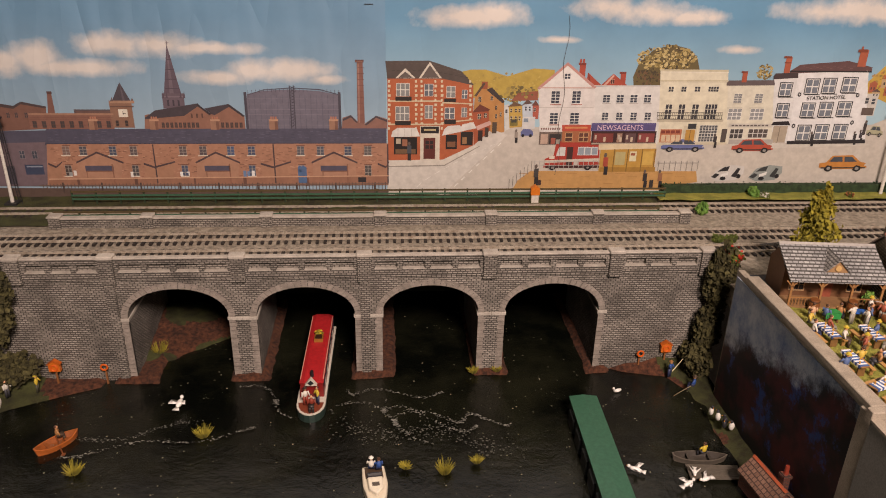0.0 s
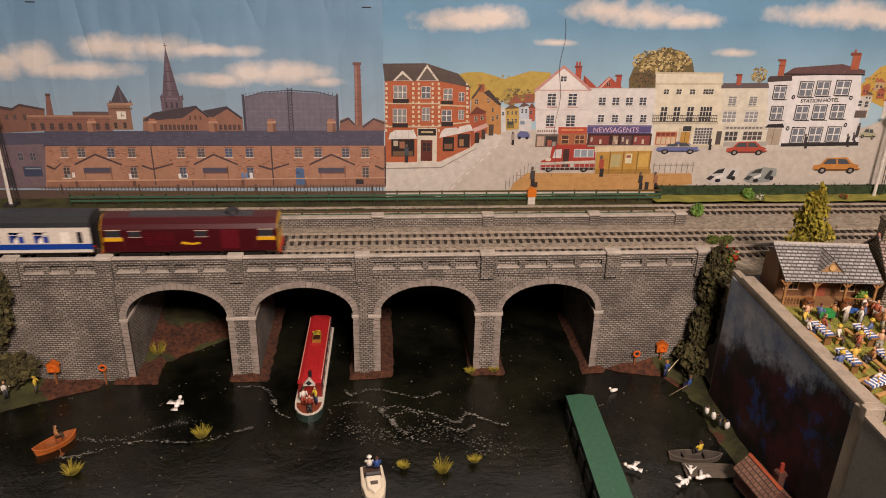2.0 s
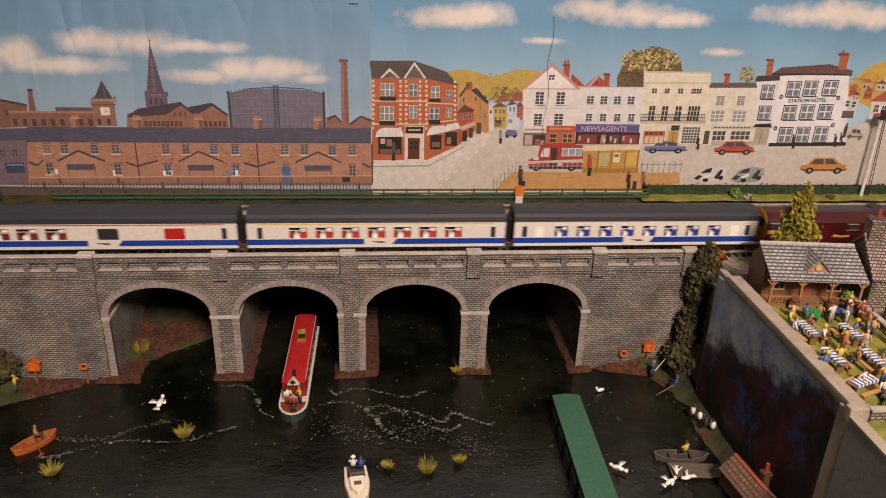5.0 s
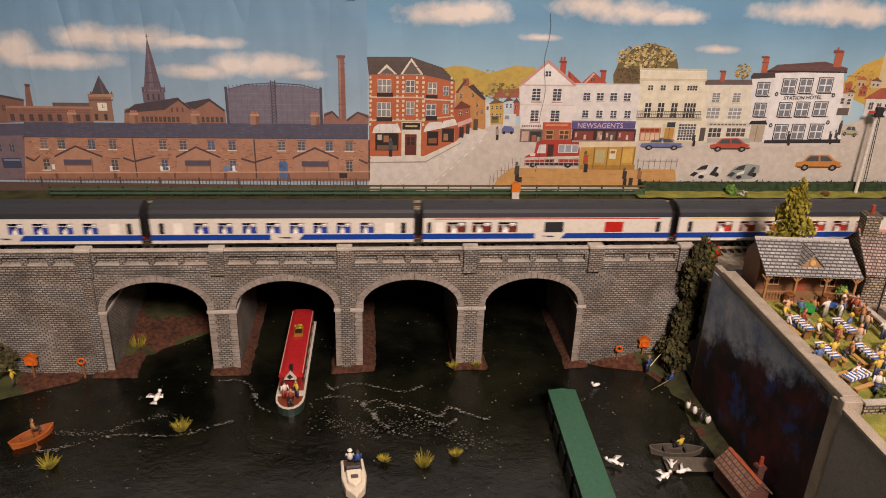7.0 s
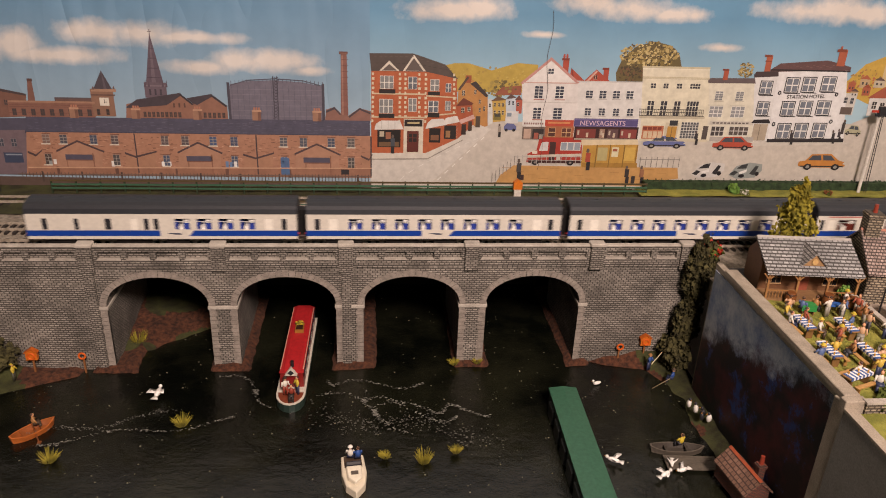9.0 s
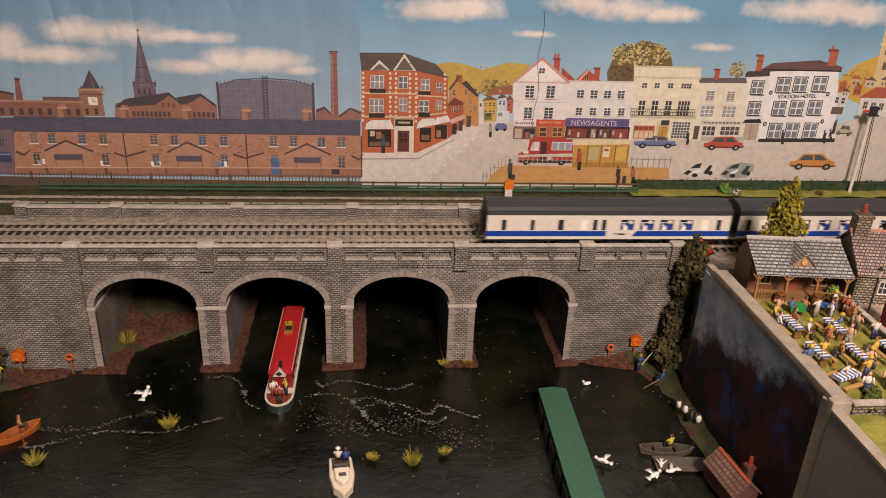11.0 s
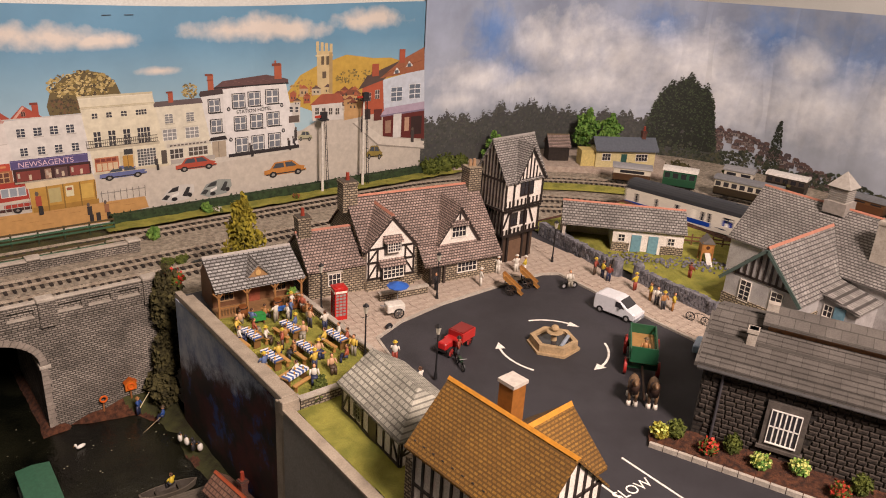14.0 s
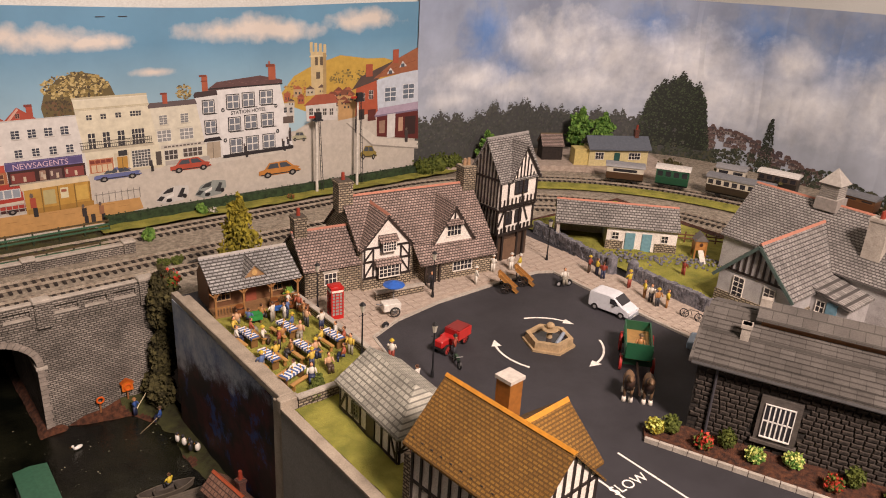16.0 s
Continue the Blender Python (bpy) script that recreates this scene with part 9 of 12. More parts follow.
    r("6a4232", -214, 127.5, -211.6, 137.7, 9)
    r("6a4232", -154.3, 127.1, -150.3, 137.5, 9)
    r("6a4232", -77.7, 126.7, -74.5, 137.1, 9)
    r("d8d0c4", -355.1, 141.4, -351.6, 147.7, 9)
    r("d8d0c4", -288.3, 139, -284.8, 146.1, 9)
    r("e0dcd2", -229.4, 140.4, -225.9, 145.9, 9)
    r("cfc8c0", -221.5, 140.8, -217.9, 145.9, 9)
    r("5a7aa0", -153.4, 138.7, -149.8, 146.8, 9)
    r("5a7aa0", -148.6, 139.6, -145, 146, 9)
    r("d8d4cc", -143.3, 140, -139.7, 146.8, 9)
    r("8a8f8a", -360.2, 141, -356.7, 146.8, 9)
    r("3f6590", -86.9, 130.2, -76.4, 151.7, 9)
    r("2f2a2c", -13.3, 131.1, -3.5, 137.6, 9)
    g("printed_terrace")
    pales(p)
    r("4a3830", -371.2, 119, -369.2, 132.6, 11)
    r("4a3830", -325.3, 118.7, -323.3, 132.3, 11)
    r("4a3830", -279, 118.4, -277, 132.1, 11)
    r("4a3830", -232.4, 118.1, -230.4, 131.9, 11)
    r("4a3830", -185.4, 117.8, -183.4, 131.6, 11)
    r("4a3830", -138, 117.5, -136, 131.4, 11)
    r("4a3830", -90.3, 117.2, -88.3, 131.1, 11)
    r("4a3830", -42.2, 116.8, -40.2, 130.8, 11)
    r("4a3830", 6.2, 116.5, 8.3, 130.6, 11)
    p("6a5244", 11, (-398.4, 129.4), (24.4, 129.6), (24.4, 128.3), (-398.6, 128.1))
    p("5a4438", 10, (-468.1, 126.4), (24.3, 120.8), (24.2, 110.2), (-470.9, 113.6))
    g("printed_fence")


def print_town(pr):
    r, p, q, o, g, t = pr.r, pr.p, pr.q, pr.o, pr.g, pr.t
    p("c4a534", 1, (112, 268.8), (123.6, 271.6), (140.6, 271.7), (168.1, 263.8), (185.8, 269.3), (199.2, 273.3), (224.3, 271.7), (224.8, 237.7), (113, 237.4))
    t(158.3, 232.9, 205.2, 253.2, 70, 2.2, 2, "8f7a38 b0963f 6f5f33")
    t(119, 247.4, 222.3, 268.1, 40, 1.6, 2, "b3953a d0b348")
    g("printed_hill")
    p("d2c7b6", 1, (23, 112), (23, 168), (180, 203), (420, 190), (640, 205), (700, 232), (775, 214), (857, 190), (857, 112))
    p("dcd3c4", 2, (23.6, 121.3), (99.4, 120.8), (172.1, 191.7), (157.9, 196.5), (89.1, 160.5), (23.8, 151))
    p("efe9dc", 3, (59, 123.6), (60.4, 123.6), (66.4, 129.9), (65.2, 129.9))
    p("efe9dc", 3, (70.5, 133.9), (71.9, 133.8), (77.8, 138.1), (76.6, 138.1))
    p("efe9dc", 3, (81.9, 141.4), (83.3, 141.4), (89.2, 145.1), (88, 145.1))
    p("efe9dc", 3, (93.3, 148.2), (94.7, 148.2), (100.6, 151.6), (99.4, 151.6))
    p("efe9dc", 3, (104.6, 154.5), (106, 154.5), (111.9, 157.7), (110.7, 157.7))
    p("efe9dc", 3, (115.9, 160.4), (117.4, 160.4), (123.2, 163.6), (122, 163.6))
    p("efe9dc", 3, (127.2, 166.2), (128.6, 166.2), (134.5, 169.1), (133.3, 169.2))
    p("efe9dc", 3, (138.5, 171.7), (139.9, 171.7), (145.7, 174.6), (144.6, 174.6))
    p("efe9dc", 3, (149.7, 177), (151.1, 177), (157, 179.8), (155.8, 179.8))
    p("efe9dc", 3, (106.5, 124.3), (108.4, 124.3), (112.3, 128.7), (110.8, 128.7))
    p("efe9dc", 3, (115.4, 133.3), (117.3, 133.3), (121.2, 137.7), (119.7, 137.7))
    p("efe9dc", 3, (124.3, 142.2), (126.2, 142.2), (130, 146.6), (128.6, 146.6))
    p("efe9dc", 3, (133.1, 151.1), (135, 151.1), (138.8, 155.4), (137.4, 155.4))
    p("efe9dc", 3, (141.8, 159.9), (143.7, 159.9), (147.5, 164.2), (146.1, 164.2))
    p("efe9dc", 3, (150.5, 168.7), (152.4, 168.6), (156.2, 172.9), (154.8, 172.9))
    p("efe9dc", 3, (159.2, 177.4), (161.1, 177.4), (164.8, 181.6), (163.4, 181.6))
    p("cf9a4e", 3, (182, 120.3), (187.5, 131.9), (203.5, 144.9), (358.9, 143.7), (419.2, 143.5), (422.6, 128.7), (406, 126.7), (406.3, 117.9))
    r("b9853f", 189.3, 141.3, 201.8, 141.9, 4)
    r("b9853f", 205, 136.7, 217.5, 137.3, 4)
    r("b9853f", 220.8, 132.1, 233.3, 132.7, 4)
    r("b9853f", 236.6, 127.5, 249.3, 128.1, 4)
    r("b9853f", 251, 141, 263.6, 141.6, 4)
    r("b9853f", 266.9, 136.4, 279.6, 137, 4)
    r("b9853f", 283, 131.8, 295.7, 132.4, 4)
    r("b9853f", 299.1, 127.1, 311.9, 127.7, 4)
    r("b9853f", 313.2, 140.8, 325.9, 141.4, 4)
    r("b9853f", 329.4, 136.1, 342.2, 136.7, 4)
    r("b9853f", 345.8, 131.5, 358.6, 132.1, 4)
    r("b9853f", 362.2, 126.8, 375.1, 127.4, 4)
    r("b9853f", 376.1, 140.5, 388.9, 141.1, 4)
    r("b9853f", 392.6, 135.8, 405.5, 136.4, 4)
    g("printed_street")
    p("c0602e", 2, (24, 261.3), (56.8, 262.3), (89.4, 260.7), (126.9, 253.7), (129.8, 178.4), (91.5, 159.1), (23.9, 158.3))
    p("5b4e46", 3, (22, 281), (73.5, 281.8), (112, 269.7), (127.9, 252.8), (89.4, 260.7), (24, 260.4))
    r("6c5d53", 27.2, 277.4, 30.7, 278, 4)
    r("4a403a", 29.4, 269.5, 32.9, 270.1, 4)
    r("6c5d53", 33.4, 277.4, 36.9, 278.1, 4)
    r("4a403a", 35.5, 269.6, 39.1, 270.2, 4)
    r("6c5d53", 39.5, 277.5, 43.1, 278.1, 4)
    r("4a403a", 41.7, 269.6, 45.3, 270.2, 4)
    r("6c5d53", 45.7, 277.5, 49.2, 278.1, 4)
    r("4a403a", 47.9, 269.6, 51.5, 270.3, 4)
    r("6c5d53", 51.9, 277.6, 55.4, 278.2, 4)
    r("4a403a", 54.1, 269.7, 57.7, 270.3, 4)
    r("6c5d53", 58.1, 277.6, 61.6, 278.2, 4)
    r("4a403a", 60.3, 269.7, 63.9, 270.3, 4)
    r("6c5d53", 64.3, 277.6, 67.8, 278.3, 4)
    r("4a403a", 66.5, 269.7, 70.1, 270.4, 4)
    r("6c5d53", 70.4, 277.7, 74, 278.3, 4)
    r("4a403a", 72.8, 269.8, 76.3, 270.4, 4)
    r("6c5d53", 76.7, 276.7, 80.2, 277.3, 4)
    r("4a403a", 79, 269.2, 82.6, 269.8, 4)
    r("6c5d53", 82.9, 274.7, 86.5, 275.3, 4)
    r("4a403a", 85.2, 268, 88.8, 268.6, 4)
    r("6c5d53", 89.2, 272.7, 92.7, 273.3, 4)
    r("4a403a", 91.5, 266.8, 95.1, 267.4, 4)
    r("6c5d53", 95.4, 270.7, 99, 271.3, 4)
    r("4a403a", 97.8, 265.6, 101.4, 266.2, 4)
    r("6c5d53", 101.7, 268.7, 105.3, 269.3, 4)
    r("4a403a", 104.1, 264.4, 107.7, 265, 4)
    r("6c5d53", 108.1, 266.7, 111.6, 267.3, 4)
    r("4a403a", 110.4, 263.2, 114, 263.8, 4)
    r("6c5d53", 114.4, 264.7, 118, 265.3, 4)
    r("4a403a", 116.7, 261.9, 120.3, 262.6, 4)
    p("e2d6c0", 4, (33.7, 260.9), (45.3, 272.9), (57.7, 261))
    p("6a5d54", 5, (36.8, 261.3), (45.3, 268.9), (54.6, 261.4))
    p("e2d6c0", 4, (61.3, 261), (74.4, 280.5), (89, 261.2))
    p("6a5d54", 5, (64.4, 261.5), (74.4, 276.6), (85.8, 261.6))
    r("e3d3ae", 24.8, 255.5, 27, 258.6, 4)
    r("e3d3ae", 24.8, 249.9, 27.9, 253.1, 4)
    r("e3d3ae", 24.7, 244.3, 27, 247.5, 4)
    r("e3d3ae", 24.7, 238.7, 27.8, 241.8, 4)
    r("e3d3ae", 24.6, 233, 26.9, 236.2, 4)
    r("e3d3ae", 24.6, 227.3, 27.7, 230.5, 4)
    r("e3d3ae", 24.5, 221.6, 26.8, 224.8, 4)
    r("e3d3ae", 24.5, 215.8, 27.6, 219.1, 4)
    r("e3d3ae", 24.4, 210.1, 26.7, 213.3, 4)
    r("e3d3ae", 24.4, 204.2, 27.5, 207.5, 4)
    r("e3d3ae", 24.3, 198.4, 26.6, 201.7, 4)
    r("e3d3ae", 56.8, 255.7, 59.1, 258.8, 4)
    r("e3d3ae", 56.9, 250.1, 60, 253.2, 4)
    r("e3d3ae", 56.9, 244.4, 59.2, 247.6, 4)
    r("e3d3ae", 56.9, 238.8, 60.1, 242, 4)
    r("e3d3ae", 57, 233.1, 59.2, 236.3, 4)
    r("e3d3ae", 57, 227.4, 60.2, 230.6, 4)
    r("e3d3ae", 57, 221.7, 59.3, 224.9, 4)
    r("e3d3ae", 57.1, 215.9, 60.2, 219.1, 4)
    r("e3d3ae", 57.1, 210.1, 59.4, 213.3, 4)
    r("e3d3ae", 57.1, 204.3, 60.3, 207.5, 4)
    r("e3d3ae", 57.2, 198.4, 59.4, 201.7, 4)
    r("e3d3ae", 63.5, 255.7, 65.8, 258.8, 4)
    r("e3d3ae", 63.6, 250.1, 66.7, 253.2, 4)
    r("e3d3ae", 63.6, 244.5, 65.9, 247.6, 4)
    r("e3d3ae", 63.7, 238.8, 66.8, 242, 4)
    r("e3d3ae", 63.7, 233.1, 66, 236.3, 4)
    r("e3d3ae", 63.8, 227.4, 66.9, 230.6, 4)
    r("e3d3ae", 63.8, 221.7, 66.1, 224.9, 4)
    r("e3d3ae", 63.9, 215.9, 67.1, 219.1, 4)
    r("e3d3ae", 63.9, 210.1, 66.2, 213.3, 4)
    r("e3d3ae", 64, 204.3, 67.2, 207.5, 4)
    r("e3d3ae", 64, 198.4, 66.3, 201.7, 4)
    r("e3d3ae", 80.1, 255.8, 82.3, 258.9, 4)
    r("e3d3ae", 80.2, 250.2, 83.3, 253.3, 4)
    r("e3d3ae", 80.3, 244.5, 82.5, 247.7, 4)
    r("e3d3ae", 80.3, 238.9, 83.5, 242, 4)
    r("e3d3ae", 80.4, 233.2, 82.7, 236.4, 4)
    r("e3d3ae", 80.5, 227.5, 83.7, 230.7, 4)
    r("e3d3ae", 80.6, 221.7, 82.9, 224.9, 4)
    r("e3d3ae", 80.7, 215.9, 83.9, 219.2, 4)
    r("e3d3ae", 80.8, 210.1, 83.1, 213.4, 4)
    r("e3d3ae", 80.9, 204.3, 84.1, 207.5, 4)
    r("e3d3ae", 81, 198.4, 83.3, 201.7, 4)
    r("e3d3ae", 87.7, 255.8, 89.9, 258.9, 4)
    r("e3d3ae", 87.8, 250.2, 90.9, 253.3, 4)
    r("e3d3ae", 87.9, 244.6, 90.2, 247.7, 4)
    r("e3d3ae", 88, 238.9, 91.2, 242.1, 4)
    r("e3d3ae", 88.1, 233.2, 90.4, 236.4, 4)
    r("e3d3ae", 88.2, 227.5, 91.4, 230.7, 4)
    r("e3d3ae", 88.4, 221.7, 90.6, 224.9, 4)
    r("e3d3ae", 88.5, 215.9, 91.7, 219.2, 4)
    r("e3d3ae", 88.6, 210.1, 90.9, 213.4, 4)
    r("e3d3ae", 88.7, 204.3, 91.9, 207.6, 4)
    r("e3d3ae", 88.8, 198.4, 91.1, 201.7, 4)
    r("e3d3ae", 121.8, 256, 124.1, 259.1, 4)
    r("e3d3ae", 122, 250.3, 125.2, 253.5, 4)
    r("e3d3ae", 122.2, 244.7, 124.5, 247.9, 4)
    r("e3d3ae", 122.4, 239, 125.6, 242.2, 4)
    r("e3d3ae", 122.6, 233.3, 124.9, 236.5, 4)
    r("e3d3ae", 122.8, 227.6, 126, 230.8, 4)
    r("e3d3ae", 123, 221.8, 125.3, 225, 4)
    r("e3d3ae", 123.2, 216, 126.5, 219.2, 4)
    r("e3d3ae", 123.4, 210.2, 125.7, 213.4, 4)
    r("e3d3ae", 123.6, 204.3, 126.9, 207.6, 4)
    r("e3d3ae", 123.9, 198.4, 126.2, 201.7, 4)
    r("d9c39a", 26.4, 232.7, 89.5, 234.5, 4)
    r("d9c39a", 26.2, 204, 90.1, 205.9, 4)
    p("d9c39a", 4, (90, 232.7), (126.9, 231), (126.9, 229.6), (90, 230.9))
    p("d9c39a", 4, (90.5, 207.8), (127.6, 211.6), (127.6, 210.2), (90.5, 205.9))
    q(34.5, 239.4, 16.1, 15.7, 3, 2, 5, "efe8d8", "8d8c88")
    q(68.1, 239.5, 10.8, 14.9, 2, 2, 5, "efe8d8", "6a6e74")
    q(94.7, 237.8, 10.8, 14, 2, 2, 5, "efe8d8", "8d8c88")
    q(113.3, 236.5, 6.8, 10.9, 2, 2, 5, "efe8d8", "6a6e74")
    q(33.5, 209.6, 16.8, 17.5, 3, 2, 5, "efe8d8", "8d8c88")
    q(68.8, 212, 10, 16.6, 2, 2, 5, "efe8d8", "8d8c88")
    q(93, 211.5, 12.3, 14.4, 2, 2, 5, "efe8d8", "6a6e74")
    q(113.5, 213.9, 6.9, 12, 2, 2, 5, "efe8d8", "8d8c88")
    r("2d2623", 33.6, 234, 52.9, 239, 6)
    r("2d2623", 92.2, 232.8, 106.7, 236.9, 6)
    r("2d2623", 33, 204, 52.1, 209.1, 6)
    r("2d2623", 92.8, 205.5, 107, 211.1, 6)
    r("e3d6bd", 63.7, 159.1, 87.8, 203.1, 4)
    r("2a2220", 64.5, 193.7, 86.5, 202.2, 5)
    r("c9b37e", 68.2, 197, 82.9, 199.3, 6)
    r("6a2c20", 67.9, 161.1, 82.3, 188, 5)
    q(69.7, 173.6, 10.7, 11.5, 2, 2, 6, "7a3a2a", "2c2422")
    r("241d1a", 31.5, 167, 60, 189, 4)
    r("7a5a3a", 33.3, 167.9, 58.2, 173.7, 5)
    r("c9b89a", 34.2, 180.4, 39.8, 187.1, 5)
    r("a86a4a", 41.6, 177.5, 48, 186.1, 5)
    r("241d1a", 95.2, 173.6, 109.1, 191.8, 4)
    r("8a5a3a", 97.1, 176.5, 107.3, 183.2, 5)
    r("2d2420", 113.6, 178.4, 128.5, 195.6, 4)
    r("a8794a", 115.6, 180.3, 121.1, 188.9, 5)
    p("e6e0d4", 6, (27.9, 189), (29.7, 196.5), (36.1, 200.7), (59, 200.7), (63.6, 189.9))
    p("e6e0d4", 6, (90.4, 190.8), (93, 198.9), (97.5, 203.1), (112.2, 204.1), (117, 196.5))
    p("e6e0d4", 6, (111.5, 195.6), (114.9, 205), (128.7, 207.8), (132.6, 200.3))
    r("c9c2b4", 36.1, 189.9, 36.8, 199.8, 7)
    r("c9c2b4", 44.4, 189.9, 45, 199.8, 7)
    r("c9c2b4", 52.6, 189.9, 53.3, 199.8, 7)
    p("e0d6c4", 3, (23.9, 159.3), (91.9, 160), (131.6, 179.3), (137.3, 177.4), (94, 152.7), (23.8, 151.5))
    p("a39a8c", 4, (23.9, 152), (93.9, 153.2), (137.3, 177.9), (137.8, 176.9), (94, 151.7), (23.8, 150.5))
    g("printed_corner_shop")
    p("c88a3e", 2, (128.2, 219.9), (129.2, 242), (139.5, 256.5), (149.8, 249.3), (165.1, 234.8), (167.3, 195.6), (155.3, 191.8), (130.4, 211.6))
    p("453a36", 3, (143, 247.5), (149.7, 250.7), (166.1, 233), (163.5, 231.1))
    p("5a4638", 3, (128.4, 240.2), (139.5, 256.5), (141.4, 254.7), (131.1, 239.3))
    r("a8562e", 136.9, 248.4, 144.2, 257.4, 3)
    p("b4562c", 3, (127.7, 220.9), (146.4, 224.6), (149.9, 197.5), (130.2, 178.4))
    p("7a3a28", 4, (126.8, 219.9), (135.6, 230.1), (148.2, 223.7), (146.5, 221.4))
    q(133.5, 232.9, 3.6, 6.4, 2, 2, 5, "efe3c4", "4a3f38")
    q(148.5, 234.8, 2.7, 5.5, 2, 2, 5, "efe3c4", "4a3f38")
    q(154.6, 223.2, 2.3, 5.1, 2, 2, 5, "efe3c4", "4a3f38")
    q(155.1, 212.5, 2.3, 5.6, 2, 2, 5, "efe3c4", "4a3f38")
    q(160.5, 214.4, 2.3, 5.6, 2, 2, 5, "efe3c4", "4a3f38")
    q(133.5, 211.6, 4.1, 6.5, 2, 2, 5, "efe3c4", "4a3f38")
    q(141.2, 213.4, 3.7, 5.6, 2, 2, 5, "efe3c4", "4a3f38")
    p("e0b0a0", 6, (132.1, 202.7), (148.9, 209.7), (151, 205), (133.7, 197.5))
    r("3a2a24", 134.9, 184.1, 140.5, 197.5, 5)
    r("4a3a30", 143.1, 188.9, 147.7, 201.2, 5)
    r("5a4a3a", 152.1, 193.7, 157.7, 207.8, 5)
    p("dcdad0", 2, (165.5, 228.4), (170.9, 230.2), (173.6, 199.4), (168.1, 196.5))
    q(167.2, 219.1, 2.8, 4.6, 1, 2, 3, "b8b4aa", "4a4c50")
    p("cfa63a", 2, (170.1, 227.4), (187.5, 229.3), (190.2, 202.2), (172.6, 200.3))
    p("7a5a3c", 3, (169.3, 226.5), (178.1, 233), (189.4, 228.4))
    q(173.2, 220, 2.8, 4.6, 1, 2, 3, "e8d8a8", "5a4a3a")
    q(173.7, 209.7, 2.8, 5.6, 1, 2, 3, "e8d8a8", "5a4a3a")
    q(178.7, 220, 2.8, 4.6, 1, 2, 3, "e8d8a8", "5a4a3a")
    q(179.3, 209.7, 2.8, 5.6, 1, 2, 3, "e8d8a8", "5a4a3a")
    q(183.3, 220, 2.8, 4.6, 1, 2, 3, "e8d8a8", "5a4a3a")
    q(183.9, 209.7, 2.8, 5.6, 1, 2, 3, "e8d8a8", "5a4a3a")
    p("c9d3da", 2, (187.9, 230.3), (200.2, 232.1), (201.7, 211.6), (189.7, 209.8))
    p("6a5048", 3, (187.5, 229.3), (193.5, 235.8), (201.2, 231.2))
    q(191, 221.9, 2.8, 5.6, 1, 2, 3, "efefea", "4a5560")
    q(195.7, 221.9, 2.8, 5.6, 1, 2, 3, "efefea", "4a5560")
    r("c05a40", 200.1, 211.7, 208.5, 229.4, 2)
    p("7a4638", 3, (199.1, 228.4), (203.7, 234.9), (208.4, 228.5))
    p("a05a3c", 2, (173.4, 233.9), (182, 244), (205.7, 246.4), (206.5, 234.9))
    q(201.8, 221, 2.8, 4.7, 1, 2, 3, "e8d8c8", "4a3a38")
    r("dedcd6", 189, 199.4, 204.8, 214.5, 4)
    r("8a9aa8", 190.6, 207.9, 196.2, 212.6, 5)
    p("6a70a0", 5, (187.8, 195.6), (191.3, 199.4), (199.8, 198.9), (203.3, 195.6), (203.6, 190.8), (188.1, 190.8))
    o("221f20", 6, 190.9, 190.8, 1.9, 1.9)
    o("221f20", 6, 200.3, 190.8, 1.9, 1.9)
    r("8a7a30", 174, 203.1, 183.3, 211.6, 4)
    r("4a4a40", 175.3, 207.4, 181.8, 210.7, 5)
    g("printed_side_street")
    p("e8e0d6", 3, (205.9, 250), (239.4, 280.3), (275.3, 251.7), (281.9, 179.6), (213.4, 179.7))
    p("e5e0d6", 3, (273.4, 251.7), (357, 253.9), (367.6, 179.5), (280.9, 179.6))
    p("cf9284", 5, (204.1, 249.6), (239.4, 281.1), (277.1, 251.7), (274.6, 249.4), (239.7, 277.2), (207.4, 248.2))
    p("efe8de", 4, (209, 250.9), (239.8, 276.3), (271.1, 252.1))
    r("d8b0a0", 207.2, 249.7, 274.5, 251.1, 5)
    r("d5cdc2", 274.2, 252.3, 357.1, 253.7, 5)
    r("cfc6ba", 209, 225.8, 276.1, 226.7, 5)
    q(236.8, 261, 7.3, 6.7, 2, 2, 5, "f2ede2", "3f4450")
    q(222.4, 231.3, 10.6, 15.2, 2, 4, 5, "f2ede2", "3f4450")
    q(248.3, 231.4, 10.7, 15.2, 2, 4, 5, "f2ede2", "3f4450")
    q(222.6, 205.5, 10.3, 14.1, 2, 4, 5, "f2ede2", "3f4450")
    q(247.9, 205.6, 11.3, 14.1, 2, 4, 5, "f2ede2", "3f4450")
    r("b87a68", 222.2, 229.2, 235.2, 230.4, 6)
    r("b87a68", 248.2, 229.3, 261.2, 230.4, 6)
    r("b87a68", 222.3, 203.9, 235.4, 205.1, 6)
    r("b87a68", 247.7, 203.9, 260.9, 205.1, 6)
    q(286.6, 232.4, 8.9, 9.7, 2, 3, 5, "f2ede2", "3f4450")
    q(287.6, 210.8, 8, 9.4, 2, 3, 5, "f2ede2", "3f4450")
    r("c4bcb0", 286.3, 231, 297.1, 231.9, 6)
    r("c4bcb0", 287.2, 209.4, 297.2, 210.3, 6)
    q(303.6, 232.4, 8.9, 9.7, 2, 3, 5, "f2ede2", "3f4450")
    q(305.5, 210.8, 8, 9.4, 2, 3, 5, "f2ede2", "3f4450")
    r("c4bcb0", 303.4, 231, 314.2, 232, 6)
    r("c4bcb0", 305.2, 209.4, 315.2, 210.3, 6)
    q(320.7, 232.5, 8.9, 9.7, 2, 3, 5, "f2ede2", "3f4450")
    q(323.5, 210.8, 8.1, 9.5, 2, 3, 5, "f2ede2", "3f4450")
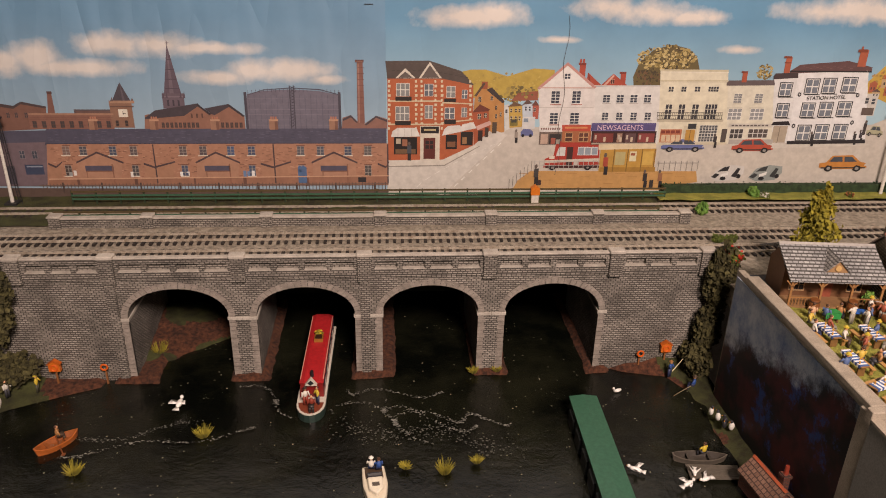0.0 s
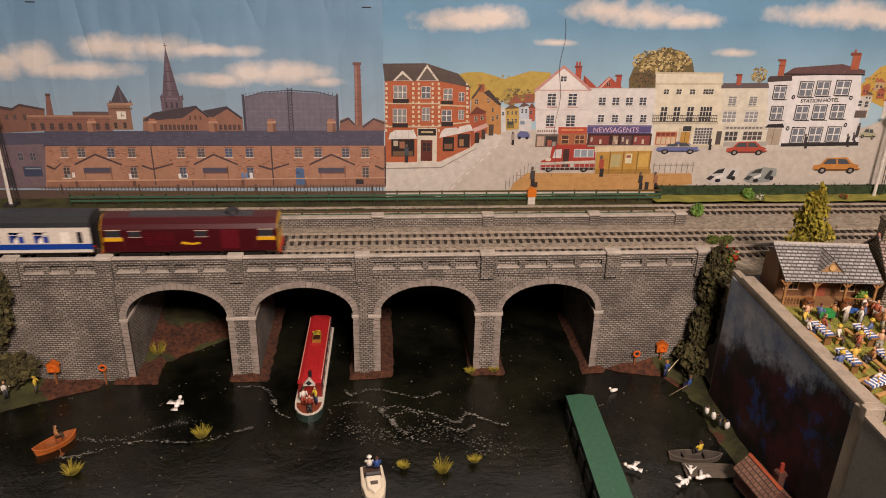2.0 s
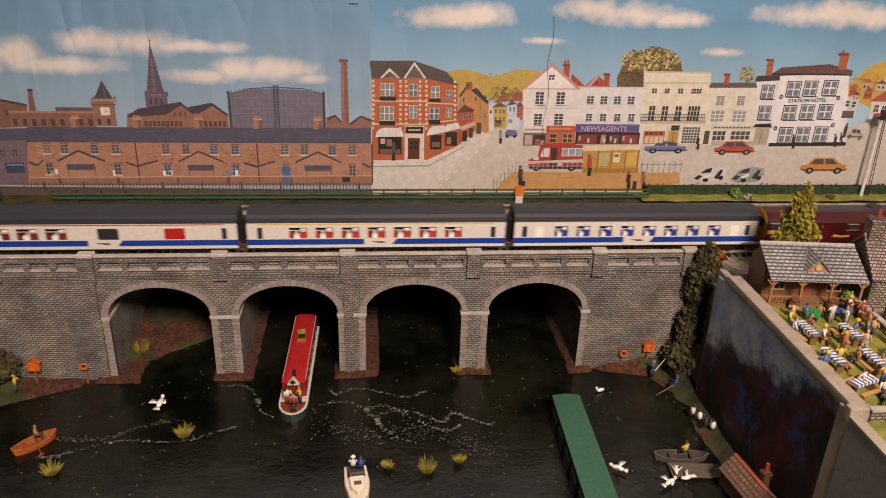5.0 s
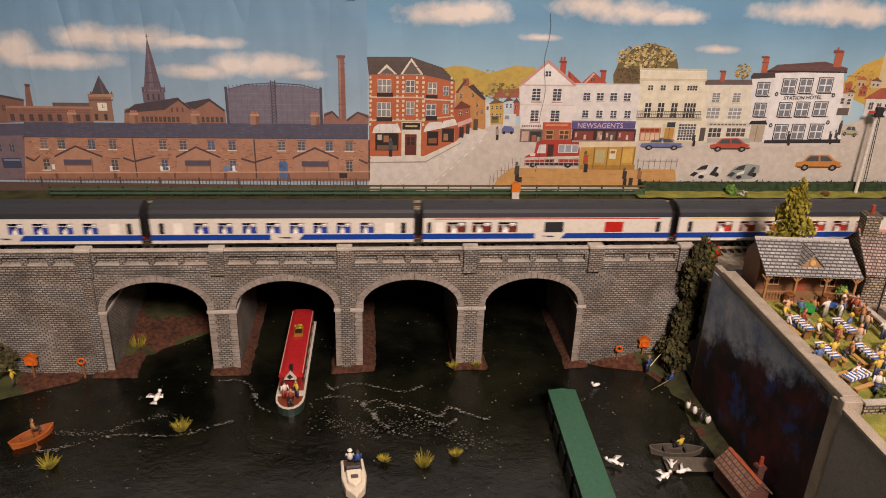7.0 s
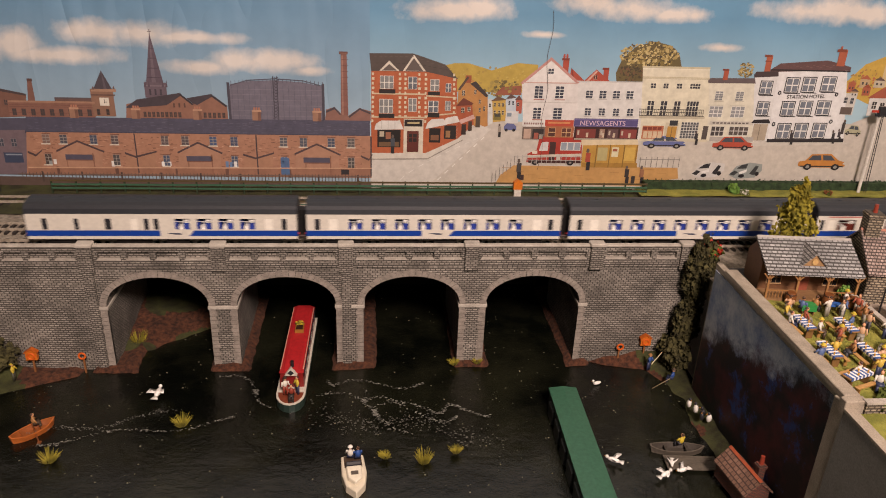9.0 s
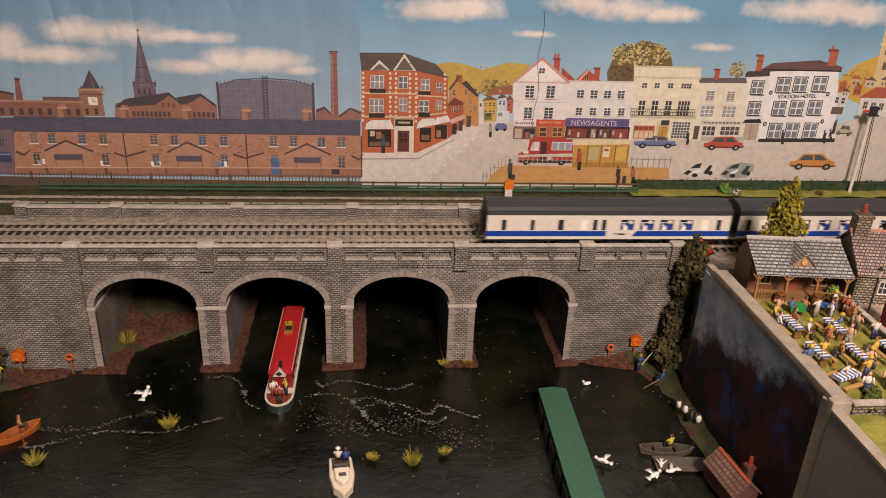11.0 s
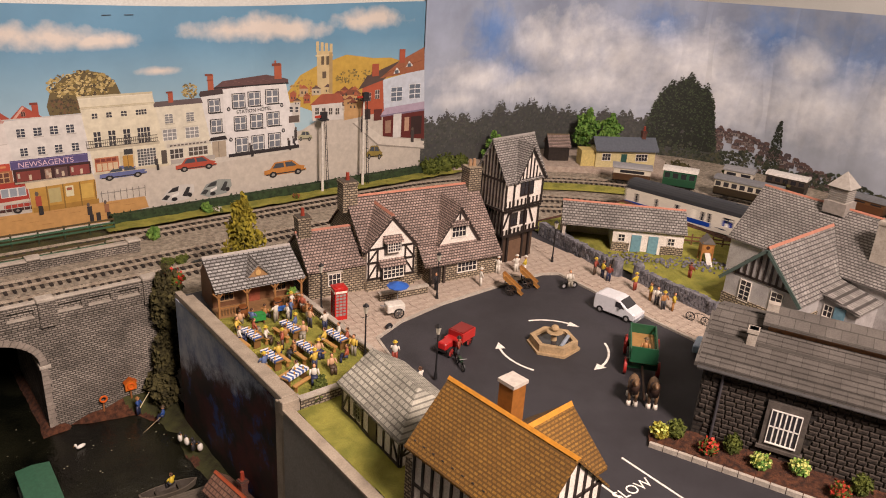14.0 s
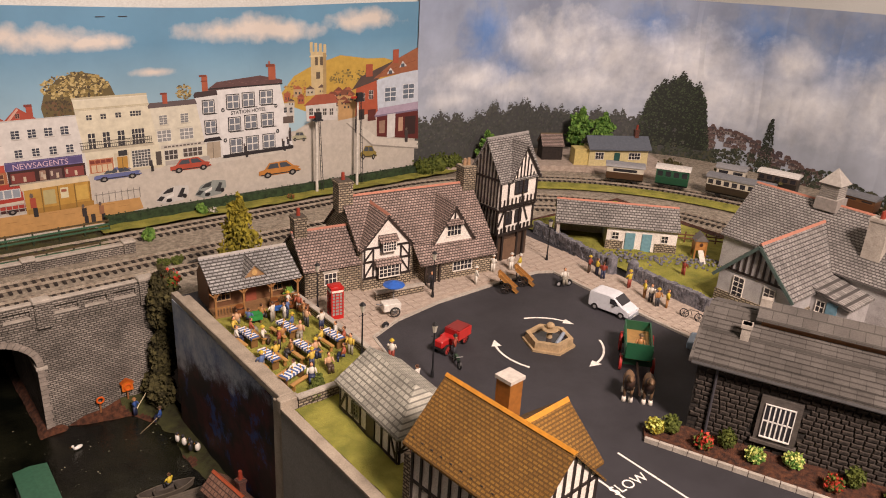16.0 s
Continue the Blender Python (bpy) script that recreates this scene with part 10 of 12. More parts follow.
    r("c4bcb0", 320.5, 231.1, 331.4, 232, 6)
    r("c4bcb0", 323.2, 209.4, 333.2, 210.4, 6)
    q(337.9, 232.5, 8.9, 9.8, 2, 3, 5, "f2ede2", "3f4450")
    q(341.5, 210.9, 8.1, 9.5, 2, 3, 5, "f2ede2", "3f4450")
    r("c4bcb0", 337.7, 231.1, 348.6, 232.1, 6)
    r("c4bcb0", 341.3, 209.4, 351.3, 210.4, 6)
    r("b8482c", 254.4, 263.8, 261.7, 279.5, 2)
    r("8a3420", 252.8, 277.7, 261.9, 280.4, 3)
    o("b8482c", 3, 255.2, 282.6, 1.4, 2.7)
    o("b8482c", 3, 258.8, 282.6, 1.4, 2.7)
    p("b8482c", 2, (264, 253.4), (265.2, 268.8), (284.4, 252.6))
    p("b8482c", 2, (281.7, 252.6), (296.6, 267.6), (316, 252.8))
    p("8f3622", 3, (265.2, 268.8), (266.7, 267.5), (270.5, 253.5), (267.7, 253.5))
    p("e0a890", 3, (284.4, 252.6), (296.7, 266.7), (298.3, 264.9), (287.7, 252.6))
    r("b8482c", 305.7, 253.6, 312.2, 269.1, 3)
    r("8a3420", 303.9, 267.3, 312.2, 270, 4)
    q(294, 255.4, 4.6, 5.4, 2, 1, 4, "d8a890", "5a3028")
    r("e6e0d4", 210.5, 196.5, 240.1, 203.2, 6)
    r("8a5a50", 212.8, 198.4, 214.5, 200.8, 7)
    r("8a5a50", 215.7, 198.4, 217.3, 200.8, 7)
    r("8a5a50", 218.5, 198.4, 220.1, 200.8, 7)
    r("8a5a50", 221.3, 198.4, 222.9, 200.8, 7)
    r("8a5a50", 224.1, 198.4, 225.7, 200.8, 7)
    r("8a5a50", 226.9, 198.4, 228.6, 200.8, 7)
    r("8a5a50", 229.7, 198.4, 231.4, 200.8, 7)
    r("8a5a50", 232.6, 198.4, 234.2, 200.8, 7)
    r("8a5a50", 235.4, 198.4, 237, 200.8, 7)
    r("7a675a", 211.4, 179.2, 241.2, 195.5, 5)
    r("3a3230", 224.2, 180.2, 238.4, 192.7, 6)
    r("c9a890", 213.3, 180.2, 222.3, 192.7, 6)
    r("b05a44", 226.3, 180.2, 232, 187.9, 7)
    r("a8a090", 233, 180.1, 237.7, 185.9, 7)
    r("c64628", 239.1, 196.5, 275.4, 204.6, 6)
    r("e08a4a", 242.8, 199.8, 271.1, 202.2, 7)
    r("b4693a", 240, 182.1, 276.6, 196.5, 6)
    q(243.9, 183, 9.5, 11.6, 1, 2, 7, "d8a870", "5a3426")
    q(261, 183, 12.4, 11.6, 2, 2, 7, "d8a870", "6a3a2a")
    r("5d5286", 275.8, 196.5, 357.7, 207, 6)
    r("8478a8", 276.3, 205.4, 356.2, 206.1, 7)
    r("8478a8", 277.2, 197.2, 357.3, 197.9, 7)
    r("42221f", 277.2, 179.1, 359.7, 196.5, 5)
    r("8a3a30", 280.1, 182, 304.9, 193.6, 6)
    r("c9b49c", 281.4, 185.9, 283.8, 191.7, 7)
    r("d8c0a0", 292.7, 183, 295.6, 188.8, 7)
    r("a8826a", 309.7, 182, 316.4, 193.6, 6)
    r("c9b49c", 311, 185.9, 313.4, 191.7, 7)
    r("d8c0a0", 313.3, 183, 316.1, 188.8, 7)
    r("6a4a48", 320.2, 182, 333.7, 193.6, 6)
    r("c9b49c", 321.5, 185.9, 323.9, 191.7, 7)
    r("d8c0a0", 327.2, 182.9, 330.1, 188.8, 7)
    r("94403a", 336.5, 182, 357.7, 193.6, 6)
    r("c9b49c", 337.9, 185.9, 340.3, 191.7, 7)
    r("d8c0a0", 347.4, 182.9, 350.3, 188.8, 7)
    r("b8a890", 278, 179.6, 360.7, 181.5, 6)
    g("printed_white_shops")
    p("6f5f33", 1, (322.9, 253.7), (321.1, 264.2), (327.1, 282.2), (343.5, 296.9), (364.8, 302.4), (384.8, 298.1), (397.7, 286.7), (403, 271.4), (354.7, 270.2), (357, 253.9))
    t(323, 270.9, 396.2, 301.7, 420, 1.9, 2, "8a7434 b39a52 6b5a30 c8ae66 4f422a d6be78")
    t(322.3, 254.6, 355.2, 272.9, 120, 1.7, 2, "6b5a30 4f422a 7a5838")
    g("printed_tree")
    p("e9dfbf", 3, (354.1, 271.1), (438.5, 273), (452.5, 179.4), (363.7, 179.5))
    r("d3c6a0", 353.5, 270.9, 439.1, 273.2, 4)
    r("f2e9d0", 353.8, 269.6, 439.4, 270.5, 5)
    r("d3c6a0", 355.3, 259.1, 440.8, 260.5, 4)
    r("c9bc98", 355, 257.9, 441.1, 258.6, 4)
    q(367.1, 246.1, 6.6, 6.4, 2, 2, 5, "efe6cc", "3f3f44")
    q(383.1, 246.1, 6.6, 6.5, 2, 2, 5, "efe6cc", "3f3f44")
    q(400, 246.2, 7.1, 6.5, 2, 2, 5, "efe6cc", "3f3f44")
    q(417.1, 246.3, 13.3, 6.5, 4, 2, 5, "efe6cc", "3f3f44")
    q(366.4, 211.8, 8.6, 18.9, 2, 3, 5, "efe6cc", "3a3a40")
    q(383.1, 211.9, 8.6, 18.9, 2, 3, 5, "efe6cc", "3a3a40")
    q(400.3, 211.9, 8.6, 18.9, 2, 3, 5, "efe6cc", "3a3a40")
    q(417, 211.9, 15.4, 19, 4, 3, 5, "efe6cc", "3a3a40")
    r("4f493f", 356.6, 219.7, 440.4, 220.4, 7)
    r("4f493f", 357.1, 215.9, 441, 216.6, 7)
    r("4f493f", 357.7, 211.6, 441.8, 212.4, 7)
    r("5a5448", 357.6, 211.8, 358.1, 220.4, 7)
    r("5a5448", 360, 211.8, 360.4, 220.4, 7)
    r("5a5448", 362.3, 211.8, 362.8, 220.4, 7)
    r("5a5448", 364.6, 211.8, 365.1, 220.4, 7)
    r("5a5448", 367, 211.8, 367.4, 220.4, 7)
    r("5a5448", 369.3, 211.8, 369.8, 220.4, 7)
    r("5a5448", 371.6, 211.8, 372.1, 220.4, 7)
    r("5a5448", 374, 211.8, 374.5, 220.4, 7)
    r("5a5448", 376.3, 211.8, 376.8, 220.4, 7)
    r("5a5448", 378.7, 211.9, 379.1, 220.4, 7)
    r("5a5448", 381, 211.9, 381.5, 220.4, 7)
    r("5a5448", 383.3, 211.9, 383.8, 220.4, 7)
    r("5a5448", 385.7, 211.9, 386.2, 220.4, 7)
    r("5a5448", 388, 211.9, 388.5, 220.4, 7)
    r("5a5448", 390.4, 211.9, 390.9, 220.4, 7)
    r("5a5448", 392.7, 211.9, 393.2, 220.4, 7)
    r("5a5448", 395.1, 211.9, 395.6, 220.4, 7)
    r("5a5448", 397.4, 211.9, 397.9, 220.4, 7)
    r("5a5448", 399.8, 211.9, 400.3, 220.4, 7)
    r("5a5448", 402.1, 211.9, 402.6, 220.4, 7)
    r("5a5448", 404.5, 211.9, 405, 220.4, 7)
    r("5a5448", 406.8, 211.9, 407.3, 220.4, 7)
    r("5a5448", 409.2, 211.9, 409.7, 220.5, 7)
    r("5a5448", 411.5, 211.9, 412, 220.5, 7)
    r("5a5448", 413.9, 211.9, 414.4, 220.5, 7)
    r("5a5448", 416.2, 211.9, 416.7, 220.5, 7)
    r("5a5448", 418.6, 211.9, 419.1, 220.5, 7)
    r("5a5448", 421, 211.9, 421.4, 220.5, 7)
    r("5a5448", 423.3, 211.9, 423.8, 220.5, 7)
    r("5a5448", 425.7, 211.9, 426.2, 220.5, 7)
    r("5a5448", 428, 211.9, 428.5, 220.5, 7)
    r("5a5448", 430.4, 211.9, 430.9, 220.5, 7)
    r("5a5448", 432.8, 211.9, 433.2, 220.5, 7)
    r("5a5448", 435.1, 211.9, 435.6, 220.5, 7)
    r("5a5448", 437.5, 211.9, 438, 220.5, 7)
    r("5a5448", 439.8, 211.9, 440.3, 220.5, 7)
    r("c9bda0", 358, 208.5, 443.1, 211.4, 6)
    r("c9764a", 364.6, 181.9, 392.1, 198.9, 5)
    r("8a3a2a", 365.3, 193.6, 370.6, 197.5, 6)
    r("e0c49a", 366.5, 182.9, 371.8, 191.7, 6)
    r("8a3a2a", 371.6, 193.6, 376.9, 197.5, 6)
    r("e0c49a", 372.8, 182.9, 378.1, 191.7, 6)
    r("8a3a2a", 377.8, 193.6, 383.1, 197.5, 6)
    r("e0c49a", 379.1, 182.9, 384.4, 191.7, 6)
    r("8a3a2a", 384.1, 193.6, 389.4, 197.5, 6)
    r("e0c49a", 385.4, 182.9, 390.7, 191.7, 6)
    r("d8cbaa", 393.8, 180.9, 411.3, 203.3, 5)
    r("c9942c", 396.9, 182.9, 409.1, 198.4, 6)
    r("8a6a2a", 402.3, 182.9, 403.3, 198.4, 7)
    q(414.4, 182.8, 22.9, 21.4, 6, 6, 6, "ece6d8", "5a5c5c")
    r("3a3a3c", 398.9, 199.4, 409.5, 206.1, 6)
    r("d8cbaa", 362.6, 178.9, 452.3, 181.9, 5)
    g("printed_cream_house")
    t(475.8, 260.8, 494.7, 280.1, 90, 1.5, 2, "8a7434 b39a52 6b5a30 c8ae66")
    p("e6dec4", 3, (439.2, 256.1), (500.4, 257.3), (514.7, 179.3), (452, 179.4))
    p("6b5c5a", 4, (439, 257), (441.7, 260.2), (498.7, 261), (501, 254.5), (439.6, 253.8))
    r("b5522f", 457.5, 258, 463.7, 270.8, 4)
    r("8a3a22", 455.4, 269.5, 463.5, 271.7, 5)
    q(451.5, 232.4, 10.1, 11.7, 2, 4, 5, "f2ecda", "8a8a88")
    r("c9c0a8", 451.8, 231, 463.8, 231.9, 6)
    q(478.3, 232.4, 10.1, 11.7, 2, 4, 5, "f2ecda", "8a8a88")
    r("c9c0a8", 478.7, 231, 490.8, 232, 6)
    q(447.5, 211, 17.4, 14.3, 3, 3, 5, "f6f1e4", "9a9a98")
    r("d8d0b8", 445, 225.3, 464.3, 227.2, 6)
    q(476, 211, 17.5, 14.3, 3, 3, 5, "f6f1e4", "9a9a98")
    r("d8d0b8", 473.5, 225.3, 492.8, 227.2, 6)
    r("d4ccba", 451, 201.4, 508.6, 206.2, 5)
    r("6a6058", 454.9, 202.8, 458.3, 204.7, 6)
    r("6a6058", 459.8, 202.8, 463.2, 204.7, 6)
    r("6a6058", 464.7, 202.8, 468.1, 204.7, 6)
    r("6a6058", 469.5, 202.8, 472.9, 204.7, 6)
    r("6a6058", 474.4, 202.8, 477.8, 204.7, 6)
    r("6a6058", 479.3, 202.8, 482.7, 204.7, 6)
    r("6a6058", 484.2, 202.8, 487.6, 204.7, 6)
    r("6a6058", 489.1, 202.8, 492.5, 204.7, 6)
    r("6a6058", 493.9, 202.8, 497.4, 204.7, 6)
    r("6a6058", 498.8, 202.8, 502.3, 204.8, 6)
    q(454.4, 186.7, 17.1, 12.7, 3, 2, 5, "d8d2c6", "4a4440")
    q(478.3, 187.7, 25.5, 11.7, 4, 2, 5, "d8d2c6", "5a5048")
    r("5a5048", 443.6, 181.8, 450.5, 199.4, 5)
    r("b8b0a4", 454.8, 179.8, 513, 185.7, 5)
    g("printed_low_house")
    p("e6e3dc", 3, (497.8, 265.1), (527.9, 267.5), (547.2, 180.7), (512.4, 180.8))
    p("efece6", 4, (527.5, 269.4), (616.5, 275.4), (636.4, 180.6), (532.3, 180.7))
    p("4a3b3a", 5, (496.8, 265.5), (498.9, 269.2), (527.3, 270.3), (528.7, 263.9), (497.6, 261.9))
    p("6b4a47", 5, (516.4, 272.1), (528, 279.9), (589, 284.8), (620.8, 277.3), (621, 273.1), (517, 269.3))
    r("2f2828", 516.5, 271, 621.2, 272.8, 6)
    r("84605a", 531.2, 278, 534.6, 278.5, 6)
    r("84605a", 535.8, 276.7, 539.2, 277.2, 6)
    r("84605a", 540.4, 275.3, 543.8, 275.9, 6)
    r("84605a", 544.1, 278.1, 547.5, 278.6, 6)
    r("84605a", 548.7, 276.7, 552.1, 277.3, 6)
    r("84605a", 553.3, 275.4, 556.7, 275.9, 6)
    r("84605a", 557, 278.2, 560.4, 278.7, 6)
    r("84605a", 561.6, 276.8, 565, 277.4, 6)
    r("84605a", 566.3, 275.5, 569.6, 276, 6)
    r("84605a", 569.9, 278.2, 573.3, 278.8, 6)
    r("84605a", 574.6, 276.9, 577.9, 277.4, 6)
    r("84605a", 579.2, 275.6, 582.6, 276.1, 6)
    r("84605a", 582.9, 278.3, 586.2, 278.9, 6)
    r("84605a", 587.5, 277, 590.9, 277.5, 6)
    r("84605a", 592.2, 275.6, 595.6, 276.2, 6)
    r("84605a", 595.8, 278.4, 599.2, 278.9, 6)
    r("ba5c36", 508.7, 268.4, 516.3, 289.2, 4)
    r("8f4226", 505.7, 287.5, 515.1, 290.1, 5)
    r("8f4226", 507.5, 281.6, 516.1, 282.9, 6)
    r("ba5c36", 600.7, 278.1, 611.2, 298, 6)
    r("8f4226", 597.4, 295.3, 609.8, 298.9, 7)
    r("ba5c36", 601.2, 298.9, 603.6, 302.5, 7)
    r("3f3c3c", 507.1, 240.6, 523.9, 258.5, 6)
    q(508.3, 241.5, 14.4, 15.8, 2, 2, 7, "f0ece2", "7a8088")
    r("3f3c3c", 508.4, 239.6, 526.7, 240.6, 8)
    r("3f3c3c", 508.8, 213.9, 525.3, 232.3, 6)
    q(510, 214.9, 14.1, 16.2, 2, 2, 7, "f0ece2", "7a8088")
    r("3f3c3c", 510, 213, 528.1, 213.9, 8)
    r("3f3c3c", 539.5, 243.5, 558.3, 263.3, 6)
    q(540.7, 244.4, 16.4, 17.7, 2, 2, 7, "f0ece2", "7a8088")
    r("3f3c3c", 541.1, 242.6, 561.5, 243.5, 8)
    r("3f3c3c", 561.5, 244.5, 579.9, 264.3, 6)
    q(562.7, 245.4, 16, 17.7, 2, 2, 7, "f0ece2", "7a8088")
    r("3f3c3c", 563.2, 243.6, 583.2, 244.5, 8)
    r("3f3c3c", 586.4, 245.5, 606.4, 265.4, 6)
    q(587.7, 246.5, 17.5, 17.7, 2, 2, 7, "f0ece2", "7a8088")
    r("3f3c3c", 588.3, 244.6, 609.8, 245.5, 8)
    r("3f3c3c", 540.8, 214, 558.9, 233.3, 6)
    q(542.1, 214.9, 15.7, 17.2, 2, 2, 7, "f0ece2", "7a8088")
    r("3f3c3c", 542.4, 213, 562, 214, 8)
    r("3f3c3c", 563.7, 214.5, 582.3, 234.3, 6)
    q(564.9, 215.5, 16.2, 17.7, 2, 2, 7, "f0ece2", "7a8088")
    r("3f3c3c", 565.4, 213.5, 585.6, 214.5, 8)
    r("3f3c3c", 587.5, 215.5, 606.7, 234.9, 6)
    q(588.8, 216.5, 16.7, 17.2, 2, 2, 7, "f0ece2", "7a8088")
    r("3f3c3c", 589.3, 214.5, 610.1, 215.5, 8)
    r("3f3c3c", 541.4, 183.7, 560.2, 205, 6)
    q(542.7, 184.7, 16.4, 19.1, 2, 2, 7, "f0ece2", "7a8088")
    r("3f3c3c", 543.2, 182.7, 563.6, 183.7, 8)
    r("3f3c3c", 564.6, 184.2, 583.5, 205.5, 6)
    q(565.9, 185.2, 16.4, 19.2, 2, 2, 7, "f0ece2", "7a8088")
    r("3f3c3c", 566.4, 183.2, 586.9, 184.2, 8)
    r("3f3c3c", 588.8, 185.1, 608.2, 206, 6)
    q(590.1, 186.1, 17, 18.7, 2, 2, 7, "f0ece2", "7a8088")
    r("3f3c3c", 590.7, 184.1, 611.8, 185.1, 8)
    p("2f2a2c", 7, (531.6, 183.7), (635.1, 185.6), (635.9, 180.6), (531.6, 179.3))
    p("2a2426", 8, (505.6, 204.3), (508.6, 208.6), (528, 209.6), (531.1, 204.3))
    r("b9a88e", 510, 181.3, 528.8, 203.3, 5)
    r("8a7a64", 518, 181.3, 519, 202.3, 6)
    o("3a3a3c", 7, 534.7, 243.4, 2.4, 2.8)
    o("d8d4cc", 8, 534.7, 243.4, 1, 1.2)
    o("3a3a3c", 7, 610.4, 242.8, 2.4, 2.8)
    o("d8d4cc", 8, 610.4, 242.8, 1, 1.2)
    o("3a3a3c", 7, 535.8, 203.3, 2.5, 2.9)
    o("d8d4cc", 8, 535.8, 203.3, 1, 1.2)
    o("3a3a3c", 7, 611.9, 207.7, 2.5, 2.9)
    o("d8d4cc", 8, 611.9, 207.7, 1, 1.2)
    p("d8cfbf", 3, (510.6, 179.8), (636.4, 180.6), (646.3, 177.6), (511.9, 173.8))
    g("printed_hotel")
    p("6a74a8", 5, (367.9, 173.7), (368.5, 177.9), (376.2, 179.1), (383.1, 185.7), (406.6, 186.3), (415.6, 179.8), (422.7, 178.2), (424.6, 173.6), (416.3, 172), (376.6, 172.1))
    p("4a5058", 6, (379.5, 179.5), (384.4, 184.4), (394.5, 184.7), (395.3, 179.5))
    p("4a5058", 6, (397.5, 179.5), (396.7, 184.7), (405.8, 184.7), (412.3, 179.5))
    r("3a3432", 370.2, 172.7, 422.3, 174, 6)
    o("d8d2c4", 7, 422.4, 176.2, 1.1, 0.8)
    o("221f20", 7, 379.4, 172.7, 4.8, 3.3)
    o("9a958c", 8, 379.4, 172.7, 2.3, 1.6)
    o("221f20", 7, 412.8, 172.7, 4.8, 3.3)
    o("9a958c", 8, 412.8, 172.7, 2.3, 1.6)
    g("printed_car")
    p("c24a2c", 5, (460.2, 172.4), (460.4, 177), (467.8, 178.3), (474.1, 185.5), (496.9, 186.2), (506, 179.1), (513, 177.3), (515.2, 172.3), (507.2, 170.5), (468.7, 170.6))
    p("4a5058", 6, (471, 178.8), (475.5, 184.1), (485.2, 184.5), (486.4, 178.8))
    p("4a5058", 6, (488.5, 178.8), (487.4, 184.5), (496.2, 184.4), (502.8, 178.7))
    r("3a3432", 462.4, 171.3, 513, 172.7, 6)
    o("d8d2c4", 7, 512.9, 175.2, 1.1, 0.9)
    o("221f20", 7, 471.3, 171.3, 4.7, 3.6)
    o("9a958c", 8, 471.3, 171.3, 2.2, 1.8)
    o("221f20", 7, 503.8, 171.2, 4.7, 3.6)
    o("9a958c", 8, 503.8, 171.2, 2.2, 1.8)
    g("printed_car")
    p("cf8420", 5, (581.8, 148), (581.8, 153.6), (590.5, 155.1), (597.5, 163.8), (624.5, 164.6), (635.8, 156), (644.2, 153.8), (647.1, 147.8), (637.8, 145.7), (592, 145.8))
    p("4a5058", 6, (594.2, 155.7), (599.2, 162.1), (610.7, 162.5), (612.4, 155.6))
    p("4a5058", 6, (615, 155.6), (613.3, 162.5), (623.7, 162.4), (632, 155.6))
    r("3a3432", 584.5, 146.6, 644.6, 148.3, 6)
    o("d8d2c4", 7, 644.2, 151.3, 1.3, 1.1)
    o("221f20", 7, 595.1, 146.7, 5.5, 4.3)
    o("9a958c", 8, 595.1, 146.7, 2.6, 2.2)
    o("221f20", 7, 633.6, 146.5, 5.6, 4.3)
    o("9a958c", 8, 633.6, 146.5, 2.6, 2.2)
    g("printed_car")
    p("d6d0c6", 5, (438.6, 134.7), (447.4, 146.9), (464.4, 151.9), (481.8, 149.8), (482.5, 140.7), (474.2, 131.5), (449.5, 129.5))
    p("2c2a2c", 6, (447.1, 142.8), (454.1, 148.4), (462.7, 150.4), (460.9, 143.8))
    p("2c2a2c", 6, (439.4, 135.7), (445.5, 140.8), (450.8, 138.8), (445.7, 133.7))
    p("2c2a2c", 6, (466.2, 136.6), (473.2, 147.8), (477.3, 146.8), (472.6, 134.6))
    o("1e1c1e", 7, 455.7, 133.6, 4, 2.6)
    o("1e1c1e", 7, 476.2, 136.6, 3, 3.1)
    p("efeae0", 7, (451.8, 138.7), (462.1, 142.8), (461.8, 138.7), (453.4, 135.7))
    p("9aa098", 5, (489.7, 134.5), (498.4, 146.7), (515.4, 151.7), (532.9, 149.6), (533.9, 140.4), (525.7, 131.2), (500.8, 129.3))
    p("3a3c3c", 6, (498.2, 142.6), (505.1, 148.2), (513.7, 150.2), (512, 143.6))
    p("3a3c3c", 6, (490.5, 135.5), (496.6, 140.6), (502, 138.5), (497, 133.4))
    p("3a3c3c", 6, (517.5, 136.4), (524.3, 147.6), (528.5, 146.6), (524, 134.3))
    o("1e1c1e", 7, 507.1, 133.4, 4, 2.6)
    o("1e1c1e", 7, 527.7, 136.4, 3, 3.1)
    p("efeae0", 7, (503, 138.5), (513.3, 142.6), (513.1, 138.5), (504.6, 135.4))
    g("printed_car")
    p("b8321e", 5, (233.3, 179.2), (236.8, 183.5), (288.7, 183.5), (290.9, 149.5), (219.5, 149.3), (220.5, 160.6), (231.6, 165.5))
    p("dcd8d0", 6, (234.5, 164.5), (237.4, 175.8), (245.9, 176.2), (246, 164.5))
    r("4a2a26", 248, 150.6, 255.7, 176.2, 6)
    q(261.7, 165.4, 25.9, 10.8, 3, 1, 7, "e6e2da", "9aa4ac")
    p("d9cbb4", 6, (219.7, 158.7), (289.6, 161.4), (290, 158), (220, 155.2))
    r("4a241e", 222.2, 148.6, 290.8, 152.6, 7)
    o("221c1c", 8, 231, 149.2, 4.3, 3.5)
    o("8a8078", 9, 231, 149.2, 1.9, 1.5)
    o("221c1c", 8, 276.4, 149.1, 4.4, 3.5)
    o("8a8078", 9, 276.4, 149.1, 1.9, 1.5)
    r("cfc4b4", 258.3, 151.6, 263.1, 160.5, 7)
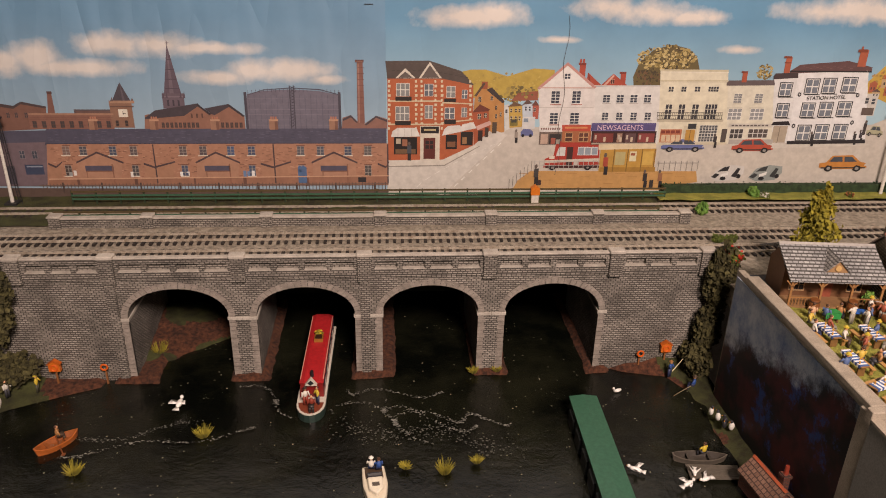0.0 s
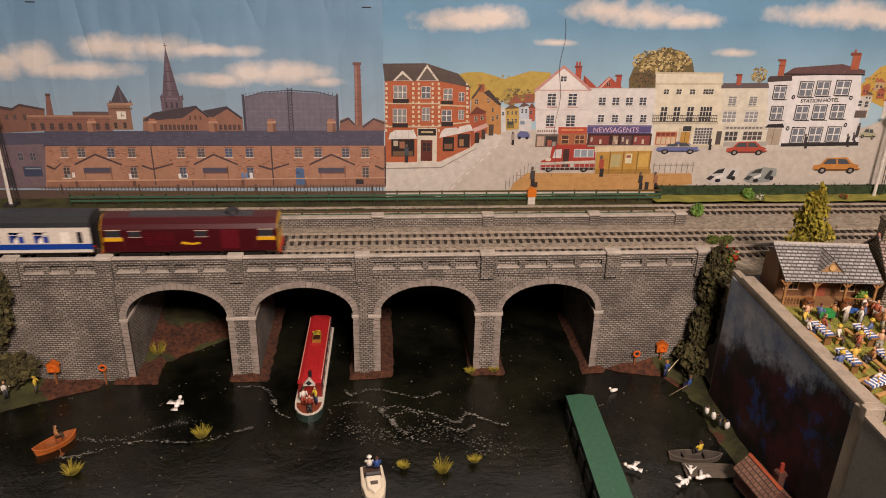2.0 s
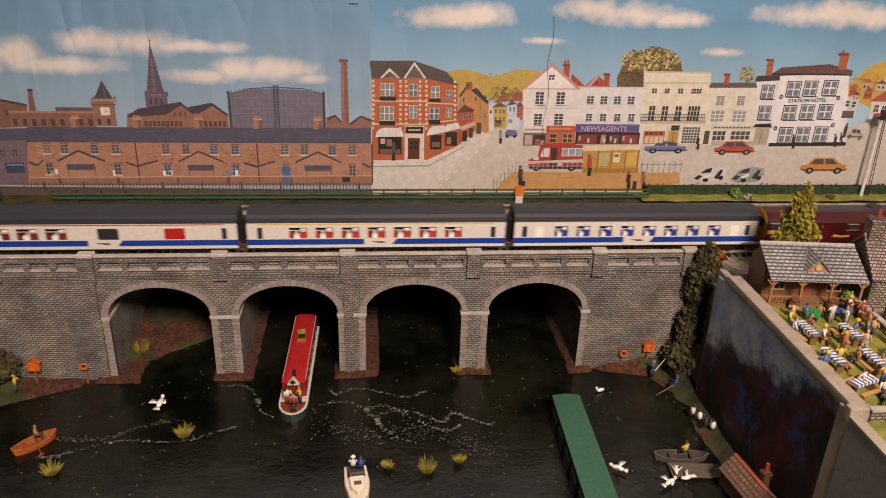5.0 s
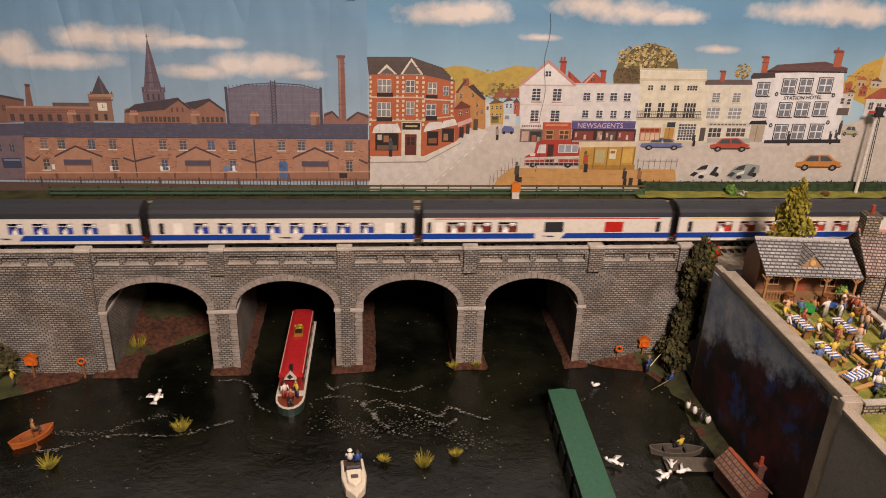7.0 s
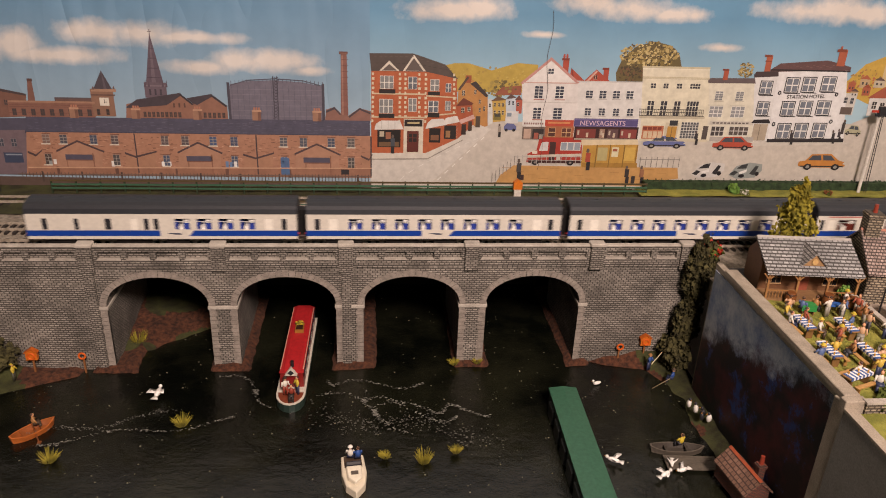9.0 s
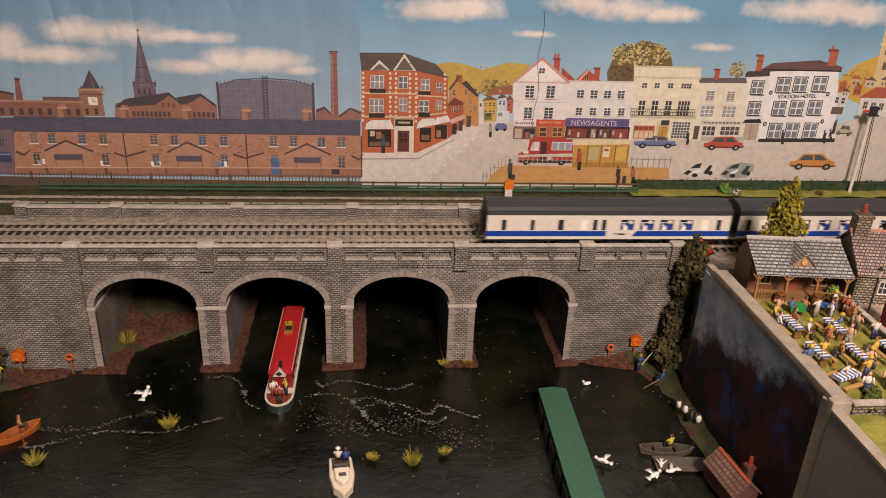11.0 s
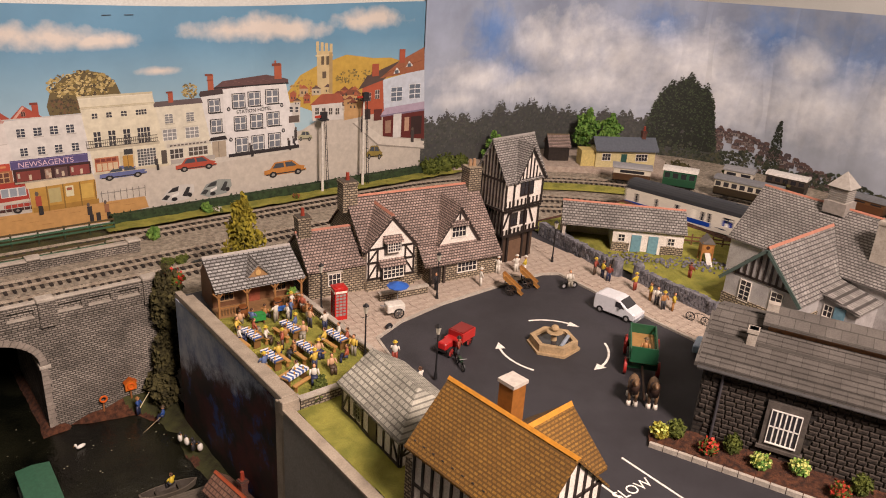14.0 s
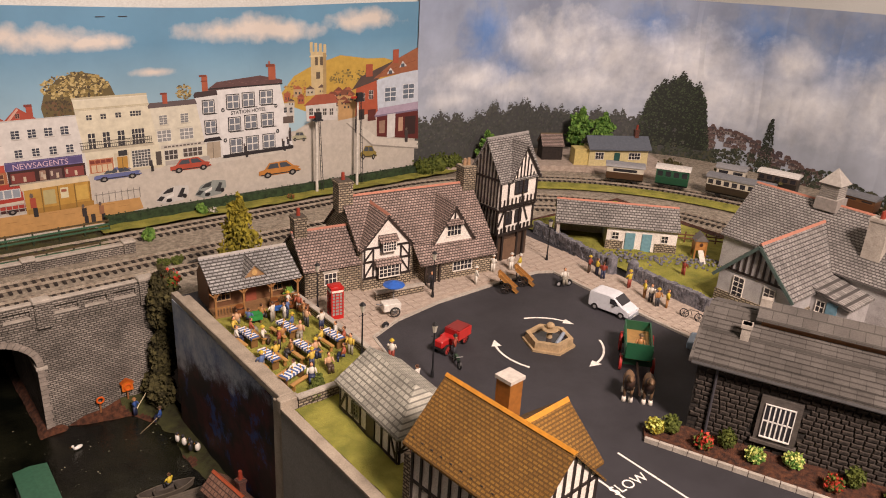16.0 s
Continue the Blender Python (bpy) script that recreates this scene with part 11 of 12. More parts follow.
    r("e6d8c0", 226.1, 160.6, 232.8, 164.6, 7)
    g("printed_bus")
    r("c99628", 290.8, 143.3, 362.8, 173.7, 5)
    p("e6d0a4", 6, (287.6, 179.6), (360.7, 180.5), (362.5, 174.1), (288.4, 172.3))
    r("b08020", 292.2, 143.3, 364.5, 149.4, 6)
    r("8f6a1c", 308.3, 143.4, 309.7, 173.2, 6)
    r("8f6a1c", 325.8, 143.3, 327.2, 173.2, 6)
    r("8f6a1c", 344.3, 143.3, 345.7, 173.1, 6)
    r("8f6a1c", 360.9, 143.2, 362.3, 173.1, 6)
    r("e6dcae", 329, 157.3, 337.7, 170.2, 7)
    r("a85a3a", 330.1, 164.8, 335.9, 168.2, 8)
    r("c0b070", 310.4, 152.4, 323.5, 169.8, 7)
    r("dcb040", 345.8, 152.3, 359.5, 170.2, 6)
    g("printed_shelter")
    r("8c867c", 367.7, 144.2, 368.5, 157.7, 7)
    r("8c867c", 375.1, 144.1, 375.8, 157.7, 7)
    r("8c867c", 382.5, 144.1, 383.2, 157.7, 7)
    r("8c867c", 389.9, 144.1, 390.6, 157.7, 7)
    r("8c867c", 397.3, 144.1, 398, 157.6, 7)
    r("8c867c", 404.7, 144, 405.4, 157.6, 7)
    r("8c867c", 412.1, 144, 412.8, 157.6, 7)
    r("8c867c", 419.5, 144, 420.2, 157.6, 7)
    r("a09a90", 366.2, 154.4, 420.3, 155.2, 7)
    r("8c867c", 176.7, 120.3, 177.5, 134, 7)
    r("8c867c", 181.3, 124.4, 182, 138, 7)
    r("8c867c", 185.9, 128.4, 186.6, 141.9, 7)
    r("8c867c", 190.4, 132.4, 191.2, 145.9, 7)
    r("8c867c", 195, 136.4, 195.7, 149.9, 7)
    r("8c867c", 199.5, 140.4, 200.2, 153.8, 7)
    r("8c867c", 204, 144.4, 204.7, 157.7, 7)
    r("b8b2a6", 207.7, 146.8, 208.4, 158.7, 8)
    r("b8b2a6", 213.9, 146.8, 214.6, 158.7, 8)
    r("b8b2a6", 220.2, 146.8, 220.8, 158.7, 8)
    r("b8b2a6", 226.4, 146.8, 227.1, 158.7, 8)
    r("b8b2a6", 232.6, 146.7, 233.3, 158.6, 8)
    r("b8b2a6", 238.9, 146.7, 239.6, 158.6, 8)
    r("b8b2a6", 245.1, 146.7, 245.8, 158.6, 8)
    r("b8b2a6", 251.4, 146.7, 252.1, 158.6, 8)
    r("b8b2a6", 257.7, 146.6, 258.3, 158.6, 8)
    r("b8b2a6", 263.9, 146.6, 264.6, 158.5, 8)
    r("b8b2a6", 270.2, 146.6, 270.9, 158.5, 8)
    r("b8b2a6", 276.5, 146.6, 277.2, 158.5, 8)
    r("b8b2a6", 282.8, 146.5, 283.5, 158.5, 8)
    r("b8b2a6", 289.1, 146.5, 289.8, 158.5, 8)
    r("c4beb2", 206.4, 156.8, 291, 157.6, 8)
    r("c4beb2", 206.8, 152, 291.5, 152.6, 8)
    g("printed_railing")
    r("4a5058", 47.8, 168.4, 52.9, 178.5, 8)
    r("2f2b2b", 48.3, 159.2, 52.5, 168.4, 8)
    o("6a5a50", 9, 50.3, 180.9, 1.6, 2.4)
    r("4a4440", 207.9, 136.5, 213.8, 148.2, 8)
    r("2f2b2b", 209.2, 125.7, 214.1, 136.5, 8)
    o("6a5a50", 9, 210.2, 151, 1.9, 2.8)
    r("b8482c", 295.7, 150.5, 301.9, 162.6, 8)
    r("2f2b2b", 297.6, 139.4, 302.6, 150.5, 8)
    o("6a5a50", 9, 297.8, 165.5, 2, 2.9)
    r("3a3230", 349.9, 130.6, 355.3, 141.2, 8)
    r("2f2b2b", 351.7, 120.8, 356.2, 130.6, 8)
    o("6a5a50", 9, 351.6, 143.7, 1.7, 2.5)
    r("a06a44", 369.6, 130.4, 375.1, 141.1, 8)
    r("2f2b2b", 371.6, 120.7, 376, 130.4, 8)
    o("6a5a50", 9, 371.2, 143.7, 1.7, 2.5)
    r("a89a8a", 180.6, 188.2, 184.3, 195.5, 8)
    r("2f2b2b", 181.3, 181.7, 184.4, 188.2, 8)
    o("6a5a50", 9, 182.1, 197.2, 1.2, 1.7)
    r("3f3a3c", 434.6, 182.1, 438.7, 189.9, 8)
    r("2f2b2b", 436.3, 174.9, 439.6, 182.1, 8)
    o("6a5a50", 9, 435.7, 191.7, 1.3, 1.9)
    r("3f3a3c", 561.2, 184.3, 565.6, 192.6, 8)
    r("2f2b2b", 563.4, 176.7, 567, 184.3, 8)
    o("6a5a50", 9, 562, 194.5, 1.4, 2)
    r("3f3a3c", 618.1, 185.5, 622.1, 192.9, 8)
    r("2f2b2b", 620.3, 178.6, 623.6, 185.5, 8)
    o("6a5a50", 9, 618.7, 194.7, 1.3, 1.8)
    r("4a4448", 625.7, 187.4, 629.6, 194.9, 8)
    r("2f2b2b", 627.9, 180.6, 631.1, 187.4, 8)
    o("6a5a50", 9, 626.2, 196.7, 1.3, 1.8)
    r("3a3432", 359.3, 120.3, 364.3, 132, 8)
    r("4a2f2a", 214.2, 125.7, 218.1, 132.8, 8)
    g("printed_passers")
    p("d2a82c", 1, (618.1, 257.1), (639.2, 280.8), (665.5, 292.3), (712.5, 305.4), (758.2, 298.7), (788, 298.1), (819.1, 289.2), (849.6, 293.6), (853.7, 220), (720.9, 204.8), (617.9, 246.3))
    t(694.2, 264.1, 758.6, 284.2, 90, 1.8, 2, "9a8034 7a6836 b3953a")
    t(621.3, 249.1, 669.7, 275.1, 70, 1.6, 2, "9a8034 b08a44 c06a3c")
    p("d9bf86", 3, (664.8, 312.1), (689.6, 311), (689.6, 251.7), (666, 253.5))
    r("e6d09a", 663, 304.7, 690.5, 307, 4)
    r("d9bf86", 663.9, 311.3, 668.3, 324.8, 3)
    r("d9bf86", 671, 311, 675.4, 323.6, 3)
    r("d9bf86", 678, 310.7, 682.5, 322.5, 3)
    r("d9bf86", 685.2, 310.4, 689.6, 321.3, 3)
    r("6a5a44", 671.7, 293.4, 676.2, 305.6, 4)
    r("6a5a44", 679.7, 293, 684.2, 305.3, 4)
    r("6a5a44", 673.4, 274.7, 679.6, 284, 4)
    r("b89a60", 684.2, 253.5, 689.6, 309.6, 4)
    g("printed_church_tower")
    r("b8603c", 643.8, 241.9, 654.4, 251.7, 3)
    p("a8502f", 4, (643, 252.2), (649.2, 256.6), (655.3, 251.3))
    r("4a4440", 645.9, 245.5, 647.8, 248.5, 4)
    r("4a4440", 650.1, 245.2, 652, 248.1, 4)
    r("e0d8c8", 682.6, 225.4, 694.4, 235.4, 3)
    p("6a5048", 4, (681.7, 236), (688.5, 240.3), (695.3, 234.8))
    r("4a4440", 685, 229.1, 687.1, 232.1, 4)
    r("4a4440", 689.7, 228.7, 691.8, 231.7, 4)
    r("e0d8c8", 675.7, 235.5, 686.8, 246.8, 3)
    p("8a4a34", 4, (674.8, 247.3), (681.3, 252.5), (687.7, 246.3))
    r("4a4440", 677.9, 239.7, 679.9, 243.1, 4)
    r("4a4440", 682.3, 239.3, 684.4, 242.7, 4)
    r("d9cfb8", 711.5, 231.5, 725.8, 242.2, 3)
    p("8a4a34", 4, (710.5, 242.8), (718.5, 247.5), (726.7, 241.5))
    r("4a4440", 714.3, 235.5, 716.9, 238.7, 4)
    r("4a4440", 720, 235, 722.6, 238.2, 4)
    r("c9a878", 699.3, 234.7, 710, 242.1, 3)
    p("6a5048", 4, (698.4, 242.6), (704.6, 245.8), (710.9, 241.6))
    r("4a4440", 701.4, 237.5, 703.4, 239.7, 4)
    r("4a4440", 705.7, 237.1, 707.7, 239.4, 4)
    r("c9764a", 681.4, 224.2, 692.6, 235.3, 3)
    p("6a5048", 4, (680.5, 235.8), (687, 240.8), (693.5, 234.7))
    r("4a4440", 683.7, 228.3, 685.7, 231.6, 4)
    r("4a4440", 688.1, 227.9, 690.1, 231.2, 4)
    r("c9a878", 696, 234.9, 711.7, 242.8, 3)
    p("a8502f", 4, (695.1, 243.5), (703.8, 246.8), (712.6, 242.1))
    r("4a4440", 699.1, 237.9, 701.9, 240.3, 4)
    r("4a4440", 705.4, 237.4, 708.2, 239.8, 4)
    r("b8603c", 623.3, 246.1, 632.8, 256.2, 3)
    p("b8623a", 4, (622.6, 256.6), (628.3, 261.2), (633.8, 255.8))
    r("4a4440", 625.2, 249.8, 626.9, 252.8, 4)
    r("4a4440", 629, 249.5, 630.7, 252.5, 4)
    r("c9764a", 662.9, 230.8, 675.1, 240.6, 3)
    p("8a4a34", 4, (662, 241.2), (669.1, 245.4), (676.1, 240))
    r("4a4440", 665.3, 234.5, 667.5, 237.4, 4)
    r("4a4440", 670.2, 234.1, 672.4, 237, 4)
    r("d0c0a0", 715.6, 225.2, 731.4, 236.8, 3)
    p("8a4a34", 4, (714.6, 237.5), (723.3, 242.6), (732.3, 236.1))
    r("4a4440", 718.7, 229.5, 721.6, 233, 4)
    r("4a4440", 725, 229, 727.9, 232.5, 4)
    r("d9cfb8", 692.8, 240.7, 705.2, 250.7, 3)
    p("8a4a34", 4, (691.8, 251.2), (698.9, 255.7), (706.1, 250.2))
    r("4a4440", 695.2, 244.4, 697.5, 247.4, 4)
    r("4a4440", 700.2, 244, 702.4, 247, 4)
    r("c9764a", 685.6, 224.8, 695.9, 232.7, 3)
    p("6a5048", 4, (684.7, 233.2), (690.7, 236.6), (696.8, 232.2))
    r("4a4440", 687.6, 227.7, 689.5, 230.1, 4)
    r("4a4440", 691.8, 227.4, 693.6, 229.7, 4)
    r("c9a878", 628.4, 239.1, 639.1, 246.8, 3)
    p("6a5048", 4, (627.7, 247.3), (633.9, 250.7), (640, 246.4))
    r("4a4440", 630.6, 242, 632.5, 244.3, 4)
    r("4a4440", 634.8, 241.7, 636.7, 244, 4)
    r("d9cfb8", 700.5, 223.4, 709.3, 233.8, 3)
    p("6a5048", 4, (699.5, 234.2), (704.8, 239), (710.2, 233.3))
    r("4a4440", 702.3, 227.2, 703.8, 230.3, 4)
    r("4a4440", 705.8, 226.9, 707.4, 230, 4)
    r("d0c0a0", 694.9, 238.1, 709.9, 250.2, 3)
    p("8a4a34", 4, (694, 250.8), (702.4, 256.1), (710.8, 249.5))
    r("4a4440", 697.9, 242.6, 700.6, 246.2, 4)
    r("4a4440", 703.9, 242.1, 706.6, 245.7, 4)
    r("d9cfb8", 726.1, 236.1, 735.4, 246.5, 3)
    p("8a4a34", 4, (725.1, 246.9), (730.6, 251.6), (736.3, 246.1))
    r("4a4440", 728, 239.9, 729.7, 243, 4)
    r("4a4440", 731.7, 239.6, 733.4, 242.7, 4)
    r("c9a878", 723.1, 236.6, 733.8, 247.4, 3)
    p("b8623a", 4, (722.1, 247.9), (728.3, 252.8), (734.7, 246.9))
    r("4a4440", 725.2, 240.6, 727.1, 243.8, 4)
    r("4a4440", 729.5, 240.2, 731.4, 243.5, 4)
    r("d0c0a0", 656.7, 252.3, 670.9, 261.2, 3)
    p("6a5048", 4, (655.9, 261.7), (663.8, 265.6), (671.8, 260.6))
    r("4a4440", 659.5, 255.7, 662, 258.3, 4)
    r("4a4440", 665.2, 255.2, 667.7, 257.9, 4)
    r("d0c0a0", 686.8, 233.5, 699.3, 243.8, 3)
    p("b8623a", 4, (685.9, 244.4), (693, 248.9), (700.2, 243.2))
    r("4a4440", 689.3, 237.4, 691.5, 240.4, 4)
    r("4a4440", 694.3, 236.9, 696.5, 240, 4)
    r("c9a878", 664, 235.2, 673.8, 243.7, 3)
    p("b8623a", 4, (663.1, 244.2), (668.9, 248), (674.7, 243.3))
    r("4a4440", 665.9, 238.3, 667.7, 240.9, 4)
    r("4a4440", 669.9, 238, 671.6, 240.6, 4)
    r("d9cfb8", 676.6, 252.2, 687.8, 262.1, 3)
    p("6a5048", 4, (675.7, 262.5), (682.2, 267), (688.7, 261.6))
    r("4a4440", 678.8, 255.8, 680.8, 258.8, 4)
    r("4a4440", 683.3, 255.5, 685.3, 258.5, 4)
    r("c9764a", 683.7, 233.1, 692.5, 243.3, 3)
    p("b8623a", 4, (682.8, 243.8), (688.1, 248.4), (693.4, 242.9))
    r("4a4440", 685.5, 236.8, 687, 239.9, 4)
    r("4a4440", 689, 236.5, 690.6, 239.6, 4)
    r("d9cfb8", 690.6, 239.4, 704.3, 250.2, 3)
    p("a8502f", 4, (689.7, 250.8), (697.4, 255.6), (705.2, 249.6))
    r("4a4440", 693.4, 243.4, 695.8, 246.7, 4)
    r("4a4440", 698.8, 243, 701.3, 246.2, 4)
    r("c9a878", 721.1, 245.2, 732.6, 255.6, 3)
    p("b8623a", 4, (720.1, 256), (726.7, 260.7), (733.5, 255.1))
    r("4a4440", 723.4, 249, 725.4, 252.1, 4)
    r("4a4440", 728, 248.6, 730, 251.8, 4)
    r("c9a878", 637.8, 251.7, 650.9, 262.6, 3)
    p("b8623a", 4, (637, 263.1), (644.5, 268), (651.9, 262))
    r("4a4440", 640.4, 255.7, 642.8, 259, 4)
    r("4a4440", 645.7, 255.3, 648, 258.6, 4)
    r("b8603c", 702.5, 243.7, 717.1, 255.6, 3)
    p("8a4a34", 4, (701.5, 256.2), (709.7, 261.6), (718, 255))
    r("4a4440", 705.4, 248.1, 708, 251.7, 4)
    r("4a4440", 711.2, 247.7, 713.8, 251.2, 4)
    p("e0dad0", 5, (656, 240.1), (705.4, 240.8), (707.4, 214.4), (657.5, 216))
    p("b0583a", 6, (652.5, 238.8), (672.3, 253), (701.6, 252.4), (709.2, 238.9))
    q(661.3, 225, 6.3, 9.6, 2, 2, 7, "e8e0d0", "4a4440")
    q(672.1, 224, 6.4, 9.6, 2, 2, 7, "e8e0d0", "4a4440")
    q(683.1, 223, 6.5, 9.7, 2, 2, 7, "e8e0d0", "4a4440")
    q(694.2, 222, 6.6, 9.8, 2, 2, 7, "e8e0d0", "4a4440")
    p("d9d2c4", 4, (618.7, 244.7), (638.5, 244.6), (638, 216.3), (618, 216.7))
    q(621.9, 231.8, 5.2, 7.8, 1, 2, 6, "efe8dc", "4a4c50")
    q(630.5, 231, 5.2, 7.8, 1, 2, 6, "efe8dc", "4a4c50")
    r("6a5a50", 620.7, 217.3, 636.3, 226.7, 6)
    p("cfa060", 3, (707.2, 250.4), (724.2, 255.6), (739.9, 241.3), (738.3, 214.8), (709.3, 212.6))
    p("8a5038", 4, (705.4, 248.9), (722.3, 260.6), (739.8, 247.9))
    g("printed_far_houses")
    p("c05630", 4, (738.3, 216.5), (739.6, 257.7), (774.8, 270.2), (778.3, 217.9))
    p("5e4a42", 5, (731.9, 255), (747.1, 273.5), (804.4, 293.2), (776.9, 266.7))
    q(746.7, 237.1, 7.9, 12.4, 2, 2, 6, "efe8dc", "5a4a48")
    q(761.4, 239.3, 8, 13.3, 2, 2, 6, "efe8dc", "5a4a48")
    r("3f302c", 744.2, 210.4, 754.1, 225.6, 6)
    r("6a2c24", 760.2, 207, 774.4, 224, 6)
    p("d2dae4", 5, (774.9, 266.9), (850.4, 279.2), (853.7, 220), (778.4, 214.5))
    p("a8623a", 6, (768.8, 268.9), (808.5, 294.7), (848.6, 311.2), (850.5, 277.5))
    p("8a4c2c", 7, (780.6, 276.4), (788.6, 279.2), (788.7, 278.4), (780.7, 275.4))
    p("8a4c2c", 7, (791.7, 279.1), (799.7, 281.9), (799.8, 281.1), (791.7, 278.1))
    p("8a4c2c", 7, (802.8, 281.7), (811, 284.6), (811, 283.8), (802.9, 280.8))
    p("8a4c2c", 7, (814.1, 284.5), (822.3, 287.4), (822.4, 286.5), (814.1, 283.5))
    p("8a4c2c", 7, (825.5, 287.2), (833.8, 290.1), (833.8, 289.3), (825.5, 286.2))
    p("8a4c2c", 7, (837, 290), (845.4, 292.9), (845.4, 292.1), (837, 289))
    r("b5532f", 803.2, 289.7, 813.5, 309.5, 7)
    r("b5532f", 755.7, 272.6, 767.5, 290.5, 6)
    p("e6e2da", 8, (792.9, 274), (798.7, 283.6), (806.2, 275.7))
    r("5a626c", 795.8, 274.5, 802, 279.5, 9)
    p("e6e2da", 8, (815.2, 282.7), (821, 292.4), (828.8, 284.5))
    r("5a626c", 818.2, 283.2, 824.5, 288.3, 9)
    q(789.8, 233.1, 20.8, 21.3, 2, 3, 7, "f2f2f0", "6a7684")
    q(823.1, 234.7, 21.6, 22.5, 2, 3, 7, "f2f2f0", "6a7684")
    p("bca8bc", 7, (772.3, 214.2), (780.2, 224.6), (853.2, 228.9), (853.9, 216.4))
    p("8a7a94", 8, (772.3, 214.2), (853.8, 217.3), (854, 214.7), (772.4, 211.6))
    p("6a241f", 6, (776.5, 212.1), (854, 214.7), (856.5, 169.4), (777.3, 181.8))
    r("e2ded6", 795.6, 177.1, 810.5, 214, 8)
    r("a8826a", 781.1, 186, 791.5, 205.2, 7)
    r("c9a080", 816.8, 185.8, 825.4, 207.1, 7)
    r("3a2422", 828.8, 178.5, 849.7, 207.2, 7)
    p("ddd3c2", 4, (736.4, 210), (777.4, 180.9), (856.7, 165.7), (857.3, 154.6), (769.4, 170.4), (724.8, 207.8))
    p("a49a8c", 5, (724.8, 207.8), (769.4, 170.4), (857.3, 154.6), (857.4, 152.8), (768.5, 167.9), (722.8, 207.1))
    g("printed_end_shop")
    p("b9b48e", 5, (634, 194.1), (634.5, 197.6), (637.8, 198.2), (641.1, 203.5), (650.8, 203), (654, 197.1), (656.8, 195.4), (657.2, 191.5), (653.7, 190.5), (637.4, 192.3))
    p("4a5058", 6, (639.2, 198.5), (641.5, 202.3), (645.7, 202.2), (645.6, 197.8))
    p("4a5058", 6, (646.5, 197.7), (646.6, 202.1), (650.3, 201.7), (652.6, 197))
    r("3a3432", 634.9, 192, 656.3, 193.1, 6)
    o("d8d2c4", 7, 656.6, 193.8, 0.5, 0.7)
    o("221f20", 7, 638.6, 192.8, 2, 2.7)
    o("9a958c", 8, 638.6, 192.8, 0.9, 1.4)
    o("221f20", 7, 652.3, 191.2, 2, 2.8)
    o("9a958c", 8, 652.3, 191.2, 0.9, 1.4)
    g("printed_car")
    p("9a8430", 5, (747.3, 155), (747.8, 160.3), (752.1, 161.3), (756.2, 169.4), (769, 168.7), (773.6, 159.7), (777.4, 157.1), (778.2, 151), (773.6, 149.5), (751.9, 152.3))
    p("4a5058", 6, (753.9, 161.7), (756.8, 167.6), (762.3, 167.4), (762.5, 160.6))
    p("4a5058", 6, (763.7, 160.5), (763.5, 167.3), (768.5, 166.7), (771.8, 159.5))
    r("3a3432", 748.6, 151.7, 777, 153.4, 6)
    o("d8d2c4", 7, 777.2, 154.6, 0.6, 1.1)
    o("221f20", 7, 753.5, 152.9, 2.6, 4.2)
    o("9a958c", 8, 753.5, 152.9, 1.2, 2.1)
    o("221f20", 7, 771.7, 150.6, 2.7, 4.3)
    o("9a958c", 8, 771.7, 150.6, 1.2, 2.1)
    g("printed_car")
    r("4a4240", 737.5, 191.8, 743.5, 212.1, 8)
    o("6a5a50", 9, 740.3, 214.7, 2.4, 2.5)
    r("4a4240", 628.5, 191.5, 632.7, 206.9, 8)
    o("6a5a50", 9, 630.8, 208.8, 1.7, 1.9)
    r("4a4240", 830, 166.6, 835.7, 185.4, 8)
    o("6a5a50", 9, 832.3, 187.7, 2.3, 2.3)
    g("printed_passers")


def ragged(pr, col, k, s, z, size, rnd, n=7):
    """A small printed clump of leaves with an uneven outline."""
    turn = rnd.uniform(0, 6)
    pr.p(col, k, *[(s + size * rnd.uniform(0.5, 1.2) * math.cos(turn + 6.2832 * i / n), z + size * rnd.uniform(0.45, 1.0) * math.sin(turn + 6.2832 * i / n)) for i in range(n)])


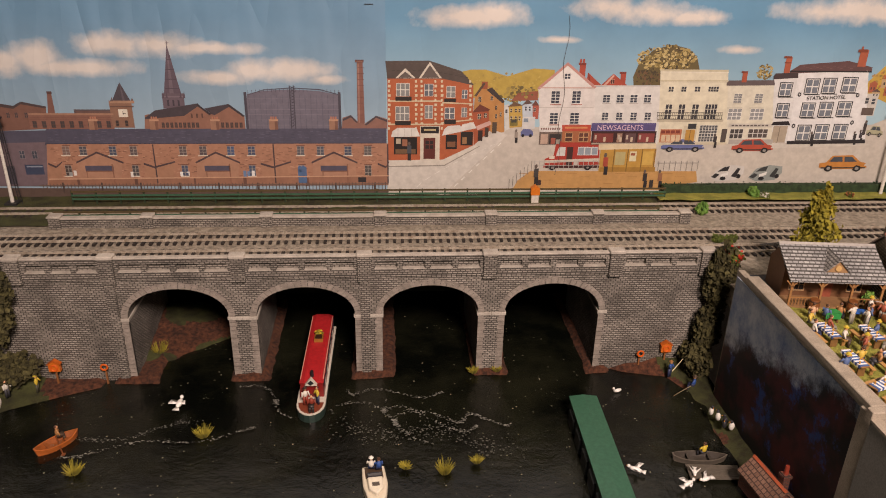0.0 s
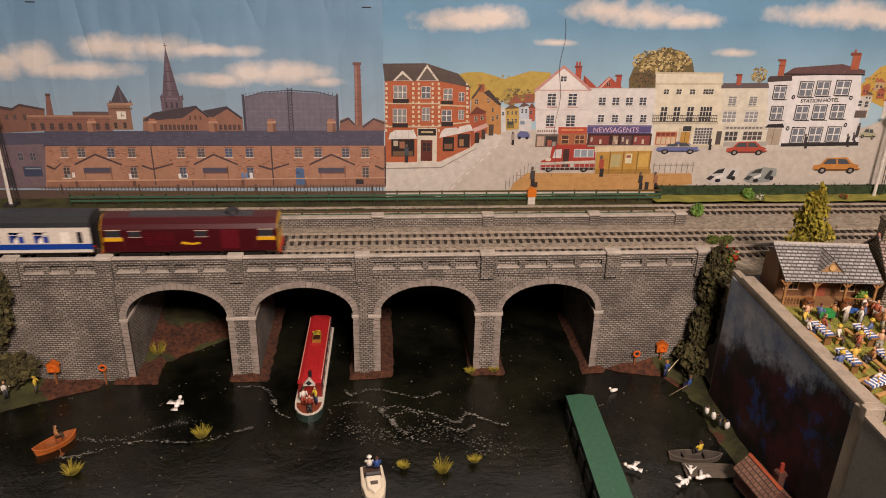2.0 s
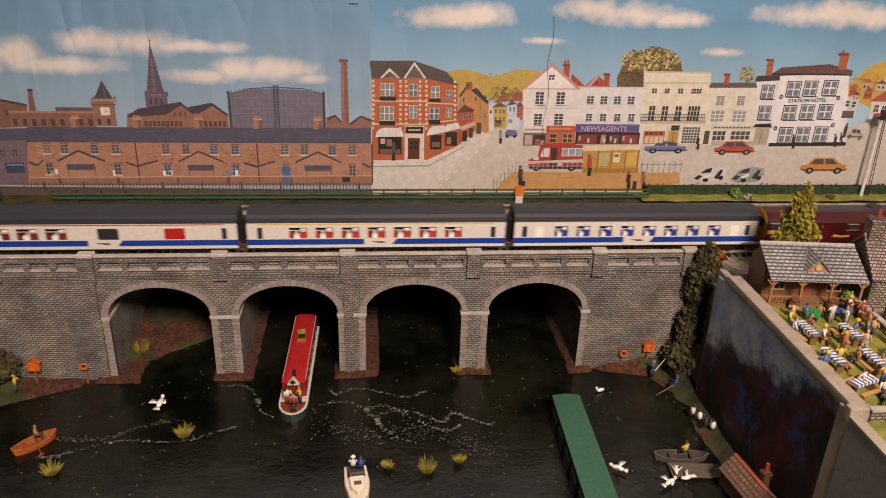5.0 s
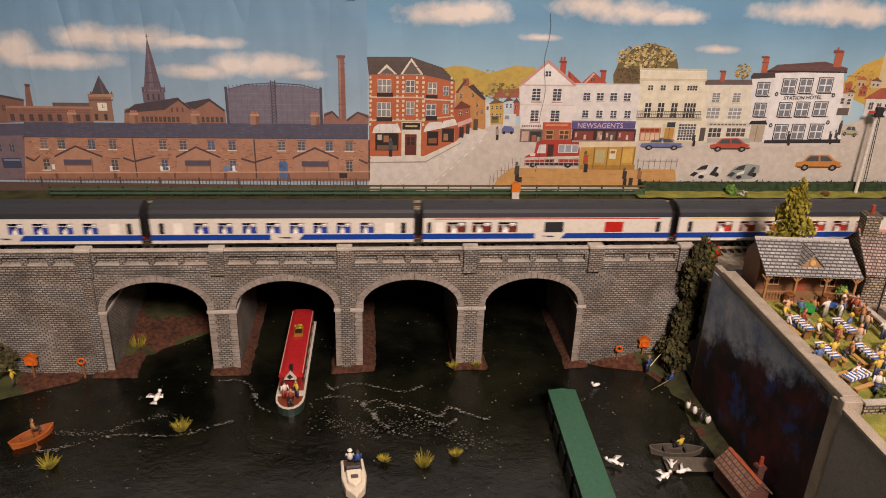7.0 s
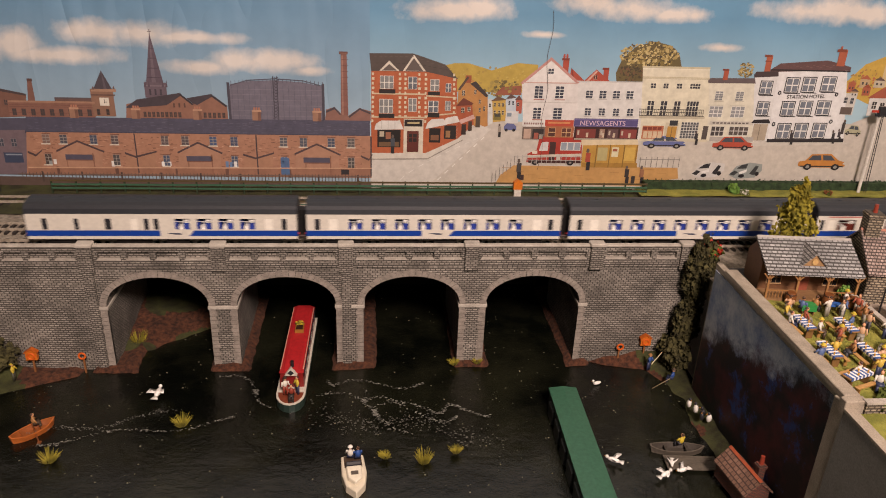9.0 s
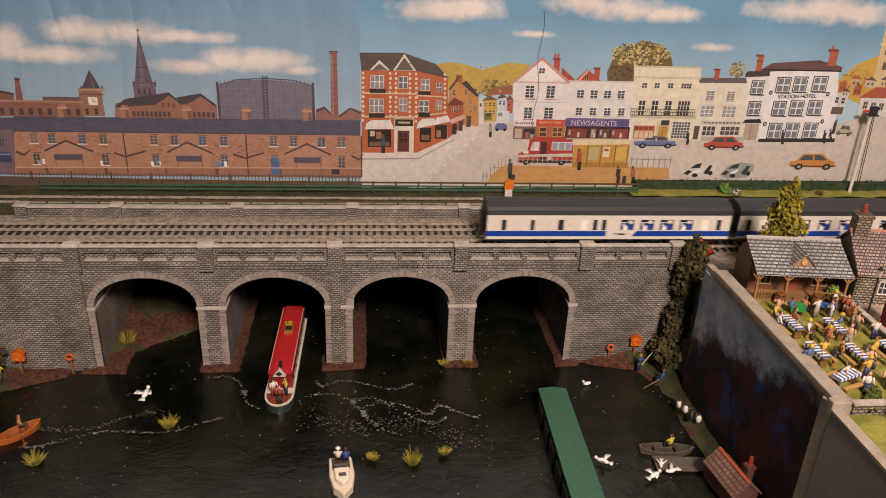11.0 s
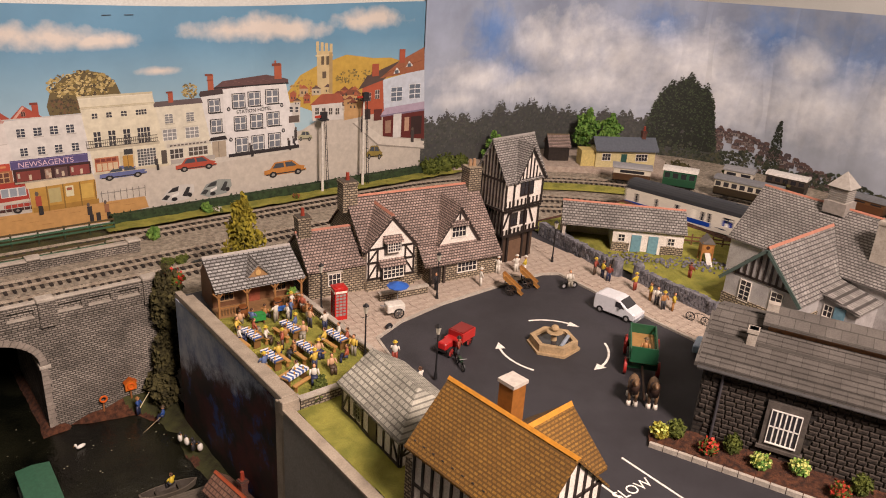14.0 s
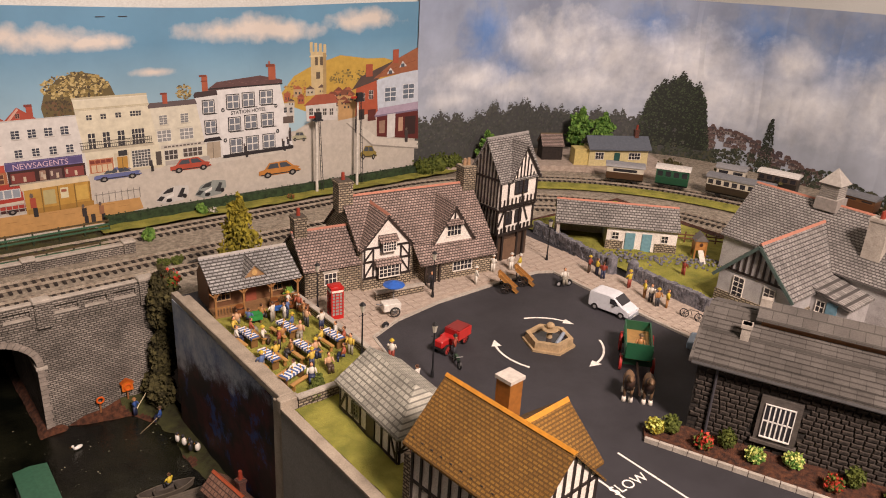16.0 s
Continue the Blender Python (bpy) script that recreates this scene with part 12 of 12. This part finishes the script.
def build_backscenes():
    sky1 = sky_paper("sky_print_industry", "9db3bf", "7096b0", "ddd6cc", [(-0.287, 0.298, 0.044, 0.013), (-0.236, 0.298, 0.044, 0.013), (-0.185, 0.294, 0.063, 0.007), (-0.376, 0.284, 0.032, 0.016), (-0.331, 0.271, 0.066, 0.010), (-0.407, 0.275, 0.022, 0.015), (-0.173, 0.261, 0.042, 0.008), (-0.131, 0.268, 0.034, 0.013), (-0.082, 0.269, 0.042, 0.014), (-0.050, 0.259, 0.023, 0.006)], 0.19, 0.33, 0.20, wobble=0.6, crease=0.55, soft=0.22)
    sky2 = sky_paper("sky_print_town", "a9c6cf", "6896b2", "ddd4c8", [(0.116, 0.331, 0.057, 0.012), (0.155, 0.335, 0.031, 0.013), (0.278, 0.344, 0.036, 0.013), (0.332, 0.339, 0.054, 0.013), (0.387, 0.334, 0.036, 0.009), (0.228, 0.307, 0.020, 0.004), (0.451, 0.297, 0.023, 0.005), (0.540, 0.342, 0.051, 0.012), (0.588, 0.345, 0.052, 0.016), (0.624, 0.341, 0.051, 0.013), (0.752, 0.353, 0.054, 0.014)], 0.22, 0.33, 0.18, wobble=0.7, crease=0.15, soft=0.22)
    a = paper("backdrop_industry", flat_place, -1.6, 0.0225, 0.112, 0.362, sky1, "printed paper backscene of brick terraces, gasholder and spire")
    b = paper("backdrop_town", lambda s, z, n: flat_place(s, z, n + 0.0002), 0.0225, 0.8480, 0.112, 0.374, sky2, "printed paper backscene of a sunny town street")
    sky3 = sky_paper("sky_print_clouds", "c0c6d0", "a2adc2", "f0f1f2", [(0.25, 0.312, 0.055, 0.04), (0.33, 0.305, 0.08, 0.05), (0.42, 0.285, 0.07, 0.05), (0.20, 0.238, 0.07, 0.020), (0.36, 0.235, 0.12, 0.03), (0.08, 0.225, 0.05, 0.014), (0.12, 0.258, 0.08, 0.022), (0.55, 0.275, 0.10, 0.06), (0.60, 0.230, 0.12, 0.045), (0.75, 0.235, 0.12, 0.045), (0.73, 0.305, 0.05, 0.03), (0.92, 0.27, 0.12, 0.06)], 0.17, 0.36, 0.36, wobble=0.8, crease=0.4, soft=0.5,
                     gaps=[(0.135, 0.322, 0.045, 0.05), (0.19, 0.268, 0.05, 0.03), (0.48, 0.345, 0.05, 0.03), (0.67, 0.335, 0.06, 0.05), (0.84, 0.320, 0.09, 0.05)])
    c = paper("backdrop_clouds", curve_place, 0.0, 1.9, 0.112, 0.392, sky3, "printed paper backscene of clouds, trees and far houses", 120)
    for sheet_ob, draw, strength, grey in ((a, print_industry, 1.12, 0.28), (b, print_town, 0.84, 0.12)):
        pr = Printer(flat_place, strength, grey)
        draw(pr)
        for name, mb in pr.done:
            part(name, mb, PRINT, sheet_ob)
    d = bpy.data.curves.new("hotel_sign", "FONT")
    d.body, d.size, d.extrude = "STATION HOTEL", 0.0066, 0.00005
    ob = new("printed_sign", d)
    m, nt, bs = base_mat("sign_ink")
    bs.inputs["Base Color"].default_value = C("2f2c2e")
    d.materials.append(m)
    ob.parent = b
    ob.matrix_world = pose(0.5450, BACK_Y - 0.0019, 0.2365, rx=90, ry=-2)
    d2 = bpy.data.curves.new("shop_sign", "FONT")
    d2.body, d2.size, d2.extrude = "NEWSAGENTS", 0.0090, 0.00005
    ob = new("printed_sign", d2)
    m, nt, bs = base_mat("sign_gilt")
    bs.inputs["Base Color"].default_value = C("c9b0c0")
    d2.materials.append(m)
    ob.parent = b
    ob.matrix_world = pose(0.2830, BACK_Y - 0.0017, 0.1982, rx=90)
    # ink on the third sheet: woods, a great tree, red roofs, a poplar
    rnd = random.Random(12)
    pr = Printer(curve_place)

    def wood_top(s):
        return float(np.interp(s, (0, 60, 120, 165, 195, 230, 262, 330, 420, 480, 620), (196, 204, 190, 212, 196, 214, 200, 188, 186, 180, 160))) + 5 * math.sin(s * 0.16) + 3 * math.sin(s * 0.41)
    for i in range(62):
        s = 10 * i
        pr.p("4a4b48", 1, (s, 112), (s + 10, 112), (s + 10, wood_top(s + 10) - 6), (s, wood_top(s) - 6))
    for i in range(3600):
        s = rnd.uniform(2, 620)
        u = rnd.random()
        ragged(pr, rnd.choice(["4a4c47", "42443f", "52534f", "4d4e46", "595852", "494648"]), 2 + i % 4, s, 118 + (wood_top(s) - 118) * math.sqrt(u), rnd.uniform(1.2, 3.6), rnd)
    for i in range(500):
        s = rnd.uniform(2, 470)
        ragged(pr, rnd.choice(["4a4b47", "5f5f5e", "3a3c38"]), 2, s, wood_top(s) + rnd.uniform(-2, 4), rnd.uniform(0.5, 1.3), rnd)
    pr.g("printed_wood")

    def great_tree(a):
        return float(np.interp(a, (-1, -0.8, -0.55, -0.2, 0.1, 0.35, 0.6, 0.85, 1), (150, 214, 240, 257, 263, 252, 244, 208, 150))) + 3 * math.sin(a * 11 + 1) + 3 * math.sin(a * 27)
    for i in range(20):
        a, b2 = -0.96 + 0.096 * i, -0.96 + 0.096 * (i + 1)
        pr.p("20251d", 5, (541 + 66 * a, 130), (541 + 66 * b2, 130), (541 + 66 * b2, great_tree(b2) - 6), (541 + 66 * a, great_tree(a) - 6))
    for i in range(2600):
        a = rnd.uniform(-1.02, 1.02)
        z = 130 + (great_tree(a) - 130) * rnd.random() ** 0.6 + rnd.uniform(-3, 3)
        ragged(pr, rnd.choice(["262c22", "1e231b", "303729", "3c4532", "282e24", "465038"]), 6 + i % 4, 541 + 66 * a, z, rnd.uniform(0.7, 2.4), rnd)
    pr.g("printed_tree")
    for i in range(130):
        s = rnd.uniform(604, 850)
        z = float(np.interp(s, (604, 700, 775, 850), (184, 166, 146, 134))) - abs(rnd.gauss(0, 16))
        w = rnd.uniform(3, 7)
        pr.p(rnd.choice(["6f5d57", "5f504b", "7d6c65", "867870", "554846"]), 5, (s - w, z - 6), (s + w, z - 6), (s + w, z), (s - w, z))
        pr.p(rnd.choice(["5c4742", "504446", "68524c"]), 6, (s - w - 1, z), (s - w * 0.6, z + 4), (s + w * 0.7, z + 4), (s + w + 1, z))
        for d in (-0.5, 0.1, 0.6):
            pr.r(rnd.choice(["3f3a3c", "8d837c"]), s + w * d, z - 4.4, s + w * d + 1.6, z - 1.8, 7)
    pr.g("printed_roof_row")
    for i in range(420):
        u = rnd.random()
        ragged(pr, rnd.choice(["2c3228", "23281f", "353c2e"]), 8, 714 + rnd.uniform(-1, 1) * (15 * (1 - u) ** 0.7 + 1), 116 + 94 * u, rnd.uniform(1.0, 2.4), rnd)
    pr.g("printed_poplar")
    for i in range(2200):
        s = rnd.uniform(450, 1300)
        ragged(pr, rnd.choice(["343a2c", "3f4735", "4a4c40", "2c3228", "50503c"]), 9 + i % 4, s, rnd.uniform(110, 138 + 8 * math.sin(s * 0.04)), rnd.uniform(1.6, 4), rnd)
    pr.g("printed_shrub_row")
    for name, mb in pr.done:
        part(name, mb, PRINT, c)
    # staples and a long crack in the paper
    for x, z in ((-0.366, 0.3455), (0.004, 0.3445), (0.395, 0.362), (0.42, 0.362)):
        single("staple", MB().box(x - 0.005, BACK_Y - 0.0016, z, x + 0.005, BACK_Y - 0.0008, z + 0.0007, "3a3a3a"), PAINT, "thin dark staple in the paper backscene", "staple", "staples")
    mb = MB()
    pts = [(0.236 + 0.0022 * math.sin(i * 1.1), 0.335 - 0.013 * i) for i in range(16)]
    for (xa, za), (xb, zb) in zip(pts, pts[1:]):
        mb.add([(xa, BACK_Y - 0.0019, za), (xa + 0.0004, BACK_Y - 0.0019, za), (xb + 0.0004, BACK_Y - 0.0019, zb), (xb, BACK_Y - 0.0019, zb)], [(0, 1, 2, 3)], "4a4440")
    part("crack", mb, PAINT, b, "thin dark crack in the paper")


build_backscenes()


# ---- behind the tracks ----
def signal_post(x, y, h, lean=0.0):
    t = thing("signal_post", pose(x, y, 0.1140), "white lattice signal post with dark ladder", "signal", "railway signals")
    part("mast", MB().rod((0, 0, 0), (0, 0, h), 0.0022, 0.0013, 8, "d9d6cc"), PAINT, t)
    part("base", MB().box(-0.007, -0.007, 0, 0.007, 0.007, 0.003, "2b2b2c"), PAINT, t)
    lad = MB().rod((0.0075, 0, 0), (0.0035, 0, h), 0.0005, n=5, col="222224").rod((0.0110, 0, 0), (0.0055, 0, h), 0.0005, n=5, col="222224")
    for i in range(14):
        u = i / 14
        lad.rod((0.0075 - 0.004 * u, 0, h * u), (0.0110 - 0.0055 * u, 0, h * u), 0.0003, n=4, col="222224")
    part("ladder", lad, PAINT, t)
    part("head", MB().box(-0.003, -0.004, h - 0.004, 0.006, 0.001, h + 0.006, "26262a").box(-0.005, -0.005, h - 0.006, 0.008, 0.002, h - 0.004, "26262a"), PAINT, t)
    part("arm", MB().box(-0.012, -0.0018, h - 0.0015, -0.001, -0.0008, h + 0.0015, "b03a2a"), PAINT, t)


def lineside():
    signal_post(0.6620, 0.2120, 0.113)
    signal_post(0.7300, 0.2120, 0.135)
    signal_post(-0.4220, 0.2070, 0.11)
    h = MB()
    rnd = random.Random(15)
    h.box(0.374, 0.2180, 0.112, 0.862, 0.2270, 0.1285)
    for i in range(52):
        leaves(h, 0.378 + 0.0094 * i, 0.2220, 0.1245, 0.007, 0.0065, 0.0085, 46, 0.0011, rnd)
    single("hedge", h, HEDGE, "clipped dark green hedge below the town backscene", "hedge")
    box = thing("lineside_box", pose(0.2050, 0.2010, 0.1145), "orange and white cabinet by the fence", "cabinet")
    part("body", MB().box(-0.0045, -0.003, 0, 0.0045, 0.003, 0.0100, "cfc9bd"), PAINT, box)
    part("top", MB().prism([(-0.0055, 0.0100), (0.0055, 0.0100), (0.0055, 0.0185), (0, 0.0225), (-0.0055, 0.0185)], "y", -0.0035, 0.0035, "d0741e"), PAINT, box)
    bush(0.4030, 0.1600, 0.112, 0.011, 0.009, 0.010, FOLIB, "bright green bush at the fence's end", 300, 0.0015, 41)
    bush(0.4880, 0.2060, 0.117, 0.010, 0.006, 0.008, FOLIB, "bright green bush before the hedge", 260, 0.0015, 42)
    bush(0.4990, 0.2000, 0.117, 0.009, 0.005, 0.005, FOLI, "pale flowering bush before the hedge", 200, 0.0012, 43, blossoms="d8d4c8")
    bush(0.3900, 0.0780, 0.112, 0.010, 0.006, 0.006, FOLI, "low bush between the tracks", 240, 0.0014, 44)
    bush(0.4050, 0.0780, 0.112, 0.012, 0.007, 0.005, FOLI, "low brown-green scrub between the tracks", 260, 0.0014, 45)
    bush(0.6150, 0.2030, 0.117, 0.008, 0.005, 0.004, FOLI, "red flowering low bush on the verge", 180, 0.0012, 46, blossoms="a8543a")
    for i, (x, rx, rz) in enumerate(((0.855, 0.022, 0.017), (0.885, 0.026, 0.020), (0.918, 0.022, 0.017))):
        bush(x, 0.2120, 0.114, rx, 0.013, rz, FOLI, "round green bush where two backscenes meet", 520, 0.0017, 47 + i)
    tree(0.4270, -0.0400, 0.112, 0.112, 0.0215, FOLIY, "slender yellow-green tree beside the pavilion", 3, 2600, 0.0018, 11)
    # narrow-gauge station
    st = thing("narrow_gauge_station", pose(1.1230, 0.1020, 0.1215, rz=-31), "small cream station building with a dark blue-grey roof", "station")
    part("wall", MB().box(0, 0, 0, 0.104, 0.034, 0.0300, "cbbf8e"), PAINT, st)
    part("roof", MB().prism([(-0.007, 0.0285), (0.017, 0.0460), (0.041, 0.0285), (0.041, 0.0305), (0.017, 0.0485), (-0.007, 0.0305)], "x", -0.003, 0.107, "5a616b"), PAINT, st)
    rb = part("roof_seam", MB().box(0.0, -0.0066, 0.0296, 0.0006, -0.0056, 0.031, "4a515a"), PAINT, st)
    window(st, 0.018, 0.0120, 0.014, 0.0110, 0, 3, 2)
    window(st, 0.080, 0.0120, 0.020, 0.0110, 0, 4, 2)
    part("door", MB().box(0.044, -0.0008, 0, 0.054, 0.0005, 0.0230, "24504a"), PAINT, st, "dark green door")
    chimney(st, 0.085, 0.017, 0.040, 0.0600, 0.007, 0.007, BRICKR, 1)
    part("lean_to", MB().box(-0.024, 0.004, 0, 0, 0.030, 0.0270, "cdbb78"), PAINT, st)
    sh = thing("timber_hut", pose(1.0780, 0.1680, 0.1215, rz=-30), "old dark timber hut with a mossy roof", "hut")
    gable_walls(sh, 0, 0.036, 0, 0.030, 0.026, 0.014, SLEEP)
    gable_roof(sh, 0, 0.036, 0, 0.030, 0.0265, 0.014, 0.003, TILE, ridge="6b5a44")
    s2 = thing("brown_shed", pose(1.0230, 0.1780, 0.1215, rz=-25), "small brown shed with a felt roof", "hut")
    gable_walls(s2, 0, 0.026, 0, 0.024, 0.020, 0.010, SLEEP)
    gable_roof(s2, 0, 0.026, 0, 0.024, 0.0205, 0.010, 0.002, SLEEP, ridge="4a4238")
    tree(1.1750, 0.1720, 0.118, 0.085, 0.026, FOLIB, "round bright green model tree behind the station", 5, 2200, 0.0024, 9)
    tree(1.2100, 0.1480, 0.118, 0.078, 0.024, FOLIB, "round bright green model tree behind the station", 6, 2000, 0.0024, 9)
    tree(0.985, 0.205, 0.112, 0.062, 0.020, FOLIB, "small bright green model tree behind the tower", 7, 1200, 0.0024, 7)
    for i in range(7):
        a = radians(40 - 9 * i)
        bush(0.77 + 0.545 * math.cos(a), -0.265 + 0.545 * math.sin(a), 0.113, 0.024, 0.020, 0.016, FOLID if i % 2 else FOLI, "green shrub bank behind the narrow-gauge line", 300, 0.0020, 60 + i)

    def stock(r, deg, L, col, band, roof, name, label, h=0.030, win=5):
        a = radians(deg)
        t = thing(name, pose(0.77 + r * math.cos(a), -0.265 + r * math.sin(a), 0.1171, rz=deg - 90), label, "railway vehicle", "narrow-gauge vehicles")
        part("body", MB().box(-L / 2, -0.012, 0.007, L / 2, 0.012, 0.0175, col), GLOSS, t)
        part("upper_body", MB().box(-L / 2, -0.0118, 0.0175, L / 2, 0.0118, h, band), GLOSS, t)
        part("roof", MB().prism(roof_outline(0.028, h, 0.005, 8), "x", -L / 2 - 0.002, L / 2 + 0.002, roof), PAINT, t)
        for i in range(win):
            x = -L / 2 + L * (i + 0.5) / win
            part("window", MB().box(x - L / win * 0.32, -0.0122, 0.0190, x + L / win * 0.32, 0.0122, h - 0.003, "1c1c1e"), GLASS, t)
        part("underframe", MB().box(-L / 2, -0.009, 0.004, L / 2, 0.009, 0.007, "1c1a19"), PAINT, t)
        for x in (-L * 0.3, L * 0.3):
            for s in (-1, 1):
                part("wheel", MB().rod((x, s * 0.0075, 0.0045), (x, s * 0.0090, 0.0045), 0.0045, n=12, col="262322"), PAINT, t)
    stock(0.447, 39.5, 0.058, "4a3526", "cfc8b8", "8f9092", "goods_van", "brown and cream narrow-gauge van with a grey roof", 0.0265, 1)
    stock(0.452, 30.0, 0.050, "1f4a35", "2a5a42", "dcd9d2", "saloon_coach", "small green narrow-gauge coach with a white roof", 0.030, 4)
    stock(0.452, 17.0, 0.096, "332a22", "c9c2b2", "77797c", "corridor_coach", "dark and cream narrow-gauge coach with a grey roof", 0.0290, 8)
    stock(0.530, 20.5, 0.045, "3a2e26", "cfc8b8", "8f9092", "goods_van", "brown and cream narrow-gauge van with a grey roof", 0.0265, 2)
    stock(0.545, 13.0, 0.060, "2a2622", "4a4038", "dcd9d2", "saloon_coach", "dark narrow-gauge coach with a white roof", 0.028, 5)
    stock(0.545, 1.0, 0.070, "5a3a24", "6b4a2e", "6f7174", "open_van", "brown narrow-gauge van with a dark roof", 0.024, 3)
    stock(0.545, -10.0, 0.070, "1f4a35", "2a5a42", "dcd9d2", "saloon_coach", "green narrow-gauge coach with a white roof", 0.030, 5)
    # wooden play tower, fence and sculpture in the garden
    pl = thing("play_tower", pose(0.8800, -0.2720, ZT, rz=-40), "wooden play tower with a slide in the garden", "play tower")
    for sx in (-0.006, 0.006):
        for sy in (-0.005, 0.005):
            part("post", MB().box(sx - 0.0009, sy - 0.0009, 0, sx + 0.0009, sy + 0.0009, 0.024, "a0703c"), PAINT, pl)
    part("platform", MB().box(-0.007, -0.006, 0.011, 0.007, 0.006, 0.0120, "a0703c"), PAINT, pl)
    part("cabin", MB().box(-0.0065, -0.0055, 0.012, 0.0065, 0.0055, 0.0225, "b07c42"), PAINT, pl)
    part("roof", MB().prism([(-0.008, 0.0220), (0, 0.0310), (0.008, 0.0220)], "y", -0.007, 0.007, "6e6a66"), PAINT, pl)
    part("slide", MB().prism([(-0.006, 0.0115), (-0.022, 0.001), (-0.022, 0.0), (-0.006, 0.0100)], "x", -0.003, 0.003, "d8d4c8"), PAINT, pl)
    part("round_window", MB().rod((0, -0.0058, 0.0175), (0, -0.0054, 0.0175), 0.0022, n=12, col="4a2a1a"), PAINT, pl)
    fe = thing("garden_fence", pose(0.8950, -0.2150, ZT, rz=-48), "brown wooden rail fence along the garden", "fence")
    for i in range(9):
        part("post", MB().box(0.012 * i - 0.0008, -0.0008, -0.004, 0.012 * i + 0.0008, 0.0008, 0.013, "6b4a30"), PAINT, fe)
    for z in (0.004, 0.0085):
        part("rail", MB().box(-0.001, -0.0012, z, 0.097, -0.0004, z + 0.0016, "6b4a30"), PAINT, fe)
    mb = MB()
    rnd = random.Random(31)
    for i in range(260):
        u = rnd.random()
        x, y = 0.79 + 0.10 * u + rnd.gauss(0, 0.006), -0.215 - 0.09 * u + rnd.gauss(0, 0.009)
        s = rnd.uniform(0.0008, 0.0022)
        mb.ball((x, y, 0.1425), (s, s * rnd.uniform(0.6, 1), s * 0.7), "6a645c", n=6, k=4)
    single("rubble", mb, DRY, "loose grey stones of a garden path", "rubble", kind="stuff")


HEDGE = grainy("hedge_foliage", "33482a", "1f2f1a", 150, 0.9, 0.6, 0.001)
lineside()


motions()
